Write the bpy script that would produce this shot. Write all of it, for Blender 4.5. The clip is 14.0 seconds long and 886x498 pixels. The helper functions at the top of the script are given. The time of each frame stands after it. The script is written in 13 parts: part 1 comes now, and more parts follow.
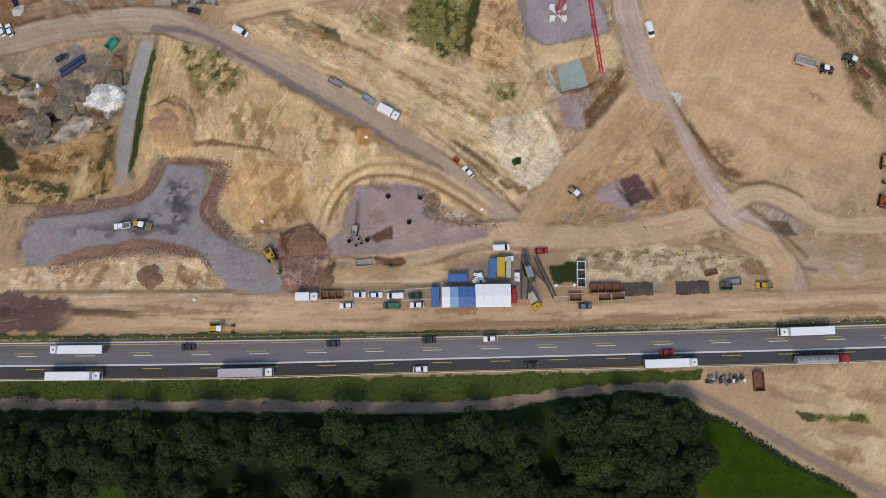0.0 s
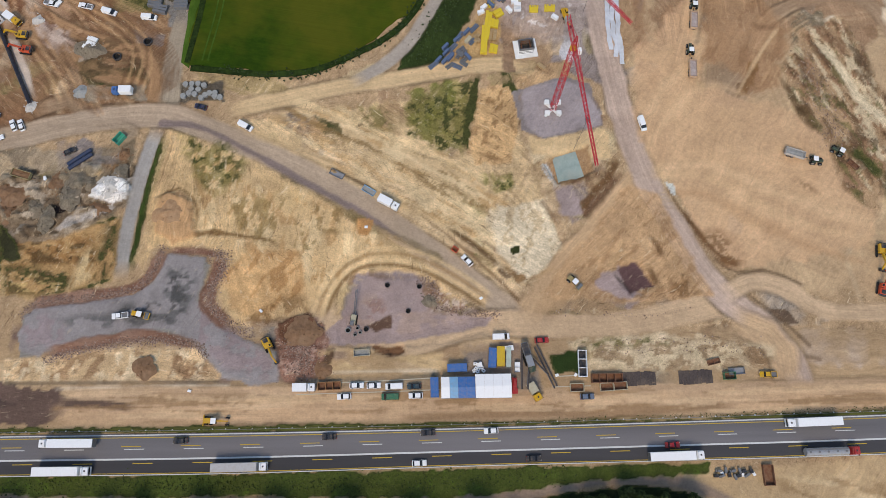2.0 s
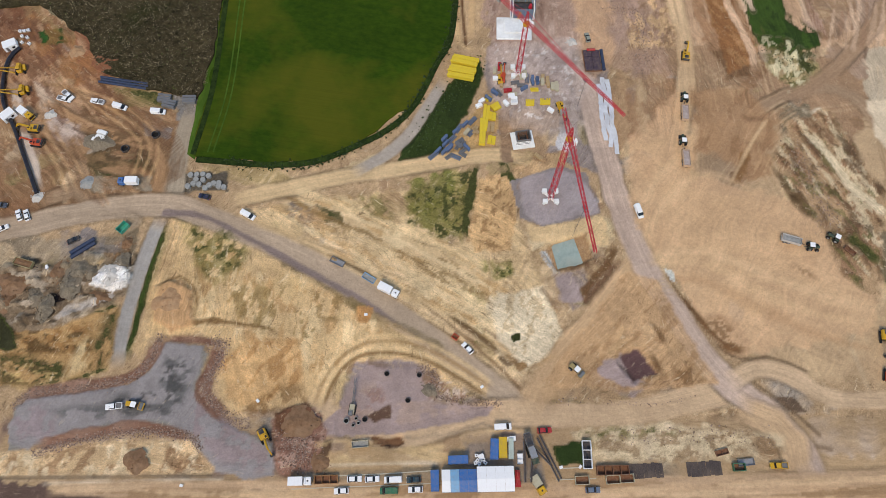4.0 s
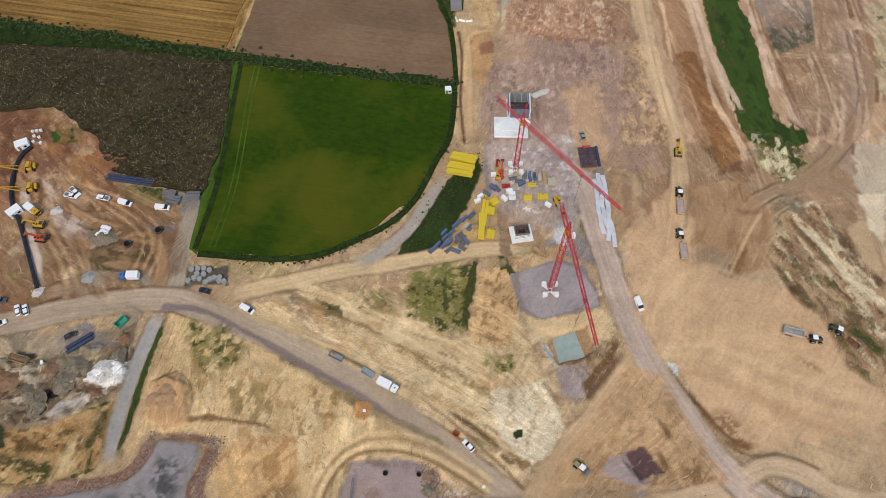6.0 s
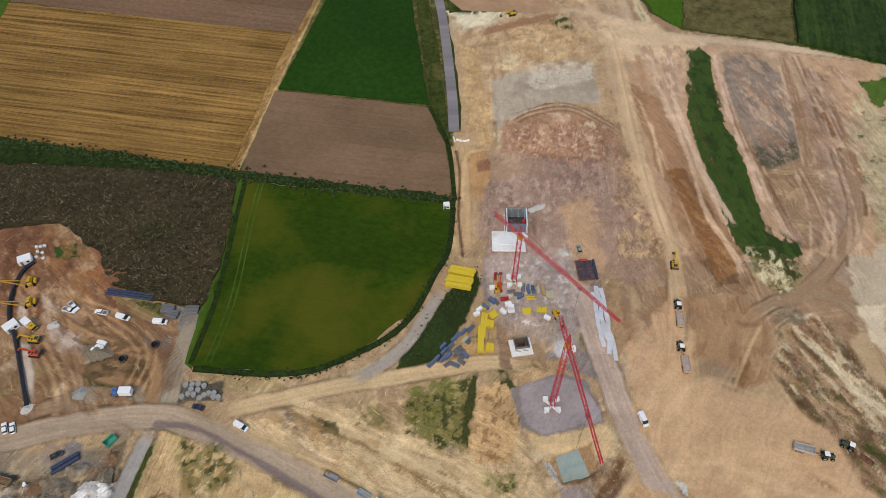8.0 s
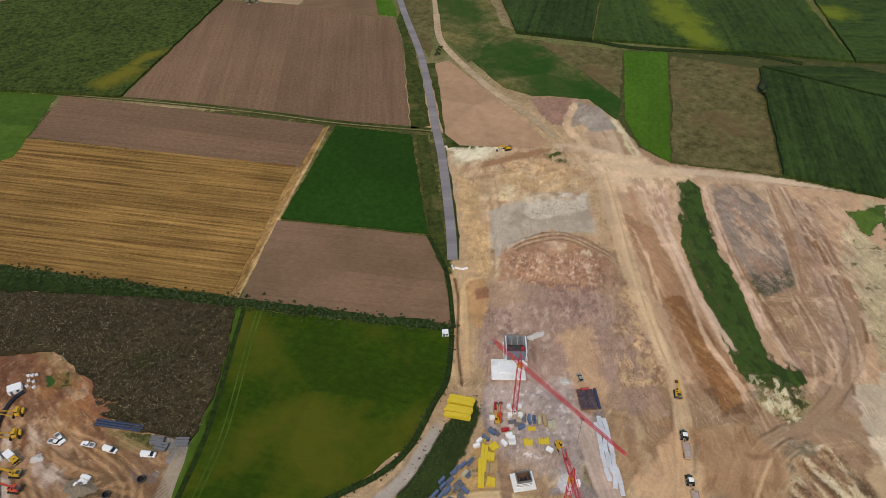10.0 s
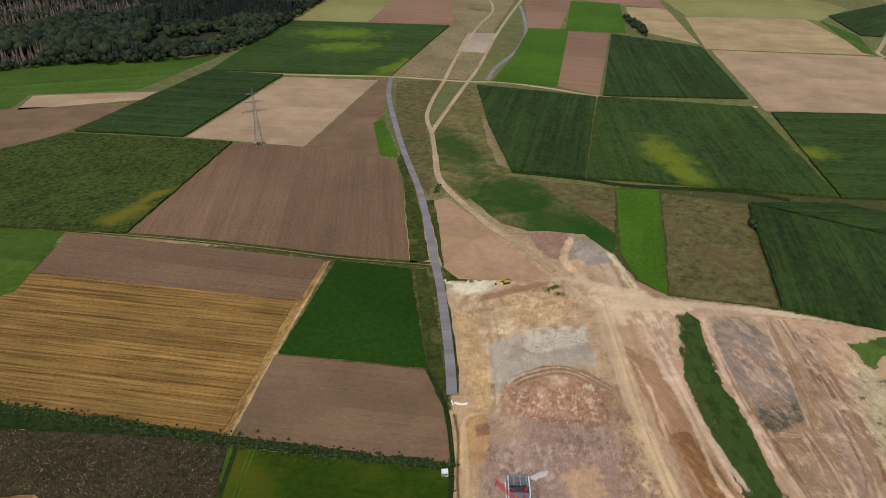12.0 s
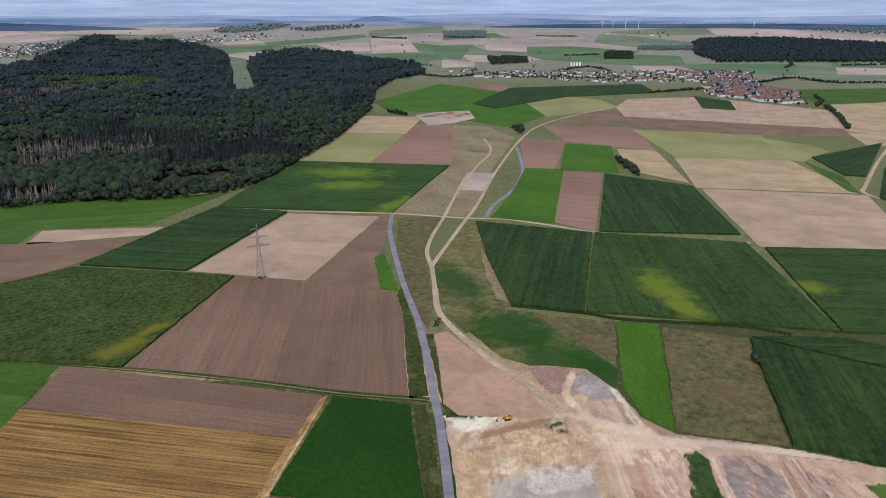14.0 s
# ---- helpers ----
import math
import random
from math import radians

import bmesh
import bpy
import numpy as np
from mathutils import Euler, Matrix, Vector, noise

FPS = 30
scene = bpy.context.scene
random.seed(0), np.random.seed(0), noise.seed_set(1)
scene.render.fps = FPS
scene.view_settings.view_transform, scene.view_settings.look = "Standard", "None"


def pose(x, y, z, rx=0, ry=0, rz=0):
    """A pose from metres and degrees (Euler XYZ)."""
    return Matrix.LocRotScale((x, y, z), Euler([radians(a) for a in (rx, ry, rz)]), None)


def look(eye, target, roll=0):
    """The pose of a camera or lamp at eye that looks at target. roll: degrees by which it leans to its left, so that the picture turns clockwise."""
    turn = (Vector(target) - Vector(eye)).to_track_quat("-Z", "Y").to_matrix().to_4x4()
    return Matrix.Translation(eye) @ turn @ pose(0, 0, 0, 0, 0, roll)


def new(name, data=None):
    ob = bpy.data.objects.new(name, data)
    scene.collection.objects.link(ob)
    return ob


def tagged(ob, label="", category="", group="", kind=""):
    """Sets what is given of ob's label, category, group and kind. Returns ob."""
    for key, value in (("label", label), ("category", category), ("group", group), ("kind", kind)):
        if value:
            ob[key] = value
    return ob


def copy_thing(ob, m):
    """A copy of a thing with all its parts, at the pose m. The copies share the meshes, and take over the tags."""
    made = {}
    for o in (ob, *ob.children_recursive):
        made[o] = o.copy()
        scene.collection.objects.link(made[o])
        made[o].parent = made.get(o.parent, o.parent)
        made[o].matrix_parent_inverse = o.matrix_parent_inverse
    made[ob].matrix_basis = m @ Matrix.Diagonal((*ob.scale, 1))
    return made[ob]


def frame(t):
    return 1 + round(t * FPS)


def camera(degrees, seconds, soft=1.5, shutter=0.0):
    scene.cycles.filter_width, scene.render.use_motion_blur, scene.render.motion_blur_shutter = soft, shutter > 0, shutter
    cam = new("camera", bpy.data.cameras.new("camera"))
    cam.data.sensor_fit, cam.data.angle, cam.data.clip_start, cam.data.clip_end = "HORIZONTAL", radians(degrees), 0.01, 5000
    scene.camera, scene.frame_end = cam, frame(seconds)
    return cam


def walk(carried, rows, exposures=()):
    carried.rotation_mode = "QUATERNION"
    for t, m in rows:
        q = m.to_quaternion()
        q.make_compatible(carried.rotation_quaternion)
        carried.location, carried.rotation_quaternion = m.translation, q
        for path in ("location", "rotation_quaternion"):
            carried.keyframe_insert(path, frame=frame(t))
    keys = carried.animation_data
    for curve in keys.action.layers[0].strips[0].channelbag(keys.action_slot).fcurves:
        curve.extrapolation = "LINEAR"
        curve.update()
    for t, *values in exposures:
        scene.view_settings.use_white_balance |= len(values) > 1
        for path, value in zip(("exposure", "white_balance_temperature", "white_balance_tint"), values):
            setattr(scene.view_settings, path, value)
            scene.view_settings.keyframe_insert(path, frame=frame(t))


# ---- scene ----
# ---- camera: a drone that hangs still and tilts up ----
cam = camera(64.95, 14.0, soft=0.6)
TILTS = [  # seconds, tilt, lean, turn in degrees
    (0, 7.39, 0.78, -0.76),
    (0.5, 9.17, 0.71, -0.72),
    (1, 10.99, 0.65, -0.68),
    (1.5, 12.80, 0.57, -0.64),
    (2, 14.69, 0.54, -0.67),
    (2.5, 16.49, 0.40, -0.58),
    (3, 18.28, 0.33, -0.55),
    (5.5, 27.48, 0.05, -0.53),
    (6, 29.53, 0.01, -0.53),
    (6.5, 31.80, 0.02, -0.60),
    (7, 34.19, -0.00, -0.65),
    (7.5, 36.49, -0.06, -0.67),
    (8, 38.83, -0.05, -0.71),
    (10.5, 52.02, -0.02, -0.89),
    (11, 54.73, -0.10, -0.89),
    (11.5, 57.44, -0.07, -0.93),
    (12, 60.23, -0.07, -0.97),
    (12.5, 62.97, -0.05, -0.98),
    (13, 65.71, -0.05, -0.99),
    (13.5, 68.42, -0.01, -1.00),
    (14, 71.20, -0.00, -1.00),
]


def tilt_pose(rx, roll, rz):
    """The pose at the hover point: tilted up by rx from straight down, leaning by roll, turned by rz."""
    return pose(0, 0, 220, 0, 0, rz) @ pose(0, 0, 0, rx) @ pose(0, 0, 0, 0, 0, roll)


walk(cam, [(t, tilt_pose(rx, roll, rz)) for t, rx, roll, rz in TILTS], exposures=[(0, 0.4, 7250, 13), (3, 0.58, 7450, 12), (7.4, 0.54, 7650, 11), (8, 0.45, 7700, 11), (11, 0.46, 7900, 12), (12.6, 0.56, 7700, 12), (14, 0.71, 6500, 18)])

# ---- light: bright haze, a soft sun behind the camera ----
SUN_UP, SUN_FROM = 54.0, 194.0
world = bpy.data.worlds.new("sky")
scene.world = world
world.use_nodes = True
wn = world.node_tree.nodes
sky = wn.new("ShaderNodeTexSky")
sky.sky_type, sky.sun_disc = "NISHITA", False
sky.sun_elevation, sky.sun_rotation = radians(SUN_UP), radians(SUN_FROM)
sky.altitude, sky.air_density, sky.dust_density = 250, 1.0, 0.1
haze = wn.new("ShaderNodeMix")
haze.data_type, haze.blend_type = "RGBA", "MULTIPLY"
haze.inputs[0].default_value, haze.inputs[7].default_value = 1.0, (0.96, 0.945, 0.93, 1.0)
world.node_tree.links.new(sky.outputs[0], haze.inputs[6])
world.node_tree.links.new(haze.outputs[2], wn["Background"].inputs[0])
wn["Background"].inputs[1].default_value = 0.15
sun = new("sun", bpy.data.lights.new("sun", "SUN"))
sun.data.energy, sun.data.angle, sun.data.color = 1.45, radians(22), (1.0, 0.92, 0.81)
sun_dir = Vector((math.sin(radians(SUN_FROM)) * math.cos(radians(SUN_UP)), math.cos(radians(SUN_FROM)) * math.cos(radians(SUN_UP)), math.sin(radians(SUN_UP))))
sun.matrix_world = look(sun_dir * 900, (0, 0, 0))

# ---- colours and materials ----


def srgb(r, g, b, k=0.8):
    """A base colour from 8-bit values, times k."""
    return tuple(k * ((v / 255 + 0.055) / 1.055) ** 2.4 for v in (r, g, b))


def value_noise(x, y, size, seed):
    g = np.random.RandomState(seed).rand(257, 257)
    u, v = np.asarray(x) / size + seed * 7.3, np.asarray(y) / size + seed * 3.1
    i, j = np.floor(u).astype(int), np.floor(v).astype(int)
    a, b = u - i, v - j
    a, b = a * a * (3 - 2 * a), b * b * (3 - 2 * b)
    i, j, i1, j1 = i % 257, j % 257, (i + 1) % 257, (j + 1) % 257
    return (g[i, j] * (1 - a) + g[i1, j] * a) * (1 - b) + (g[i, j1] * (1 - a) + g[i1, j1] * a) * b


def fbm(x, y, size, seed, octaves=4):
    """Layered noise about 0, within -1 to 1."""
    total, amp, norm = 0, 1.0, 0
    for k in range(octaves):
        total = total + amp * (value_noise(x, y, size / 2 ** k, seed + k) - 0.5) * 2
        norm, amp = norm + amp, amp * 0.55
    return total / norm


class Mat:
    """A small helper to wire up a node material."""

    def __init__(self, name, rough=0.8, metal=0.0, spec=0.3):
        self.m = bpy.data.materials.new(name)
        self.m.use_nodes = True
        self.n, self.l = self.m.node_tree.nodes, self.m.node_tree.links
        self.b = self.n["Principled BSDF"]
        self.b.inputs["Roughness"].default_value = rough
        self.b.inputs["Metallic"].default_value = metal
        self.b.inputs["Specular IOR Level"].default_value = spec
        self.tc = self.n.new("ShaderNodeTexCoord")

    def put(self, socket, value):
        if isinstance(value, (int, float)):
            socket.default_value = value
        elif isinstance(value, tuple):
            socket.default_value = (*value, 1.0)[:4]
        else:
            self.l.new(value, socket)

    def coords(self, scale=(1, 1, 1), kind="Object"):
        mp = self.n.new("ShaderNodeMapping")
        mp.inputs["Scale"].default_value = scale
        self.l.new(self.tc.outputs[kind], mp.inputs[0])
        return mp.outputs[0]

    def mapped(self, vec, scale):
        mp = self.n.new("ShaderNodeMapping")
        mp.inputs["Scale"].default_value = scale
        self.l.new(vec, mp.inputs[0])
        return mp.outputs[0]

    def noise(self, scale, vec=None, detail=3, rough=0.6):
        t = self.n.new("ShaderNodeTexNoise")
        t.inputs["Scale"].default_value, t.inputs["Detail"].default_value, t.inputs["Roughness"].default_value = scale, detail, rough
        self.l.new(vec or self.tc.outputs["Object"], t.inputs["Vector"])
        return t.outputs["Fac"]

    def wave(self, scale, vec=None, distort=2.0, detail=2.0, axis="Y"):
        t = self.n.new("ShaderNodeTexWave")
        t.bands_direction = axis
        t.inputs["Scale"].default_value, t.inputs["Distortion"].default_value, t.inputs["Detail"].default_value = scale, distort, detail
        self.l.new(vec or self.tc.outputs["Object"], t.inputs["Vector"])
        return t.outputs["Fac"]

    def span(self, v, a, b, c=0.0, d=1.0):
        t = self.n.new("ShaderNodeMapRange")
        self.put(t.inputs[0], v)
        for k, q in enumerate((a, b, c, d)):
            t.inputs[k + 1].default_value = q
        return t.outputs[0]

    def mix(self, fac, a, b, blend="MIX"):
        t = self.n.new("ShaderNodeMix")
        t.data_type, t.blend_type = "RGBA", blend
        self.put(t.inputs[0], fac), self.put(t.inputs[6], a), self.put(t.inputs[7], b)
        return t.outputs[2]

    def math(self, op, a, b=0.0):
        t = self.n.new("ShaderNodeMath")
        t.operation = op
        self.put(t.inputs[0], a), self.put(t.inputs[1], b)
        return t.outputs[0]

    def attr(self, name):
        t = self.n.new("ShaderNodeAttribute")
        t.attribute_name = name
        return t.outputs

    def random(self):
        return self.n.new("ShaderNodeObjectInfo").outputs["Random"]

    def island(self):
        return self.n.new("ShaderNodeNewGeometry").outputs["Random Per Island"]

    def bump(self, h, strength=0.5, dist=0.1):
        t = self.n.new("ShaderNodeBump")
        t.inputs["Strength"].default_value, t.inputs["Distance"].default_value = strength, dist
        self.put(t.inputs["Height"], h)
        self.l.new(t.outputs[0], self.b.inputs["Normal"])

    def done(self, colour):
        self.put(self.b.inputs["Base Color"], colour)
        return self.m


def ground_material():
    m = Mat("bare_earth", 0.95, spec=0.15)
    col, veg = m.attr("earth")["Color"], m.attr("plants")["Fac"]
    fine = m.noise(0.34, detail=10, rough=0.7)
    mid = m.noise(0.07, detail=5, rough=0.6)
    split = m.n.new("ShaderNodeSeparateXYZ")
    m.l.new(m.attr("grain")["Vector"], split.inputs[0])
    join = m.n.new("ShaderNodeCombineXYZ")
    m.put(join.inputs[0], m.math("MULTIPLY", split.outputs[0], 0.05))
    m.put(join.inputs[1], split.outputs[1])
    force = split.outputs[2]
    lines = m.noise(0.75, join.outputs[0], 6, 0.75)
    broad_lines = m.noise(0.2, join.outputs[0], 4, 0.6)
    worn = m.attr("worn")["Fac"]
    plain = m.mix(1.0, col, m.mix(m.span(mid, 0.3, 0.7), (0.95, 0.945, 0.94), (1.05, 1.05, 1.05)), "MULTIPLY")
    plain = m.mix(1.0, plain, m.mix(m.span(m.noise(0.8, detail=8, rough=0.75), 0.3, 0.7), (0.83, 0.82, 0.81), (1.16, 1.16, 1.16)), "MULTIPLY")
    c = m.mix(1.0, col, m.mix(m.span(fine, 0.3, 0.7), (0.8, 0.785, 0.77), (1.2, 1.2, 1.2)), "MULTIPLY")
    c = m.mix(1.0, c, m.mix(m.span(mid, 0.3, 0.7), (0.86, 0.85, 0.84), (1.12, 1.12, 1.12)), "MULTIPLY")
    speck = m.noise(1.9, detail=6, rough=0.8)
    c = m.mix(1.0, c, m.mix(m.span(speck, 0.32, 0.68), (0.7, 0.685, 0.67), (1.27, 1.27, 1.27)), "MULTIPLY")
    streak = m.mix(m.span(lines, 0.3, 0.7), (0.5, 0.48, 0.45), (1.48, 1.48, 1.48))
    streak = m.mix(1.0, streak, m.mix(m.span(broad_lines, 0.35, 0.65), (0.86, 0.85, 0.84), (1.13, 1.13, 1.13)), "MULTIPLY")
    c = m.mix(m.math("MULTIPLY", force, 0.75), c, m.mix(1.0, c, streak, "MULTIPLY"))
    plain = m.mix(m.math("MULTIPLY", force, 0.42), plain, m.mix(1.0, plain, streak, "MULTIPLY"))
    bare = m.span(veg, 0.5, 0.9, 1, 0)
    # cracks, crests and clods: soil tones that also carry painted relief shading
    split_marks = m.noise(0.9, m.mapped(m.attr("grain")["Vector"], (0.16, 1.0, 0.0)), 8, 0.7)
    crack = m.math("MULTIPLY", m.span(split_marks, 0.41, 0.37), m.math("MULTIPLY", m.span(mid, 0.62, 0.45, 0.15, 1), bare))
    c = m.mix(m.math("MULTIPLY", crack, 0.6), c, srgb(104, 78, 54))
    crest = m.math("MULTIPLY", m.span(split_marks, 0.6, 0.65), bare)
    c = m.mix(m.math("MULTIPLY", crest, 0.6), c, srgb(232, 208, 170, k=0.95))
    chalk = m.span(m.noise(0.5, detail=9, rough=0.75), 0.56, 0.63, 0, 0.5)
    c = m.mix(m.math("MULTIPLY", chalk, m.math("MULTIPLY", bare, m.span(mid, 0.42, 0.6))), c, m.mix(0.6, c, srgb(236, 214, 178, k=0.95)))
    clod = m.span(m.noise(0.62, detail=9, rough=0.8), 0.43, 0.35, 0, 0.8)
    c = m.mix(m.math("MULTIPLY", clod, m.math("MULTIPLY", bare, m.span(mid, 0.6, 0.42))), c, srgb(96, 74, 54))
    c = m.mix(m.math("MULTIPLY", worn, 0.9), c, plain)
    tuft = m.math("ADD", m.math("MULTIPLY", m.noise(0.42, detail=9, rough=0.75), 0.55), m.math("MULTIPLY", m.noise(0.1, detail=4, rough=0.6), 0.45))
    patch = m.span(m.math("ADD", m.span(veg, 0, 1, -0.2, 0.14), tuft), 0.48, 0.53)
    leaf = m.mix(m.span(m.noise(1.2, detail=6, rough=0.8), 0.3, 0.7), srgb(34, 42, 18), srgb(98, 100, 54))
    c = m.mix(m.math("MULTIPLY", patch, m.math("MULTIPLY", m.span(veg, 0, 0.7, 0.4, 0.92), m.span(veg, 0.84, 0.9, 1, 0))), c, leaf)
    m.bump(m.math("ADD", m.math("ADD", fine, m.math("MULTIPLY", mid, 0.8)), m.math("MULTIPLY", lines, m.math("MULTIPLY", force, 0.5))), 0.9, 0.6)
    return m.done(c)


def crop_material(name, a, b, rows=0.0, patchy=0.02, fine=0.6, contrast=1.0, depth=0.15, patch_colour=None, patch_from=0.6, spots=(), swath=0.0):
    """Crops or tilled soil with rows along the object's own x; spots are places (x, y, long, wide, turn) where the other colour shows."""
    m = Mat(name, 0.95, spec=0.1)
    grain = m.noise(fine, m.coords((0.6 if rows else 1.0, 1, 1)), 5, 0.7)
    broad = m.noise(patchy, detail=4, rough=0.6)
    v = m.span(grain, 0.32, 0.68)
    h = grain
    if rows:
        row = m.span(m.noise(rows * 3.0, m.coords((0.025, 1, 1)), 4, 0.7), 0.36, 0.64)
        v = m.math("ADD", m.math("MULTIPLY", v, 1 - 0.6 * contrast), m.math("MULTIPLY", row, 0.6 * contrast))
        h = m.math("ADD", m.math("MULTIPLY", grain, 0.6), row)
    c = m.mix(v, a, b)
    c = m.mix(1.0, c, m.mix(m.span(broad, 0.35, 0.65), (0.82, 0.82, 0.8), (1.16, 1.15, 1.16)), "MULTIPLY")
    if swath:
        wide = m.span(m.noise(0.06, m.coords((0.06, 1, 1)), 3, 0.6), 0.38, 0.62)
        c = m.mix(1.0, c, m.mix(wide, (1 - swath,) * 3, (1 + swath,) * 3), "MULTIPLY")
    ragged = m.noise(0.045, detail=6, rough=0.7)
    if patch_colour and not spots:
        c = m.mix(m.span(m.noise(patchy * 0.8, detail=5, rough=0.6), patch_from, patch_from + 0.14, 0, 0.8), c, patch_colour)
    for x, y, long, wide, turn in spots:
        mp = m.n.new("ShaderNodeMapping")
        mp.vector_type = "TEXTURE"
        mp.inputs["Location"].default_value, mp.inputs["Rotation"].default_value, mp.inputs["Scale"].default_value = (x, y, 0), (0, 0, radians(turn)), (long, wide, 1e6)
        m.l.new(m.n.new("ShaderNodeNewGeometry").outputs["Position"], mp.inputs[0])
        far_off = m.n.new("ShaderNodeVectorMath")
        far_off.operation = "LENGTH"
        m.l.new(mp.outputs[0], far_off.inputs[0])
        c = m.mix(m.span(m.math("ADD", far_off.outputs["Value"], m.span(ragged, 0.3, 0.7, -0.55, 0.55)), 1.25, 0.4, 0, 0.82), c, patch_colour)
    m.bump(h, 0.8, depth)
    return m.done(c)


EARTH = ground_material()
STUBBLE = crop_material("straw_stubble", srgb(84, 58, 26), srgb(190, 147, 84), rows=0.16, contrast=1.1, fine=0.9, swath=0.14)
PALE_STUBBLE = crop_material("pale_stubble", srgb(176, 145, 114), srgb(202, 171, 138), rows=0.05, contrast=0.3, swath=0.05)
STRAW = crop_material("yellow_straw", srgb(172, 146, 104), srgb(202, 176, 132), rows=0.05, contrast=0.4, swath=0.06)
SOIL = crop_material("tilled_soil", srgb(124, 97, 74), srgb(148, 119, 92), rows=0.12, contrast=0.5, swath=0.05)
RED_SOIL = crop_material("reddish_tilled_soil", srgb(116, 89, 68), srgb(150, 119, 93), rows=0.12, contrast=0.55, patchy=0.006, swath=0.09)
CLAY = crop_material("pale_reddish_tilled_soil", srgb(140, 106, 84), srgb(166, 130, 105), rows=0.04, contrast=0.5, patchy=0.004, swath=0.06)
WHEAT = crop_material("green_cereal", srgb(28, 62, 12), srgb(42, 78, 20), rows=0.0, fine=0.3, patchy=0.01)
MEADOW = crop_material("meadow_grass", srgb(56, 88, 24), srgb(88, 114, 42), rows=0.03, contrast=0.5, fine=0.3, patchy=0.012, patch_colour=srgb(98, 108, 44), swath=0.1)
OVAL = crop_material("young_grass", srgb(38, 64, 8), srgb(60, 84, 14), rows=0.06, contrast=0.4, fine=0.5, patchy=0.022, patch_colour=srgb(92, 92, 24), patch_from=0.47)
BRIGHT = crop_material("bright_green_crop", srgb(58, 98, 20), srgb(84, 120, 34), rows=0.06, contrast=0.4, fine=0.4, patchy=0.01, patch_colour=srgb(96, 110, 38))
CORN = crop_material("maize", srgb(20, 38, 16), srgb(68, 92, 40), rows=0.07, contrast=0.75, fine=0.3, depth=0.7, patchy=0.008)
CORN_PATCHY = crop_material("maize_with_yellow_patches", srgb(32, 52, 20), srgb(74, 98, 42), rows=0.07, contrast=0.6, fine=0.3, depth=0.7, patchy=0.01,
                            patch_colour=srgb(118, 130, 37), spots=((193, 537, 40, 20, -90), (199, 496, 36, 14, -86), (174, 469, 57, 5, -14), (318, 539, 18, 14, -61)))
CORN_FAR = crop_material("maize_yellowing_in_the_middle", srgb(36, 60, 22), srgb(72, 98, 40), rows=0.03, contrast=0.6, fine=0.2, depth=0.7, patchy=0.01,
                         patch_colour=srgb(106, 130, 35), spots=((-124, 984, 60, 34, -10), (-108, 908, 45, 26, 0), (-43, 807, 60, 14, 60)))
CORN_ROUGH = crop_material("ragged_maize", srgb(28, 42, 14), srgb(88, 104, 42), fine=0.32, depth=1.2, patchy=0.02,
                           patch_colour=srgb(125, 116, 35), spots=((-213, 434, 22, 11, 60), (-204, 462, 18, 6, 55)))
WEEDS = crop_material("brown_weeds", srgb(40, 36, 22), srgb(88, 77, 53), fine=0.5, patchy=0.035, depth=0.8, patch_colour=srgb(50, 54, 24))
SCRUB = crop_material("dry_scrub", srgb(74, 74, 38), srgb(132, 120, 78), fine=0.16, patchy=0.03, depth=0.4, patch_colour=srgb(112, 92, 62), patch_from=0.5)
GREEN_SLOPE = crop_material("rough_green_slope", srgb(92, 92, 48), srgb(140, 126, 80), fine=0.12, patchy=0.03, depth=0.4, patch_colour=srgb(34, 78, 20),
                            spots=((54, 467, 39, 42, -45), (82, 426, 55, 34, -59), (22, 555, 58, 24, -74), (112, 394, 37, 22, -78)))
VERGE = crop_material("rank_verge_grass", srgb(40, 56, 20), srgb(86, 92, 42), fine=0.3, patchy=0.05, depth=0.5, patch_colour=srgb(120, 106, 64), patch_from=0.55)
BARE = crop_material("bare_levelled_earth", srgb(180, 142, 110), srgb(200, 162, 128), fine=0.12, patchy=0.02, depth=0.1)
DRY = crop_material("dry_grass", srgb(122, 110, 74), srgb(168, 148, 112), fine=0.25, patchy=0.015, depth=0.3, patch_colour=srgb(96, 96, 56))
YELLOW_GREEN = crop_material("yellowing_cereal", srgb(136, 132, 78), srgb(166, 160, 102), rows=0.05, contrast=0.2, patchy=0.006)
PLANTS_DARK = crop_material("hedge_grass", srgb(24, 38, 14), srgb(56, 74, 30), fine=0.5, patchy=0.03, depth=0.6)
# distance haze is mixed into these four base colours
FAR_PALE = crop_material("hazed_pale_field", srgb(178, 158, 138), srgb(196, 176, 154), fine=0.1, patchy=0.004)
FAR_GREEN = crop_material("hazed_green_field", srgb(92, 116, 76), srgb(108, 130, 88), fine=0.1, patchy=0.004)
FAR_OLIVE = crop_material("hazed_olive_field", srgb(112, 122, 92), srgb(130, 136, 104), fine=0.1, patchy=0.004)
FAR_BROWN = crop_material("hazed_brown_field", srgb(160, 144, 128), srgb(176, 158, 142), fine=0.1, patchy=0.004)


def asphalt_material(name, base):
    m = Mat(name, 0.85, spec=0.3)
    c = m.mix(m.span(m.noise(0.09, m.coords((0.05, 1, 1)), 5), 0.35, 0.65), tuple(0.8 * v for v in base), tuple(1.2 * v for v in base))
    c = m.mix(1.0, c, m.mix(m.noise(3.0, detail=4), (0.85, 0.85, 0.85), (1.15, 1.15, 1.15)), "MULTIPLY")
    return m.done(c)


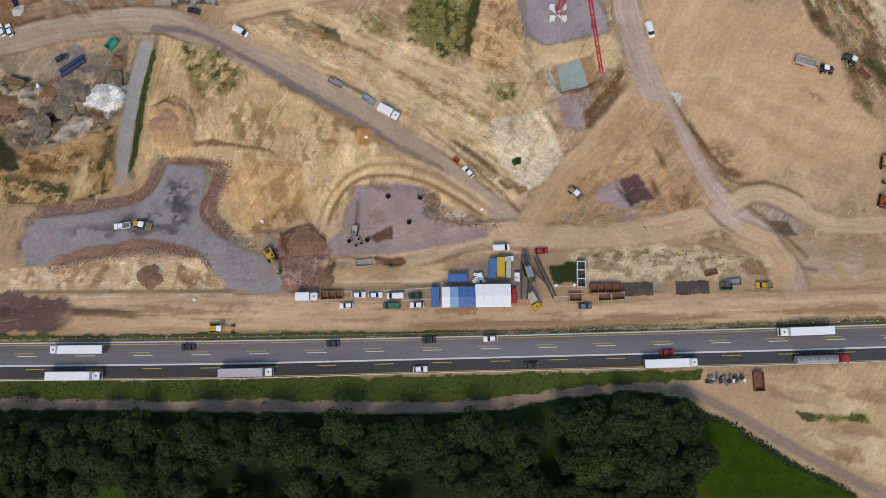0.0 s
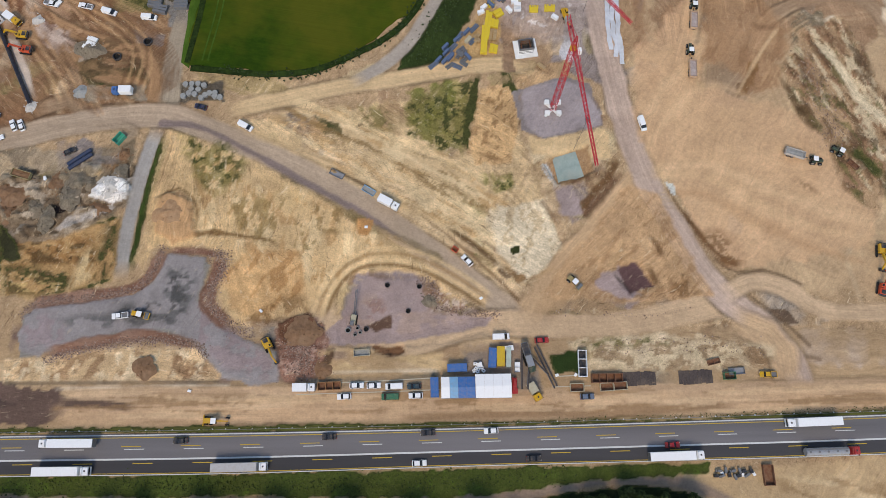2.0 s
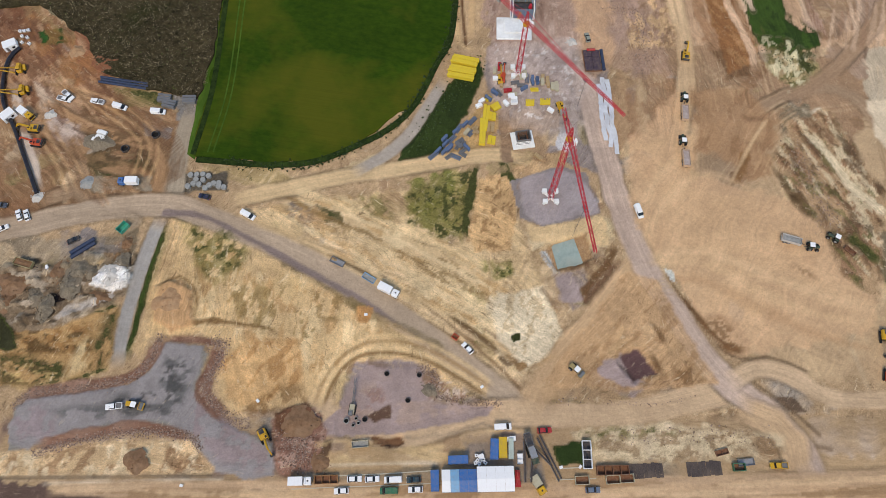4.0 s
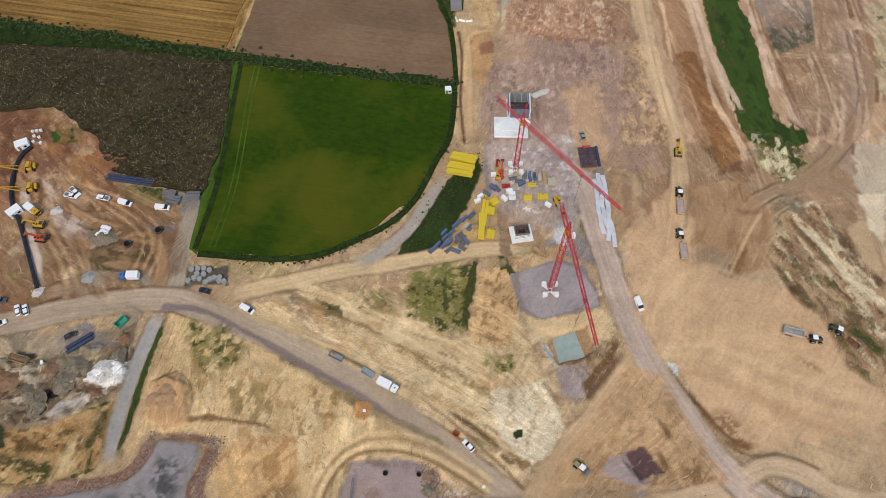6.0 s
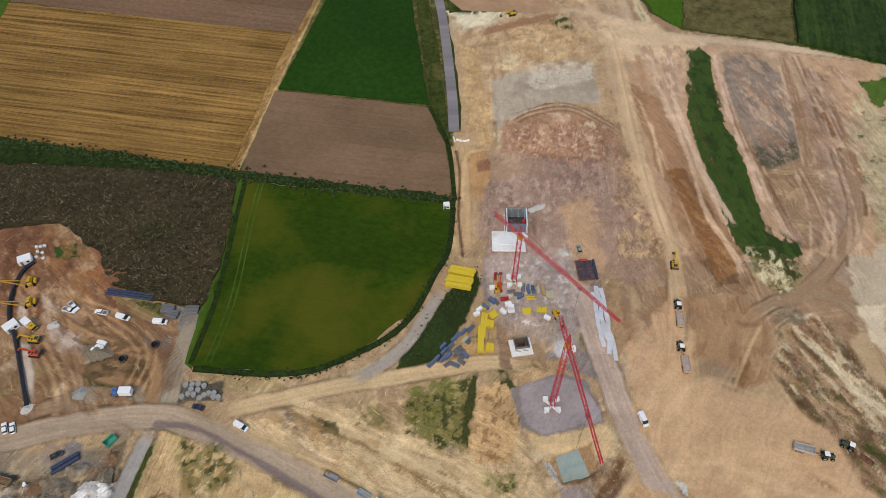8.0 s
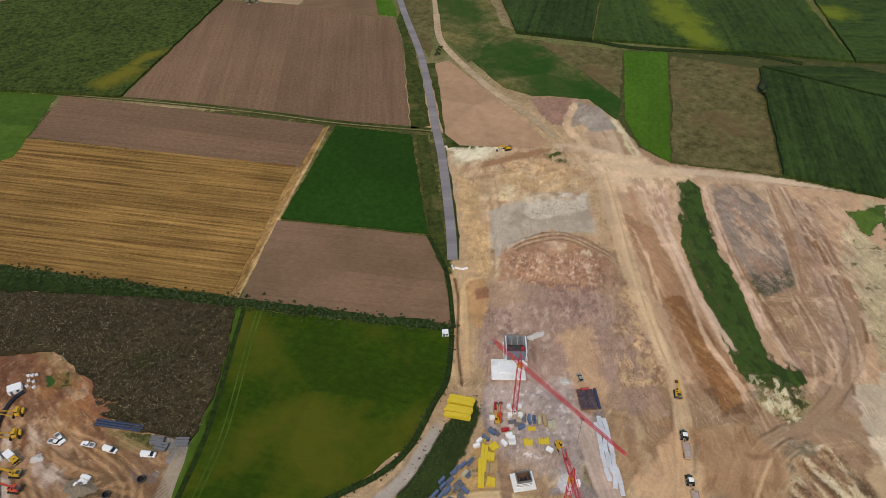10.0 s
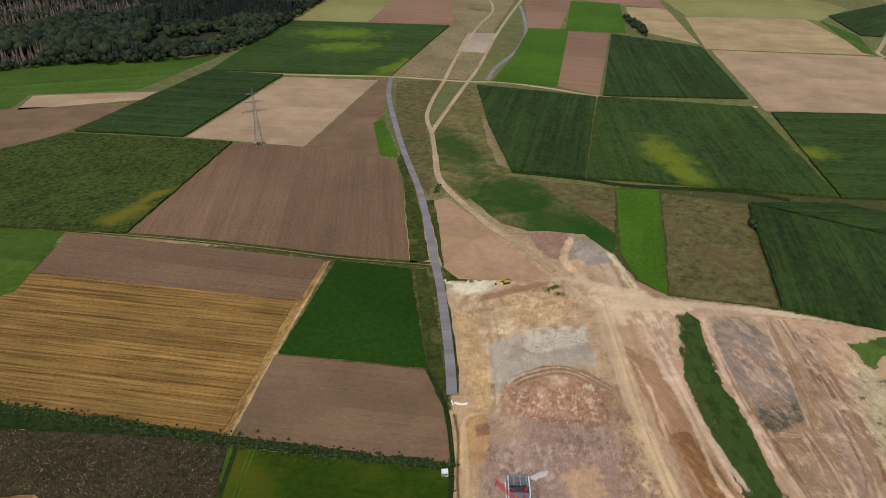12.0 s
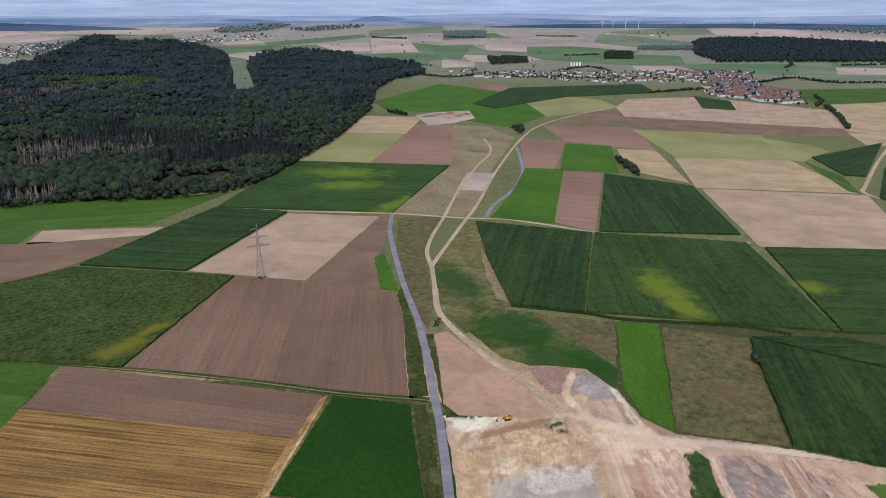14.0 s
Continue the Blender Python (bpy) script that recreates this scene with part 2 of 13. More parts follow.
ASPHALT = asphalt_material("worn_asphalt", srgb(122, 118, 118))
ASPHALT_DARK = asphalt_material("new_dark_asphalt", srgb(74, 72, 73))
ASPHALT_GREY = asphalt_material("lane_asphalt", srgb(144, 137, 136))
LINE_WHITE = Mat("white_road_paint", 0.6).done(srgb(225, 225, 220))
LINE_YELLOW = Mat("yellow_road_paint", 0.6).done(srgb(212, 178, 60))

# ---- mesh helpers ----


def obj(name, bm, material, parent=None, label="", smooth=False):
    me = bpy.data.meshes.new(name)
    bm.to_mesh(me)
    bm.free()
    if smooth:
        me.shade_smooth()
    me.materials.append(material)
    ob = new(name, me)
    ob.parent = parent
    return tagged(ob, label)


def part(name, bm, material, parent, label=""):
    return obj(name, bm, material, parent, label)


def rise(x, y):
    """The land's height: level, then raised to meet the skyline in the camera's view."""
    r = np.hypot(x, y)
    return 143 * np.clip((r - 2600) / 1800, 0, 1) ** 1.4


def uneven(corners, step, amp):
    """The outline with its edges a little ragged."""
    out = []
    for k, p in enumerate(corners):
        q = corners[(k + 1) % len(corners)]
        n = max(1, int(math.dist(p, q) / step))
        for i in range(n):
            x, y = p[0] + (q[0] - p[0]) * i / n, p[1] + (q[1] - p[1]) * i / n
            out.append((x + amp * noise.noise((x * 0.13, y * 0.13, 1.5)) * 1.6 + amp * noise.noise((x * 0.6, y * 0.6, 4.5)), y + amp * noise.noise((x * 0.13, y * 0.13, 7.5)) * 1.6 + amp * noise.noise((x * 0.6, y * 0.6, 9.5))))
    return out


def field(name, corners, material, label, height=0.12, along=None, lift=0.0, category="field"):
    """A crop with an upright edge, its own x along its rows."""
    along = along or (corners[1][0] - corners[0][0], corners[1][1] - corners[0][1])
    if math.hypot(*corners[0]) < 1000:
        wild = material in (WEEDS, SCRUB, OVAL, PLANTS_DARK, DRY)
        corners = uneven(corners, 2.5 if wild else 5.0, 0.9 if wild else 0.5)
    pts = [Vector((x, y, 0)) for x, y in corners]
    mid = sum(pts, Vector()) / len(pts)
    d = (Vector((*along, 0)) if along else pts[1] - pts[0]).normalized()
    turn = math.atan2(d.y, d.x)
    mid.z = float(rise(mid.x, mid.y))
    m = Matrix.Translation(mid) @ Matrix.Rotation(turn, 4, "Z")
    inv = m.inverted()
    bm = bmesh.new()
    low, top = [], []
    for p in pts:
        q = Vector((p.x, p.y, float(rise(p.x, p.y)) + lift))
        low.append(bm.verts.new(inv @ (q - Vector((0, 0, 0.3)))))
        top.append(bm.verts.new(inv @ (q + Vector((0, 0, height)))))
    f = bm.faces.new(top)
    for k in range(len(pts)):
        bm.faces.new((low[k - 1], low[k], top[k], top[k - 1]))
    bmesh.ops.triangulate(bm, faces=[f])
    bmesh.ops.recalc_face_normals(bm, faces=bm.faces)
    ob = obj(name, bm, material)
    ob.matrix_world = m
    return tagged(ob, label, category, kind="structure")


def resample(line, step):
    """A smooth curve through the points, cut at even steps."""
    p = np.array(line, float)
    if len(p) > 2:
        q = [p[0]]
        ext = np.vstack([2 * p[0] - p[1], p, 2 * p[-1] - p[-2]])
        for k in range(1, len(ext) - 2):
            a, b, c, d = ext[k - 1:k + 3]
            for t in np.linspace(0, 1, 9)[1:]:
                q.append(0.5 * (2 * b + (c - a) * t + (2 * a - 5 * b + 4 * c - d) * t * t + (3 * b - a - 3 * c + d) * t ** 3))
        p = np.array(q)
    s = np.r_[0, np.cumsum(np.hypot(*np.diff(p, axis=0).T))]
    at = np.linspace(0, s[-1], max(2, int(s[-1] / step)))
    return np.stack([np.interp(at, s, p[:, 0]), np.interp(at, s, p[:, 1])], 1)


def strip(name, line, width, material, z=0.06, step=4.0, thick=0.25, offset=0.0):
    """A road slab that follows a line."""
    p = resample(line, step)
    d = np.gradient(p, axis=0)
    n = np.stack([-d[:, 1], d[:, 0]], 1) / np.hypot(*d.T)[:, None]
    bm = bmesh.new()
    rows = []
    for k in range(len(p)):
        h = float(rise(*p[k])) + z
        a, b = p[k] + n[k] * (offset + width / 2), p[k] + n[k] * (offset - width / 2)
        rows.append([bm.verts.new((*a, h - thick)), bm.verts.new((*a, h)), bm.verts.new((*b, h)), bm.verts.new((*b, h - thick))])
    for r, s in zip(rows, rows[1:]):
        for k in range(3):
            bm.faces.new((r[k], r[k + 1], s[k + 1], s[k]))
    bmesh.ops.recalc_face_normals(bm, faces=bm.faces)
    return obj(name, bm, material)


# ---- the ground: one sheet out to the hills ----


def steps(*spans):
    out = [spans[0][0]]
    for a, b, s0, s1 in spans:
        v, s = a, s0
        while v < b - 1e-6:
            s = s0 + (s1 - s0) * (v - a) / (b - a)
            v = v + s
            out.append(min(v, b))
    return np.array(out)


gx = steps((-4900, -1000, 400, 120), (-1000, -260, 90, 5), (-260, -175, 3, 0.75), (-175, 200, 0.6, 0.6), (200, 300, 0.7, 2.5), (300, 1000, 4, 90), (1000, 4900, 120, 400))
gy = steps((-1500, -200, 150, 12), (-200, -85, 8, 0.8), (-85, 150, 0.6, 0.6), (150, 330, 0.7, 1.3), (330, 520, 1.6, 5), (520, 1500, 8, 90), (1500, 4900, 100, 250))
GX, GY = [a.ravel() for a in np.meshgrid(gx, gy)]
N1, N2, N3 = fbm(GX, GY, 6, 11), fbm(GX, GY, 22, 31), fbm(GX, GY, 90, 51)
NF = fbm(GX, GY, 2.2, 71, 2)
# the grain of the surface: metres along it, metres across it, and how strongly it shows
GRAIN = np.stack([GX * 0.5 + GY * 0.86, -GX * 0.86 + GY * 0.5, np.full(len(GX), 0.45)], 1)
ROAD = np.zeros(len(GX))
WORN = np.zeros(len(GX))
EARTH_C = np.array(srgb(186, 156, 120, k=0.95))[None] * (1 + 0.10 * N2 + 0.10 * N3 + 0.10 * N1)[:, None]
PLANTS = np.clip(-0.05 + 0.35 * N2, 0, 1) * 0.4
GZ = rise(GX, GY) - 0.3 * np.abs(N2) * (np.hypot(GX, GY) < 450)
far = np.clip((np.hypot(GX * 0.9, GY - 60) - 330) / 90, 0, 1)
EARTH_C = EARTH_C * (1 - far[:, None]) + np.array(srgb(114, 117, 68))[None] * (1 + 0.2 * N3)[:, None] * far[:, None]
# aerial haze put into the earth colour, stronger with distance
afar_haze = np.clip((np.hypot(GX, GY) - 2250) / 2000, 0, 1) ** 0.7
EARTH_C = EARTH_C * (1 - afar_haze[:, None]) + np.array(srgb(160, 156, 140))[None] * afar_haze[:, None]


def window(p, margin):
    x0, y0 = p.min(0) - margin
    x1, y1 = p.max(0) + margin
    i0, i1 = np.searchsorted(gx, (x0, x1))
    j0, j1 = np.searchsorted(gy, (y0, y1))
    return (np.arange(j0, j1)[:, None] * len(gx) + np.arange(i0, i1)[None]).ravel()


def soil(colour):
    """A soil's base colour, a little greyer than its dry surface."""
    c = np.array(srgb(*colour, k=1.0))
    return c


def lay(idx, w, colour, plants=None, z=0.0):
    c = soil(colour)
    shade = 1 + 0.10 * N1[idx] + 0.08 * N2[idx]
    EARTH_C[idx] += (c[None] * shade[:, None] - EARTH_C[idx]) * w[:, None]
    PLANTS[idx] += ((plants or 0.0) - PLANTS[idx]) * w
    GZ[idx] += z * w


def grain(idx, along, across, strength, where):
    k = idx[where]
    GRAIN[k] = np.stack([along[where], across[where], np.full(where.sum(), strength)], 1)


def along_line(x, y, p):
    """Signed distance to a line, and the way along it."""
    best, sign, far_along, done = np.full(len(x), 1e9), np.ones(len(x)), np.zeros(len(x)), 0.0
    for a, b in zip(p, p[1:]):
        d = b - a
        ln = max(math.hypot(*d), 1e-6)
        t = np.clip(((x - a[0]) * d[0] + (y - a[1]) * d[1]) / ln ** 2, 0, 1)
        q = np.hypot(x - a[0] - t * d[0], y - a[1] - t * d[1])
        near = q < best
        best[near] = q[near]
        sign[near] = np.sign((x - a[0]) * d[1] - (y - a[1]) * d[0])[near]
        far_along[near] = (done + t * ln)[near]
        done += ln
    return best, sign, far_along


def seg_dist(x, y, p, closed):
    """Distance to a line of points, and whether inside it."""
    best, inside = np.full(len(x), 1e9), np.zeros(len(x), bool)
    for k in range(len(p) if closed else len(p) - 1):
        a, b = p[k], p[(k + 1) % len(p)]
        d = b - a
        t = np.clip(((x - a[0]) * d[0] + (y - a[1]) * d[1]) / max(d @ d, 1e-9), 0, 1)
        best = np.minimum(best, np.hypot(x - a[0] - t * d[0], y - a[1] - t * d[1]))
        if closed:
            cross = (a[1] > y) != (b[1] > y)
            inside ^= cross & (x < (b[0] - a[0]) * (y - a[1]) / (b[1] - a[1] + 1e-12) + a[0])
    return best, inside


def patch(corners, colour, soft=1.2, warp=2.0, amount=1.0, plants=None, z=0.0, mottle=0.0, smooth=False, comb=None, force=0.6, worn=None):
    """A tract of another soil with a ragged edge."""
    soft *= 0.5
    p = np.array(corners, float)
    if smooth:
        p = resample(list(corners) + [corners[0]], 3.0)
    idx = window(p, soft * 2 + warp * 2)
    x, y = GX[idx], GY[idx]
    d, inside = seg_dist(x, y, p, True)
    s = np.where(inside, d, -d) + warp * (0.9 * N1[idx] + 0.7 * N2[idx]) + (0.3 * warp + 0.4) * NF[idx]
    w = np.clip(s / soft + 0.5, 0, 1) * amount
    if mottle:
        w *= np.clip(0.5 + mottle * (N1[idx] * 1.4 + N2[idx]), 0, 1)
    lay(idx, w, colour, plants, z)
    if worn is not None:
        WORN[idx] += (worn - WORN[idx]) * w
    if comb is not None:
        c, q = math.cos(radians(comb)), math.sin(radians(comb))
        grain(idx, x * c + y * q, -x * q + y * c, force, w > 0.4)


def trail(line, width, colour, soft=0.8, warp=0.6, amount=1.0, plants=None, z=0.0, ruts=0.0, gap=1.9):
    """A driven way; ruts: how strongly wheel tracks show."""
    p = resample(line, 5.0)
    idx = window(p, width / 2 + soft * 2 + warp * 2)
    x, y = GX[idx], GY[idx]
    d, side, s_along = along_line(x, y, p)
    w = np.clip((width / 2 - d + warp * (0.7 * N1[idx] + 0.6 * N2[idx])) / soft + 0.5, 0, 1) * amount
    total = s_along.max() if len(s_along) else 1.0
    ends = np.clip(np.minimum(s_along, total - s_along) / 7.0, 0, 1) if width > 2.4 else 1.0
    w = w * ends
    lay(idx, w, colour, plants, z)
    if width > 2.4:
        WORN[idx] += (0.95 - WORN[idx]) * w * (0.0 if plants else 1.0)
        grain(idx, s_along, d * side, 0.3 + 0.45 * ruts, w > 0.45)
        ROAD[idx] = np.maximum(ROAD[idx], w)
    if width > 3:
        rim = np.exp(-((d - width / 2 - 0.5 - 0.8 * N1[idx]) / 0.55) ** 2) * np.clip(0.35 + 1.2 * N2[idx] + 0.5 * N1[idx], 0, 1) * amount * ends
        EARTH_C[idx] *= (1 - 0.55 * rim)[:, None]
        GZ[idx] += 0.25 * rim
    if ruts:
        wob = d + 0.5 * N2[idx]
        k = np.clip(np.cos(wob * 2 * math.pi / gap), 0, 1) ** 2 * w * ruts * 0.3 * np.clip(0.6 + N2[idx], 0, 1)
        EARTH_C[idx] *= (1 + 0.42 * k - 0.03 * w * ruts)[:, None]
        GZ[idx] -= 0.08 * k


def blotch(corners, colour, size, share, stretch=1.0, turn=0.0, amount=0.68, plants=None, z=0.0, worn=None):
    """Ragged marks strewn over a tract: about that share of it, drawn out along a bearing."""
    p = np.array(corners, float)
    idx = window(p, 2.0)
    x, y = GX[idx], GY[idx]
    d, within = seg_dist(x, y, p, True)
    if not within.any():
        return
    c, q = math.cos(radians(turn)), math.sin(radians(turn))
    seed = int(abs(p[0, 0] * 7 + p[0, 1] * 3 + colour[0] * 5 + size * 11)) % 900 + 200
    u, v = (x * c + y * q) / stretch, -x * q + y * c
    n = fbm(u + 0.8 * N1[idx], v + 0.8 * N2[idx], max(1.5, 0.55 * size), seed, 4) + 0.12 * NF[idx] + 0.3 * fbm(u, v, size * 1.6, seed + 40, 2)
    level = np.quantile(n[within], 1 - share)
    w = np.clip((n - level) / 0.1 + 0.5, 0, 1) * np.clip(np.where(within, d, -d) / 2.5 + 0.35 + 0.5 * N1[idx], 0, 1) * amount
    lay(idx, w, colour, plants, z)
    if worn is not None:
        WORN[idx] += (worn - WORN[idx]) * w


def band(line, width, colour, soft=0.7, warp=0.6, amount=1.0, plants=None, mottle=0.0):
    """A ragged stripe of other soil along a line."""
    p = resample(line, 3.0)
    idx = window(p, width / 2 + soft * 2 + warp * 2)
    d, _, s_along = along_line(GX[idx], GY[idx], p)
    w = np.clip((width / 2 - d + warp * (0.7 * N1[idx] + 0.5 * N2[idx] + 0.25 * NF[idx])) / soft + 0.5, 0, 1) * amount
    w = w * np.clip(np.minimum(s_along, s_along.max() - s_along) / 3.0 + 0.2, 0, 1)
    if mottle:
        w *= np.clip(0.5 + mottle * (N1[idx] * 1.4 + N2[idx]), 0, 1)
    lay(idx, w, colour, plants)


def scatter_places(corners, gap, seed):
    """Places strewn over a tract at about that gap."""
    p = np.array(corners, float)
    rs = np.random.RandomState(seed)
    x0, y0 = p.min(0)
    x1, y1 = p.max(0)
    x, y = np.meshgrid(np.arange(x0, x1, gap), np.arange(y0, y1, gap * 0.87))
    x = (x + (np.arange(len(x)) % 2)[:, None] * gap / 2).ravel() + rs.uniform(-0.38, 0.38, x.size) * gap
    y = y.ravel() + rs.uniform(-0.38, 0.38, y.size) * gap
    keep = seg_dist(x, y, p, True)[1]
    return np.stack([x[keep], y[keep]], 1)


def tracks(line, colour, width=0.7, gauge=2.2, amount=0.5):
    """One vehicle's pair of wheel tracks."""
    p = resample(line, 4.0)
    d = np.gradient(p, axis=0)
    n = np.stack([-d[:, 1], d[:, 0]], 1) / np.hypot(*d.T)[:, None]
    for s in (-0.5, 0.5):
        trail(p[::2] + n[::2] * s * gauge, width, colour, 0.5, 0.3, amount)


# ground: tracts of soil, from the large to the small
patch([(-431.8, 409.6), (-60.0, 387.6), (7.8, 362.2), (8.2, 224.2), (8.3, 202.5), (-81.2, 216.1), (-200.7, 240.8), (-312.7, 252.6)], (112, 106, 58), 1, 1, plants=0.7)
patch([(79.2, 171.6), (168.6, 171.3), (241.1, 176.3), (201.2, 38.1), (120.8, 42.0), (95.2, 53.2), (79.5, 76.6), (68.5, 101.5), (66.1, 142.1)], (190, 160, 124), 3, 4, comb=55, force=0.45, worn=0.75)
patch([(11.9, 229.4), (31.2, 298.8), (98.4, 359.4), (234.4, 315.3), (192.6, 202.8), (146.5, 120.8), (112.4, 145.6), (77.4, 131.1), (70.4, 179.3), (19.4, 174.1), (16.0, 205.1)], (166, 134, 104), 3, 4, comb=100, force=0.8, worn=0.45)
patch([(10.2, 396.4), (93.9, 395.2), (87.4, 307.5), (65.3, 293.8), (24.8, 285.3), (8.7, 323.3)], (184, 154, 118), 3, 4, plants=0.16)
patch([(7.3, 343.1), (27.6, 348.6), (71.1, 344.9), (97.6, 369.3), (114.7, 332.7), (149.4, 324.0), (235.0, 302.2), (262.0, 285.7), (247.0, 265.1), (6.3, 269.3)], (190, 160, 128), 3, 4, worn=0.4)
patch([(-194.6, 28.6), (202.1, 32.5), (198.4, 0.2), (-190.5, -6.9)], (176, 147, 112), 2, 1.5, comb=2, force=0.6, worn=0.7)
patch([(-211.0, 182.6), (-131.3, 182.4), (-120.8, 154.6), (-90.5, 143.7), (-90.3, 124.0), (-95.7, 102.0), (-190.7, 100.2)], (146, 112, 82), 3, 4, comb=-40, force=0.9, worn=0.35)
patch([(-230.6, 195.4), (-161.4, 193.0), (-136.0, 177.6), (-125.0, 161.9), (-122.2, 143.5), (-209.5, 149.7)], (138, 98, 72), 3, 3)
patch([(-189.7, 96.0), (-125.3, 92.6), (-104.6, 95.7), (-102.5, 73.2), (-108.2, 67.4), (-122.8, 65.5), (-182.2, 65.7)], (142, 126, 104), 3, 4)
patch([(-148.2, 81.4), (-131.5, 83.4), (-115.9, 81.3), (-116.3, 71.3), (-133.9, 65.5), (-145.5, 67.5)], (124, 112, 96), 2, 4, mottle=0.8)
patch([(-182.7, 67.6), (-123.1, 67.4), (-106.6, 69.3), (-105.2, 46.5), (-122.4, 41.1), (-175.8, 39.5)], (196, 164, 116), 2, 3, plants=0.50)
patch([(-162.0, 58.0), (-133.3, 61.7), (-109.0, 59.7), (-105.5, 48.4), (-130.2, 44.8), (-158.7, 43.1)], (92, 92, 52), 2, 5, plants=0.64, mottle=0.6)
patch([(-115.6, 79.3), (-110.4, 82.3), (-103.7, 82.3), (-103.8, 76.2), (-111.1, 74.3)], (224, 218, 208), 0.8, 1.5, z=0.8)
patch([(-129.4, 71.4), (-118.5, 73.3), (-114.3, 70.3), (-123.0, 66.5)], (204, 194, 178), 1, 2, mottle=0.7)
# the sandy wedge between the ways
patch([(-95.7, 102.0), (-69.5, 92.4), (-34.0, 75.0), (3.5, 48.0), (19.5, 35.2), (-7.4, 48.0), (-25.6, 49.9), (-32.3, 35.4), (-46.6, 35.4), (-67.6, 32.0), (-75.6, 57.6), (-94.0, 57.7), (-96.6, 50.2)], (212, 180, 134), 2, 2, comb=85, force=1.0, worn=0.0)
patch([(-89.6, 99.9), (-69.2, 89.3), (-64.5, 79.1), (-75.3, 73.2), (-83.2, 77.2)], (160, 144, 90), 3, 5, plants=0.46)
patch([(-72.6, 85.2), (-53.3, 81.1), (-41.4, 73.0), (-45.0, 69.1), (-64.2, 75.1)], (176, 150, 104), 2, 3, plants=0.40, mottle=0.6)
patch([(-92.4, 75.2), (-82.8, 73.2), (-79.7, 61.5), (-92.6, 61.5), (-97.7, 65.4)], (166, 126, 88), 2, 3, amount=0.8)
patch([(-80.0, 64.4), (-59.5, 63.3), (-44.7, 65.2), (-51.9, 61.4), (-70.4, 61.4)], (150, 122, 86), 1, 1.5, mottle=0.8)
patch([(-70.4, 61.4), (-40.6, 57.5), (-34.4, 42.6), (-43.1, 37.2), (-62.3, 32.0), (-70.5, 42.7)], (214, 178, 130), 2, 3, comb=110, force=0.9)
patch([(-62.6, 35.5), (-45.2, 42.7), (-39.5, 37.2), (-42.9, 33.7), (-58.7, 31.1)], (132, 106, 80), 1.5, 2.5, mottle=0.8, plants=0.24)
# the wedge above the diagonal way
patch([(-70.3, 101.9), (-31.5, 108.3), (12.0, 114.7), (27.3, 99.5), (34.0, 76.8), (38.6, 57.2), (25.1, 42.4), (3.6, 61.2), (-34.2, 81.0)], (214, 184, 140), 2.5, 2, comb=-35, force=0.9, worn=0.0)
patch([(-11.8, 113.7), (6.1, 117.0), (11.8, 106.0), (7.7, 91.1), (-3.9, 93.3), (-11.7, 101.8)], (156, 140, 90), 3, 5, plants=0.46)
patch([(-35.3, 106.1), (-15.7, 110.4), (-9.7, 101.7), (-17.5, 97.5)], (168, 146, 100), 2, 3, plants=0.40, mottle=0.6)
patch([(9.8, 103.8), (10.0, 114.7), (23.0, 116.9), (27.6, 105.9), (25.1, 93.2), (13.4, 87.0), (8.7, 91.1)], (208, 170, 124), 1.5, 2)
patch([(-0.0, 82.9), (11.3, 74.8), (16.7, 66.9), (13.0, 65.0), (3.7, 74.9)], (176, 158, 112), 2, 3, plants=0.44, mottle=0.6)
patch([(16.9, 72.8), (33.9, 74.8), (37.8, 59.1), (32.7, 49.7), (22.6, 47.9), (12.8, 59.2)], (216, 196, 162), 2, 3)
patch([(13.4, 83.9), (24.8, 84.9), (24.6, 78.8), (17.0, 77.8)], (160, 144, 94), 2, 3, plants=0.46)
patch([(18.1, 50.7), (21.8, 51.6), (23.9, 48.3), (20.8, 47.0)], (120, 98, 74), 0.8, 0.8)
patch([(3.6, 65.0), (12.8, 58.3), (18.2, 52.6), (16.3, 51.3), (9.1, 56.4)], (128, 100, 72), 0.6, 0.8, mottle=0.9)
patch([(23.0, 58.2), (25.8, 59.2), (25.6, 55.8), (22.9, 55.8)], (60, 70, 34), 0.6, 0.8, plants=0.90)
# purple gravel platforms with stony banks
patch([(-135.2, 19.2), (-136.8, 36.7), (-129.6, 41.5), (-111.9, 43.3), (-100.6, 45.6), (-94.5, 50.2), (-90.6, 60.6), (-75.7, 58.6), (-69.0, 56.7), (-70.3, 50.1), (-73.5, 40.9), (-66.0, 32.9), (-49.5, 26.6), (-47.9, 14.7), (-69.5, 14.8), (-77.5, 25.0), (-93.5, 26.5), (-110.7, 23.8), (-125.8, 20.4)], (124, 102, 90), 1.5, 2.0, mottle=0.9)
patch([(-132.3, 22.1), (-133.6, 35.8), (-129.0, 38.3), (-113.2, 40.0), (-99.2, 42.3), (-92.7, 47.4), (-89.2, 56.7), (-76.8, 55.4), (-74.3, 52.4), (-77.4, 40.6), (-67.5, 30.6), (-60.2, 27.9), (-51.5, 24.6), (-50.6, 17.2), (-59.0, 13.9), (-68.0, 17.3), (-75.1, 26.7), (-94.0, 30.0), (-111.3, 27.6), (-124.7, 23.8)], (142, 137, 128), 1.0, 0.8, z=0.5, worn=0.7)
patch([(-121.9, 38.4), (-100.7, 40.1), (-81.3, 42.8), (-78.3, 32.0), (-103.3, 33.0), (-121.0, 33.1)], (92, 89, 86), 1.5, 3, mottle=1.2)
patch([(-87.5, 50.2), (-79.6, 52.0), (-80.9, 39.2), (-87.6, 35.6), (-90.1, 41.0)], (80, 78, 76), 1.5, 3, mottle=1.2)
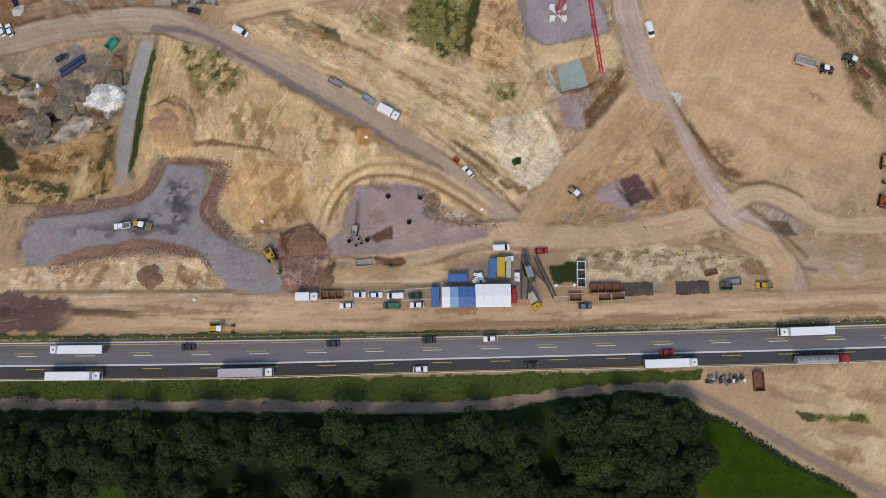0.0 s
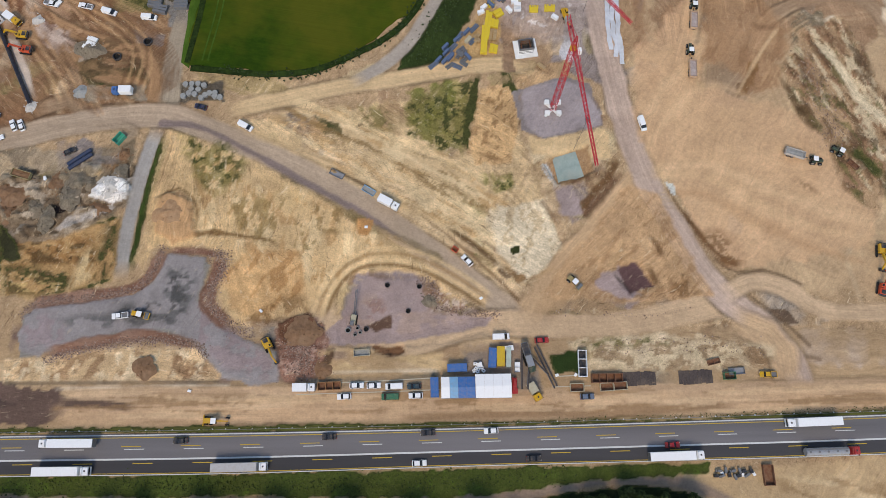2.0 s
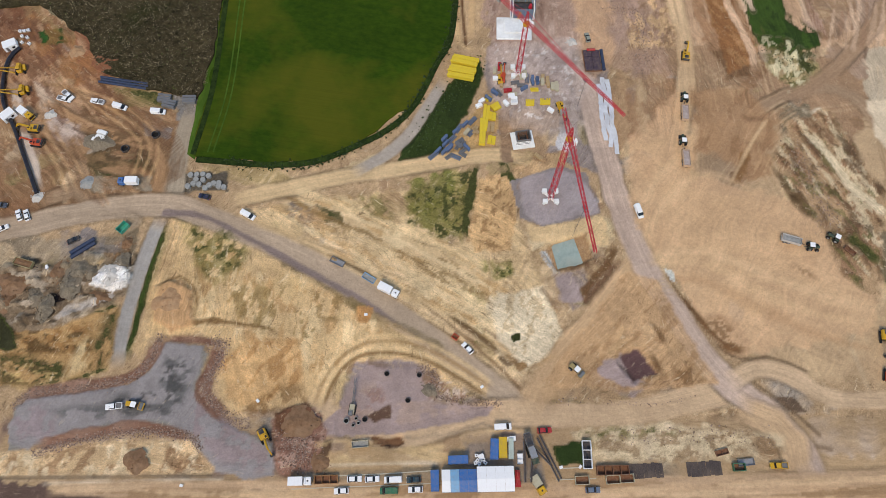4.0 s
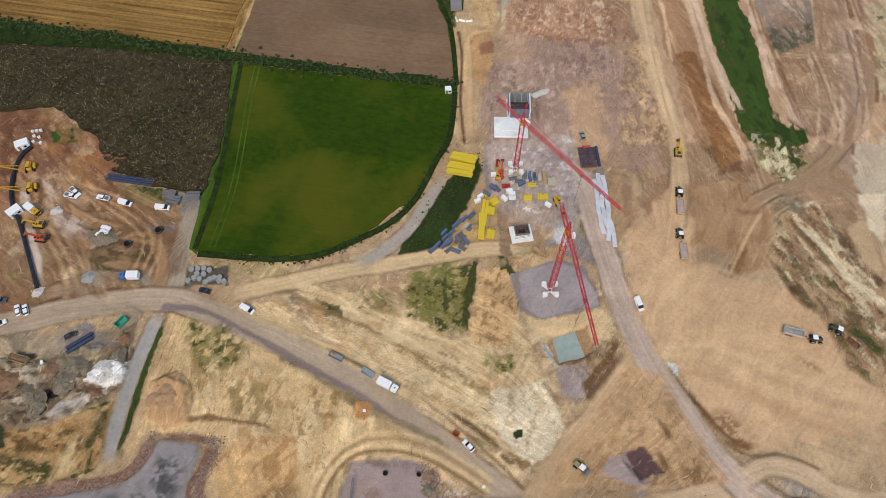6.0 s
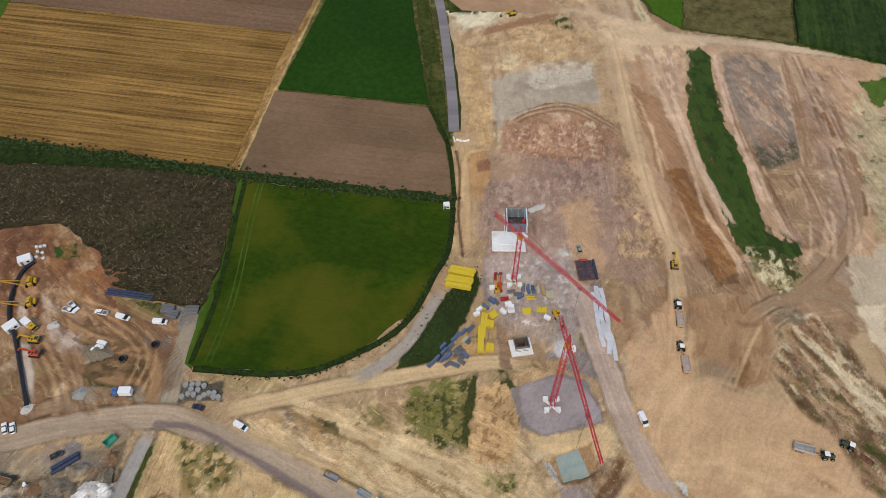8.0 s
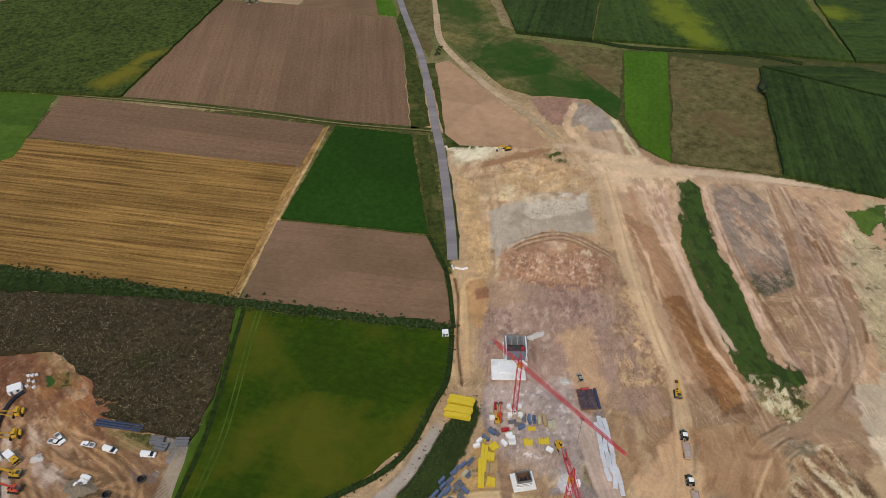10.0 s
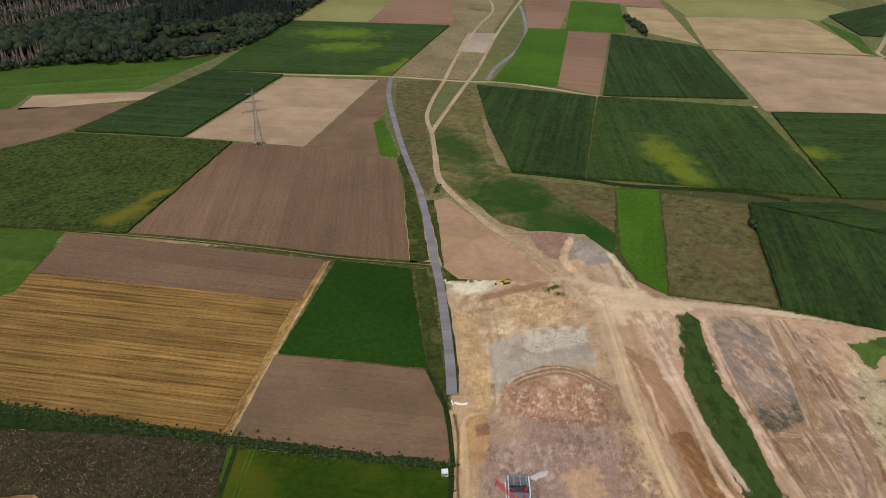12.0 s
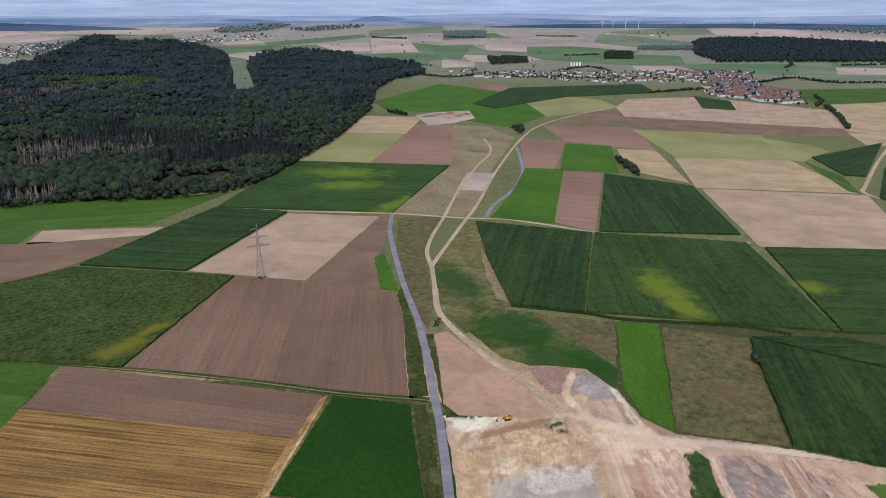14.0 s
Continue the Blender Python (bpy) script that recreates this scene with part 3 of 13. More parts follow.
patch([(-128.3, 34.0), (-103.4, 33.9), (-111.7, 30.4), (-125.6, 28.7)], (156, 140, 134), 2, 3, mottle=0.8)
patch([(-32.2, 32.7), (-30.5, 43.0), (-27.1, 48.8), (-14.7, 50.6), (-5.2, 48.8), (-2.3, 39.8), (10.6, 37.4), (17.7, 35.2), (15.8, 30.2), (-3.7, 26.5), (-16.0, 24.8), (-31.9, 26.6)], (150, 134, 130), 1.5, 1.5, z=-0.6, worn=0.6)
patch([(-25.4, 43.5), (-16.4, 42.5), (-14.4, 33.5), (-23.2, 30.0), (-27.8, 35.4)], (122, 102, 88), 2, 2.5, mottle=0.9)
patch([(-7.4, 47.1), (-1.9, 46.2), (-1.1, 38.9), (-6.4, 40.3)], (128, 112, 104), 1, 2, mottle=0.9)
patch([(-51.8, 33.7), (-39.4, 35.4), (-38.9, 24.9), (-42.0, 18.9), (-47.1, 16.4), (-50.2, 24.0)], (122, 90, 72), 1.5, 2.5, z=0.6)
patch([(-49.5, 26.6), (-39.0, 26.6), (-38.5, 18.0), (-48.8, 16.4)], (140, 112, 94), 1.5, 2, mottle=0.8)
patch([(-39.0, 26.6), (-21.3, 24.8), (-2.0, 26.5), (-2.0, 17.9), (-38.3, 14.6)], (180, 150, 112), 2, 2)
patch([(-19.6, 26.5), (-11.7, 27.4), (-10.7, 23.9), (-16.0, 22.2)], (112, 84, 62), 1, 1.5, z=-0.8)
patch([(-121.6, 26.1), (-93.7, 27.7), (-75.8, 25.0), (-68.9, 17.3), (-78.2, 14.8), (-117.9, 14.9)], (186, 158, 126), 2, 2)
patch([(-95.7, 23.4), (-89.6, 23.0), (-88.6, 18.2), (-93.8, 15.7), (-96.9, 19.1)], (140, 110, 82), 1, 1.5, z=0.5)
patch([(-84.8, 26.8), (-79.5, 26.8), (-79.9, 14.8), (-85.1, 14.8)], (200, 170, 136), 1.2, 3, mottle=0.8)
patch([(-171.0, 20.2), (-101.4, 20.0), (-92.0, 14.8), (-100.4, 13.2), (-169.4, 13.5)], (196, 168, 132), 2, 2, mottle=0.9)
patch([(-192.8, 13.3), (-118.9, 13.4), (-116.0, 9.8), (-103.5, 8.6), (-112.3, 7.2), (-119.0, 1.9), (-191.4, 1.0)], (104, 84, 74), 0.8, 2.0)
patch([(-192.4, 9.8), (-128.4, 9.3), (-128.3, 7.5), (-192.1, 7.1)], (76, 62, 56), 0.8, 1.0, mottle=0.8)
# triangle between the ways
patch([(32.0, 35.1), (41.8, 49.7), (55.2, 57.2), (69.9, 57.1), (82.9, 42.2), (75.2, 37.7), (39.1, 35.1)], (172, 142, 108), 2, 2, comb=40, force=0.8)
patch([(46.2, 47.8), (60.1, 50.6), (66.6, 42.2), (60.7, 36.8), (46.6, 40.5)], (158, 138, 128), 2, 2, worn=0.6)
patch([(56.5, 50.6), (62.2, 53.4), (69.8, 46.3), (66.8, 43.7), (62.9, 41.3), (57.9, 45.9)], (88, 66, 62), 0.8, 1.2, z=-0.5)
patch([(77.3, 48.6), (83.9, 43.1), (80.7, 38.5), (73.3, 36.8), (78.4, 42.2)], (122, 96, 70), 1, 1.5, mottle=0.9)
patch([(38.0, 46.9), (45.2, 46.0), (42.9, 38.7), (32.0, 35.5)], (162, 140, 106), 1, 2, plants=0.48, mottle=0.5)
patch([(33.9, 37.8), (46.4, 37.2), (44.5, 35.1), (32.9, 35.1)], (130, 112, 80), 1, 1, plants=0.48)
# strip along the yard
patch([(38.7, 28.0), (56.6, 30.1), (83.2, 29.6), (105.7, 26.0), (108.1, 19.1), (81.8, 18.4), (46.9, 18.5)], (200, 178, 144), 2, 2.5, plants=0.3, worn=0.0)
patch([(31.5, 24.6), (45.5, 24.5), (45.0, 16.8), (35.4, 16.9)], (46, 62, 28), 1.2, 1.6, plants=0.95, z=0.3)
patch([(83.4, 31.4), (108.0, 29.5), (108.1, 19.1), (88.8, 18.4)], (160, 132, 100), 2, 2.5, mottle=0.9)
patch([(46.8, 17.7), (80.0, 18.4), (79.5, 14.2), (46.6, 14.3)], (132, 118, 100), 1, 1.5, mottle=0.6)
patch([(6.8, 24.7), (26.3, 26.3), (31.1, 17.7), (30.7, 9.3), (6.7, 17.8)], (150, 134, 118), 2, 2, worn=0.7)
# right-hand open ground
patch([(70.9, 128.1), (106.3, 134.9), (111.6, 101.4), (126.8, 76.4), (96.8, 64.7), (79.9, 80.6)], (190, 158, 118), 5, 5, amount=0.8, worn=0.9)
patch([(97.3, 161.4), (112.7, 166.4), (121.8, 156.4), (112.8, 123.4), (102.9, 110.0), (99.3, 128.0), (94.9, 142.0)], (158, 130, 102), 3, 5, amount=0.6)
patch([(115.6, 187.0), (133.0, 187.0), (127.2, 163.8), (114.8, 151.5), (107.8, 161.4)], (128, 96, 70), 2, 4, mottle=0.7)
patch([(126.2, 144.3), (137.0, 146.6), (148.2, 118.8), (153.0, 94.8), (174.2, 76.3), (171.9, 66.4), (147.7, 76.4), (129.2, 101.3), (125.3, 125.6)], (128, 114, 92), 2, 4, plants=0.40, comb=-55, force=0.6, worn=0.0)
patch([(132.4, 144.3), (140.5, 143.0), (145.1, 123.3), (155.2, 105.5), (153.0, 94.8), (139.0, 112.1)], (198, 180, 152), 1.5, 3, mottle=0.7)
patch([(140.3, 136.0), (148.2, 118.8), (156.5, 112.1), (154.7, 103.4), (143.0, 112.1)], (98, 86, 66), 1.5, 3, mottle=0.9, plants=0.32)
patch([(74.3, 81.7), (79.7, 78.6), (87.0, 60.9), (93.2, 51.4), (87.9, 53.3), (80.5, 68.7)], (122, 96, 72), 1, 1.5, mottle=0.7, z=-0.4)
patch([(87.5, 64.7), (96.5, 62.8), (99.2, 55.1), (91.3, 51.4), (87.5, 57.0)], (140, 110, 82), 2, 2, mottle=0.8)
patch([(97.9, 45.8), (111.8, 42.1), (125.0, 34.8), (119.1, 32.1), (106.8, 33.1)], (158, 146, 132), 1.5, 2, mottle=0.8)
patch([(105.7, 37.6), (110.9, 36.6), (113.9, 33.0), (108.6, 33.4)], (104, 86, 70), 0.8, 1)
patch([(113.6, 31.3), (140.3, 32.9), (199.6, 32.7), (196.1, 20.5), (115.4, 20.8)], (172, 150, 128), 3, 3, mottle=0.7)
# crane pads and the bridge site
patch([(22.0, 187.3), (65.5, 187.2), (64.8, 151.7), (64.3, 121.3), (55.9, 116.8), (44.2, 120.9), (24.2, 122.5), (18.8, 144.6), (16.0, 161.7)], (150, 136, 128), 2, 2)
patch([(24.9, 114.3), (44.2, 120.2), (52.0, 117.3), (56.0, 101.5), (44.8, 98.4), (35.0, 96.3), (27.3, 99.5)], (140, 130, 126), 0.8, 0.8, worn=0.8)
patch([(48.2, 105.9), (53.3, 108.5), (54.9, 103.3), (49.9, 101.6)], (132, 142, 142), 1, 1)
patch([(24.3, 125.9), (44.5, 125.9), (46.2, 120.2), (25.9, 114.7)], (190, 156, 116), 1.5, 2)
patch([(28.1, 95.3), (54.8, 101.5), (57.9, 91.0), (57.1, 80.7), (43.4, 74.7), (32.2, 78.8)], (184, 156, 118), 2, 2)
patch([(34.6, 87.9), (48.4, 94.1), (54.1, 86.4), (49.7, 83.8), (39.0, 80.8)], (156, 130, 100), 1, 1, z=-0.8)
patch([(53.7, 86.8), (61.1, 83.7), (60.5, 76.7), (50.3, 66.8), (46.9, 70.7)], (132, 102, 78), 1.5, 2, mottle=0.9)
patch([(33.6, 86.9), (35.5, 87.9), (40.8, 78.7), (38.8, 77.9)], (190, 190, 184), 0.5, 0.4)
patch([(22.6, 135.1), (40.1, 137.4), (38.3, 123.6), (24.2, 122.5)], (166, 138, 108), 1.5, 1.5, z=-0.5)
patch([(60.4, 135.0), (64.7, 125.8), (72.0, 139.7), (75.7, 156.5), (70.3, 166.5), (63.1, 156.6)], (172, 140, 106), 2, 2)
patch([(37.9, 78.7), (47.5, 80.7), (52.7, 72.7), (42.8, 64.9)], (150, 134, 124), 2, 2)
# dark banks beside the green field
patch([(-2.9, 123.7), (10.4, 139.9), (16.8, 149.4), (23.0, 147.0), (18.3, 125.9), (4.1, 121.5)], (182, 150, 104), 1.5, 2)
patch([(-55.4, 112.7), (-37.8, 118.2), (-24.1, 126.1), (-18.0, 123.8), (-25.9, 118.2), (-43.6, 113.8)], (196, 172, 134), 1, 1.5, plants=0.24)
patch([(-87.2, 122.9), (-59.9, 120.5), (-51.6, 114.9), (-69.3, 112.8), (-83.7, 118.4)], (170, 146, 104), 1, 1.5, plants=0.40)
# upper site
patch([(54.8, 204.6), (69.4, 204.4), (70.3, 164.9), (56.9, 165.1)], (176, 144, 112), 3, 3, amount=0.8)
patch([(68.0, 194.7), (81.7, 191.4), (81.0, 162.0), (71.6, 146.1), (67.0, 164.9)], (140, 122, 114), 2, 3, mottle=0.8)
patch([(104.9, 307.3), (125.4, 307.0), (115.9, 262.7), (98.2, 254.9)], (198, 172, 144), 3, 4, mottle=0.8)
patch([(101.6, 207.3), (111.4, 207.2), (116.4, 178.7), (118.0, 158.7), (108.5, 156.2), (102.6, 178.9)], (120, 90, 64), 1.5, 2.5)
patch([(122.6, 175.7), (134.9, 178.5), (144.1, 163.9), (135.4, 150.5), (126.9, 158.6)], (150, 136, 92), 1.5, 2.5, plants=0.56, mottle=0.7)
patch([(186.7, 296.8), (209.7, 296.5), (185.8, 202.9), (165.0, 172.2), (166.4, 203.1)], (170, 142, 120), 3, 4, comb=105, force=1.0)
patch([(189.4, 287.6), (196.4, 283.0), (187.2, 219.9), (182.1, 193.2), (179.7, 213.1)], (116, 90, 72), 1.5, 3, mottle=0.8)
patch([(132.6, 178.5), (137.3, 203.5), (148.9, 193.7), (151.4, 172.4), (148.7, 178.3)], (186, 152, 130), 1.5, 2)
patch([(203.3, 278.5), (227.5, 291.6), (259.1, 277.8), (210.5, 171.6), (178.6, 184.0), (188.7, 238.1)], (176, 158, 122), 3, 4, plants=0.40)
patch([(211.9, 282.8), (234.8, 287.0), (222.6, 257.3), (211.9, 257.4)], (66, 92, 34), 1.5, 3, plants=0.90)
patch([(166.1, 175.1), (213.2, 177.5), (191.3, 129.6), (160.0, 134.9), (160.0, 158.2)], (190, 172, 146), 3, 4)
patch([(14.7, 236.7), (25.0, 236.5), (32.0, 225.5), (16.0, 205.1)], (174, 134, 94), 1.5, 2)
# far end of the site
patch([(61.1, 405.4), (87.3, 406.5), (93.6, 401.0), (80.5, 369.6), (69.5, 376.4)], (140, 108, 98), 2, 3)
patch([(93.6, 401.0), (106.6, 393.4), (107.8, 375.8), (83.9, 369.5)], (152, 136, 120), 2, 3)
patch([(23.1, 328.9), (63.0, 345.0), (64.4, 333.6), (28.5, 318.2)], (150, 112, 80), 2, 2, mottle=0.9)
patch([(8.0, 346.0), (43.9, 348.3), (26.2, 328.8), (9.2, 329.1)], (196, 178, 146), 2, 3, plants=0.40)
patch([(62.1, 339.3), (75.4, 341.9), (75.9, 327.9), (66.2, 325.4)], (96, 96, 56), 2, 2, plants=0.64)
# south of the motorway
patch([(66.5, -12.4), (112.5, -8.9), (197.6, -6.8), (191.3, -60.9), (127.6, -42.7), (107.4, -34.3), (87.0, -25.0), (75.1, -17.2)], (192, 163, 124), 2, 2, worn=0.6)
patch([(78.7, -15.5), (107.7, -29.2), (127.6, -42.7), (115.7, -39.3), (90.4, -27.5)], (176, 154, 128), 2, 2, worn=0.8)
blotch([(100.0, -14.0), (190.0, -10.0), (185.0, -55.0), (130.0, -40.0), (105.0, -28.0)], (158, 128, 92), 7, 0.3, stretch=3, turn=-15)
blotch([(100.0, -14.0), (190.0, -10.0), (185.0, -55.0), (130.0, -40.0), (105.0, -28.0)], (216, 190, 150), 6, 0.3, stretch=3, turn=-10)
patch([(109.9, -22.4), (130.8, -23.2), (132.4, -25.8), (113.2, -25.0)], (124, 116, 66), 1, 1.5, plants=0.64)
patch([(116.1, -33.4), (130.1, -32.6), (129.7, -37.7), (121.1, -36.8)], (140, 104, 66), 1, 2, mottle=0.8)
patch([(-188.8, -22.4), (-136.6, -21.0), (-84.2, -21.7), (-14.3, -22.6), (17.2, -21.4), (38.2, -18.1), (55.9, -15.5), (73.4, -17.2), (88.8, -25.0), (107.2, -36.8), (128.9, -47.7), (156.4, -67.4), (151.9, -114.6), (-178.4, -114.4)], (36, 48, 20), 1, 1, plants=0.95, z=0.2)
patch([(-112.4, -42.7), (-78.0, -41.8), (-77.1, -60.8), (-111.2, -60.8)], (52, 76, 22), 1.5, 3, plants=0.97)
patch([(17.2, -21.0), (36.5, -19.3), (37.9, -34.3), (30.9, -36.8), (18.8, -34.3)], (42, 60, 22), 2, 4, plants=0.97)
for k in range(260):
    random.seed(900 + k)
    x, y = random.choice([(95, 70), (110, 150), (150, 90), (60, 60), (-105, 130), (-95, 100), (150, 40), (170, 200), (120, 220), (50, 190), (10, 60), (-20, 90)])
    x, y, a, s = x + random.uniform(-40, 40), y + random.uniform(-30, 30), random.choice((1.9, 1.2, 2.6, 0.2)) + random.uniform(-0.5, 0.5), random.uniform(0.1, 0.9) * random.choice((-1, 1))
    line = []
    for q in range(5):
        line.append((x, y))
        x, y, a = x + 12 * math.cos(a), y + 12 * math.sin(a), a + s * 0.3
    tracks(line, random.choice([(208, 180, 140), (146, 116, 86), (134, 106, 80), (200, 172, 136)]), amount=random.uniform(0.2, 0.5))

patch([(56.5, 50.6), (62.2, 53.4), (69.8, 46.3), (66.8, 43.7), (62.9, 41.3), (57.9, 45.9)], (88, 66, 62), 0.8, 1.2, z=-0.3)
patch([(24.9, 114.3), (44.2, 120.2), (52.0, 117.3), (56.0, 101.5), (44.8, 98.4), (35.0, 96.3), (27.3, 99.5)], (140, 130, 126), 0.8, 0.8)
patch([(-8.0, 137.6), (4.4, 156.7), (15.1, 166.7), (17.0, 159.2), (10.5, 142.2), (0.1, 126.0), (-7.9, 119.3), (-15.0, 122.6)], (46, 60, 26), 1.2, 1.5, plants=0.95, z=0.3)
# random stains over the open ground
SITE = [(-192.1, 215.1), (-107.7, 149.8), (-70.3, 101.9), (23.9, 114.7), (51.5, 243.6), (164.2, 225.7), (153.6, 34.7), (90.9, 20.9), (-38.9, 24.9), (-86.2, 39.2), (-98.6, 65.4), (-162.5, 77.4)]
for k, (x, y) in enumerate(scatter_places(SITE, 9.0, 5)):
    random.seed(k)
    if random.random() < (0.3 if 60 < x < 170 and 30 < y < 150 else 0.65):
        r, st, a = random.uniform(0.8, 4.2), random.uniform(1.2, 3.5), random.uniform(0, 3.14)
        ps = [(x + r * (st * math.cos(q) * math.cos(a) - math.sin(q) * math.sin(a)), y + r * (st * math.cos(q) * math.sin(a) + math.sin(q) * math.cos(a))) for q in np.linspace(0, 6.28, 8)[:-1]]
        colour, green = random.choice([((216, 188, 150), 0), ((208, 178, 138), 0), ((130, 100, 74), 0), ((120, 94, 72), 0), ((150, 120, 92), 0), ((160, 146, 130), 0), ((150, 134, 92), 0.55)])
        patch(ps, colour, 1.0, r * 0.6, random.uniform(0.35, 0.8), mottle=0.8, plants=green, z=random.uniform(-0.3, 0.3))
# smaller stains and scars
patch([(-141.6, 179.9), (-119.4, 174.6), (-118.6, 160.8), (-129.5, 157.1), (-137.0, 164.6)], (140, 92, 66), 1.5, 2.5, z=0.8)
patch([(-153.0, 159.6), (-135.0, 152.3), (-126.8, 126.4), (-134.5, 124.1), (-147.8, 142.7)], (176, 142, 112), 2, 3, mottle=0.7)
patch([(-140.4, 141.5), (-128.2, 135.6), (-126.6, 125.3), (-135.2, 128.7)], (196, 170, 154), 1.5, 2.5, mottle=0.8)
patch([(-122.8, 154.2), (-99.5, 150.9), (-98.9, 145.4), (-115.5, 146.2)], (112, 104, 62), 1, 2, plants=0.6)
patch([(-128.7, 125.9), (-103.2, 122.9), (-101.2, 115.1), (-123.3, 116.9)], (92, 80, 54), 1, 2, plants=0.5)
patch([(-109.3, 138.3), (-97.8, 136.7), (-97.7, 131.8), (-107.5, 132.8)], (136, 128, 122), 1, 1.5)
patch([(-99.7, 152.2), (-90.0, 150.9), (-89.0, 140.2), (-97.1, 139.0)], (138, 134, 128), 1, 1.5)
patch([(-91.7, 118.2), (-75.7, 118.1), (-74.6, 110.2), (-91.2, 111.1)], (98, 90, 78), 1, 1.5)
patch([(-131.8, 96.8), (-115.1, 94.7), (-114.9, 87.0), (-128.2, 86.4)], (128, 118, 112), 1.5, 2.5, mottle=0.8)
patch([(-128.4, 76.3), (-119.1, 77.3), (-118.2, 71.3), (-126.6, 71.4)], (84, 74, 64), 1, 2, mottle=0.9)
patch([(-147.4, 77.4), (-136.4, 79.4), (-129.7, 73.3), (-138.0, 67.5), (-145.7, 68.5)], (156, 144, 126), 1, 3, mottle=0.8)
patch([(-138.6, 91.6), (-129.2, 92.6), (-126.1, 85.4), (-137.3, 84.4)], (164, 146, 122), 1, 2, mottle=0.8)
patch([(-54.0, 106.2), (-43.1, 105.1), (-39.9, 99.7), (-48.7, 99.3)], (150, 140, 128), 1, 2, mottle=0.8)
patch([(70.0, 151.7), (88.3, 156.5), (88.0, 144.4), (77.7, 135.0), (70.1, 130.4)], (150, 116, 86), 1.5, 3, mottle=0.9)
patch([(88.5, 149.2), (114.5, 149.1), (108.6, 107.8), (94.5, 105.7), (87.6, 123.5)], (144, 122, 102), 3, 4, amount=0.6)
patch([(79.4, 112.3), (102.7, 107.9), (100.3, 76.5), (80.4, 84.7)], (196, 164, 122), 4, 4, amount=0.6)
patch([(-60.5, 42.3), (-50.8, 44.5), (-39.7, 40.8), (-38.5, 35.4), (-57.1, 33.7)], (126, 100, 74), 1.2, 2.5, mottle=0.9)
patch([(-53.1, 26.7), (-50.1, 35.5), (-39.4, 35.4), (-36.2, 24.9), (-38.3, 14.6), (-46.9, 13.8)], (112, 82, 66), 1.5, 3, mottle=0.8)
patch([(-34.6, 26.6), (-21.3, 26.5), (-21.2, 22.2), (-33.5, 22.3)], (146, 122, 100), 1.5, 2, mottle=0.8)
patch([(-31.7, 20.5), (-2.0, 22.1), (-2.0, 18.7), (-31.5, 17.1)], (196, 168, 132), 1, 2, mottle=0.8)
patch([(81.6, 31.4), (92.5, 33.1), (109.2, 26.0), (106.6, 20.8), (87.8, 24.4)], (140, 114, 86), 1.5, 3, mottle=0.9)
patch([(49.3, 28.0), (81.3, 28.6), (80.4, 21.8), (48.9, 22.5)], (196, 176, 146), 1.5, 3, mottle=0.9)
patch([(8.8, 35.2), (26.7, 35.9), (28.3, 31.6), (12.2, 31.0)], (180, 152, 122), 2, 2)
patch([(7.7, 26.4), (28.0, 26.3), (27.8, 21.2), (8.5, 21.9)], (140, 120, 106), 1.5, 2, mottle=0.8)
patch([(20.6, 198.5), (53.7, 194.9), (52.1, 162.3), (23.2, 162.7)], (180, 162, 152), 2, 3, mottle=0.7)
patch([(27.9, 165.4), (50.2, 165.2), (49.9, 143.8), (22.3, 146.7)], (186, 168, 158), 1.5, 2, mottle=0.7)
patch([(43.8, 157.0), (49.6, 159.6), (49.1, 146.4), (44.3, 141.3)], (196, 190, 184), 1, 2, mottle=0.8)
patch([(92.1, 251.0), (105.4, 250.8), (103.4, 204.0), (94.2, 194.4), (89.4, 221.2)], (186, 156, 126), 2, 3, mottle=0.8)
patch([(117.3, 262.7), (121.8, 258.6), (117.9, 203.8), (111.5, 197.3), (111.5, 224.5)], (150, 122, 96), 1.5, 2, mottle=0.8)
patch([(79.3, 228.5), (92.6, 224.7), (94.6, 185.0), (86.5, 179.1), (79.1, 204.3)], (182, 146, 112), 2, 3, mottle=0.8)
patch([(159.1, 203.2), (176.1, 203.0), (159.0, 155.5), (149.5, 166.7)], (160, 134, 112), 2, 3, mottle=0.7)
patch([(13.1, 268.2), (30.2, 280.8), (25.2, 240.3), (14.8, 238.5)], (190, 152, 110), 2, 3)
patch([(16.9, 299.0), (39.0, 328.0), (69.2, 327.6), (66.3, 303.1), (36.7, 294.2)], (186, 152, 112), 1.5, 4, mottle=0.8)
patch([(13.3, 322.5), (43.1, 336.4), (80.6, 344.8), (81.0, 310.2), (39.8, 300.5), (15.4, 295.8)], (190, 156, 116), 2, 4, mottle=0.7)
patch([(30.1, 336.6), (64.1, 346.4), (69.2, 335.9), (35.8, 326.6)], (150, 114, 82), 1.5, 3, mottle=0.9)
for k in range(64):
    random.seed(40 + k)
    o = random.uniform(-0.3, 1)
    a, b, n = (-52.0, 88.0), (20.0, 40.0), (0.55, 0.83)
    t0, t1 = sorted((random.random(), random.random()))
    pts = [(a[0] + (b[0] - a[0]) * t + n[0] * o * 17 * (0.5 + t) + random.uniform(-1, 1), a[1] + (b[1] - a[1]) * t + n[1] * o * 17 * (0.5 + t) + random.uniform(-1, 1)) for t in np.linspace(t0, t1, 4)]
    trail(pts, random.uniform(0.5, 1.3), random.choice([(218, 190, 150), (212, 182, 138), (142, 114, 82), (116, 92, 64)]), 0.6, 0.5, random.uniform(0.45, 0.9))
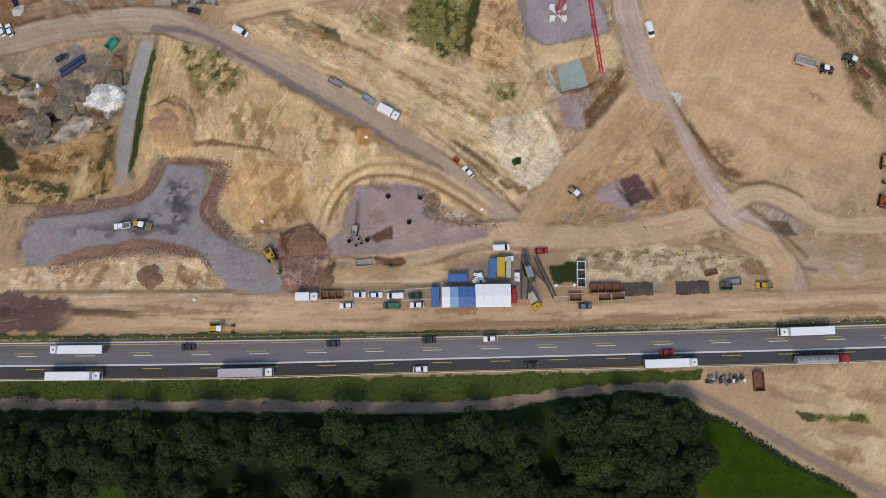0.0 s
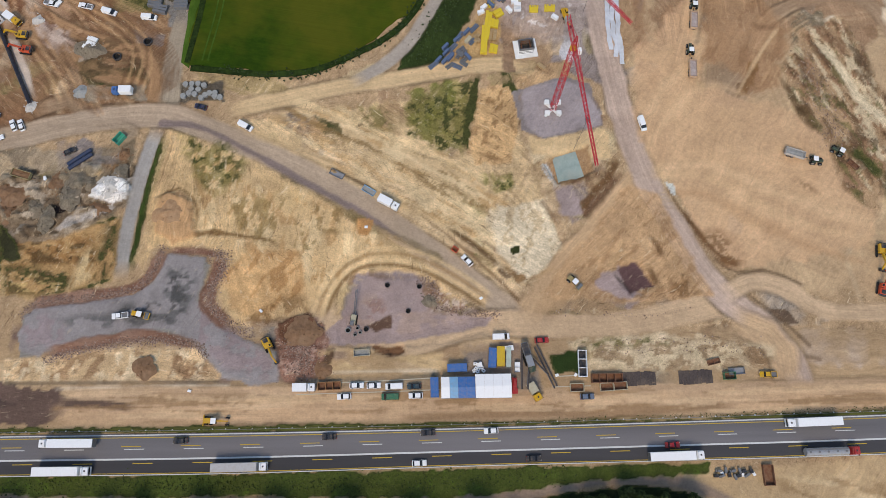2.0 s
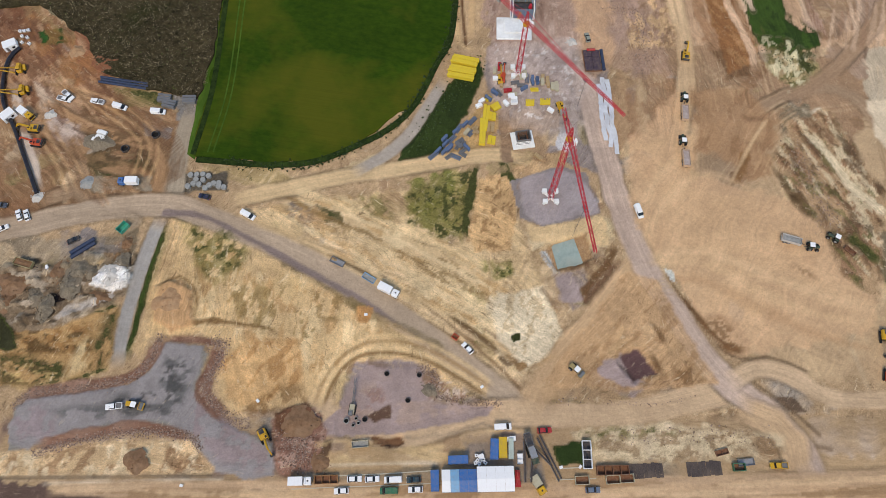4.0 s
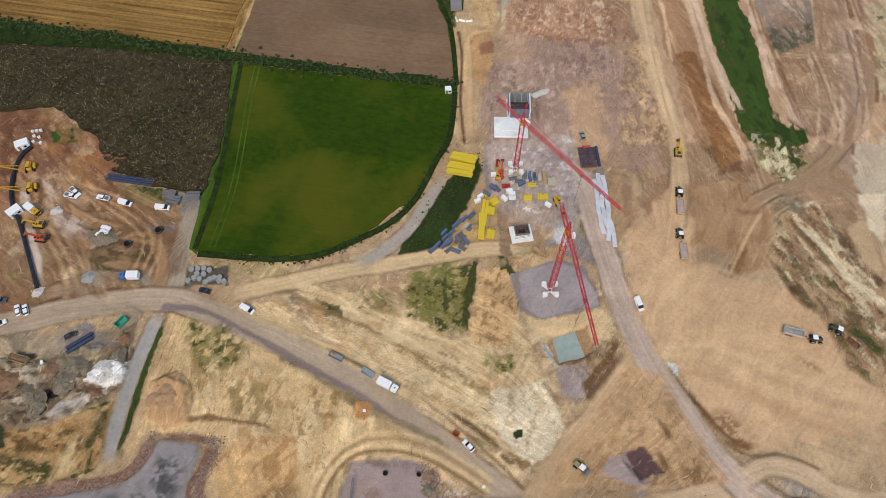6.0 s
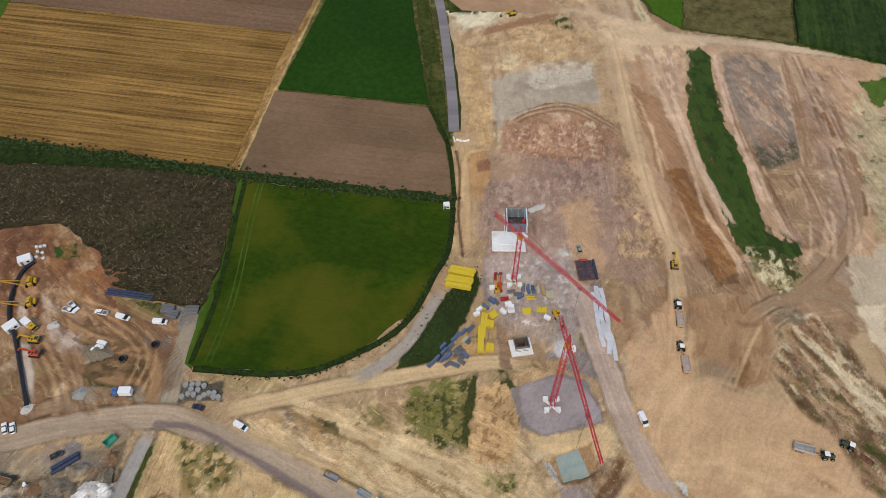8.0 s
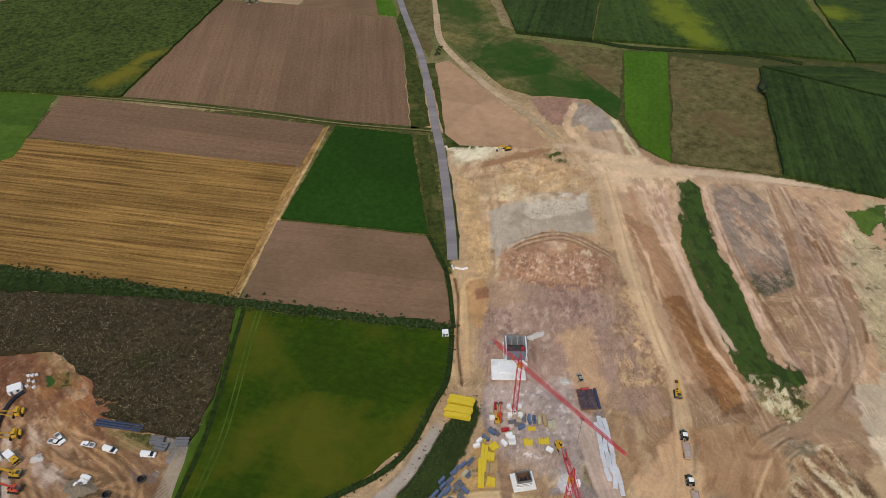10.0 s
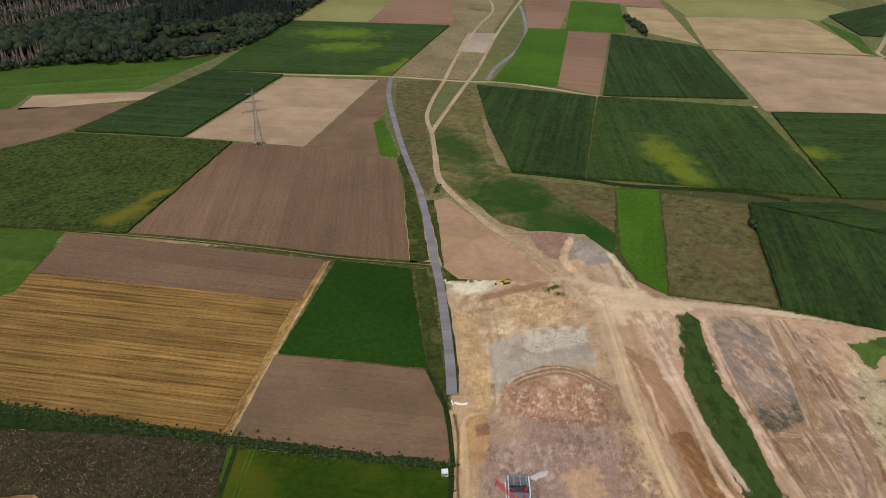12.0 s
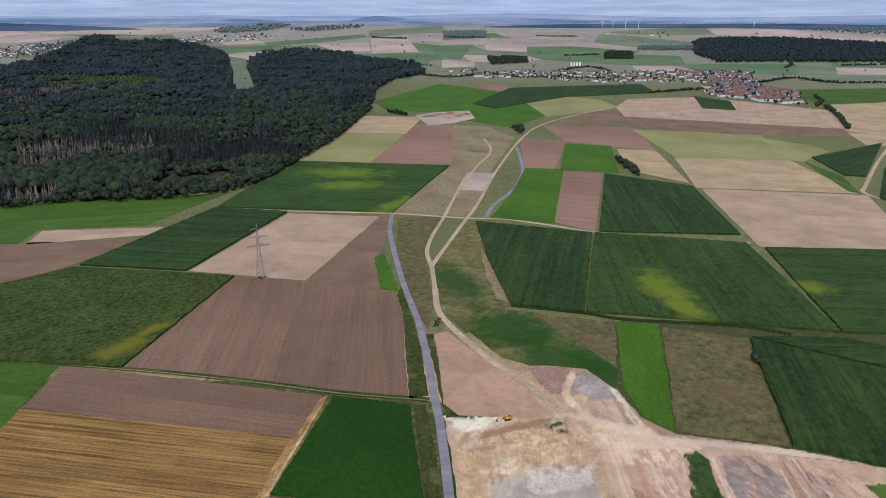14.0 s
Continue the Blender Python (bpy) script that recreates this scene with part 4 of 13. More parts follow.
trail([(-41.5, 33.6), (-38.9, 41.7), (-32.9, 49.6), (-25.7, 52.7), (-14.8, 52.7), (-3.8, 49.5), (8.9, 42.4), (16.3, 35.2)], 0.9, (136, 108, 78), 0.5, 0.5, 0.7)
trail([(-40.2, 35.4), (-37.1, 42.6), (-31.1, 50.7), (-23.9, 54.2), (-12.9, 54.0), (-1.9, 50.6), (10.7, 43.2)], 0.9, (214, 182, 138), 0.5, 0.5, 0.8)
trail([(-32.2, 32.7), (-34.4, 42.6), (-30.2, 50.0), (-25.7, 51.4)], 0.8, (140, 112, 80), 0.5, 0.5, 0.6)
trail([(-26.2, 67.1), (-11.1, 55.5), (3.5, 44.3), (12.4, 37.0)], 0.9, (112, 94, 76), 0.6, 0.6, 0.8)
trail([(-53.4, 82.7), (-33.9, 71.8), (-14.8, 58.4), (-3.8, 50.8)], 1.4, (96, 88, 66), 0.8, 1.0, 0.7, plants=0.5)
trail([(-22.8, 81.0), (-7.6, 70.0), (3.6, 61.2), (18.1, 47.9), (25.0, 40.6)], 0.8, (128, 98, 70), 0.5, 0.5, 0.8)
trail([(79.6, 77.6), (83.7, 64.7), (89.9, 54.2), (96.6, 49.5), (105.8, 50.4), (116.0, 45.7)], 1.0, (116, 92, 70), 0.6, 0.8, 0.8)
trail([(99.2, 42.1), (108.7, 34.0), (116.3, 26.0)], 1.2, (112, 90, 70), 0.6, 0.8, 0.8)
trail([(94.8, 36.7), (108.9, 24.3), (119.1, 21.7)], 1.0, (124, 100, 78), 0.6, 0.8, 0.7)
trail([(32.0, 34.8), (49.8, 34.4), (71.4, 36.1), (82.8, 41.3)], 0.9, (112, 92, 68), 0.6, 0.8, 0.8)
trail([(28.4, 35.2), (39.9, 47.8), (55.6, 62.9)], 0.8, (132, 104, 78), 0.6, 0.8, 0.7)
trail([(52.2, 66.8), (60.2, 72.7), (62.8, 80.7)], 2.0, (124, 96, 74), 0.8, 1.0, 0.8)
trail([(129.6, 152.7), (116.9, 137.2), (105.2, 112.2)], 1.2, (198, 170, 134), 0.8, 0.8, 0.7)
trail([(106.8, 123.4), (109.7, 115.5), (116.7, 122.2)], 0.8, (196, 166, 130), 0.6, 0.6, 0.6)
trail([(72.7, 84.7), (99.2, 82.6), (117.4, 76.5), (134.5, 66.5), (146.4, 62.6)], 1.6, (200, 172, 132), 0.8, 1.0, 0.7)
trail([(78.3, 101.5), (100.3, 90.8), (121.8, 80.5)], 1.4, (196, 166, 126), 0.8, 1.0, 0.6)
trail([(135.7, 34.7), (133.1, 49.4), (132.7, 56.9), (139.7, 64.5)], 2.0, (196, 170, 136), 0.8, 1.0, 0.7)
trail([(114.7, 297.7), (108.9, 254.7), (107.0, 221.0), (107.7, 191.1)], 1.0, (118, 92, 72), 0.6, 0.8, 0.7)
trail([(147.6, 302.0), (141.9, 258.3), (138.6, 217.0), (136.1, 190.7)], 1.4, (198, 166, 140), 0.8, 0.8, 0.7)
trail([(188.1, 292.2), (180.9, 245.9), (176.1, 203.0), (163.0, 166.5)], 1.2, (112, 88, 72), 0.6, 0.8, 0.7)
trail([(193.8, 292.1), (186.1, 238.2), (179.8, 193.3)], 1.2, (196, 168, 140), 0.6, 0.8, 0.7)
patch([(-116.6, 61.6), (-108.2, 67.4), (-104.3, 46.5), (-107.7, 44.7), (-112.5, 46.6)], (52, 62, 28), 0.8, 3, mottle=1.2, plants=0.9)
patch([(-147.6, 59.8), (-134.9, 60.7), (-129.9, 43.0), (-143.9, 41.2)], (52, 62, 28), 0.8, 3, mottle=1.2, plants=0.9)
patch([(-133.2, 51.3), (-109.4, 50.3), (-110.4, 44.7), (-130.1, 43.9)], (56, 66, 30), 0.8, 3, mottle=1.0, plants=0.9)
patch([(-126.8, 67.4), (-115.8, 68.4), (-114.8, 61.6), (-123.7, 59.7)], (206, 196, 180), 0.8, 2.5, mottle=1.0)
patch([(-88.0, 53.9), (-79.9, 54.8), (-78.2, 47.4), (-84.9, 42.8)], (164, 164, 158), 1.5, 2, mottle=0.9)
patch([(-129.1, 38.4), (-104.4, 40.7), (-100.3, 37.4), (-126.5, 34.0)], (156, 150, 144), 1.5, 2, mottle=0.9)
patch([(-63.2, 32.0), (-51.7, 31.9), (-50.5, 28.4), (-62.0, 28.4)], (120, 118, 114), 1, 1, mottle=0.6)
patch([(-25.4, 42.6), (-16.4, 41.6), (-15.3, 34.4), (-22.4, 31.8)], (104, 80, 64), 1, 2, mottle=1.0)
patch([(127.2, 144.3), (134.6, 144.7), (141.0, 123.3), (145.3, 103.4), (152.1, 90.7), (149.2, 76.4), (138.6, 88.6), (129.9, 105.6), (125.3, 125.6)], (118, 104, 80), 1, 4, mottle=1.0, plants=0.45, worn=0.0)
patch([(133.4, 143.8), (139.6, 143.8), (144.1, 129.0), (149.4, 114.3), (155.4, 106.6), (154.3, 101.2), (143.2, 113.2), (135.8, 127.9)], (224, 206, 176), 0.8, 3, mottle=1.1)
patch([(139.4, 137.1), (143.1, 134.8), (148.4, 119.9), (156.0, 109.4), (155.2, 105.5), (145.6, 115.4)], (84, 72, 52), 0.8, 2, mottle=1.1)
patch([(137.0, 101.3), (147.1, 92.8), (150.4, 82.4), (149.2, 76.4), (138.6, 88.6)], (92, 84, 58), 0.8, 3, mottle=1.0, plants=0.6)
patch([(131.1, 112.1), (140.9, 101.3), (137.8, 94.9), (127.6, 103.4)], (150, 128, 100), 0.8, 3, mottle=1.0)
patch([(-41.9, 15.5), (-0.2, 16.5), (-0.2, 9.1), (-41.4, 8.3)], (158, 140, 116), 1, 1, amount=0.7)
patch([(-38.4, 16.3), (-2.0, 17.4), (-2.0, 15.8), (-38.4, 15.0)], (120, 110, 92), 0.8, 0.8, mottle=0.8, plants=0.3)
patch([(-148.4, 82.4), (-137.3, 84.4), (-128.5, 77.3), (-130.6, 67.5), (-141.4, 65.5), (-145.9, 69.5)], (108, 98, 84), 0.8, 3, mottle=1.0)
patch([(-127.9, 73.3), (-118.8, 75.3), (-119.4, 67.4), (-126.7, 66.5)], (72, 64, 54), 0.8, 2, mottle=1.0)
patch([(-109.1, 93.6), (-104.6, 95.7), (-103.3, 83.3), (-106.8, 81.3)], (112, 98, 78), 0.8, 2, mottle=1.0)
patch([(10.0, 111.4), (14.0, 112.5), (12.6, 95.3), (9.3, 93.2)], (60, 68, 32), 0.8, 2, mottle=1.0, plants=0.9)
patch([(-10.8, 112.6), (2.1, 115.9), (3.9, 101.7), (-3.9, 95.4), (-9.7, 101.7)], (112, 112, 58), 1.5, 5, mottle=0.7, plants=0.5)
patch([(20.2, 123.7), (27.2, 122.5), (26.3, 114.7), (22.0, 115.8)], (58, 68, 30), 0.8, 2, mottle=0.9, plants=0.9)
patch([(-84.1, 94.6), (-73.2, 91.4), (-66.6, 81.1), (-75.7, 77.1), (-82.0, 83.2)], (124, 120, 64), 1.5, 5, mottle=0.7, plants=0.5)
patch([(49.6, 82.8), (56.4, 84.8), (59.0, 80.7), (52.2, 66.8), (47.7, 68.8)], (112, 84, 62), 0.8, 2, mottle=1.0)
patch([(28.1, 94.2), (35.0, 96.3), (37.7, 92.1), (31.6, 86.9)], (206, 186, 150), 0.8, 2, mottle=0.9)
patch([(53.7, 100.5), (59.7, 101.5), (59.8, 91.0), (55.8, 88.9)], (206, 184, 144), 0.8, 1.5, mottle=0.7)
# the upper site: cut slope, gravel platform, tipped mound
patch([(10.9, 327.0), (94.5, 331.3), (87.1, 253.5), (78.4, 202.8), (52.1, 174.0), (6.5, 174.8)], (192, 160, 122), 2, 2, amount=0.8, comb=80, force=0.5, worn=0.2)
patch([(11.5, 316.9), (25.3, 311.2), (24.0, 290.7), (26.1, 238.6), (19.6, 238.8), (15.1, 254.8), (13.7, 290.9)], (200, 165, 120), 1.5, 2, worn=0.0)
patch([(25.3, 311.2), (44.2, 308.2), (40.8, 295.4), (24.3, 294.7)], (208, 186, 148), 1, 3, mottle=0.8, worn=0.0)
patch([(36.3, 332.4), (62.3, 333.1), (77.6, 326.9), (80.0, 304.9), (46.1, 302.9), (38.1, 316.4)], (196, 162, 120), 1, 3, worn=0.0)
patch([(27.8, 281.0), (32.9, 290.6), (46.8, 295.3), (48.9, 300.3), (82.6, 302.3), (83.2, 289.6), (78.2, 266.5), (70.3, 266.6), (48.4, 271.5), (36.1, 260.7), (30.0, 254.5), (31.4, 271.8)], (182, 160, 132), 3, 2.5, worn=0.6)
patch([(47.1, 297.8), (82.1, 299.7), (79.9, 280.1), (63.6, 278.1), (46.9, 283.1)], (196, 182, 160), 2, 3, mottle=0.7, worn=0.6)
patch([(30.2, 285.8), (37.2, 285.6), (33.3, 254.5), (28.6, 236.7), (27.0, 250.5)], (200, 184, 156), 1.5, 2, mottle=0.6)
patch([(32.1, 253.7), (38.8, 260.2), (53.5, 266.9), (72.8, 264.8), (79.6, 256.5), (84.9, 249.4), (84.4, 229.3), (73.7, 227.3), (59.1, 231.6), (46.7, 235.6), (34.3, 241.6)], (170, 130, 100), 1.5, 2.5, z=0.7, worn=0.15)
patch([(47.8, 244.1), (82.0, 242.3), (82.3, 229.4), (49.1, 233.7)], (158, 110, 82), 1, 3, mottle=0.9)
patch([(52.6, 260.4), (63.5, 258.9), (64.4, 247.8), (50.8, 246.8)], (196, 164, 134), 1, 2, mottle=0.8)
patch([(69.3, 253.0), (74.9, 253.7), (76.4, 247.5), (70.8, 246.4)], (222, 196, 160), 0.8, 1)
for q, tone in enumerate(((108, 82, 60), (208, 184, 150), (112, 86, 62), (200, 170, 134), (116, 88, 66))):
    trail([(x, y - 1.6 * q) for x, y in [(31.7, 248.8), (38.1, 259.4), (50.5, 265.7), (64.8, 267.2), (77.0, 257.4), (85.0, 249.8)]], 0.9, tone, 0.6, 0.7, 0.75)
patch([(19.6, 216.4), (44.7, 220.0), (49.6, 237.5), (59.1, 231.6), (79.2, 222.9), (79.8, 196.5), (69.6, 173.7), (17.0, 174.6)], (172, 146, 132), 3, 4, amount=0.85, worn=0.3)
patch([(46.3, 232.6), (67.8, 223.1), (65.9, 206.2), (45.4, 206.6)], (146, 116, 102), 2, 4, mottle=0.8)
patch([(23.6, 203.8), (55.1, 206.4), (49.9, 174.1), (19.2, 174.6)], (168, 146, 138), 3, 4, mottle=0.8)
patch([(54.5, 203.2), (76.7, 206.0), (69.1, 176.4), (52.5, 176.7)], (178, 144, 114), 3, 4, mottle=0.8)
patch([(12.7, 230.6), (22.8, 234.9), (24.6, 223.9), (14.8, 220.6)], (160, 110, 80), 1, 1.5, z=0.4)
patch([(14.5, 223.4), (22.3, 219.7), (18.7, 202.3), (14.2, 206.5)], (192, 148, 102), 1.5, 2)
patch([(7.5, 351.2), (31.2, 353.3), (31.1, 342.0), (10.6, 341.2)], (74, 88, 40), 1, 1.5, plants=0.8)
patch([(10.5, 338.8), (37.5, 348.1), (43.7, 341.8), (29.8, 332.5), (13.4, 327.0)], (216, 198, 164), 1, 2, mottle=0.9)
trail([(20.3, 323.4), (36.2, 331.2), (56.6, 339.1), (77.4, 346.1)], 3.4, (150, 114, 82), 1.2, 1.2, 0.9)
patch([(64.2, 334.8), (72.1, 343.7), (76.1, 334.0), (70.9, 329.4)], (72, 84, 38), 0.8, 1.5, plants=0.9)
for q in range(5):
    trail([(x + 2.2 * q, y - 1.2 * q) for x, y in [(26.1, 325.0), (27.3, 295.6), (26.8, 263.0), (25.1, 238.7)]], 0.7, ((216, 182, 136), (150, 118, 84))[q % 2], 0.6, 0.8, 0.6)
# smoothed pink earth with the long grass bank, the grey tip and its ruts
patch([(100.2, 309.8), (122.9, 316.0), (146.8, 311.7), (146.9, 293.4), (142.7, 248.4), (143.0, 214.8), (142.1, 183.5), (147.4, 175.0), (170.0, 180.2), (186.0, 204.1), (193.1, 251.5), (195.5, 287.6), (187.4, 304.0), (222.4, 299.7), (226.2, 268.2), (174.1, 171.9), (89.3, 173.4), (89.7, 230.0)], (192, 157, 124), 2.5, 3, worn=0.5)
patch([(96.7, 283.6), (110.5, 269.4), (115.1, 228.8), (119.1, 189.2), (123.2, 170.1), (103.7, 170.4), (99.8, 202.4), (97.7, 241.2)], (166, 128, 96), 2, 3, comb=118, force=1.0, worn=0.3)
patch([(105.1, 222.5), (111.1, 222.4), (123.2, 172.8), (112.9, 171.6), (107.4, 196.0)], (138, 98, 66), 1.2, 1.5)
patch([(105.7, 309.7), (123.9, 313.7), (124.6, 288.9), (122.1, 270.1), (113.2, 279.5)], (202, 168, 138), 1.5, 2, worn=0.7)
trail([(112.2, 270.3), (114.4, 244.1), (118.2, 214.6), (121.4, 189.1), (124.3, 170.1)], 2.3, (214, 182, 152), 0.8, 0.8)
trail([(99.4, 270.5), (101.9, 237.3), (104.1, 208.8), (105.9, 184.2)], 1.0, (206, 170, 136), 0.6, 0.8, 0.7)
patch([(147.6, 300.0), (160.2, 305.5), (173.6, 300.1), (174.4, 283.1), (171.8, 256.1), (167.2, 236.1), (164.5, 226.8), (153.3, 221.6), (146.5, 223.5), (145.1, 240.4), (144.2, 252.4), (145.0, 278.9)], (148, 130, 114), 2, 2.2, worn=0.2)
patch([(148.4, 295.9), (161.6, 300.8), (156.6, 278.7), (147.7, 274.2)], (176, 160, 144), 1, 3, mottle=0.9)
patch([(146.0, 235.7), (165.2, 243.9), (164.7, 228.6), (152.0, 220.9), (145.3, 223.9)], (98, 92, 72), 1, 2, mottle=1.1, plants=0.5, z=0.5, worn=0.0)
for q, line in enumerate(([(185.9, 304.0), (184.3, 269.0), (184.7, 239.6), (183.0, 214.1), (179.1, 193.2)], [(177.8, 303.1), (173.0, 269.2), (167.6, 239.9), (164.9, 225.0)], [(188.8, 292.6), (187.2, 253.7), (187.0, 228.2)], [(186.4, 258.0), (185.6, 235.0), (185.7, 210.7), (180.9, 193.2)], [(139.6, 269.8), (141.1, 236.6), (142.8, 208.1), (144.4, 183.5)], [(142.3, 288.5), (139.9, 240.4), (140.5, 211.5)], [(160.9, 221.5), (161.7, 201.3), (161.1, 180.3)], [(143.0, 214.8), (144.6, 189.3), (147.4, 175.0)])):
    for w in range(3):
        trail([(x + 1.5 * w, y) for x, y in line], 1.0, ((134, 98, 72), (212, 182, 152), (146, 112, 84))[(q + w) % 3], 0.7, 0.9, 0.65)
trail([(186.4, 258.0), (185.6, 235.0), (185.7, 210.7), (180.9, 193.2)], 2.0, (132, 94, 64), 0.8, 1.2, 0.85)
patch([(210.3, 275.4), (217.0, 251.1), (218.6, 220.4), (189.8, 171.6), (184.3, 200.9), (186.8, 235.7)], (188, 170, 134), 1.5, 3, plants=0.42, worn=0.0)
patch([(212.3, 282.4), (226.0, 283.1), (229.4, 277.3), (215.2, 261.3), (212.7, 265.8)], (82, 108, 42), 1, 1.5, plants=0.92)
patch([(132.0, 309.3), (139.2, 312.4), (143.0, 303.7), (139.6, 283.7), (136.4, 256.8), (138.5, 236.6), (138.1, 214.9), (137.1, 198.6), (136.7, 183.6), (140.3, 179.3), (146.8, 177.8), (146.3, 171.8), (135.7, 168.6), (121.9, 172.2), (121.1, 189.7), (119.2, 211.9), (120.1, 240.8), (122.2, 265.7), (127.3, 288.8)], (56, 78, 30), 1.0, 1.2, plants=1.0, z=0.5)
# the spoil yard: tipped grey and brown soil with steep sides
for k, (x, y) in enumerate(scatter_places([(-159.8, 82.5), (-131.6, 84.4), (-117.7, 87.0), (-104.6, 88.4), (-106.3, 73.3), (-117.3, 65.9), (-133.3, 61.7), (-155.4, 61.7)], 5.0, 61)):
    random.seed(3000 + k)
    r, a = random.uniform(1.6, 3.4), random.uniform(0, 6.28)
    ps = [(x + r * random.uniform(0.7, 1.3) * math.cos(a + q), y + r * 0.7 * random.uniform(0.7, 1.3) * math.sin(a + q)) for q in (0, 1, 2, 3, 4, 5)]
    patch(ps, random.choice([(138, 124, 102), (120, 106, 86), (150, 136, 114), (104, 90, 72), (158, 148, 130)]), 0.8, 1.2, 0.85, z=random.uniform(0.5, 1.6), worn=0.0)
    # shade painted dark on each mound's side away from the sun
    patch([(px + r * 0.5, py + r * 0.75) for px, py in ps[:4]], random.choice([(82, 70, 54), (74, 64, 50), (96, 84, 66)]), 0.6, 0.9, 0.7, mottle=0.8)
patch([(-155.4, 61.7), (-139.0, 62.6), (-132.6, 57.8), (-133.5, 43.0), (-151.1, 41.2)], (50, 62, 28), 1, 3, mottle=1.2, plants=0.9)
patch([(-120.8, 64.5), (-107.4, 68.3), (-105.2, 61.6), (-106.9, 45.6), (-111.4, 45.6), (-116.0, 57.8)], (52, 62, 28), 1, 3, mottle=1.0, plants=0.85)
trail([(-114.4, 65.5), (-116.3, 59.7), (-118.0, 53.1), (-118.8, 46.6)], 1.4, (196, 178, 140), 0.8, 0.8, 0.8)
trail([(-110.3, 66.4), (-110.9, 57.8), (-111.8, 48.4)], 1.2, (192, 174, 138), 0.8, 0.8, 0.8)
patch([(-115.2, 78.9), (-110.4, 82.3), (-104.6, 82.1), (-104.3, 76.4), (-109.2, 74.5), (-113.4, 74.9)], (234, 228, 220), 0.6, 0.8, worn=0.6)
patch([(-118.9, 76.3), (-114.5, 78.3), (-113.0, 74.3), (-116.8, 72.3)], (222, 210, 198), 0.8, 1.2, mottle=0.8)
trail([(-160.5, 157.2), (-156.1, 145.1), (-147.9, 126.5), (-140.8, 110.4)], 3.0, (208, 192, 176), 0.8, 1.2, 0.85)
patch([(-152.5, 157.2), (-146.7, 153.5), (-140.2, 140.3), (-141.9, 138.0), (-148.9, 148.7)], (190, 166, 142), 0.8, 1.5, mottle=0.9)
patch([(-146.2, 145.1), (-140.0, 142.7), (-140.7, 139.4), (-145.0, 140.8)], (226, 216, 206), 0.6, 0.8)
# driven ways
trail([(-94.0, 104.2), (-94.4, 116.2), (-93.1, 130.9), (-91.3, 147.3)], 7.5, (164, 148, 126), 1, 0.8, ruts=0.7)
trail([(-159.7, 140.4), (-142.5, 135.6), (-124.4, 124.1), (-107.5, 117.3), (-96.2, 106.3)], 6, (160, 124, 90), 2, 1, ruts=0.7)
trail([(-148.7, 147.5), (-126.2, 135.6), (-107.1, 129.8), (-98.8, 119.5), (-100.4, 108.5)], 5, (168, 130, 94), 2, 1, ruts=0.8)
trail([(-141.3, 106.5), (-128.3, 110.8), (-121.7, 106.4), (-104.2, 107.4)], 5, (156, 128, 100), 2, 1, ruts=0.7)
trail([(-96.5, 102.0), (-99.5, 89.4), (-101.8, 75.2), (-103.3, 61.6), (-103.2, 47.5)], 4.6, (160, 154, 146), 0.6, 0.4)
trail([(-188.9, 92.8), (-151.1, 96.3), (-123.1, 102.8), (-96.1, 105.3), (-84.0, 102.0), (-65.8, 94.5), (-49.8, 86.8), (-30.2, 75.4), (-15.0, 65.5), (3.5, 51.3), (21.3, 36.6), (27.4, 32.5)], 8.5, (176, 154, 130), 1.0, 0.8, ruts=0.8)
trail([(-95.7, 102.5), (-81.9, 100.9), (-63.6, 91.4), (-45.7, 81.1), (-26.3, 70.0), (-7.5, 56.4), (12.5, 41.5)], 2.2, (124, 108, 104), 0.8, 1.0, amount=0.9)
trail([(-112.3, 102.1), (-105.1, 99.9), (-112.0, 93.6)], 4, (156, 136, 112), 2, 1, ruts=0.8)
trail([(-74.7, 107.3), (-59.2, 110.1), (-35.7, 116.0), (-15.9, 118.8), (4.1, 122.6), (20.3, 124.8), (34.2, 122.5)], 5.5, (206, 176, 134), 1.2, 1.2, ruts=0.7)
trail([(-31.8, 117.1), (-18.0, 126.1), (-10.1, 135.2), (-2.9, 148.2), (2.3, 158.0)], 4.5, (168, 156, 142), 0.8, 0.6)
trail([(-60.8, 105.1), (-43.1, 104.0), (-23.2, 95.4), (-0.0, 85.0), (18.8, 74.8)], 4, (206, 176, 134), 1.2, 1.0, amount=0.7, ruts=0.8)
trail([(-68.2, 99.8), (-50.2, 93.4), (-26.6, 81.0), (-3.8, 67.0)], 3, (204, 172, 128), 1.2, 1.0, amount=0.6, ruts=0.8)
trail([(-34.4, 42.6), (-39.3, 33.6), (-32.1, 31.8), (-14.3, 26.5), (3.4, 30.8), (17.6, 33.4), (39.0, 32.4), (60.4, 33.3), (78.7, 37.1), (93.5, 40.3)], 8, (198, 168, 134), 1.2, 1.0, ruts=0.8)
trail([(26.5, 33.4), (38.2, 49.7), (52.1, 64.9), (62.4, 76.7), (71.2, 88.9), (76.8, 105.8)], 9, (196, 162, 124), 2, 1.5, ruts=0.6)
trail([(32.0, 35.1), (43.6, 49.7), (59.5, 64.8)], 8, (180, 146, 108), 2, 2, ruts=0.6, amount=0.8)
trail([(49.0, 166.6), (55.2, 149.3), (58.8, 128.1), (62.8, 103.7), (68.7, 82.7), (76.5, 66.7), (84.0, 51.4), (91.8, 41.2), (101.4, 33.1), (110.1, 20.8), (113.1, 7.4)], 8.5, (190, 166, 148), 1.2, 1.0, ruts=0.8)
trail([(90.1, 42.1), (101.6, 46.7), (112.1, 43.9), (121.8, 37.5), (141.1, 36.5), (182.6, 36.0)], 6, (204, 174, 140), 1.2, 1.0, ruts=0.7)
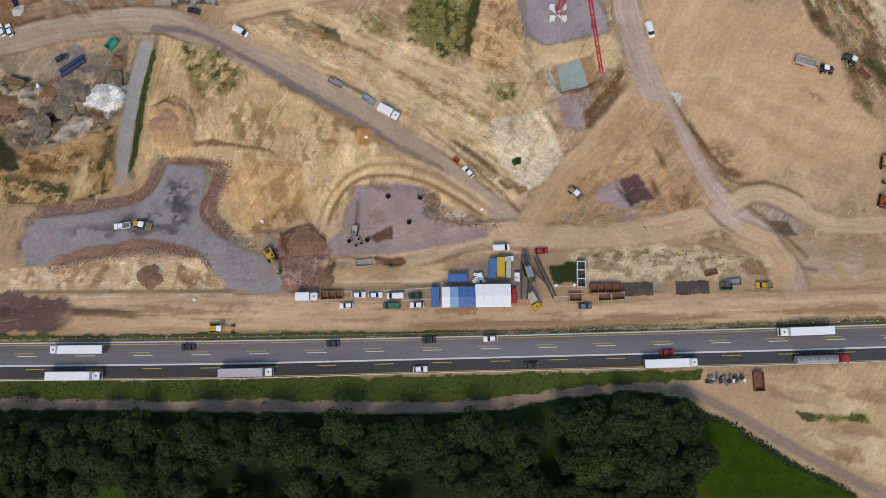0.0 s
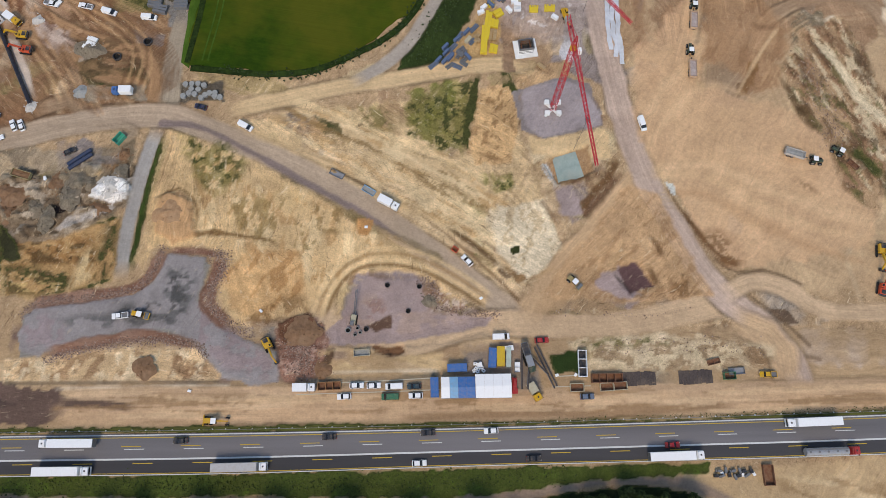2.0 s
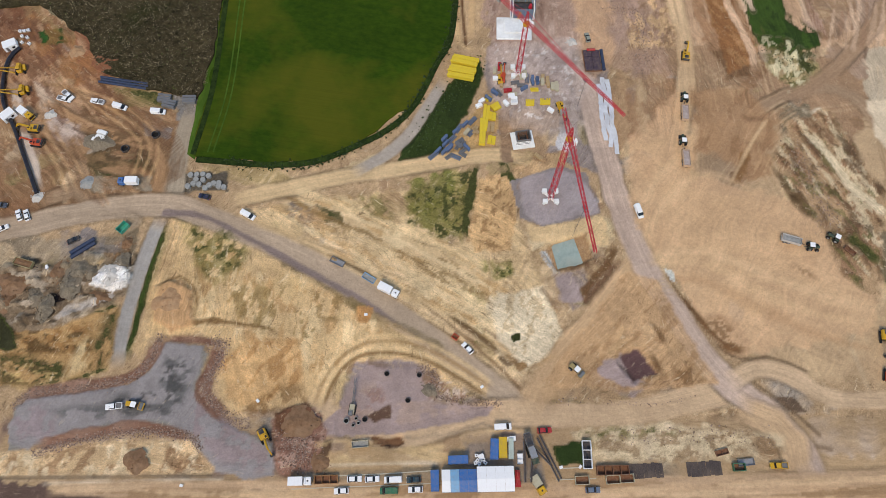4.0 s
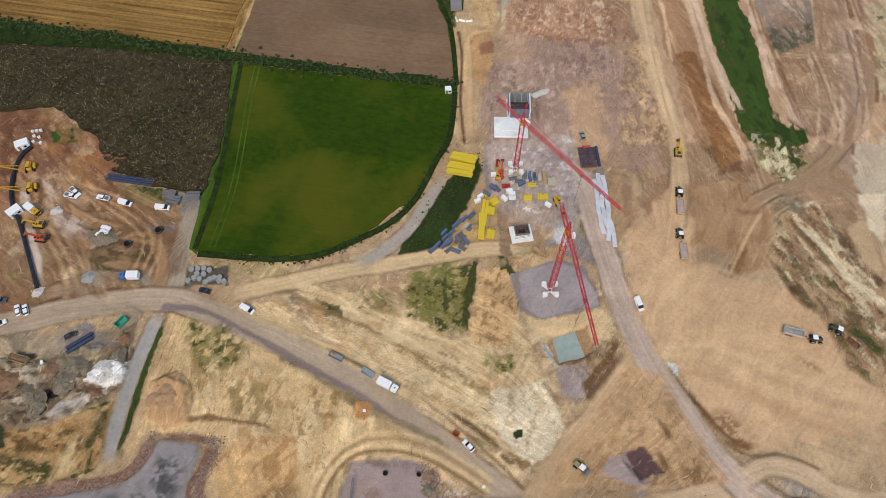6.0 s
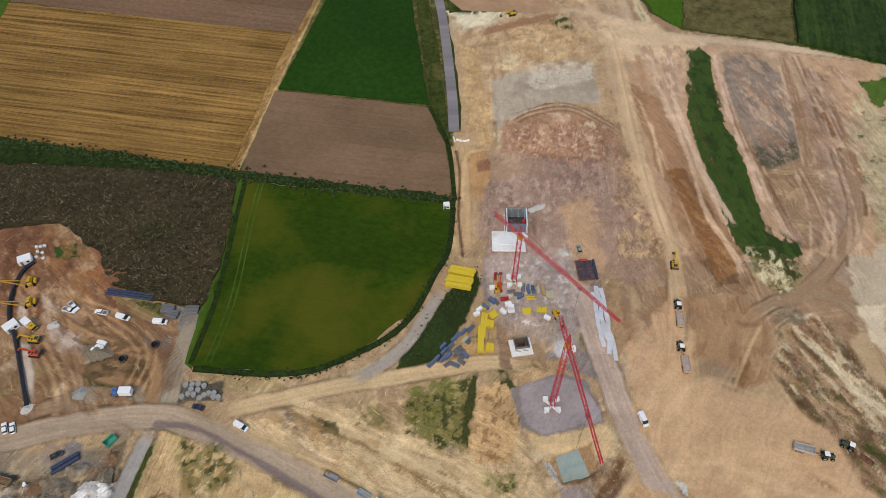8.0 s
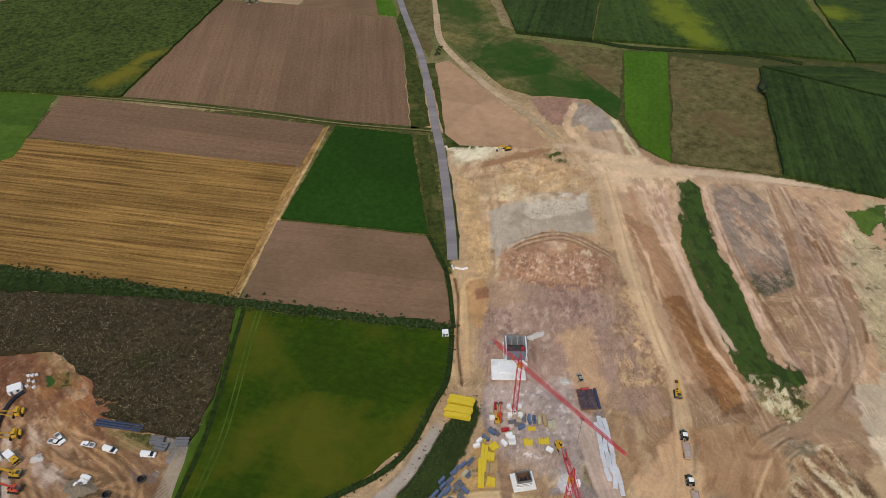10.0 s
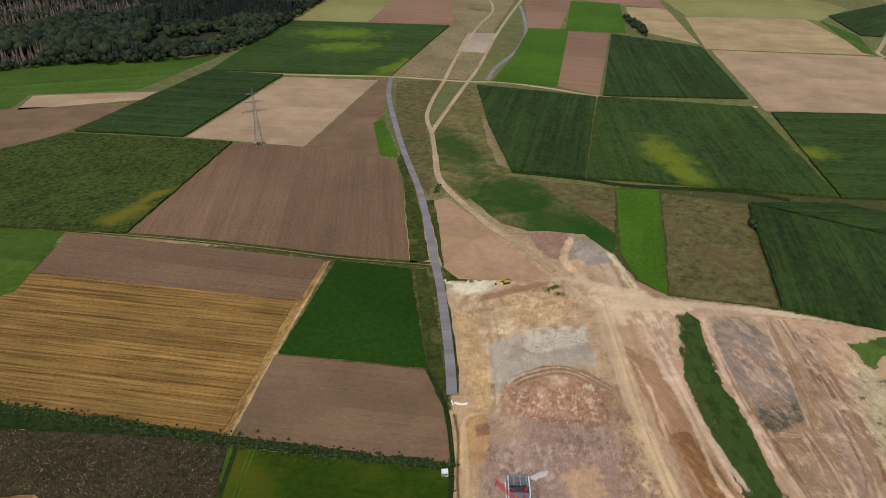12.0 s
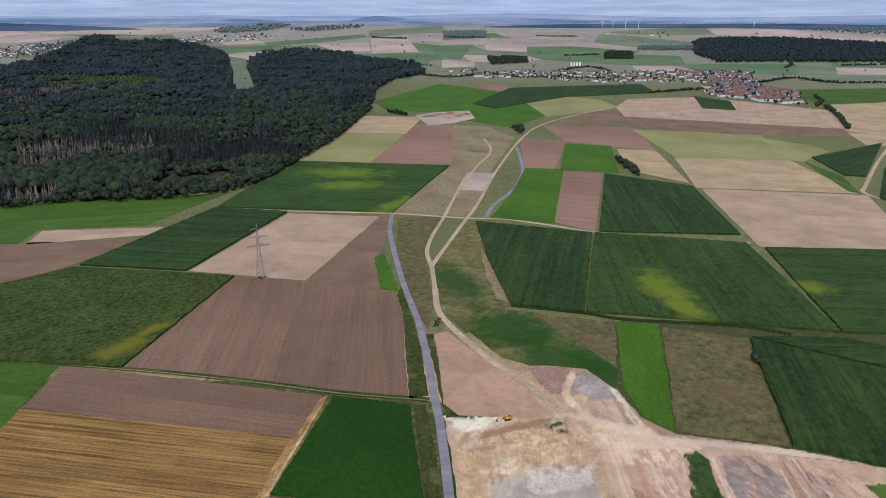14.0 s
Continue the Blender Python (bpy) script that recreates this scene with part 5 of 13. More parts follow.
trail([(91.0, 34.9), (106.0, 27.8), (107.8, 17.4), (110.2, 10.7)], 9, (196, 164, 128), 3, 2, ruts=0.7)
trail([(-118.7, 10.5), (-50.2, 10.7), (21.0, 9.3), (92.5, 11.7), (199.9, 12.9)], 6, (196, 164, 130), 2, 1.0, ruts=0.6)
trail([(-121.0, 4.7), (-50.1, 6.3), (21.0, 6.8), (92.3, 9.3), (199.7, 11.7)], 7, (198, 164, 128), 2, 1.0, ruts=0.7)
trail([(-14.5, 4.0), (21.0, 5.1), (56.6, 5.8), (92.3, 7.9)], 2.5, (136, 106, 76), 1, 0.8, amount=0.7)
trail([(88.9, 359.6), (91.7, 298.0), (90.2, 255.0), (90.7, 214.2), (94.6, 179.0), (92.0, 151.0), (83.7, 121.6)], 6.5, (204, 172, 134), 1.2, 1, ruts=0.8)
trail([(162.3, 130.0), (156.2, 147.6), (142.8, 153.0), (128.5, 149.2), (115.3, 140.4), (106.0, 121.3), (98.6, 108.0)], 5, (164, 136, 108), 2, 1.5, ruts=0.7)
trail([(188.7, 238.1), (178.6, 196.5), (156.2, 166.6), (135.4, 150.5), (126.7, 150.6)], 5, (160, 130, 102), 2, 1.5, ruts=0.7)
trail([(9.0, 234.9), (10.3, 218.7), (9.0, 195.5), (10.2, 172.8)], 1.2, (110, 80, 56), 0.5, 0.4, z=-0.5)
trail([(12.6, 234.8), (13.1, 205.1), (12.1, 174.2)], 2.6, (206, 170, 126), 0.6, 0.5, z=0.4)
trail([(7.0, 236.8), (7.3, 205.2), (7.1, 174.3)], 2.0, (196, 160, 118), 0.6, 0.5)
trail([(68.3, 347.9), (94.6, 341.6), (118.6, 324.5), (150.5, 318.7), (189.4, 310.4), (233.5, 299.9), (276.0, 285.4)], 7, (206, 180, 150), 2, 2, ruts=0.5)
trail([(77.0, 350.7), (86.4, 333.2), (92.3, 312.1), (90.9, 288.6), (90.9, 267.9)], 8, (198, 168, 134), 2, 2, ruts=0.7)
trail([(102.5, 375.8), (106.4, 356.3), (105.3, 332.9)], 6, (196, 168, 138), 2, 2)
trail([(108.6, 379.2), (113.0, 362.5), (113.9, 341.2), (117.9, 332.7)], 3, (206, 190, 150), 1.5, 2)
trail([(-189.0, -20.7), (-136.7, -19.5), (-84.3, -20.0), (-14.3, -20.7), (17.2, -19.3), (38.3, -15.5), (55.9, -13.8), (73.4, -15.5), (87.2, -21.0), (107.5, -32.6), (129.2, -44.4), (148.9, -56.0)], 3.6, (150, 130, 112), 0.8, 0.8, ruts=0.7)
trail([(-93.4, 99.5), (-96.2, 83.3), (-98.5, 71.3), (-99.7, 59.6), (-100.5, 49.3)], 2.6, (56, 70, 30), 0.6, 0.8, plants=0.90, z=0.25)
patch([(-189.9, -12.4), (-67.1, -12.4), (38.4, -10.3), (80.8, -9.5), (80.6, -12.1), (38.3, -15.2), (17.2, -18.1), (-14.3, -19.3), (-84.3, -18.6), (-189.3, -18.1)], (78, 98, 36), 1, 1, plants=0.86, z=0.2)
patch([(-191.5, 1.5), (-67.7, 1.5), (21.0, 3.1), (199.2, 7.2), (199.0, 5.8), (21.0, 1.5), (-67.6, -0.1), (-191.2, -0.6)], (86, 88, 46), 0.8, 0.6, plants=0.90, z=0.3)
# heap of sand, grey tips and cut scars in the spoil yard
patch([(-95.2, 75.2), (-90.8, 77.2), (-83.9, 75.2), (-81.0, 65.3), (-83.2, 60.5), (-91.7, 61.5), (-95.3, 65.4)], (188, 146, 102), 0.8, 1.0, z=1.0, worn=0.6)
trail([(-95.6, 67.3), (-95.1, 74.2), (-90.8, 77.2), (-85.0, 76.2), (-81.6, 71.2)], 1.0, (112, 88, 60), 0.6, 0.6, 0.8)
patch([(-80.8, 64.0), (-57.6, 63.3), (-57.5, 61.4), (-79.7, 61.5)], (128, 104, 74), 0.8, 0.8, mottle=0.9)
patch([(-115.2, 78.9), (-110.4, 82.3), (-104.6, 82.1), (-104.3, 76.4), (-109.2, 74.5), (-113.4, 74.9)], (232, 226, 216), 0.6, 0.8, z=0.6, worn=0.6)
patch([(-113.6, 88.4), (-106.4, 89.5), (-104.8, 83.3), (-110.3, 82.1), (-113.3, 84.3)], (128, 104, 78), 0.8, 1.5, mottle=1.0, worn=0.0)
patch([(-126.1, 85.4), (-117.7, 87.0), (-115.5, 81.3), (-117.4, 78.3), (-124.1, 78.9)], (132, 118, 96), 0.8, 1.5, worn=0.0)
patch([(-129.0, 69.0), (-118.2, 71.7), (-116.6, 67.4), (-120.9, 65.1), (-127.3, 64.5)], (186, 176, 162), 0.8, 1.5, worn=0.0)
patch([(-128.2, 75.3), (-121.1, 75.7), (-120.2, 72.1), (-126.6, 71.4)], (70, 58, 52), 0.6, 0.8)
patch([(-147.2, 76.4), (-143.6, 75.4), (-142.1, 67.5), (-145.3, 66.5)], (150, 104, 62), 0.8, 1.0, z=0.4)
patch([(-141.0, 73.4), (-130.1, 75.3), (-127.4, 65.5), (-137.1, 62.6)], (136, 124, 104), 0.8, 2.0, worn=0.0)
patch([(-139.4, 59.8), (-115.1, 63.5), (-115.3, 53.1), (-134.9, 50.3)], (176, 142, 92), 1.0, 3.0, mottle=0.9, plants=0.3, worn=0.0)
patch([(-53.0, 106.2), (-43.1, 105.1), (-40.9, 100.1), (-47.7, 100.2)], (122, 108, 96), 0.8, 1.5, mottle=1.0)
patch([(-43.1, 105.1), (-35.1, 101.8), (-33.0, 96.5), (-39.9, 99.3)], (104, 92, 62), 0.8, 1.5, mottle=1.0, plants=0.5)
# swept tracks on the open ground
patch([(98.9, 137.3), (104.7, 138.4), (104.8, 123.4), (100.3, 112.2), (98.2, 122.3)], (138, 112, 88), 1.5, 2.0, mottle=0.7)
patch([(103.0, 117.8), (109.1, 118.4), (106.8, 112.2), (102.1, 111.1)], (122, 94, 70), 1.0, 1.0)
for off in range(6):
    tracks([(x + off * 0.9, y - off * 1.3) for x, y in [(98.3, 112.3), (106.8, 123.4), (115.5, 134.9), (124.1, 144.3), (133.0, 147.9)]], random.choice([(206, 176, 138), (150, 122, 94)]), 0.6, 2.0, 0.5)
    tracks([(x + off * 1.1, y) for x, y in [(75.7, 76.6), (80.5, 95.1), (84.6, 114.5), (87.9, 135.0)]], random.choice([(200, 170, 130), (158, 128, 96)]), 0.7, 2.2, 0.45)
    tracks([(x + off * 1.6, y + off * 0.8) for x, y in [(69.8, 74.6), (84.6, 71.6), (104.1, 76.5), (122.4, 72.5), (140.1, 66.5)]], random.choice([(206, 178, 138), (164, 134, 102)]), 0.7, 2.2, 0.4)
    tracks([(x + off * 1.2, y + off * 0.4) for x, y in [(95.7, 166.4), (94.9, 142.0), (91.7, 118.9), (85.8, 95.1)]], random.choice([(140, 112, 84), (190, 158, 120)]), 0.6, 2.0, 0.4)

# the trodden gravel round the bridge pier
patch([(19.4, 173.7), (51.0, 176.3), (50.0, 146.3), (22.0, 144.0), (18.5, 151.8)], (184, 164, 156), 2, 2.5, amount=0.7, worn=0.6)
patch([(45.7, 156.8), (51.4, 159.5), (51.2, 153.6), (46.8, 152.6)], (216, 206, 200), 0.8, 2, mottle=0.9)
patch([(22.0, 144.0), (26.3, 145.2), (26.0, 122.0), (21.9, 122.0)], (150, 122, 96), 0.8, 1.0)
patch([(26.3, 143.9), (45.5, 144.3), (43.7, 136.2), (36.2, 135.1), (25.8, 136.4)], (172, 144, 118), 1.0, 1.5)
patch([(43.7, 136.2), (46.8, 136.2), (45.8, 126.5), (42.8, 127.0)], (196, 192, 190), 0.8, 1.5, mottle=0.9)
for k in range(14):
    random.seed(700 + k)
    x, y = (34.2, 165.1)[0] + random.uniform(-14, 14), (34.2, 165.1)[1] + random.uniform(-9, 9)
    r = random.uniform(0.4, 1.1)
    patch([(x + r * math.cos(a), y + r * math.sin(a)) for a in (0, 1, 2, 3, 4, 5)], random.choice([(226, 214, 206), (210, 198, 192), (140, 122, 114)]), 0.6, 0.6, 0.8)
# stained ground, ruts bending round the yard's island
for off in range(7):
    tracks([(x + off * 0.7, y + off * 0.5) for x, y in [(-133.2, 143.0), (-118.0, 141.6), (-104.8, 134.0), (-97.9, 125.6), (-96.5, 116.3), (-98.8, 109.6)]], random.choice([(120, 86, 60), (190, 152, 112), (104, 76, 54)]), 0.6, 1.8, 0.55)
    tracks([(x + off * 1.2, y - off * 0.6) for x, y in [(-147.4, 148.2), (-135.5, 128.3), (-127.7, 114.4), (-121.4, 105.5)]], random.choice([(112, 82, 60), (176, 138, 102)]), 0.6, 1.8, 0.5)
    tracks([(x + off * 0.8, y + off * 0.9) for x, y in [(-149.3, 162.8), (-133.3, 152.0), (-116.2, 142.8), (-101.9, 135.2)]], random.choice([(118, 86, 62), (184, 146, 108)]), 0.6, 1.8, 0.5)
patch([(-129.3, 128.2), (-105.4, 126.8), (-104.0, 120.5), (-125.3, 120.7)], (84, 72, 46), 0.8, 2, mottle=0.8, plants=0.5)
patch([(-144.5, 141.8), (-133.9, 138.0), (-130.0, 129.4), (-134.5, 128.3), (-139.9, 133.2)], (190, 168, 152), 1.0, 2.0, mottle=0.8)
patch([(-129.9, 130.6), (-123.6, 134.2), (-121.1, 128.2), (-126.8, 126.3)], (196, 182, 164), 0.8, 1.5, mottle=0.9)
patch([(-129.0, 115.5), (-119.2, 116.5), (-103.1, 115.9), (-102.2, 111.9), (-126.8, 111.0)], (146, 132, 112), 0.8, 1.5, mottle=0.8)

# the gravel platform: damp stains, reddish stony banks
patch([(-132.8, 25.2), (-132.3, 36.7), (-129.2, 39.0), (-113.3, 40.4), (-99.3, 42.8), (-92.5, 46.5), (-90.4, 51.1), (-88.8, 56.3), (-76.2, 54.8), (-76.4, 48.3), (-78.4, 40.9), (-77.2, 38.2), (-67.7, 32.8), (-62.0, 28.4), (-50.9, 21.5), (-50.5, 14.7), (-59.0, 13.9), (-67.9, 16.4), (-77.7, 26.7), (-85.3, 31.1), (-96.0, 31.7), (-111.4, 28.6), (-123.2, 25.2), (-126.2, 22.6)], (148, 141, 138), soft=1.0, warp=0.6, worn=0.8)
blotch([(-133.9, 35.8), (-120.0, 37.5), (-118.2, 26.9), (-130.2, 25.2)], (150, 130, 130), 6, 0.6, amount=0.6, worn=0.8)
blotch([(-78.2, 39.1), (-67.7, 32.8), (-50.9, 21.5), (-52.3, 15.5), (-66.4, 18.1), (-77.7, 26.7)], (152, 132, 130), 6, 0.6, amount=0.7, worn=0.8)
blotch([(-122.2, 34.8), (-104.0, 37.8), (-101.7, 40.7), (-89.1, 40.6), (-87.9, 53.0), (-78.7, 52.9), (-78.6, 42.8), (-81.3, 34.7), (-84.5, 31.7), (-99.6, 32.4), (-110.0, 30.7), (-119.2, 33.0)], (84, 84, 82), 6.5, 0.5, stretch=1.8, turn=8, worn=0.8)
blotch([(-104.4, 40.7), (-89.2, 41.3), (-87.6, 50.2), (-80.1, 48.3), (-82.0, 33.8), (-99.7, 33.0)], (64, 64, 62), 4, 0.36, stretch=1.6, turn=20, amount=0.7, worn=0.8)
blotch([(-68.9, 26.7), (-60.0, 24.9), (-61.5, 22.4), (-66.9, 24.1)], (96, 94, 92), 2.5, 0.5, worn=0.8)
band([(-130.3, 40.1), (-118.9, 41.8), (-108.3, 43.1), (-99.5, 44.7), (-94.2, 48.3), (-91.7, 53.9), (-89.9, 57.3)], 4.0, (134, 98, 80), warp=0.8)
band([(-130.3, 40.1), (-118.9, 41.8), (-108.3, 43.1), (-99.5, 44.7), (-94.2, 48.3), (-91.7, 53.9), (-89.9, 57.3)], 4.0, (92, 66, 54), warp=2.2, amount=0.7, mottle=1.0)
band([(-130.3, 40.1), (-118.9, 41.8), (-108.3, 43.1), (-99.5, 44.7), (-94.2, 48.3), (-91.7, 53.9), (-89.9, 57.3)], 3.2, (184, 148, 126), warp=2.0, amount=0.55, mottle=0.6)
band([(-88.4, 57.5), (-80.1, 57.1), (-71.7, 55.9)], 2.6, (134, 98, 80), warp=0.8)
band([(-88.4, 57.5), (-80.1, 57.1), (-71.7, 55.9)], 2.6, (92, 66, 54), warp=2.2, amount=0.7, mottle=1.0)
band([(-88.4, 57.5), (-80.1, 57.1), (-71.7, 55.9)], 2.08, (184, 148, 126), warp=2.0, amount=0.55, mottle=0.6)
band([(-71.3, 55.3), (-72.1, 50.1), (-73.9, 44.6), (-75.3, 40.6), (-71.6, 35.9), (-66.8, 32.8)], 5.2, (134, 98, 80), warp=0.8)
band([(-71.3, 55.3), (-72.1, 50.1), (-73.9, 44.6), (-75.3, 40.6), (-71.6, 35.9), (-66.8, 32.8)], 5.2, (92, 66, 54), warp=2.2, amount=0.7, mottle=1.0)
band([(-71.3, 55.3), (-72.1, 50.1), (-73.9, 44.6), (-75.3, 40.6), (-71.6, 35.9), (-66.8, 32.8)], 4.16, (184, 148, 126), warp=2.0, amount=0.55, mottle=0.6)
band([(-123.0, 24.0), (-114.6, 26.5), (-102.6, 28.6), (-94.0, 29.9), (-85.0, 28.5), (-77.7, 26.4)], 3.6, (134, 98, 80), warp=0.8)
band([(-123.0, 24.0), (-114.6, 26.5), (-102.6, 28.6), (-94.0, 29.9), (-85.0, 28.5), (-77.7, 26.4)], 3.6, (92, 66, 54), warp=2.2, amount=0.7, mottle=1.0)
band([(-123.0, 24.0), (-114.6, 26.5), (-102.6, 28.6), (-94.0, 29.9), (-85.0, 28.5), (-77.7, 26.4)], 2.8800000000000003, (184, 148, 126), warp=2.0, amount=0.55, mottle=0.6)
# the cut sand bank south of it
patch([(-136.6, 22.1), (-122.8, 23.1), (-109.1, 25.1), (-93.5, 26.5), (-77.6, 25.2), (-68.9, 17.3), (-69.6, 15.6), (-135.3, 15.5)], (208, 177, 136), soft=1.0, warp=0.8, worn=0.0)
blotch([(-136.6, 22.1), (-122.8, 23.1), (-109.1, 25.1), (-93.5, 26.5), (-77.6, 25.2), (-68.9, 17.3), (-69.6, 15.6), (-135.3, 15.5)], (150, 114, 82), 5, 0.34, stretch=1.6, turn=60)
blotch([(-136.6, 22.1), (-122.8, 23.1), (-109.1, 25.1), (-93.5, 26.5), (-77.6, 25.2), (-68.9, 17.3), (-69.6, 15.6), (-135.3, 15.5)], (228, 208, 172), 4, 0.28, stretch=1.8, turn=70)
blotch([(-84.6, 25.0), (-76.6, 24.7), (-69.8, 17.3), (-83.4, 15.6)], (128, 96, 70), 4, 0.35, stretch=1.5, turn=100)
patch([(-96.3, 21.3), (-90.9, 22.5), (-88.6, 18.2), (-91.7, 15.3), (-95.7, 16.5)], (138, 104, 80), soft=1.2, warp=1.0, z=0.6)
trail([(-135.2, 14.8), (-92.0, 15.0), (-69.5, 15.1)], 0.9, (96, 82, 68), amount=0.8)
trail([(-119.4, 13.1), (-91.9, 13.8), (-66.0, 14.1)], 0.5, (214, 198, 172), amount=0.6)
# weeds and burnt grass below the spoil yard
patch([(-144.0, 59.8), (-138.6, 60.7), (-108.2, 67.4), (-106.1, 68.3), (-105.6, 53.0), (-106.4, 48.4), (-121.0, 43.8), (-140.3, 41.2)], (176, 140, 94), soft=2, warp=1.5, worn=0.0)
blotch([(-141.4, 60.7), (-114.1, 63.1), (-111.6, 53.0), (-139.7, 51.8)], (142, 100, 58), 3.5, 0.5, stretch=1.6)
blotch([(-144.2, 60.7), (-114.1, 63.1), (-111.6, 53.0), (-142.4, 51.8)], (62, 50, 30), 3, 0.34, stretch=1.8)
blotch([(-142.7, 53.2), (-120.2, 51.8), (-118.3, 44.7), (-129.8, 42.6), (-140.5, 41.9)], (48, 52, 26), 4, 0.72, stretch=2.2, plants=0.9)
blotch([(-142.7, 53.2), (-120.2, 51.8), (-118.3, 44.7), (-129.8, 42.6), (-140.5, 41.9)], (196, 168, 112), 2.0, 0.1, stretch=3)
blotch([(-114.5, 48.0), (-109.0, 70.3), (-105.9, 69.3), (-105.2, 50.2), (-108.8, 46.2)], (48, 54, 28), 4, 0.62, stretch=3, turn=79, plants=0.9)
blotch([(-121.0, 43.8), (-116.0, 57.8), (-109.8, 65.4), (-111.8, 48.4)], (214, 188, 142), 4, 0.5, stretch=4, turn=79)
patch([(-145.7, 68.5), (-140.8, 67.5), (-137.6, 55.0), (-142.9, 54.1)], (54, 54, 34), soft=2, warp=2, plants=0.9)
# the spoil yard
patch([(-148.3, 81.8), (-129.3, 81.7), (-114.0, 80.9), (-104.9, 86.3), (-104.1, 71.3), (-107.7, 70.3), (-125.8, 61.0), (-138.6, 60.7), (-145.5, 67.5)], (142, 123, 100), soft=1.5, warp=1.5, worn=0.0)
blotch([(-148.3, 81.8), (-129.3, 81.7), (-114.0, 80.9), (-104.9, 86.3), (-104.1, 71.3), (-107.7, 70.3), (-125.8, 61.0), (-138.6, 60.7), (-145.5, 67.5)], (104, 88, 70), 6, 0.4, stretch=1.8, turn=20, z=-0.4)
blotch([(-148.3, 81.8), (-129.3, 81.7), (-114.0, 80.9), (-104.9, 86.3), (-104.1, 71.3), (-107.7, 70.3), (-125.8, 61.0), (-138.6, 60.7), (-145.5, 67.5)], (70, 58, 46), 3.5, 0.2, stretch=2, turn=30, z=-0.5)
blotch([(-148.3, 81.8), (-129.3, 81.7), (-114.0, 80.9), (-104.9, 86.3), (-104.1, 71.3), (-107.7, 70.3), (-125.8, 61.0), (-138.6, 60.7), (-145.5, 67.5)], (182, 168, 148), 4.5, 0.2, stretch=2, turn=15, z=0.4)
patch([(-130.2, 70.4), (-128.0, 74.1), (-120.6, 74.9), (-120.9, 72.1), (-128.2, 69.6)], (56, 44, 40), soft=0.8, warp=0.8, z=-0.6)
patch([(-126.5, 65.1), (-123.4, 69.0), (-109.1, 73.3), (-105.9, 72.1), (-117.5, 67.4), (-125.4, 64.1)], (180, 170, 158), soft=1, warp=1.2)
patch([(-116.1, 76.1), (-112.1, 80.9), (-106.6, 82.7), (-103.3, 79.2), (-104.5, 75.2), (-109.1, 73.3), (-113.1, 75.3)], (236, 231, 224), soft=0.7, warp=0.6, z=0.6)
blotch([(-112.8, 86.2), (-105.2, 89.0), (-105.0, 82.1), (-109.6, 83.3)], (120, 90, 62), 2, 0.6, stretch=2, turn=60)
blotch([(-131.1, 92.6), (-112.2, 94.7), (-105.0, 91.5), (-111.0, 86.4), (-126.1, 85.4)], (122, 116, 112), 5, 0.4, stretch=1.6, amount=0.6)
# the lower sand wedge
patch([(-87.4, 98.2), (-41.6, 77.0), (-11.2, 60.2), (14.3, 42.4), (14.2, 37.9), (-7.4, 49.9), (-22.1, 52.1), (-31.1, 49.0), (-36.8, 35.4), (-43.0, 35.4), (-67.9, 34.6), (-73.3, 44.6), (-67.9, 53.8), (-70.0, 57.2), (-80.3, 58.6), (-94.0, 57.7), (-96.7, 50.2), (-99.9, 53.9), (-94.4, 91.5), (-93.4, 99.5)], (214, 180, 132), soft=1.5, warp=1.0, amount=0.55, worn=0.2)
blotch([(-85.2, 95.6), (-41.6, 76.0), (-14.9, 61.2), (-25.8, 53.7), (-36.2, 42.6), (-66.4, 57.6), (-80.6, 61.5)], (190, 150, 102), 4.5, 0.3, stretch=2.4, turn=82)
blotch([(-85.2, 95.6), (-41.6, 76.0), (-14.9, 61.2), (-25.8, 53.7), (-36.2, 42.6), (-66.4, 57.6), (-80.6, 61.5)], (228, 200, 154), 4, 0.25, stretch=2.6, turn=85)
blotch([(-88.4, 98.2), (-73.6, 96.0), (-64.2, 87.6), (-67.5, 80.7), (-77.5, 76.7), (-82.8, 82.0), (-86.7, 91.4)], (106, 100, 50), 5, 0.62, plants=0.45)
blotch([(-88.4, 98.2), (-73.6, 96.0), (-64.2, 87.6), (-67.5, 80.7), (-77.5, 76.7), (-82.8, 82.0), (-86.7, 91.4)], (66, 68, 32), 3, 0.25, plants=0.7)
blotch([(-77.6, 78.1), (-41.5, 74.6), (-38.4, 50.0), (-66.9, 63.3)], (140, 116, 70), 5, 0.26, stretch=1.8, turn=80, plants=0.2)
patch([(-93.3, 74.8), (-87.1, 78.2), (-81.8, 73.2), (-80.5, 62.4), (-87.5, 58.8), (-93.8, 63.4)], (198, 156, 112), soft=1, warp=0.8, z=0.8, worn=0.6)
band([(-93.4, 75.2), (-90.8, 77.6), (-86.8, 78.8), (-81.7, 74.0), (-80.3, 67.3)], 1.2, (124, 94, 60), amount=0.8, warp=0.8)
band([(-82.0, 62.6), (-74.3, 63.4), (-63.1, 62.0), (-55.9, 60.8), (-53.2, 58.7)], 1.5, (122, 92, 58), amount=0.9, warp=0.9)
patch([(-70.3, 50.1), (-62.7, 57.6), (-46.1, 57.5), (-43.4, 42.6), (-59.1, 35.5), (-68.1, 36.9)], (204, 162, 112), soft=3, warp=1.5, amount=0.8)
blotch([(-70.3, 50.1), (-62.7, 57.6), (-46.1, 57.5), (-43.4, 42.6), (-59.1, 35.5), (-68.1, 36.9)], (166, 122, 76), 5, 0.3, stretch=2.5, turn=60)
blotch([(-63.4, 34.6), (-50.6, 42.7), (-43.4, 43.0), (-41.6, 36.1), (-50.1, 35.4), (-58.9, 32.8)], (126, 92, 56), 6, 0.62)
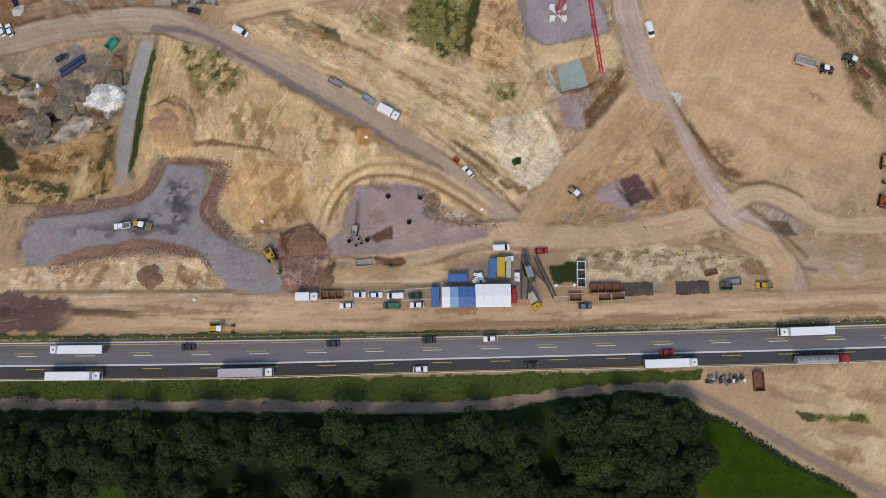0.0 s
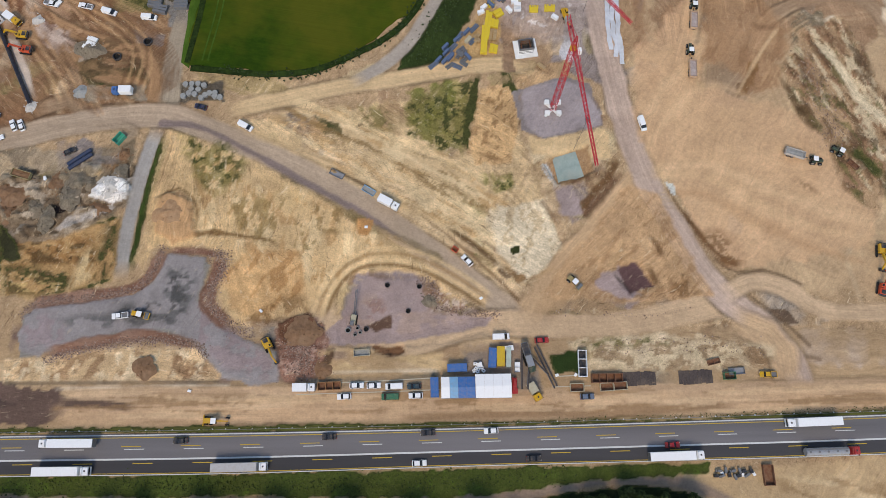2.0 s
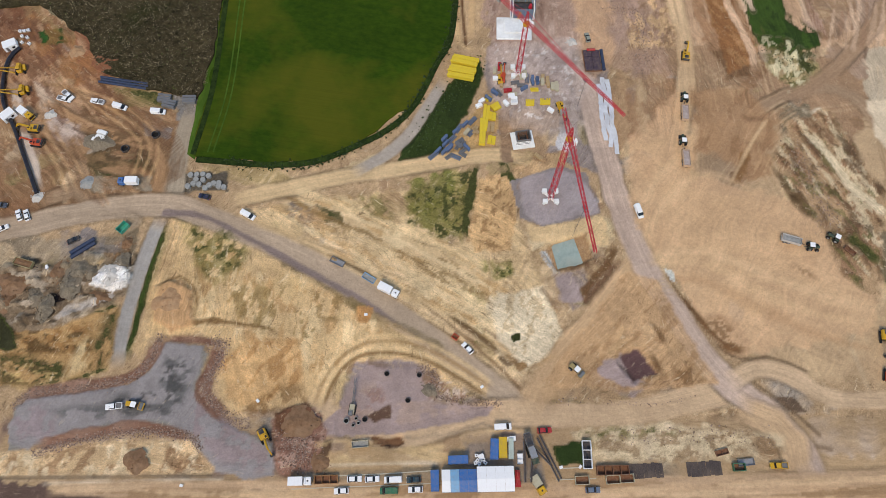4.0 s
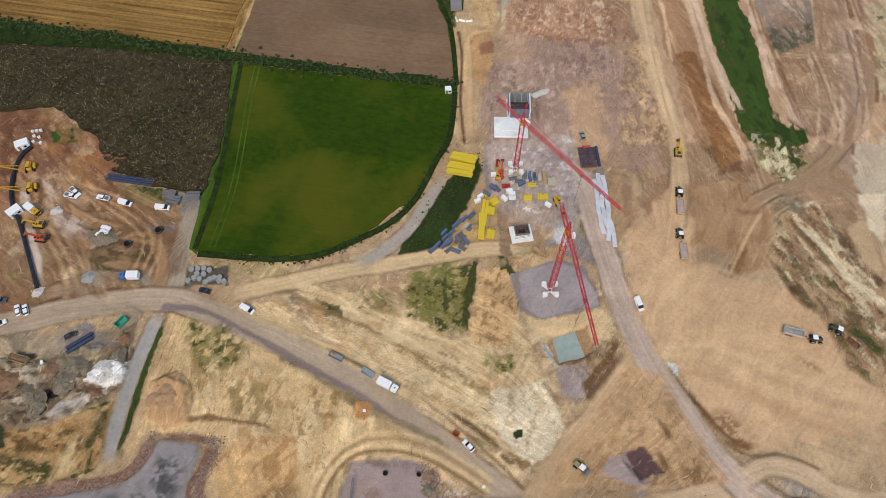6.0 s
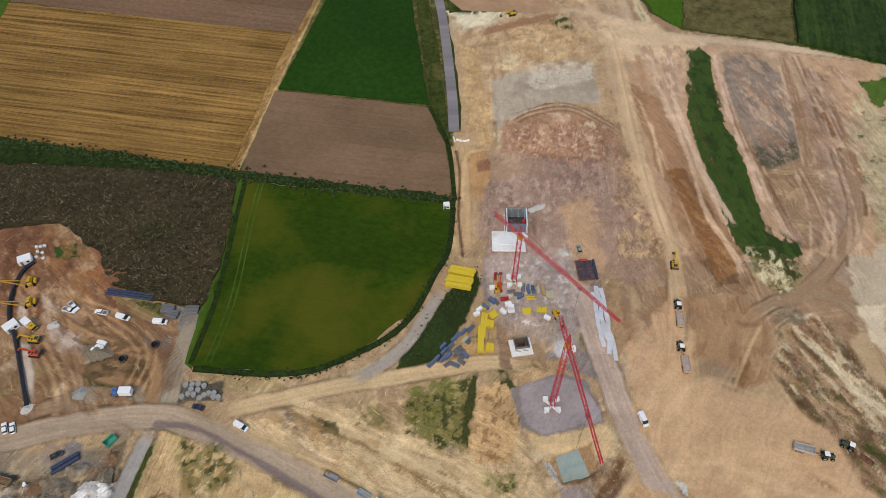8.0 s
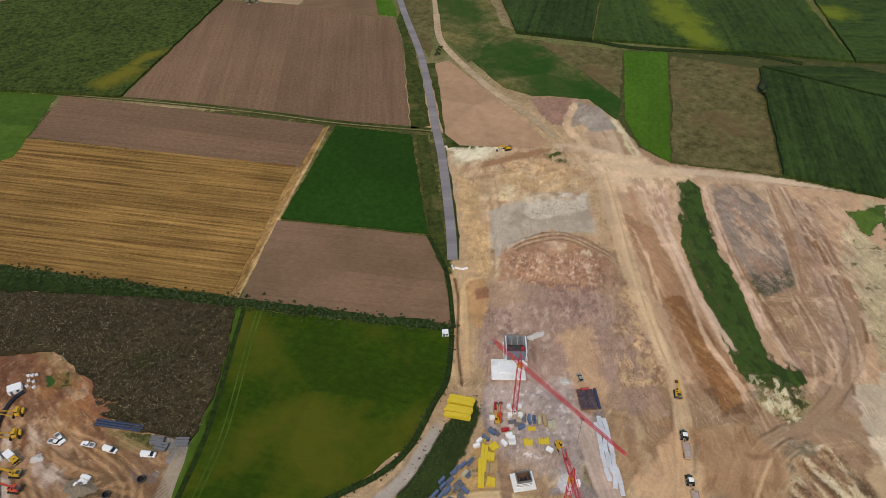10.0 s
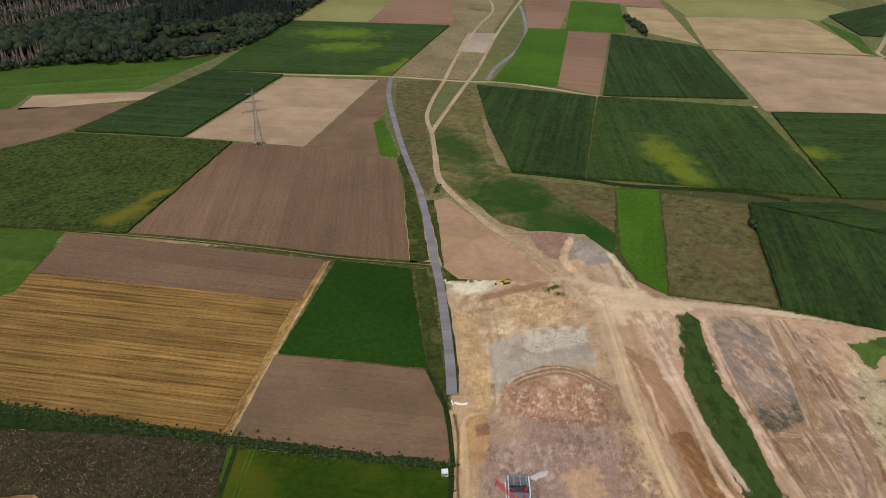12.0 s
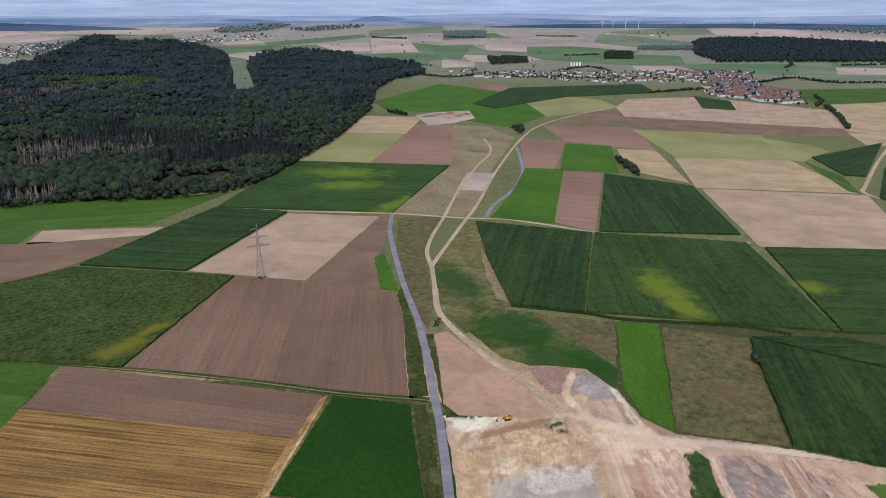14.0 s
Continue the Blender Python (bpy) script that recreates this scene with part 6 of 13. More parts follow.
band([(-41.6, 77.0), (-33.9, 71.8), (-22.4, 65.1), (-11.2, 60.6), (1.7, 52.6)], 2.4, (106, 90, 56), warp=1.6, amount=0.85, mottle=0.5, plants=0.4)
blotch([(-43.4, 75.0), (-31.9, 71.0), (-33.4, 61.3), (-41.8, 63.2)], (124, 100, 60), 3.5, 0.45)
patch([(-27.2, 68.0), (-22.5, 67.4), (-24.2, 62.2), (-27.0, 63.2)], (178, 132, 84), soft=0.8, warp=0.8)
band([(-36.8, 35.4), (-34.4, 42.6), (-29.3, 49.6), (-22.1, 52.3), (-9.3, 51.4), (3.5, 45.6), (14.2, 38.4)], 1.0, (126, 96, 62), amount=0.85, warp=0.5)
band([(-38.1, 35.7), (-35.6, 43.3), (-30.1, 50.6), (-22.1, 54.0), (-8.9, 53.0), (4.1, 46.9), (14.9, 39.6)], 1.0, (222, 190, 142), amount=0.7, warp=0.5)
band([(-39.7, 36.1), (-37.0, 44.1), (-31.2, 51.8), (-22.2, 56.1), (-8.6, 55.1), (5.0, 48.5), (15.7, 41.0)], 1.0, (150, 116, 76), amount=0.6, warp=0.5)
band([(-41.1, 36.5), (-38.3, 44.8), (-32.1, 52.9), (-22.2, 58.0), (-8.2, 57.0), (5.7, 50.0), (16.4, 42.2)], 1.0, (216, 184, 136), amount=0.6, warp=0.5)
# the second platform, the pit with its dark spot and the dug spoil
patch([(-31.8, 35.0), (-29.1, 44.0), (-23.8, 48.1), (-6.5, 46.9), (-5.6, 40.7), (-2.0, 36.2), (15.9, 35.2), (14.1, 32.5), (-14.3, 26.8), (-35.5, 26.6), (-37.1, 30.4)], (160, 140, 133), soft=1, warp=0.8, worn=0.7)
blotch([(-30.4, 33.6), (-28.1, 42.6), (-14.6, 44.3), (-5.5, 38.9), (12.3, 34.3), (-14.3, 28.2)], (176, 150, 132), 8, 0.4, stretch=2, amount=0.6, worn=0.7)
blotch([(-25.3, 40.4), (-19.6, 42.5), (-17.2, 37.1), (-23.3, 33.6)], (146, 112, 98), 4, 0.6)
patch([(-23.6, 32.5), (-16.2, 35.7), (-16.5, 31.8), (-21.1, 30.4)], (98, 74, 60), soft=1.2, warp=1.2, worn=0.7)
blotch([(-5.6, 44.7), (1.7, 44.3), (12.4, 36.6), (-3.7, 36.3)], (140, 106, 88), 2.5, 0.5)
blotch([(-5.6, 44.7), (1.7, 44.3), (12.4, 36.6), (-3.7, 36.3)], (200, 182, 166), 1.8, 0.25)
patch([(-22.2, 26.5), (-12.5, 26.5), (-10.4, 23.9), (-16.0, 22.0), (-21.3, 23.7)], (126, 92, 66), soft=0.8, warp=1.0, z=-0.5)
patch([(-21.3, 24.8), (-13.9, 24.1), (-16.0, 22.5)], (68, 52, 42), soft=0.6, warp=0.6)
patch([(-38.9, 25.4), (-33.6, 24.8), (-34.8, 20.4), (-37.8, 21.1)], (92, 70, 52), soft=0.8, warp=1.0, z=0.6)
patch([(-52.0, 31.5), (-39.4, 35.0), (-35.2, 28.3), (-38.2, 17.7), (-48.8, 15.2), (-51.3, 21.5)], (142, 106, 90), soft=1.5, warp=1.5, worn=0.2)
blotch([(-52.0, 31.5), (-39.4, 35.0), (-35.2, 28.3), (-38.2, 17.7), (-48.8, 15.2), (-51.3, 21.5)], (100, 72, 60), 2.5, 0.36)
blotch([(-52.0, 31.5), (-39.4, 35.0), (-35.2, 28.3), (-38.2, 17.7), (-48.8, 15.2), (-51.3, 21.5)], (184, 154, 136), 2, 0.2)
patch([(-52.1, 33.3), (-42.0, 36.7), (-40.1, 34.5), (-41.7, 28.3), (-49.5, 26.3)], (110, 76, 56), soft=1, warp=1.2, z=0.5)
band([(-37.6, 17.8), (-17.6, 18.3), (-0.2, 18.4)], 0.9, (212, 194, 166), amount=0.8, warp=0.4)
band([(-38.4, 16.3), (-17.6, 16.2), (0.6, 16.7)], 1.0, (112, 98, 78), amount=0.7, warp=0.7, mottle=0.5)
blotch([(-38.9, 24.9), (-0.2, 26.4), (3.3, 18.7), (-36.8, 18.0)], (206, 176, 130), 5, 0.35, stretch=5, turn=2)
# the upper sand wedge: gullies running down beside the haul way
blotch([(-60.8, 105.1), (-31.5, 110.0), (-3.9, 94.3), (22.8, 80.8), (38.2, 66.8), (36.4, 50.6), (27.0, 44.6), (11.0, 60.2), (-15.1, 74.5), (-38.3, 86.7)], (192, 154, 106), 5, 0.32, stretch=4, turn=-31)
blotch([(-60.8, 105.1), (-31.5, 110.0), (-3.9, 94.3), (22.8, 80.8), (38.2, 66.8), (36.4, 50.6), (27.0, 44.6), (11.0, 60.2), (-15.1, 74.5), (-38.3, 86.7)], (226, 200, 156), 4, 0.28, stretch=4, turn=-31)
blotch([(-47.1, 106.2), (-11.6, 95.4), (18.8, 74.8), (14.8, 65.0), (-15.3, 85.0), (-42.7, 97.6)], (134, 106, 66), 3.5, 0.16, stretch=4, turn=-31)
band([(-55.1, 108.8), (-35.0, 98.0), (-15.4, 87.9), (3.8, 78.9), (18.6, 66.9), (23.0, 59.2)], 0.9, (132, 104, 66), amount=0.75, warp=1.2, mottle=0.6)
band([(-51.4, 111.6), (-27.3, 101.8), (-3.9, 91.2), (15.2, 81.8)], 2.2, (222, 194, 148), amount=0.7, warp=1.2)
blotch([(-55.2, 104.5), (-45.1, 105.1), (-45.1, 98.4), (-53.0, 100.2)], (128, 112, 96), 2.5, 0.6)
band([(2.2, 65.0), (9.2, 60.4), (16.4, 54.4), (19.3, 52.0)], 1.6, (98, 74, 48), amount=0.9, warp=0.8)
band([(19.3, 52.6), (24.5, 49.4), (29.7, 44.2)], 1.2, (120, 92, 62), amount=0.8, warp=0.8)
band([(-37.3, 86.1), (-32.4, 83.4), (-26.6, 80.6), (-22.7, 77.3)], 1.3, (84, 66, 50), amount=0.85, warp=0.6)
patch([(21.8, 49.7), (26.4, 51.0), (29.0, 47.9), (24.4, 46.4)], (140, 110, 78), soft=1, warp=0.8)
blotch([(-33.5, 110.0), (-17.7, 107.8), (-15.9, 99.2), (-25.3, 100.1)], (118, 110, 62), 4, 0.5, plants=0.4)
blotch([(-11.8, 110.0), (0.1, 114.8), (13.3, 121.0), (11.5, 106.0), (7.3, 90.7), (-1.9, 91.8), (-12.0, 97.1)], (112, 106, 54), 5.5, 0.7, plants=0.42)
blotch([(-11.8, 110.0), (0.1, 114.8), (13.3, 121.0), (11.5, 106.0), (7.3, 90.7), (-1.9, 91.8), (-12.0, 97.1)], (68, 70, 34), 3, 0.28, plants=0.75)
band([(13.3, 121.0), (10.3, 108.1), (8.1, 92.8)], 2.0, (62, 64, 32), amount=0.9, warp=1.6, plants=0.9)
patch([(14.0, 114.7), (23.6, 115.6), (26.4, 101.6), (24.0, 87.3), (11.5, 87.0), (10.1, 95.3)], (208, 170, 122), soft=1.2, warp=1.2, worn=0.0)
blotch([(14.0, 114.7), (23.6, 115.6), (26.4, 101.6), (24.0, 87.3), (11.5, 87.0), (10.1, 95.3)], (140, 104, 68), 3, 0.22, stretch=1.5, turn=70)
patch([(18.8, 72.4), (32.0, 73.2), (38.2, 63.0), (36.5, 53.4), (27.1, 46.0), (20.1, 55.4), (17.0, 65.0)], (222, 204, 172), soft=2.5, warp=1.5, worn=0.1)
blotch([(18.8, 72.4), (32.0, 73.2), (38.2, 63.0), (36.5, 53.4), (27.1, 46.0), (20.1, 55.4), (17.0, 65.0)], (186, 160, 122), 2.5, 0.24, stretch=2, turn=70)
blotch([(13.7, 81.9), (24.0, 83.2), (25.0, 78.4), (16.6, 77.2)], (104, 104, 54), 3, 0.55, plants=0.6)
patch([(22.6, 57.6), (25.4, 58.8), (26.0, 56.5), (23.4, 55.7)], (48, 54, 28), soft=0.6, warp=0.8, plants=0.9)
patch([(22.6, 48.3), (26.3, 49.7), (28.2, 47.5), (24.9, 46.0)], (150, 118, 82), soft=0.8, warp=0.6)
# the open ground
patch([(68.8, 129.0), (89.2, 151.4), (91.4, 117.0), (114.1, 110.0), (134.4, 96.8), (136.6, 84.4), (147.6, 78.3), (140.9, 57.7), (96.7, 51.1), (88.6, 54.6), (77.1, 80.9), (66.3, 97.4)], (208, 169, 130), soft=4, warp=3, amount=0.75, worn=0.9)
patch([(94.6, 151.4), (113.6, 153.8), (123.4, 138.3), (118.2, 116.8), (106.5, 111.9), (101.0, 123.9), (92.2, 126.4)], (172, 134, 98), soft=6, warp=4, amount=0.8, worn=0.8)
blotch([(94.6, 151.4), (113.6, 153.8), (123.4, 138.3), (118.2, 116.8), (106.5, 111.9), (101.0, 123.9), (92.2, 126.4)], (140, 104, 74), 7, 0.3, stretch=3, turn=75, amount=0.55, worn=0.8)
patch([(108.5, 124.4), (111.6, 125.7), (107.1, 112.8), (102.8, 111.5)], (138, 102, 68), soft=1.2, warp=1.5, worn=0.6)
band([(120.7, 139.6), (112.7, 128.6), (102.1, 111.9)], 1.2, (212, 178, 136), amount=0.7, warp=0.5)
band([(110.5, 141.4), (115.7, 138.9), (121.8, 140.8)], 2.0, (140, 106, 78), amount=0.7, warp=1.0)
band([(70.3, 85.4), (91.4, 86.4), (110.2, 77.7), (127.0, 70.8), (143.5, 65.9)], 2.6, (224, 188, 146), amount=0.5, warp=1.5, soft=2.0)
band([(69.9, 83.0), (88.7, 82.4), (105.4, 72.9), (121.8, 65.2), (141.8, 60.4)], 2.6, (216, 180, 138), amount=0.5, warp=1.5, soft=2.0)
band([(74.6, 77.0), (89.3, 75.9), (105.6, 66.3), (121.6, 57.9), (139.2, 52.4)], 2.6, (178, 140, 102), amount=0.5, warp=1.5, soft=2.0)
band([(68.2, 97.4), (76.9, 114.9), (89.1, 126.4), (94.4, 138.6)], 2.6, (222, 186, 144), amount=0.5, warp=1.5, soft=2.0)
band([(69.2, 91.1), (79.4, 105.9), (93.5, 117.0), (110.1, 110.1)], 2.6, (218, 182, 140), amount=0.5, warp=1.5, soft=2.0)
band([(75.8, 79.0), (78.5, 73.1), (83.5, 65.2), (90.6, 55.5), (97.7, 51.6)], 1.6, (104, 74, 48), amount=0.9, warp=1.0)
blotch([(82.1, 62.8), (92.4, 64.0), (99.7, 52.8), (91.4, 51.1)], (126, 90, 58), 4, 0.62)
blotch([(117.4, 83.5), (124.1, 80.5), (126.8, 76.5), (119.8, 78.6)], (120, 88, 56), 3, 0.6)
patch([(75.2, 80.9), (77.9, 79.9), (79.0, 75.4), (76.7, 76.6)], (206, 206, 196), soft=0.6, warp=0.5)
# the rough spoil ridge
patch([(119.9, 123.8), (130.6, 139.5), (143.2, 142.7), (148.9, 133.1), (152.9, 118.8), (157.7, 109.6), (144.5, 68.7), (134.8, 78.4), (131.8, 94.3), (123.0, 105.5)], (172, 142, 108), soft=2, warp=2.5, worn=0.0)
blotch([(119.9, 123.8), (130.6, 139.5), (143.2, 142.7), (148.9, 133.1), (152.9, 118.8), (157.7, 109.6), (144.5, 68.7), (134.8, 78.4), (131.8, 94.3), (123.0, 105.5)], (140, 104, 78), 5, 0.35, stretch=2, turn=-63, z=0.4)
blotch([(119.9, 123.8), (130.6, 139.5), (143.2, 142.7), (148.9, 133.1), (152.9, 118.8), (157.7, 109.6), (144.5, 68.7), (134.8, 78.4), (131.8, 94.3), (123.0, 105.5)], (216, 198, 162), 5, 0.26, stretch=3, turn=-63)
blotch([(119.9, 123.8), (130.6, 139.5), (143.2, 142.7), (148.9, 133.1), (152.9, 118.8), (157.7, 109.6), (144.5, 68.7), (134.8, 78.4), (131.8, 94.3), (123.0, 105.5)], (88, 66, 46), 3.5, 0.26, stretch=2.4, turn=-63, z=0.5)
blotch([(119.9, 123.8), (130.6, 139.5), (143.2, 142.7), (148.9, 133.1), (152.9, 118.8), (157.7, 109.6), (144.5, 68.7), (134.8, 78.4), (131.8, 94.3), (123.0, 105.5)], (98, 94, 54), 3.5, 0.14, stretch=3, turn=-63, plants=0.5)
band([(135.0, 132.0), (140.0, 123.6), (144.8, 112.0), (150.7, 105.3), (154.5, 99.8)], 3.0, (220, 201, 166), amount=0.9, warp=2.0)
band([(145.0, 140.1), (148.2, 123.5), (153.5, 114.2), (156.8, 107.0)], 2.6, (84, 62, 44), amount=0.85, warp=2.0, mottle=0.8)
band([(124.1, 110.0), (129.4, 100.0), (137.7, 94.7), (148.7, 81.9)], 2.4, (92, 70, 46), amount=0.85, warp=2.2, mottle=0.6, plants=0.3)
band([(118.6, 120.3), (123.6, 107.7), (127.2, 99.0)], 1.6, (84, 66, 44), amount=0.85, warp=1.8, mottle=0.6)
band([(139.0, 92.5), (143.5, 88.4), (148.8, 82.3)], 3.0, (78, 82, 42), amount=0.8, warp=2.0, plants=0.7)
patch([(159.4, 146.9), (170.1, 148.1), (161.4, 121.1), (158.4, 133.1)], (216, 196, 166), soft=3, warp=2, worn=0.7)
# the upper site
patch([(18.6, 233.4), (81.7, 239.9), (88.6, 203.1), (88.4, 159.4), (66.4, 159.6), (50.1, 172.2), (18.3, 164.1), (17.5, 203.7)], (172, 141, 121), soft=4, warp=4, amount=0.6, worn=0.3)
patch([(38.5, 233.3), (69.6, 222.7), (74.9, 203.2), (67.8, 170.6), (41.1, 172.2), (42.4, 203.5)], (164, 136, 118), soft=6, warp=5, amount=0.7, worn=0.3)
patch([(30.8, 251.9), (80.7, 251.4), (77.7, 224.4), (55.3, 226.9), (31.1, 235.1)], (176, 136, 108), soft=3, warp=4, worn=0.1)
blotch([(30.8, 251.9), (80.7, 251.4), (77.7, 224.4), (55.3, 226.9), (31.1, 235.1)], (140, 98, 76), 3.5, 0.3)
blotch([(30.8, 251.9), (80.7, 251.4), (77.7, 224.4), (55.3, 226.9), (31.1, 235.1)], (212, 182, 154), 2.2, 0.16)
blotch([(45.9, 233.2), (76.6, 229.5), (72.8, 200.1), (66.7, 198.6), (51.9, 216.3)], (128, 100, 92), 5, 0.4, amount=0.7)
blotch([(20.4, 216.6), (44.6, 216.3), (41.4, 176.5), (18.7, 173.9)], (142, 112, 98), 5, 0.35, stretch=2, turn=85, amount=0.7)
blotch([(20.4, 216.6), (73.7, 216.1), (68.2, 173.4), (18.7, 173.9)], (194, 168, 150), 4, 0.16, stretch=1.5, turn=85, amount=0.7)
patch([(52.8, 200.3), (67.7, 206.4), (66.0, 159.6), (55.5, 159.7)], (198, 160, 124), soft=7, warp=4, amount=0.8, worn=0.6)
patch([(14.1, 234.2), (23.6, 234.1), (24.5, 221.1), (19.9, 203.7), (14.1, 206.9)], (196, 153, 106), soft=1.5, warp=1.5)
patch([(17.9, 227.9), (24.8, 229.2), (24.5, 221.8), (18.1, 220.9)], (158, 112, 84), soft=1.5, warp=1.5)
band([(10.9, 203.8), (12.4, 226.6), (16.1, 234.2), (23.6, 234.8)], 1.6, (218, 182, 134), amount=0.8, warp=0.8)
blotch([(81.0, 234.6), (88.7, 232.8), (89.5, 215.3), (79.2, 221.0)], (210, 174, 128), 4.5, 0.4, stretch=1.8, turn=100)
blotch([(81.0, 234.6), (88.7, 232.8), (89.5, 215.3), (79.2, 221.0)], (136, 104, 78), 3, 0.22, stretch=1.5, turn=60)
blotch([(76.5, 219.3), (93.0, 215.9), (92.7, 171.8), (72.3, 170.6)], (210, 174, 128), 4.5, 0.4, stretch=1.8, turn=100)
blotch([(76.5, 219.3), (93.0, 215.9), (92.7, 171.8), (72.3, 170.6)], (136, 104, 78), 3, 0.22, stretch=1.5, turn=60)
band([(102.2, 254.2), (100.7, 232.7), (100.3, 215.8)], 1.2, (222, 190, 152), amount=0.7, warp=1.0)
patch([(101.9, 220.8), (107.8, 222.4), (115.3, 187.5), (121.0, 165.7), (109.1, 158.7), (107.6, 178.8)], (144, 100, 64), soft=2, warp=1.5, worn=0.6)
blotch([(101.9, 220.8), (107.8, 222.4), (115.3, 187.5), (121.0, 165.7), (109.1, 158.7), (107.6, 178.8)], (178, 134, 92), 3, 0.25, stretch=4, turn=118, worn=0.6)
band([(113.1, 254.1), (114.3, 225.7), (113.9, 196.6), (119.5, 172.9), (119.9, 162.4)], 2.6, (212, 178, 146), amount=0.85, warp=1.0)
band([(115.9, 254.1), (116.1, 222.3), (118.5, 187.5), (123.8, 170.1)], 1.6, (172, 136, 104), amount=0.7, warp=1.0)
blotch([(123.2, 177.2), (134.2, 175.7), (144.5, 167.7), (138.5, 155.7), (130.6, 150.5), (126.1, 159.1)], (98, 96, 54), 4, 0.5, plants=0.6)
blotch([(123.2, 177.2), (134.2, 175.7), (144.5, 167.7), (138.5, 155.7), (130.6, 150.5), (126.1, 159.1)], (222, 210, 172), 3, 0.4, stretch=1.6, turn=60)
blotch([(144.3, 235.8), (166.7, 246.3), (164.5, 227.0), (147.4, 219.7), (144.3, 225.4)], (92, 86, 68), 3, 0.6, plants=0.4)
band([(163.5, 253.7), (160.2, 221.9), (157.1, 193.2), (149.6, 169.9)], 1.1, (214, 182, 152), amount=0.55, warp=2.0)
band([(167.1, 253.6), (163.6, 221.9), (160.4, 193.2), (152.7, 169.8)], 1.1, (150, 116, 90), amount=0.55, warp=2.0)
band([(170.7, 253.6), (167.0, 221.9), (163.7, 193.1), (155.8, 169.8)], 1.1, (196, 164, 134), amount=0.55, warp=2.0)
band([(174.3, 253.6), (170.5, 221.8), (166.9, 193.1), (159.0, 169.8)], 1.1, (214, 182, 152), amount=0.55, warp=2.0)
band([(177.9, 253.5), (173.9, 221.8), (170.2, 193.1), (162.1, 169.7)], 1.1, (150, 116, 90), amount=0.55, warp=2.0)
band([(181.5, 253.5), (177.3, 221.8), (173.5, 193.0), (165.2, 169.7)], 1.1, (196, 164, 134), amount=0.55, warp=2.0)
band([(185.2, 253.5), (180.7, 221.7), (176.7, 193.0), (168.4, 169.7)], 1.1, (214, 182, 152), amount=0.55, warp=2.0)
# round the crane pads
band([(59.7, 89.1), (57.1, 83.5), (52.4, 78.8), (46.3, 71.1)], 2.2, (110, 80, 52), amount=0.9, warp=1.2)
blotch([(55.6, 89.6), (60.9, 89.1), (60.0, 82.7), (54.6, 84.7)], (120, 90, 60), 3, 0.65)
patch([(37.4, 78.3), (44.0, 79.2), (46.1, 69.6), (40.2, 68.5)], (160, 142, 136), soft=2, warp=1.2, worn=0.6)
patch([(29.4, 98.2), (35.1, 96.4), (56.9, 100.5), (57.8, 89.1), (30.8, 91.0)], (210, 180, 136), soft=1.5, warp=1.0, worn=0.4)
patch([(36.0, 88.9), (50.3, 93.8), (51.6, 85.1), (39.4, 80.3)], (168, 134, 98), soft=1, warp=0.8, z=-0.5)
band([(39.4, 80.3), (45.1, 81.2), (51.6, 84.7)], 1.2, (112, 82, 56), amount=0.8, warp=0.5)
# the triangle between the ways
patch([(50.8, 65.8), (61.8, 79.1), (72.7, 77.0), (82.2, 53.8), (87.0, 42.6), (54.4, 38.8), (37.5, 41.1), (31.7, 43.1)], (192, 155, 115), soft=2, warp=1.5, amount=0.8, worn=0.3)
blotch([(50.8, 65.8), (61.8, 79.1), (72.7, 77.0), (82.2, 53.8), (87.0, 42.6), (54.4, 38.8), (37.5, 41.1)], (160, 124, 88), 4, 0.25, stretch=3, turn=45)
patch([(48.7, 47.7), (57.9, 51.4), (64.5, 42.5), (58.1, 40.6), (50.0, 44.3)], (164, 144, 138), soft=1.5, warp=1.2, worn=0.6)
patch([(57.5, 50.9), (63.1, 53.1), (68.7, 45.1), (60.5, 42.5)], (98, 74, 72), soft=0.9, warp=0.8, z=-0.4, worn=0.6)
band([(55.9, 49.4), (58.6, 46.2), (62.0, 43.2)], 0.9, (62, 54, 50), amount=0.8, warp=0.7)
band([(68.6, 62.9), (71.1, 58.4), (72.9, 54.1)], 1.2, (112, 82, 54), amount=0.8, warp=0.9)
band([(66.9, 52.2), (69.5, 48.7), (70.8, 44.4)], 1.5, (108, 80, 54), amount=0.8, warp=1.2)
blotch([(74.0, 47.8), (78.8, 49.8), (83.1, 43.0), (73.5, 39.8)], (116, 84, 54), 4, 0.6)
# the strip behind the yard
blotch([(45.8, 28.0), (70.8, 30.0), (105.7, 26.0), (104.8, 20.5), (76.5, 17.9), (59.1, 18.5), (46.9, 18.5)], (214, 194, 158), 4, 0.4, stretch=1.6)
blotch([(45.8, 28.0), (70.8, 30.0), (105.7, 26.0), (104.8, 20.5), (76.5, 17.9), (59.1, 18.5), (46.9, 18.5)], (138, 110, 80), 3, 0.3, stretch=1.8)
blotch([(35.2, 28.0), (70.8, 30.5), (72.1, 26.2), (47.3, 24.5)], (106, 102, 58), 3, 0.3, stretch=2, plants=0.5)
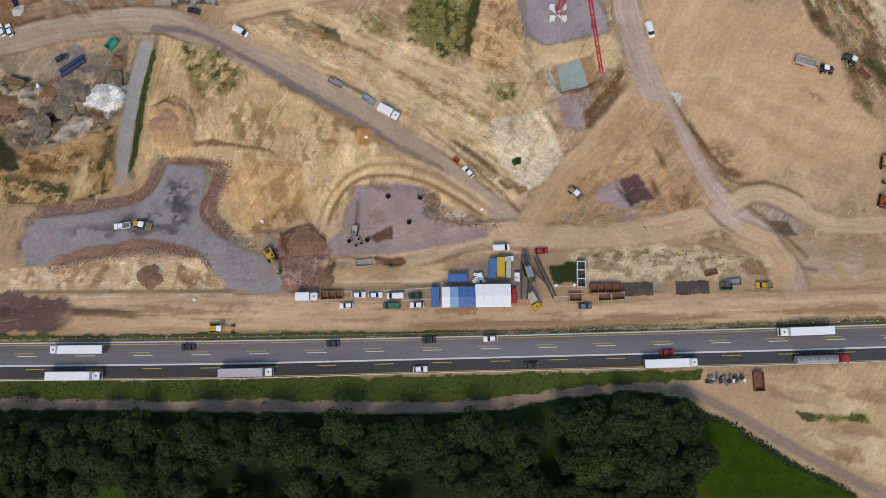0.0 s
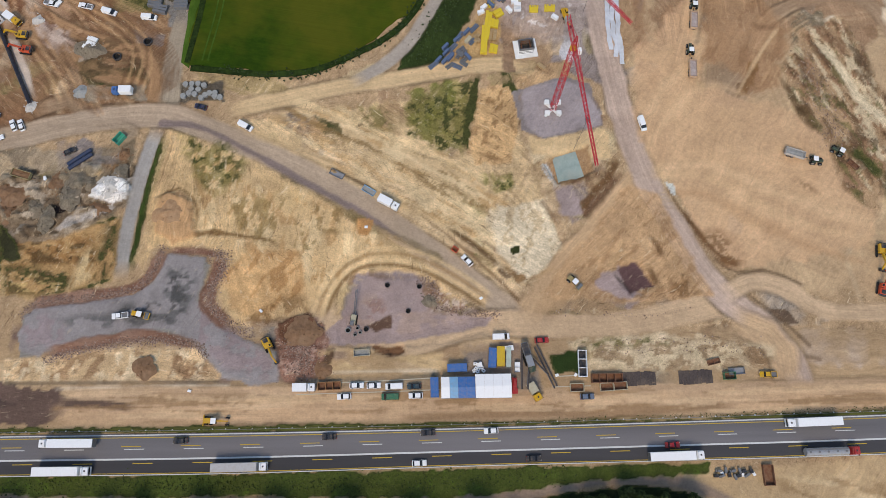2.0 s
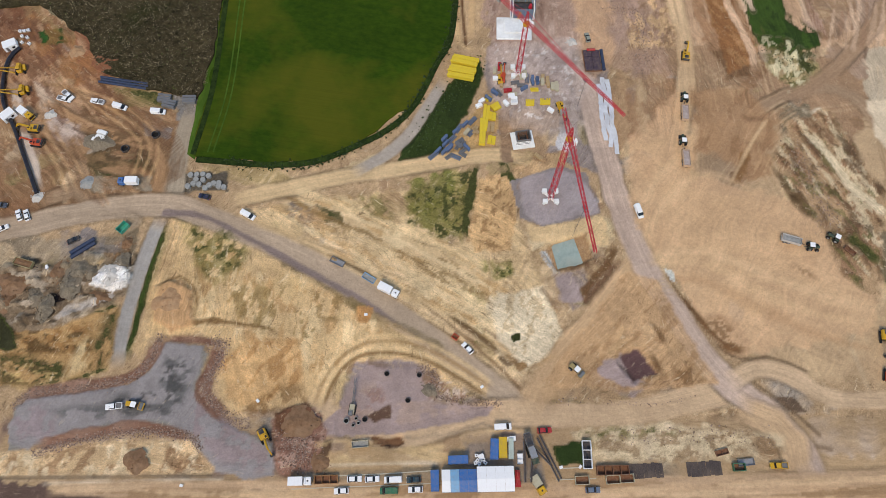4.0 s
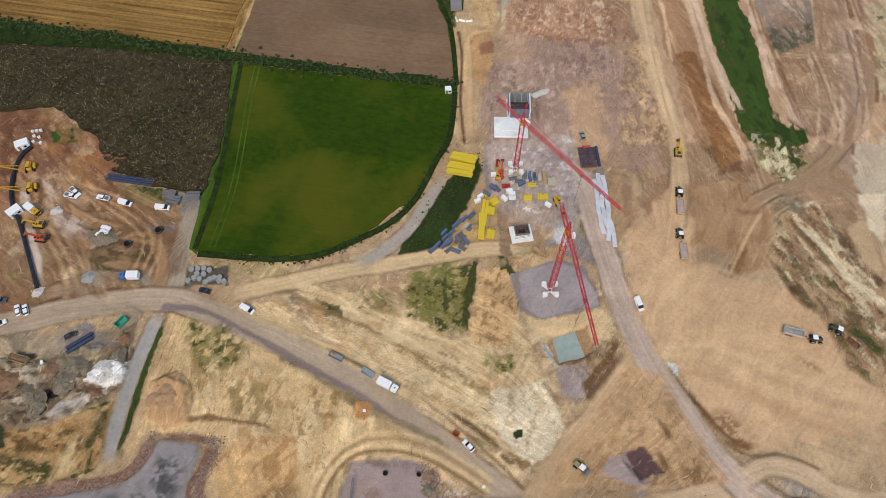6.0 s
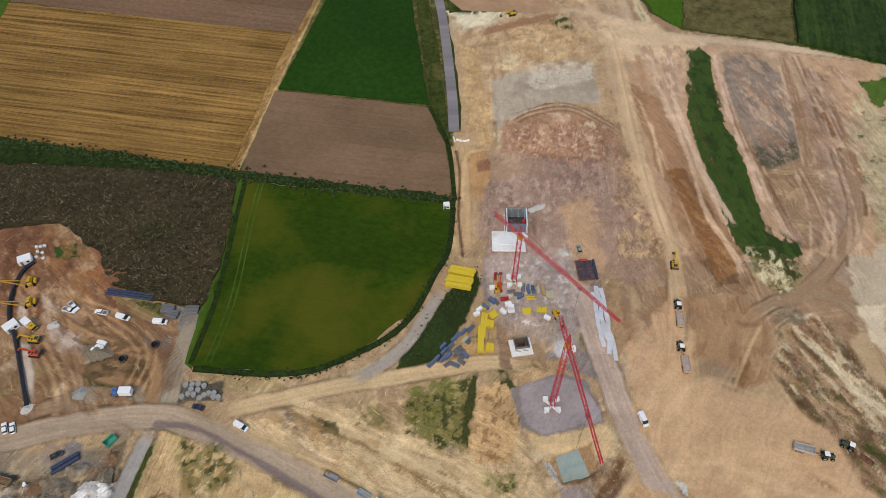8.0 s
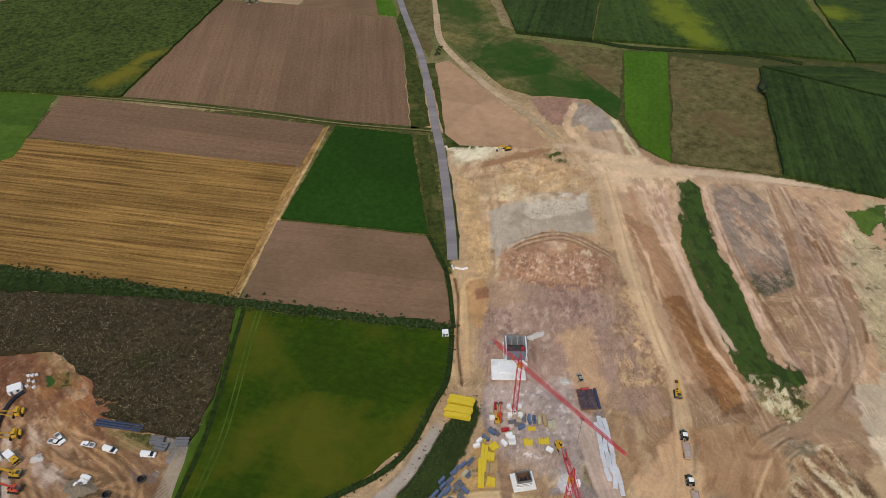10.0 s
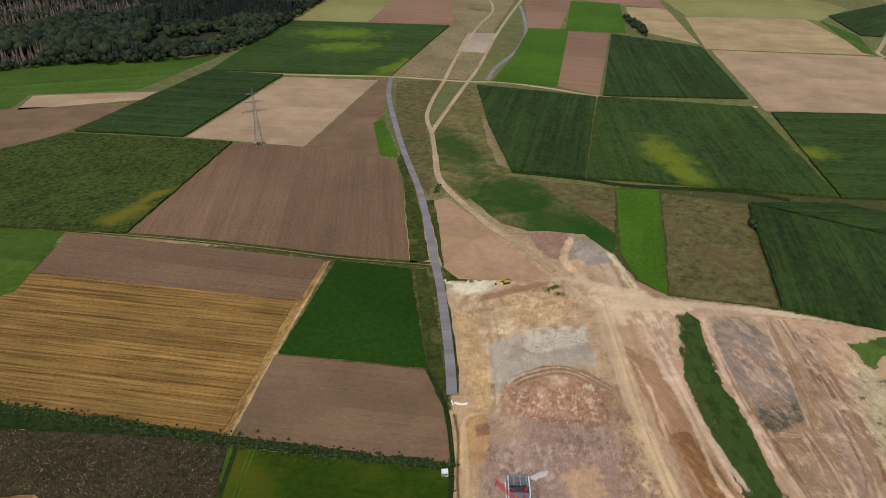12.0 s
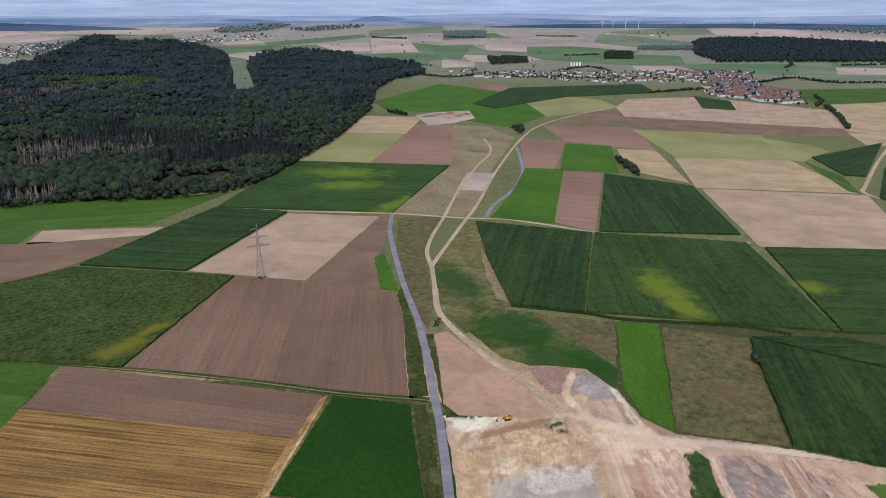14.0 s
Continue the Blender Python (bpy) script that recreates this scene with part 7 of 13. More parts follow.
# the pipe yard
blotch([(-180.1, 193.2), (-159.3, 193.0), (-136.6, 175.3), (-128.9, 161.4), (-114.1, 153.3), (-125.1, 135.6), (-144.7, 130.9), (-168.2, 153.7)], (112, 76, 54), 4.5, 0.28, stretch=2.5, turn=130)
blotch([(-180.1, 193.2), (-159.3, 193.0), (-136.6, 175.3), (-128.9, 161.4), (-114.1, 153.3), (-125.1, 135.6), (-144.7, 130.9), (-168.2, 153.7)], (190, 152, 116), 4, 0.22, stretch=3, turn=130)
blotch([(-131.4, 135.7), (-108.4, 135.5), (-101.9, 123.4), (-123.8, 121.3)], (72, 58, 40), 4, 0.5, stretch=2, turn=-10)
blotch([(-145.3, 140.7), (-132.0, 138.1), (-132.3, 130.8), (-141.2, 133.3)], (206, 184, 166), 4, 0.5)
band([(-149.4, 156.2), (-126.5, 150.8), (-106.8, 137.9), (-101.3, 125.8), (-103.7, 114.3)], 0.8, (196, 156, 112), amount=0.6, warp=0.5)
band([(-150.2, 135.8), (-139.1, 121.4), (-133.1, 110.1)], 0.8, (112, 80, 58), amount=0.6, warp=0.5)
band([(-147.7, 156.2), (-126.1, 148.9), (-107.8, 136.7), (-103.0, 125.8), (-105.3, 114.3)], 0.8, (112, 80, 56), amount=0.6, warp=0.5)
band([(-148.3, 135.8), (-137.2, 121.4), (-131.1, 110.0)], 0.8, (188, 150, 110), amount=0.6, warp=0.5)
band([(-145.9, 156.2), (-125.6, 147.1), (-108.8, 135.5), (-104.6, 125.8), (-106.9, 114.3)], 0.8, (196, 156, 112), amount=0.6, warp=0.5)
band([(-146.4, 135.8), (-135.4, 121.4), (-129.1, 110.0)], 0.8, (112, 80, 58), amount=0.6, warp=0.5)
band([(-144.2, 156.2), (-125.2, 145.4), (-109.8, 134.3), (-106.2, 125.8), (-108.5, 114.3)], 0.8, (112, 80, 56), amount=0.6, warp=0.5)
band([(-144.6, 135.8), (-133.6, 121.4), (-127.1, 110.0)], 0.8, (188, 150, 110), amount=0.6, warp=0.5)
band([(-142.4, 156.1), (-124.8, 143.6), (-110.8, 133.0), (-107.9, 125.8), (-110.1, 114.3)], 0.8, (196, 156, 112), amount=0.6, warp=0.5)
band([(-142.7, 135.8), (-131.8, 121.4), (-125.1, 110.0)], 0.8, (112, 80, 58), amount=0.6, warp=0.5)
band([(-140.7, 156.1), (-124.4, 141.8), (-111.8, 131.8), (-109.5, 125.9), (-111.8, 114.3)], 0.8, (112, 80, 56), amount=0.6, warp=0.5)
band([(-140.8, 135.8), (-129.9, 121.4), (-123.1, 110.0)], 0.8, (188, 150, 110), amount=0.6, warp=0.5)
# forest floor
patch([(-785, 802), (-566, 789), (-440, 837), (-360, 844), (-267, 886), (-226, 971), (-211, 1082), (-175, 1326), (-146, 1703), (-151, 1887), (-165, 2114), (-122, 2483), (-21, 2656), (-297, 3113), (-608, 3369), (-1296, 3631), (-1633, 3708), (-1594, 2685), (-2001, 2169)], (46, 50, 30), soft=20, warp=2)
band([(-118.0, 8.6), (-104.0, 8.2), (-95.0, 7.6)], 2.4, (104, 84, 72), warp=0.8)
blotch([(-120.0, 12.0), (190.0, 14.0), (190.0, 4.0), (-120.0, 2.5)], (150, 118, 84), 4, 0.28, stretch=12, turn=1)
blotch([(-120.0, 12.0), (190.0, 14.0), (190.0, 4.0), (-120.0, 2.5)], (212, 180, 142), 4, 0.25, stretch=12, turn=1)
# rough grass between the far fields
patch([(116.0, 398.0), (136.0, 478.0), (230.0, 472.0), (400.0, 447.0), (330.0, 360.0), (242.0, 291.5), (192.0, 313.0), (134.5, 327.5), (119.0, 345.0), (114.0, 372.0)], (96, 98, 50), soft=2, warp=1.5, plants=0.8)
blotch([(132.7, 311.8), (144.6, 311.6), (132.8, 194.0), (149.0, 178.3), (140.1, 158.5), (128.3, 178.6), (122.4, 239.6)], (40, 56, 24), 5, 0.4, stretch=2, turn=100, plants=0.95)
blotch([(129.5, 304.4), (124.6, 259.6), (125.9, 203.9), (126.0, 178.6), (125.6, 194.1), (122.1, 243.5)], (112, 96, 60), 4, 0.4, stretch=2, turn=100, plants=0.5)
patch([(18.6, 172.4), (52.6, 175.0), (57.1, 154.3), (48.5, 134.0), (33.9, 134.2), (21.7, 141.7)], (198, 180, 168), soft=6, warp=4, amount=0.5, worn=0.5)
blotch([(21.0, 173.8), (52.6, 175.0), (54.6, 151.7), (38.1, 134.1), (23.9, 144.3)], (230, 222, 214), 3, 0.1)
blotch([(21.0, 173.8), (52.6, 175.0), (54.6, 151.7), (38.1, 134.1), (23.9, 144.3)], (140, 122, 112), 4, 0.25, amount=0.5)
patch([(-156.4, 180.6), (-147.1, 181.7), (-143.8, 175.3), (-153.0, 174.0)], (46, 84, 36), soft=1, warp=1, plants=0.9)
blotch([(-180.1, 193.2), (-163.9, 193.0), (-160.5, 172.7), (-161.7, 153.7), (-162.8, 136.0)], (104, 66, 46), 5, 0.6, stretch=2, turn=110)
blotch([(-166.2, 193.1), (-138.8, 175.3), (-126.7, 161.3), (-137.9, 153.5), (-150.8, 161.6)], (150, 104, 66), 5, 0.5, stretch=2, turn=130)
blotch([(-162.8, 136.0), (-153.0, 131.0), (-141.2, 103.6), (-151.6, 99.4)], (128, 92, 66), 5, 0.5, stretch=2, turn=110)
# the upper site: gravel platform, haul way, pale cuts
patch([(28.0, 284.7), (47.6, 296.0), (81.6, 300.3), (80.7, 266.5), (54.8, 269.0), (34.6, 256.7), (28.7, 248.7)], (178, 165, 147), soft=2, warp=2, amount=0.8, worn=0.5)
patch([(47.6, 296.9), (81.2, 301.2), (81.0, 286.3), (64.4, 279.7), (44.5, 277.8)], (208, 196, 174), soft=3, warp=3, amount=0.8, worn=0.5)
band([(94.6, 341.2), (95.5, 309.8), (94.0, 268.4), (92.7, 221.5), (93.8, 182.1)], 5.0, (216, 184, 144), amount=0.8, warp=0.8)
band([(94.6, 341.2), (95.5, 309.8), (94.0, 268.4), (92.7, 221.5), (93.8, 182.1)], 0.7, (176, 142, 108), amount=0.6, warp=0.5)
patch([(85.0, 344.1), (118.2, 336.5), (145.3, 314.1), (102.3, 300.9), (94.7, 317.4)], (218, 188, 152), soft=6, warp=3, amount=0.8, worn=0.6)
band([(122.6, 309.4), (117.0, 268.1), (118.0, 232.1), (121.0, 203.9), (123.9, 187.8)], 2.5, (218, 188, 162), amount=0.8, warp=1.0)
band([(105.8, 307.2), (104.3, 281.4), (104.4, 247.7)], 3.0, (176, 134, 104), amount=0.7, warp=1.6)
band([(112.8, 309.6), (111.4, 281.3), (111.9, 251.6)], 2.5, (214, 182, 154), amount=0.7, warp=1.6)
patch([(149.3, 306.6), (166.3, 308.8), (175.1, 289.6), (167.5, 239.0), (149.9, 234.7), (143.6, 259.3)], (142, 124, 110), soft=2, warp=2, amount=0.6)
blotch([(146.7, 234.7), (168.5, 242.1), (164.6, 226.0), (148.0, 220.1)], (80, 80, 62), 4, 0.7, plants=0.4)
band([(145.5, 306.7), (140.9, 259.3), (140.6, 220.9), (139.5, 200.4)], 2.2, (216, 184, 160), amount=0.8, warp=1.4)
band([(181.1, 303.7), (176.3, 258.9), (165.8, 220.5), (168.5, 193.5)], 1.6, (150, 114, 90), amount=0.7, warp=1.6)
band([(195.2, 289.3), (190.8, 246.5), (187.0, 209.8)], 2.4, (140, 102, 76), amount=0.75, warp=2.0)
patch([(28.3, 115.4), (44.6, 119.0), (51.8, 113.4), (55.1, 101.7), (34.4, 96.9), (28.1, 101.0)], (162, 150, 148), soft=1, warp=0.8, worn=0.8)
band([(3.8, 210.2), (5.4, 188.5), (7.9, 174.0), (13.0, 171.1)], 2.0, (216, 184, 138), amount=0.8, warp=0.8)
# straw headland and field ways
patch([(-78.0, 330.0), (-68.0, 368.0), (-63.5, 371.5), (-79.0, 279.5), (-89.0, 223.0), (-94.0, 224.5)], (160, 124, 74), soft=1.5, warp=1.0)
blotch([(-78.0, 330.0), (-68.0, 368.0), (-63.5, 371.5), (-79.0, 279.5), (-89.0, 223.0), (-94.0, 224.5)], (112, 84, 46), 2.5, 0.35, stretch=8, turn=80)
band([(-64.0, 371.0), (-79.6, 282.0), (-88.6, 224.0)], 0.9, (196, 168, 122), warp=0.6, amount=0.8)
band([(-62.2, 371.0), (-78.4, 281.0)], 1.2, (120, 112, 62), warp=0.6, plants=0.6)
patch([(-92.0, 149.0), (-86.5, 155.0), (-85.0, 196.0), (-83.5, 218.0), (-90.5, 218.0), (-88.5, 190.0), (-89.5, 155.0)], (96, 104, 50), soft=1.5, warp=1.0, plants=0.9)
# the far end of the site
blotch([(10.4, 334.0), (44.0, 345.4), (77.7, 347.9), (101.2, 332.3), (87.1, 294.5), (24.0, 290.7)], (160, 124, 92), 6, 0.3, stretch=1.6, turn=20, amount=0.5)
blotch([(10.4, 334.0), (44.0, 345.4), (77.7, 347.9), (101.2, 332.3), (87.1, 294.5), (24.0, 290.7)], (212, 184, 146), 6, 0.3, stretch=1.6, turn=60, amount=0.5)
band([(26.3, 327.8), (43.0, 334.5), (63.5, 342.0)], 6, (158, 118, 86), amount=0.85, warp=2)
patch([(7.4, 347.4), (20.7, 345.9), (46.1, 350.4), (30.2, 338.4), (15.2, 330.9)], (224, 212, 180), soft=2, warp=3)
blotch([(9.3, 355.5), (26.0, 350.8), (23.9, 343.3), (10.7, 346.1)], (70, 84, 40), 6, 0.6, plants=0.9)
patch([(62.5, 403.9), (90.7, 405.7), (82.5, 377.7), (72.6, 370.9), (65.7, 385.1)], (152, 118, 100), soft=2, warp=2)
patch([(89.7, 399.5), (106.3, 390.2), (110.3, 366.8), (94.1, 363.8)], (152, 140, 126), soft=2, warp=3)
band([(91.5, 399.5), (81.4, 370.8), (92.6, 338.4), (105.1, 320.7)], 5, (214, 182, 146), amount=0.8, warp=2)
band([(110.8, 377.2), (115.0, 356.8), (118.1, 334.9)], 3, (216, 200, 164), amount=0.8, warp=1.5)
blotch([(107.0, 315.1), (135.1, 314.6), (126.3, 270.0), (107.9, 270.3)], (206, 174, 144), 5, 0.3, amount=0.6, stretch=3, turn=95)
blotch([(107.0, 315.1), (135.1, 314.6), (126.3, 270.0), (107.9, 270.3)], (160, 124, 98), 5, 0.25, amount=0.6, stretch=3, turn=95)
blotch([(152.1, 308.8), (189.1, 308.1), (158.3, 221.5), (148.9, 236.4)], (206, 174, 144), 5, 0.3, amount=0.6, stretch=3, turn=105)
blotch([(152.1, 308.8), (189.1, 308.1), (158.3, 221.5), (148.9, 236.4)], (160, 124, 98), 5, 0.25, amount=0.6, stretch=3, turn=105)
blotch([(193.1, 302.8), (216.1, 287.1), (187.8, 200.8), (166.8, 217.8)], (206, 174, 144), 5, 0.3, amount=0.6, stretch=3, turn=110)
blotch([(193.1, 302.8), (216.1, 287.1), (187.8, 200.8), (166.8, 217.8)], (160, 124, 98), 5, 0.25, amount=0.6, stretch=3, turn=110)


def weather():
    """Rills and clods over the loose ground; the driven ways stay smoother."""
    near = (np.hypot(GX, GY - 60) < 420) * (1 - 0.85 * WORN)
    rill = np.clip((1 - np.abs(fbm(GX + 4 * N2, GY + 4 * N2, 9, 131, 4)) * 3.4 - 0.66) / 0.34, 0, 1) * np.clip(0.2 + 1.8 * N3 + N2, 0, 1)
    EARTH_C[:] *= (1 + near * (0.04 - 0.14 * rill + 0.10 * NF + 0.15 * N1 + 0.12 * N2))[:, None]
    GZ[:] -= near * 0.3 * rill
    loose = 1 - ROAD
    GRAIN[:, 1] += loose * (5.0 * N2 + 1.5 * N1)
    GRAIN[:, 2] *= np.clip(0.75 + 1.1 * N3 + 0.6 * N2, 0.15, 1.2)


weather()


def make_ground():
    nx, ny = len(gx), len(gy)
    me = bpy.data.meshes.new("ground")
    me.vertices.add(nx * ny)
    me.vertices.foreach_set("co", np.stack([GX, GY, GZ], 1).astype(np.float32).ravel())
    i, j = np.meshgrid(np.arange(nx - 1), np.arange(ny - 1))
    a = (j * nx + i).ravel()
    quads = np.stack([a, a + 1, a + nx + 1, a + nx], 1).astype(np.int32)
    me.loops.add(quads.size)
    me.polygons.add(len(quads))
    me.loops.foreach_set("vertex_index", quads.ravel())
    me.polygons.foreach_set("loop_start", np.arange(0, quads.size, 4, dtype=np.int32))
    me.update()
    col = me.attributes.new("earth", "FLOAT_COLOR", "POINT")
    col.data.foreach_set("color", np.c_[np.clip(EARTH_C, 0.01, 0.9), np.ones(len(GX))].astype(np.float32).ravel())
    way_attr = me.attributes.new("grain", "FLOAT_VECTOR", "POINT")
    way_attr.data.foreach_set("vector", GRAIN.astype(np.float32).ravel())
    veg = me.attributes.new("plants", "FLOAT", "POINT")
    veg.data.foreach_set("value", np.clip(PLANTS, 0, 1).astype(np.float32))
    flat = me.attributes.new("worn", "FLOAT", "POINT")
    flat.data.foreach_set("value", np.clip(WORN, 0, 1).astype(np.float32))
    me.polygons.foreach_set("use_smooth", np.ones(len(quads), bool))
    me.materials.append(EARTH)
    tagged(new("ground", me), "bare tan and brown earth of a road building site", "ground", kind="structure")


make_ground()
# ---- roads ----
DIRT = crop_material("dirt_track_earth", srgb(176, 150, 116), srgb(212, 186, 150), rows=0.0, fine=0.3)
NORTH_EDGE = [(-296.8, -2.0), (-191.1, -1.8), (-138.2, -1.0), (-67.6, -0.2), (0.4, 1.0), (68.9, 2.8), (139.8, 4.9), (199.2, 6.9), (307.0, 10.8)]
SOUTH_EDGE = [(-294.8, -13.5), (-189.8, -13.7), (-137.3, -13.0), (-67.1, -12.3), (0.4, -10.5), (68.4, -8.9), (138.8, -7.0), (304.9, -0.8)]


def motorway():
    n = resample(NORTH_EDGE, 6)
    s = resample(SOUTH_EDGE, 6)
    k = np.linspace(0, 1, 90)
    pick = lambda p: np.stack([np.interp(k, np.linspace(0, 1, len(p)), p[:, i]) for i in (0, 1)], 1)
    n = pick(n)
    s = np.stack([n[:, 0], np.interp(n[:, 0], s[:, 0], s[:, 1])], 1)
    at = lambda w: n + (s - n) * w
    line = [tuple(v) for v in at(0.32)]

    def band(name, a, b, material, z, label):
        p, q = at(a), at(b)
        bm = bmesh.new()
        up = [(bm.verts.new((*u, z)), bm.verts.new((*v, z)), bm.verts.new((*u, z - 0.4)), bm.verts.new((*v, z - 0.4))) for u, v in zip(p, q)]
        for c, d in zip(up, up[1:]):
            bm.faces.new((c[0], c[1], d[1], d[0]))
            bm.faces.new((c[2], c[0], d[0], d[2]))
            bm.faces.new((c[1], c[3], d[3], d[1]))
        bmesh.ops.recalc_face_normals(bm, faces=bm.faces)
        return tagged(obj(name, bm, material), label, "road", kind="structure")

    road = band("road", 0.0, 0.63, ASPHALT, 0.32, "grey worn asphalt carriageway of a motorway")
    new_lane = band("road", 0.634, 1.0, ASPHALT_DARK, 0.32, "freshly laid dark asphalt carriageway of a motorway")

    def solid(w, width, material, parent, z=0.325):
        p = at(w)
        bm = bmesh.new()
        vs = [(bm.verts.new((u[0], u[1] + width / 2, z)), bm.verts.new((u[0], u[1] - width / 2, z))) for u in p]
        for c, d in zip(vs, vs[1:]):
            bm.faces.new((c[0], c[1], d[1], d[0]))
        part("edge_line", bm, material, parent)

    for w, width, material, parent in ((0.03, 0.3, LINE_WHITE, road), (0.09, 0.2, LINE_YELLOW, road), (0.61, 0.5, LINE_WHITE, road), (0.95, 0.2, LINE_YELLOW, new_lane), (0.985, 0.25, LINE_WHITE, new_lane)):
        solid(w, width, material, parent)
    me = {}
    for material in (LINE_WHITE, LINE_YELLOW):
        bm = bmesh.new()
        bmesh.ops.create_cube(bm, size=1, matrix=Matrix.Diagonal((6, 0.22, 0.012, 1)))
        me[material.name] = bpy.data.meshes.new("lane_dash")
        bm.to_mesh(me[material.name])
        bm.free()
        me[material.name].materials.append(material)
    for w, material, shift, parent in ((0.30, LINE_YELLOW, 0, road), (0.37, LINE_WHITE, 1, road), (0.71, LINE_YELLOW, 4, new_lane)):
        p = resample([tuple(v) for v in at(w)], 1.0)
        for i in range(4 + shift, len(p) - 4, 18):
            o = new("lane_dash", me[material.name])
            d = p[i + 3] - p[i - 3]
            o.matrix_world = Matrix.Translation((*p[i], 0.325)) @ Matrix.Rotation(math.atan2(d[1], d[0]), 4, "Z")
            o.parent = parent


motorway()
LANE = [(8.3, 247.3), (7.8, 276.5), (4.6, 334.7), (1.0, 370.9), (-2.9, 414.3), (-9.4, 471.8), (-23.6, 551.3), (-34.2, 623.6), (-44.0, 704.7), (-44.9, 769.9)]
tagged(strip("road", LANE, 5.0, ASPHALT_GREY, 0.42, thick=0.8), "narrow grey asphalt lane between the fields", "road", kind="structure")
LANE_2 = [(-44.9, 769.9), (-41.3, 774.6), (-2.1, 766.8)]
CONCRETE_WAY = [(62.0, 758.7), (75.4, 809.8), (108, 888), (132, 986), (143, 1102), (147, 1191)]
tagged(strip("road", [(799, 1191), (683, 1040), (579, 896), (558, 865), (560, 831), (592, 793)], 5.0, DIRT, 0.3), "pale farm road along the maize", "road", kind="structure")
tagged(strip("road", CONCRETE_WAY, 5.0, ASPHALT_GREY), "curving grey field road", "road", kind="structure")
for n, (line, w) in enumerate((([(-257, 803), (-160, 786), (-47.8, 774.7), (34.2, 754.6), (79.1, 749.3), (121.7, 728.8), (176.5, 696.8), (253, 676), (322, 660)], 4), ([(0.1, 595.2), (7.7, 627.8), (33.0, 726.0), (56.9, 818.0), (99, 1014), (169, 1282), (229, 1438), (334, 1587), (452, 1714)], 4),
                ([(2.8, 541.9), (0.1, 595.2), (-3.6, 623.1), (-3.7, 651.6), (2.7, 697.9), (13.8, 755.0), (28.0, 840.2), (45, 925), (72, 1043), (95, 1122), (102, 1192), (97, 1272)], 4), ([(72.9, 355.7), (58.2, 383.5), (40.8, 411.2), (26.3, 440.5), (11.7, 474.5), (4.7, 499.6), (2.8, 541.9)], 5))):
    tagged(strip("track", line, w, DIRT, 0.34 + 0.03 * n, thick=0.6), "pale dirt farm track between the fields", "track", kind="structure")

# ---- fields ----
tagged(strip("grass_balk", [(-290.2, 424.1), (-236.3, 413.7), (-169.2, 401.9), (-108.1, 388.5), (-57.0, 375.3), (-1.7, 365.8)], 4.6, VERGE, 0.3, thick=0.6), "narrow grassy balk between the ploughed fields", "grass", kind="structure")
tagged(strip("track", [(-290.2, 423.1), (-236.3, 412.7), (-169.2, 400.9), (-108.1, 387.5), (-57.0, 374.3), (-1.7, 364.8)], 0.9, DRY, 0.34, thick=0.6), "faint pale wheel track on the grassy balk", "track", kind="structure")


LAID = []  # the far fields, each a little above the last where they meet


def plot(corners, material, height, label, side=0):
    """A field; its rows run along the side of that number."""
    n = len(corners)
    a, b = corners[side], corners[(side + 1) % n]
    x, y = sum(p[0] for p in corners) / n, sum(p[1] for p in corners) / n
    lift = 0.0
    if math.hypot(x, y) > 880:
        LAID.append(label)
        lift = 0.012 * len(LAID)
        out = 1 + min(0.06, 9.0 / (sum(math.dist(p, (x, y)) for p in corners) / n))
        corners = [(x + (p[0] - x) * out, y + (p[1] - y) * out) for p in corners]
    field("field", corners, material, label, height, along=(b[0] - a[0], b[1] - a[1]), lift=lift)


plot([(-243.5, 360.4), (-77.8, 328.7), (-92.6, 225.0), (-203.2, 245.9), (-253.1, 254.7)], STUBBLE, 0.12, "harvested golden stubble field with straw rows")
plot([(-241.1, 412.2), (-66.8, 372.1), (-75.5, 326.8), (-240.6, 361.2)], RED_SOIL, 0.1, "bare brown ploughed field strip")
plot([(-22.6, 487.3), (-14.6, 367.3), (-71.3, 378.9), (-201.7, 406.2), (-174.6, 573.9), (-109.5, 563.3), (-29.8, 531.3)], RED_SOIL, 0.1, "large bare brown ploughed field")
plot([(-59.4, 371.5), (-13.8, 360.6), (-3.4, 267.1), (-78.4, 280.7)], WHEAT, 0.5, "dark green cereal field")
plot([(-80.2, 279.3), (-4.0, 265.8), (3.9, 239.0), (7.3, 203.4), (-87.5, 222.4)], SOIL, 0.1, "light brown harrowed field")
plot([(-325, 598), (-173.1, 573.9), (-202.7, 408.5), (-311.4, 422.0), (-384, 539)], CORN_ROUGH, 1.8, "ragged dark maize field with a yellow edge")
plot([(-165, 777), (-58.6, 760.8), (-109.5, 563.3), (-217.4, 588.8)], PALE_STUBBLE, 0.1, "pale harvested field")
plot([(-57.3, 760.8), (-48.4, 763.0), (-46.5, 648.9), (-52.9, 624.0), (-43.5, 541.4), (-29.9, 532.5), (-108.0, 563.3)], SOIL, 0.1, "brown tilled field")
plot([(-54.3, 620.8), (-45.5, 633.6), (-27.3, 537.4), (-42.7, 542.7)], BRIGHT, 0.4, "small green field strip")
plot([(-256, 800), (-167, 782), (-220.0, 588.8), (-323, 605)], CORN, 1.8, "long dark green maize field")
plot([(-413, 713), (-289, 725), (-296, 697), (-406, 667)], PALE_STUBBLE, 0.1, "pale harvested field strip")
plot([(-539, 663), (-294, 682), (-361, 546), (-408.7, 483.8)], SOIL, 0.1, "grey brown tilled field")
plot([(-632, 790), (-447, 838), (-261, 871), (-312, 730), (-418, 717), (-415, 669), (-540, 664)], MEADOW, 0.2, "green meadow by the forest")
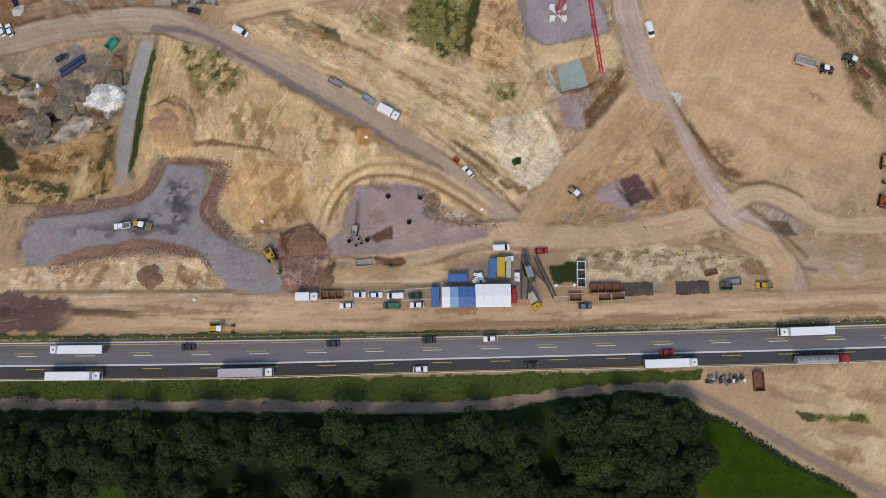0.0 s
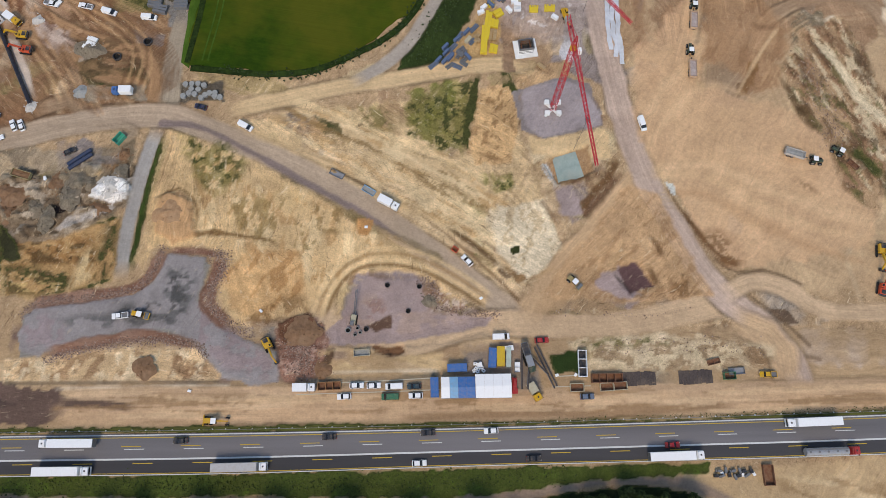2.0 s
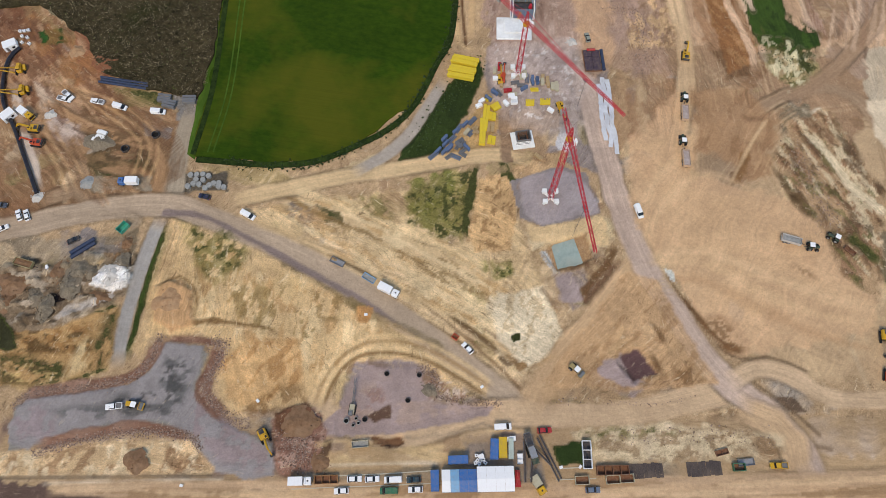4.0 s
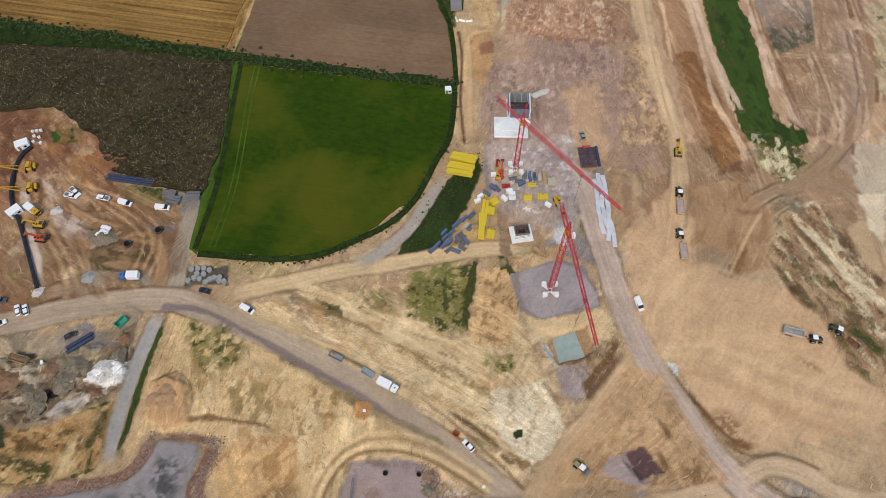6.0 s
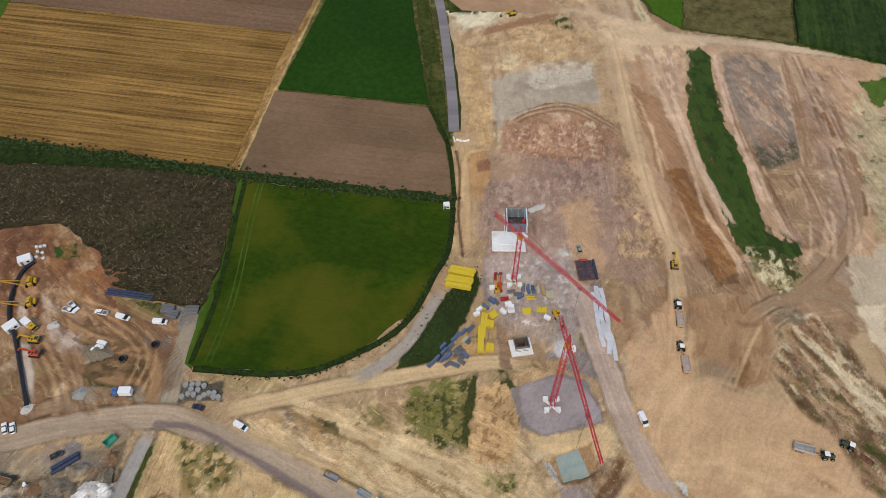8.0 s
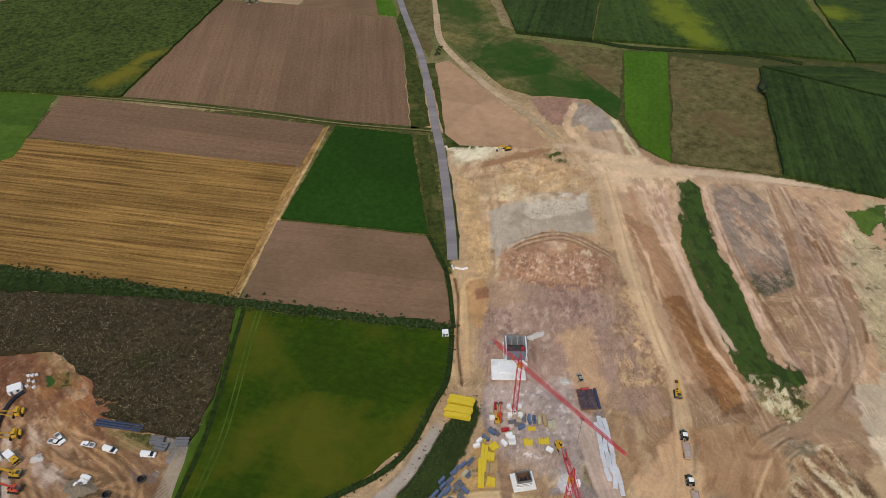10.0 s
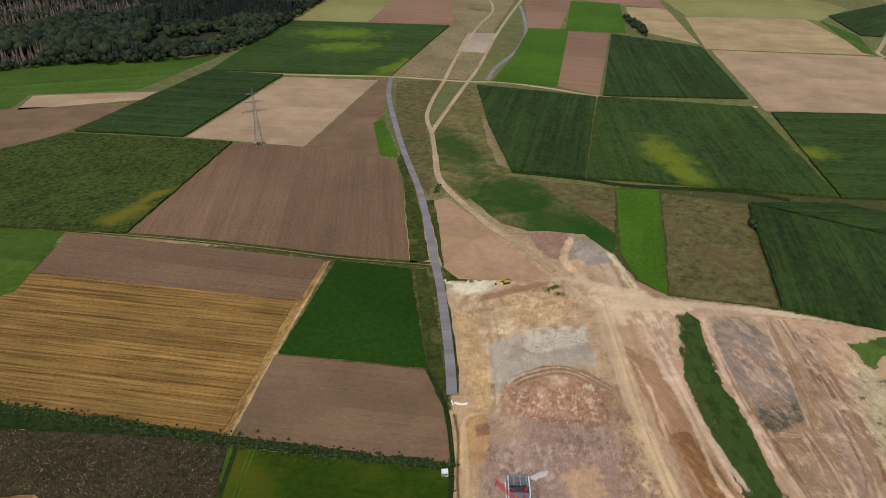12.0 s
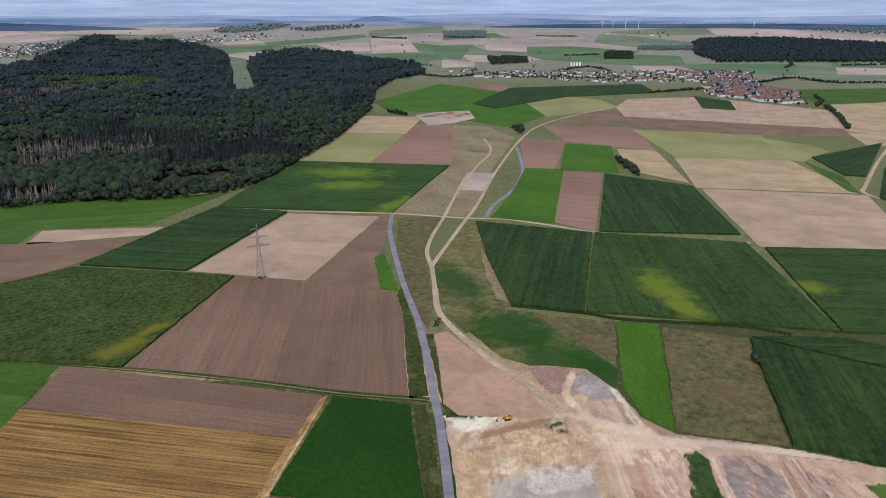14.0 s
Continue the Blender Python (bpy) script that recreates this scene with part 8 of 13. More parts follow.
plot([(-210, 1064), (19, 1027), (-48.3, 784.3), (-247, 810)], CORN_FAR, 1.8, "green maize field with yellowing middle")
plot([(-154, 1568), (-22, 1549), (-50, 1337), (-165, 1352)], STRAW, 0.1, "yellow straw field")
plot([(-175, 1333), (-54, 1318), (-98, 1054), (-209, 1069)], YELLOW_GREEN, 0.2, "yellow green meadow")
plot([(-32, 1435), (41, 1427), (32, 1047), (-93, 1054), (-49, 1311)], CLAY, 0.1, "brown ploughed field")
plot([(140, 1009), (192, 1001), (134.7, 739.4), (69.9, 760.9), (102, 859)], BRIGHT, 0.3, "bright green field")
plot([(194, 1001), (248, 984), (173.8, 700.9), (135.5, 737.2)], CLAY, 0.1, "brown ploughed field")
plot([(248, 973), (347, 897), (322, 685), (177.0, 698.8)], CORN, 1.8, "maize field in dark rows", 1)
plot([(165, 1270), (241, 1240), (183, 1016), (141, 1021)], CLAY, 0.1, "brown ploughed field")
plot([(234, 1423), (405, 1391), (373, 1156), (244, 1245)], CLAY, 0.1, "brown ploughed field")
plot([(266, 1477), (440, 1693), (409, 1451), (276, 1430)], SOIL, 0.1, "brown tilled field")
plot([(237, 1212), (309, 1189), (270, 988), (194, 1008)], BRIGHT, 0.3, "bright green meadow")
plot([(317, 1162), (375, 1146), (350, 926), (290, 1007)], STRAW, 0.1, "straw yellow field")
plot([(356, 887), (553, 848), (475, 623), (325, 648)], PALE_STUBBLE, 0.1, "large pale harvested field")
plot([(402, 1363), (620, 1312), (558, 1073), (396, 1098)], YELLOW_GREEN, 0.2, "yellow green cereal field")
plot([(392, 1084), (556, 1060), (543, 863), (357, 897)], STRAW, 0.1, "straw yellow field")
plot([(608, 1263), (656, 1193), (662, 1141), (578, 1059), (564, 1077)], YELLOW_GREEN, 0.2, "yellow green field corner")
plot([(609, 1085), (789, 1202), (614, 956), (590, 964)], CORN, 1.5, "dark green maize field")
plot([(578, 1051), (582, 957), (549, 860), (541, 872)], MEADOW, 0.2, "green grass strip")
plot([(672, 1000), (877, 1128), (575, 714), (564, 836)], CORN, 1.5, "dark green maize field")
plot([(49.1, 736.5), (168.5, 693.0), (117.7, 491.2), (63.1, 507.5), (52.7, 622.1)], CORN, 2.0, "dark green maize field", 1)
plot([(170.9, 693.0), (315, 657), (295.8, 452.1), (225.3, 468.7), (119.3, 492.2)], CORN_PATCHY, 2.0, "maize field with yellow green patches", 1)
plot([(327, 642), (458, 630), (395.9, 441.1), (297.4, 452.1)], CORN_PATCHY, 2.0, "maize field with a small yellow patch", 0)
plot([(137.7, 473.3), (168.9, 469.7), (134.3, 329.6), (121.5, 345.2), (118.2, 375.6)], BRIGHT, 0.3, "light green field strip", 1)
plot([(169.6, 463.8), (224.0, 444.1), (191.9, 315.4), (134.9, 329.6)], SCRUB, 0.4, "brown and olive fallow field")
plot([(225.2, 443.2), (301.6, 390.0), (238.3, 292.8), (192.9, 314.3)], CORN, 2.0, "dark maize field in clear rows", 3)
plot([(228.0, 445.9), (291.5, 443.0), (323.3, 423.3), (304.0, 393.6)], CORN, 1.6, "dark green wedge of maize")
plot([(76.4, 489.8), (136.9, 473.3), (120.6, 402.8), (98.7, 449.1)], SCRUB, 0.5, "fallow field of brown weeds")
plot([(24.7, 463.5), (48.5, 500.0), (81.8, 490.8), (98.7, 449.1), (121.0, 401.3), (113.0, 375.7), (100.0, 401.7), (80.0, 407.4), (64.4, 407.6), (46.9, 419.0)], GREEN_SLOPE, 0.36, "dark green grass slope")
plot([(1.4, 455.4), (10.5, 459.9), (68.0, 352.1), (56.4, 344.6), (15.2, 348.8), (7.0, 361.2)], BARE, 0.1, "bare pale levelled earth field")
plot([(-83.7, 217.2), (7.4, 200.6), (4.6, 177.2), (-0.7, 165.8), (-8.8, 147.1), (-28.2, 130.5), (-44.0, 123.2), (-60.0, 121.8), (-88.3, 124.2), (-89.9, 126.1), (-85.9, 153.3), (-85.5, 196.7)], OVAL, 0.3, "green grass field with a rounded edge")
plot([(-263.9, 234.8), (-195.5, 228.5), (-144.2, 225.3), (-88.9, 217.2), (-85.7, 190.5), (-88.1, 153.3), (-91.4, 148.2), (-109.7, 153.1), (-129.4, 161.9), (-135.6, 176.1), (-159.0, 193.0), (-181.5, 190.2), (-241.0, 187.9)], WEEDS, 0.8, "fallow field of tall brown weeds")
plot([(-272.6, 252.6), (-201.8, 245.9), (-146.7, 234.3), (-89.9, 223.2), (7.5, 205.2), (7.4, 200.6), (-83.8, 217.9), (-89.0, 217.9), (-144.3, 225.7), (-195.7, 229.2), (-264.2, 235.5)], PLANTS_DARK, 0.6, "green hedge strip between the fields")
plot([(78.6, -26.2), (87.8, -26.2), (105.5, -37.3), (127.2, -48.5), (140.3, -55.9), (136.6, -99.2), (69.8, -99.1), (75.2, -34.3)], OVAL, 0.2, "smooth green meadow beside the wood")
plot([(-11.1, 359.2), (-3.6, 360.4), (3.3, 291.1), (6.6, 242.9), (3.9, 239.0), (-2.6, 265.8)], VERGE, 0.3, "rough dark grass verge of the lane")
plot([(0.9, 359.0), (4.3, 360.2), (9.8, 311.5), (12.4, 254.8), (11.2, 246.7), (8.1, 291.0)], VERGE, 0.2, "narrow rough verge of the lane")
plot([(-37.8, 755.9), (15.8, 759.5), (-6.3, 628.0), (1.8, 520.0), (-1.8, 462.0), (-9.6, 487.1), (-23.3, 557.8), (-33.1, 623.6)], SCRUB, 0.2, "dry scrubby grass beside the lane")
plot([(43.1, 741.0), (49.1, 736.5), (52.6, 620.5), (63.1, 507.5), (36.0, 484.2), (25.1, 455.0), (4.8, 508.5), (2.2, 599.7), (21.0, 674.6)], GREEN_SLOPE, 0.25, "green and brown scrub slope")
plot([(48.0, 647.2), (52.6, 620.5), (61.4, 512.1), (53.0, 519.1), (48.7, 570.0)], DRY, 0.28, "dry pale strip beside the maize")
plot([(32, 1035), (45, 1419), (111, 1403), (151, 1271), (89, 1010), (44.5, 768.3), (23.9, 773.4), (-41.7, 784.2), (-30.5, 846.8)], DRY, 0.1, "dry pale grassland between the tracks")
plot([(53, 988), (90, 980), (71, 880), (35, 890)], FAR_PALE, 0.14, "pale gravelled platform")
plot([(-287.4, 419.2), (-244.8, 412.3), (-242.0, 363.7), (-240.9, 338.9), (-273.4, 318.5), (-343.7, 420.2)], MEADOW, 0.2, "green meadow")
plot([(-14.0, 367.0), (-21.6, 487.0), (-28.6, 531.0), (-25.6, 546.0), (-12.6, 473.0), (-6.0, 414.0), (-2.4, 371.0)], VERGE, 0.3, "rank green verge between the ploughed field and the lane")
plot([(8.0, 346.0), (4.6, 371.0), (0.6, 414.0), (-4.5, 455.0), (1.0, 456.5), (3.8, 420.0), (6.6, 361.0), (14.6, 348.5)], VERGE, 0.25, "rank green verge beside the levelled earth")
plot([(-90.2, 218.0), (-84.4, 217.0), (-84.6, 196.0), (-84.2, 163.7), (-86.0, 135.3), (-88.2, 123.3), (-91.0, 125.7), (-90.4, 140.2), (-89.6, 161.0), (-89.4, 177.7)], MEADOW, 0.22, "rank grass strip with wheel tracks beside the green field", 1)
# beyond the near fields
plot([(-143, 1838), (33, 2281), (224, 2031), (251, 1570), (157, 1410), (93, 1488), (-3, 1640), (-96, 1662)], BRIGHT, 0.2, "bright green meadow below the village")
plot([(51, 1963), (162, 2316), (249, 2189), (114, 1833)], CLAY, 0.1, "brown ploughed field")
plot([(114, 1786), (245, 2155), (666, 2270), (637, 2024), (368, 1930), (161, 1698)], CORN, 1.5, "dark maize field below the village")
plot([(176, 1719), (327, 2015), (443, 1852), (452, 1714), (397, 1653), (249, 1561)], YELLOW_GREEN, 0.1, "yellow green field")
plot([(459, 1714), (531, 1875), (734, 1911), (930, 1644), (819, 1377), (438, 1558)], PALE_STUBBLE, 0.1, "pale field below the village")
plot([(434, 1541), (815, 1370), (778, 1284), (577, 1313), (418, 1398)], SOIL, 0.1, "brown tilled field strip")
plot([(723, 1924), (775, 1822), (721, 1657), (658, 1689)], CORN, 1.5, "square of dark maize")
plot([(987, 1748), (1412, 1860), (975, 1262), (815, 1349)], STRAW, 0.1, "straw yellow field")
plot([(805, 1322), (1016, 1318), (929, 1199), (764, 1191)], STRAW, 0.1, "straw yellow field")
plot([(1071, 2093), (1620, 2145), (1412, 1860), (972, 1748)], MEADOW, 0.1, "green meadow")
plot([(-30.8, 1575.3), (10.0, 1620.8), (87.1, 1648.5), (93.3, 1529.3), (44.5, 1464.7), (-2.8, 1434.8)], FAR_PALE, 0.3, "pale dug gravel pit below the meadow")
plot([(22.5, 1583.4), (82.2, 1629.1), (84.8, 1555.4), (33.7, 1513.5)], PALE_STUBBLE, 0.4, "heaped pale stone in the gravel pit")
# the patchwork of the plain, in the field colours with haze mixed in
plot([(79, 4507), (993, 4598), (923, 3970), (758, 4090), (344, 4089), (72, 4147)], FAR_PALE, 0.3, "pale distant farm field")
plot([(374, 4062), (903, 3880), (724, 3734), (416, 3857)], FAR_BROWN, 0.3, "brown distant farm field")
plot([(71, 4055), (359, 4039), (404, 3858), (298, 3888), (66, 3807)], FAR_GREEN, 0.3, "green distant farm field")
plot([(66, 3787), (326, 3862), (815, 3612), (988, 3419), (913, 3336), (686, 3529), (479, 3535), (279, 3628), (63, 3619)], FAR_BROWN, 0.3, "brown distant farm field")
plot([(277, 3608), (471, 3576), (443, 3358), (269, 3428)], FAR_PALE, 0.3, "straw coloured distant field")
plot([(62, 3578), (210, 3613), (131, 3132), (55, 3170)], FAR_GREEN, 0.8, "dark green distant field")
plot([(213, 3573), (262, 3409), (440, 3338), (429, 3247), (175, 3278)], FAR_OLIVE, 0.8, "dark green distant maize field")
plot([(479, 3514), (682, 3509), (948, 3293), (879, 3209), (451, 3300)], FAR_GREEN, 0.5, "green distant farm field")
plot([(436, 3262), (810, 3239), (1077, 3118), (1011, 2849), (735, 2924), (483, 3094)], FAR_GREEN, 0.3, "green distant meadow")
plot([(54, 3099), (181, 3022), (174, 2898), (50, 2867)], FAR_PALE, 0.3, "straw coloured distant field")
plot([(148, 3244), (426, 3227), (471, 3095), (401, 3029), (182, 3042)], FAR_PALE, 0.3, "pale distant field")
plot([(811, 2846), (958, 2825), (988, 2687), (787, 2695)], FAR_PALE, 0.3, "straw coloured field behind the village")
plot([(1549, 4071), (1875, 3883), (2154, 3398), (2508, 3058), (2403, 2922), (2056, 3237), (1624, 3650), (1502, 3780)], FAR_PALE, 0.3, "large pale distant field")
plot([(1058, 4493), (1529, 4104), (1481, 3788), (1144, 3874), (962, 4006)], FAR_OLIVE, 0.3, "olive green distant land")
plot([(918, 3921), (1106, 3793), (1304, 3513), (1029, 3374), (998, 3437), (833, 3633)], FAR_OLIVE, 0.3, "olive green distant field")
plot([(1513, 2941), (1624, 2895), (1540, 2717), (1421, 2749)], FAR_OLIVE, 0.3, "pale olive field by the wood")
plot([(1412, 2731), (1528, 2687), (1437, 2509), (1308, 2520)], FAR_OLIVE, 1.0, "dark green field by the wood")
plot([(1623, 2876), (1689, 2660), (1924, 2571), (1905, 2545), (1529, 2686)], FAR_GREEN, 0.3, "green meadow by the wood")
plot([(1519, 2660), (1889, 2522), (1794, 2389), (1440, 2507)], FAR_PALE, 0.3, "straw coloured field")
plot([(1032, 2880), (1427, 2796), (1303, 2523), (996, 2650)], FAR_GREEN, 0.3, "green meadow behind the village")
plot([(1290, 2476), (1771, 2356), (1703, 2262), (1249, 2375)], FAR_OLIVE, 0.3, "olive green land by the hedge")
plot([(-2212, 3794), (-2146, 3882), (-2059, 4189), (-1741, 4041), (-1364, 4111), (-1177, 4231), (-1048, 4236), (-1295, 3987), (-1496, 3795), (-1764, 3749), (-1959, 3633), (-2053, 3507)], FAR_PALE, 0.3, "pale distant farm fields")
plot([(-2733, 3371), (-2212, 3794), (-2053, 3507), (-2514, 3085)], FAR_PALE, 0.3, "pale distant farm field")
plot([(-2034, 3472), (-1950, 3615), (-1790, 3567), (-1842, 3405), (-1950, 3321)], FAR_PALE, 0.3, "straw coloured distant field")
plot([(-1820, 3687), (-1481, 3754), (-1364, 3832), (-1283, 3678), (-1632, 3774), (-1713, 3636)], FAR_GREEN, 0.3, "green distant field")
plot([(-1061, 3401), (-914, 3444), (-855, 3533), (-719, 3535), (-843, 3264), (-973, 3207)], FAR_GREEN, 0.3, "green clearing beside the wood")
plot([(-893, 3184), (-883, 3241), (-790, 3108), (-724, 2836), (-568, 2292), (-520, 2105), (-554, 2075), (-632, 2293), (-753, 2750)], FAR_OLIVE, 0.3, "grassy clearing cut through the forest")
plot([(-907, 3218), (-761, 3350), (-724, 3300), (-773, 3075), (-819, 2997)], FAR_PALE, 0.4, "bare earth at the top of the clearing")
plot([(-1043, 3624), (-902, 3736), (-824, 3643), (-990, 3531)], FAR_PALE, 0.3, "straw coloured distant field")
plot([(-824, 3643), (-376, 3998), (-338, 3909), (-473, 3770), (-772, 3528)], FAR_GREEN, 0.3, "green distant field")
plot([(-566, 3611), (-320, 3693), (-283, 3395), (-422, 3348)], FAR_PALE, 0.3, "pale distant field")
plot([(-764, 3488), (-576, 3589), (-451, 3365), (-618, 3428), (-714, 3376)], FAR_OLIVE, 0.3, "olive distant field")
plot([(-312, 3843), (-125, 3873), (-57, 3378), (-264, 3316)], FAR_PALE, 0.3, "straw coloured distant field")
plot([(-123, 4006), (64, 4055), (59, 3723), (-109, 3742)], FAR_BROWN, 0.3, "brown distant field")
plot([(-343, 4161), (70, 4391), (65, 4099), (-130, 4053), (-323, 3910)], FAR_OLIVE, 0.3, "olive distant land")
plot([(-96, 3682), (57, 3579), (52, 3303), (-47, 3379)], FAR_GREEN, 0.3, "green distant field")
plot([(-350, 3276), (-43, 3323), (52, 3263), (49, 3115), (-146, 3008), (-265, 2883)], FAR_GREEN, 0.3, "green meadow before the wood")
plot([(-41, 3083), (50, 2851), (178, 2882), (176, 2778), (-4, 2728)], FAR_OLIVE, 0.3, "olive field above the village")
# rough fringes along the fields
for line, w in (([(6.9, 199.4), (4.4, 176.6), (-1.2, 164.1), (-9.2, 146.1), (-17.7, 136.4), (-28.2, 129.8), (-44.0, 122.5), (-59.9, 120.9), (-76.2, 122.2), (-87.5, 123.3)], 2.2), ([(-88.9, 125.2), (-85.1, 153.3), (-84.6, 195.1), (-84.2, 217.2)], 2.0), ([(63.0, 506.4), (118.4, 490.1), (147.5, 478.1), (224.1, 465.8), (258.9, 450.9)], 5.0),
                ([(-3.2, 265.8), (5.2, 239.0), (7.6, 204.1)], 2.0)):
    tagged(strip("grass_fringe", line, w, PLANTS_DARK, 0.42, 3.0, 0.7), "rough dark grass fringe along the field edge", "grass", kind="structure")
for shift in (0.0, 2.0):
    line = [(x + 5 + shift, y) for x, y in [(-88.7, 126.1), (-84.6, 153.3), (-84.1, 195.1), (-83.1, 214.8)]]
    tagged(strip("wheel_line", line, 0.55, MEADOW, 0.36, 4.0, 0.5), "pale wheel line pressed into the grass", "track", kind="structure")
# edge lines of the old carriageway under the yard
OLD_PAINT = Mat("faded_road_paint", 0.8).done(srgb(206, 196, 172))
for line in ([(-45.0, 11.1), (-31.3, 11.6), (-15.8, 12.0), (-0.2, 12.6)], [(-31.4, 14.8), (-15.8, 15.4), (-2.0, 16.2)], [(34.4, 13.3), (46.5, 13.6)], [(35.4, 16.5), (45.9, 17.0)]):
    tagged(strip("old_line", line, 0.3, OLD_PAINT, 0.06, 3.0, 0.3), "faded pale edge line of the old carriageway", "road line", kind="structure")
# ---- building blocks for things ----


def box(bm, size, at=(0, 0, 0), turn=0.0, taper=(1.0, 1.0), bevel=0.0, shift=0.0, tilt=0.0):
    """A block standing on at; taper: its top's size; shift: its top's shift along x."""
    sx, sy, sz = size
    m = Matrix.Translation(at) @ Matrix.Rotation(turn, 4, "Z") @ Matrix.Rotation(tilt, 4, "Y")
    vs = []
    for z, kx, ky, dx in ((0, 1, 1, 0), (sz, taper[0], taper[1], shift)):
        for a, b in ((-1, -1), (1, -1), (1, 1), (-1, 1)):
            vs.append(bm.verts.new(m @ Vector((a * sx / 2 * kx + dx, b * sy / 2 * ky, z))))
    fs = [bm.faces.new([vs[k] for k in q]) for q in ((3, 2, 1, 0), (4, 5, 6, 7), (0, 1, 5, 4), (1, 2, 6, 5), (2, 3, 7, 6), (3, 0, 4, 7))]
    if bevel:
        edges = list({e for f in fs for e in f.edges})
        bmesh.ops.bevel(bm, geom=edges, offset=bevel, segments=1, affect="EDGES")
    return bm


def thicken(bm, t):
    """Gives a sheet a thickness upwards."""
    made = bmesh.ops.extrude_face_region(bm, geom=bm.faces[:])
    bmesh.ops.translate(bm, vec=(0, 0, t), verts=[v for v in made["geom"] if isinstance(v, bmesh.types.BMVert)])
    bmesh.ops.recalc_face_normals(bm, faces=bm.faces)


def rod(bm, a, b, r, seg=8, r2=None, caps=True):
    """A round bar from a to b."""
    a, b = Vector(a), Vector(b)
    d = b - a
    m = Matrix.Translation((a + b) / 2) @ d.to_track_quat("Z", "Y").to_matrix().to_4x4()
    bmesh.ops.create_cone(bm, cap_ends=caps, segments=seg, radius1=r, radius2=r if r2 is None else r2, depth=d.length, matrix=m)
    return bm


def ring(bm, r, r_in, h, at=(0, 0, 0), seg=14):
    """An upright open concrete or rubber ring."""
    rows = []
    for k in range(seg):
        c, s = math.cos(k * 2 * math.pi / seg), math.sin(k * 2 * math.pi / seg)
        rows.append([bm.verts.new((at[0] + q * c, at[1] + q * s, at[2] + z)) for q, z in ((r, 0), (r, h), (r_in, h), (r_in, 0))])
    for k in range(seg):
        a, b = rows[k], rows[(k + 1) % seg]
        for i in range(4):
            bm.faces.new((a[i], b[i], b[(i + 1) % 4], a[(i + 1) % 4]))
    return bm


def lattice(bm, a, b, w0, w1, bays, r=0.07, up=(0, 0, 1)):
    """A square lattice boom with chords and crossing braces."""
    a, b = Vector(a), Vector(b)
    d = (b - a).normalized()
    s = d.cross(Vector(up)).normalized() if abs(d.dot(Vector(up))) < 0.95 else Vector((1, 0, 0))
    u = s.cross(d)

    def corner(k, q):
        t = k / bays
        w = (w0 + (w1 - w0) * t) / 2
        return a + (b - a) * t + s * w * (1 if q in (0, 3) else -1) + u * w * (1 if q < 2 else -1)

    for q in range(4):
        rod(bm, corner(0, q), corner(bays, q), r, 5)
        for k in range(bays):
            n = (q + 1) % 4
            rod(bm, corner(k, q if k % 2 else n), corner(k + 1, n if k % 2 else q), r * 0.6, 4)
            rod(bm, corner(k, q), corner(k, n), r * 0.6, 4)
    return bm


def thing(name, label, category, group=""):
    return tagged(new(name), label, category, group)


def ground_z(x, y):
    i, j = min(np.searchsorted(gx, x), len(gx) - 1), min(np.searchsorted(gy, y), len(gy) - 1)
    return float(GZ[j * len(gx) + i])


def way(pq, z=None):
    """The pose halfway between two places, heading from the one to the other."""
    (x0, y0), (x1, y1) = pq
    x, y = (x0 + x1) / 2, (y0 + y1) / 2
    return pose(x, y, ground_z(x, y) if z is None else z, 0, 0, math.degrees(math.atan2(y1 - y0, x1 - x0)))


def spot(p, turn=0.0, z=None):
    return pose(*p, ground_z(*p) if z is None else z, 0, 0, turn)


def spread(base, poses):
    """The thing at the first pose and copies at the rest."""
    base.matrix_world = poses[0]
    return [base] + [copy_thing(base, m) for m in poses[1:]]


PAINTS = {}


def paint(name, rgb, rough=0.45, metal=0.0, dirt=0.25, k=0.8):
    """Painted metal or plastic with a film of dust."""
    if name not in PAINTS:
        m = Mat(name, rough, metal, 0.4)
        c = m.mix(m.span(m.noise(1.1, detail=5), 0.42, 0.75, 0, dirt * 1.6), srgb(*rgb, k=k), srgb(168, 142, 112))
        m.bump(m.noise(2.5), 0.05, 0.02)
        PAINTS[name] = m.done(m.mix(1.0, c, m.mix(m.noise(5), (0.9, 0.9, 0.9), (1.08, 1.08, 1.08)), "MULTIPLY"))
    return PAINTS[name]


WHITE = paint("white_paint", (246, 246, 244), dirt=0.04, k=0.92)
SILVER = paint("silver_paint", (176, 178, 180), 0.35, 0.3)
GREY = paint("grey_steel", (128, 130, 132), 0.5, 0.3)
DARK = paint("dark_grey_paint", (46, 50, 56), 0.4)
NAVY = paint("dark_blue_paint", (28, 40, 72), 0.35)
BLUE = paint("blue_paint", (58, 116, 182))
PALE_BLUE = paint("pale_blue_panel", (130, 184, 220))
STEEL_BLUE = paint("grey_blue_paint", (104, 122, 144), 0.4)
RED = paint("red_paint", (186, 34, 44))
CRANE_RED = paint("crane_red_paint", (206, 40, 58), dirt=0.1)
ORANGE = paint("orange_red_paint", (214, 74, 34))
YELLOW = paint("machine_yellow_paint", (224, 172, 30))
FORM_YELLOW = paint("formwork_yellow", (236, 204, 52), 0.6, dirt=0.1)
GREEN = paint("green_paint", (34, 116, 84))
TEAL = paint("bright_teal_paint", (40, 178, 150))
TRACTOR_GREEN = paint("tractor_green_paint", (50, 74, 58))
RUST = paint("rusty_steel", (136, 92, 68), 0.85, 0.1, 0.35)
BEIGE = paint("beige_paint", (200, 190, 160))
PURPLE = paint("dark_purple_steel", (74, 58, 70), 0.6)
RUBBER = Mat("black_rubber", 0.9).done(srgb(34, 34, 34))
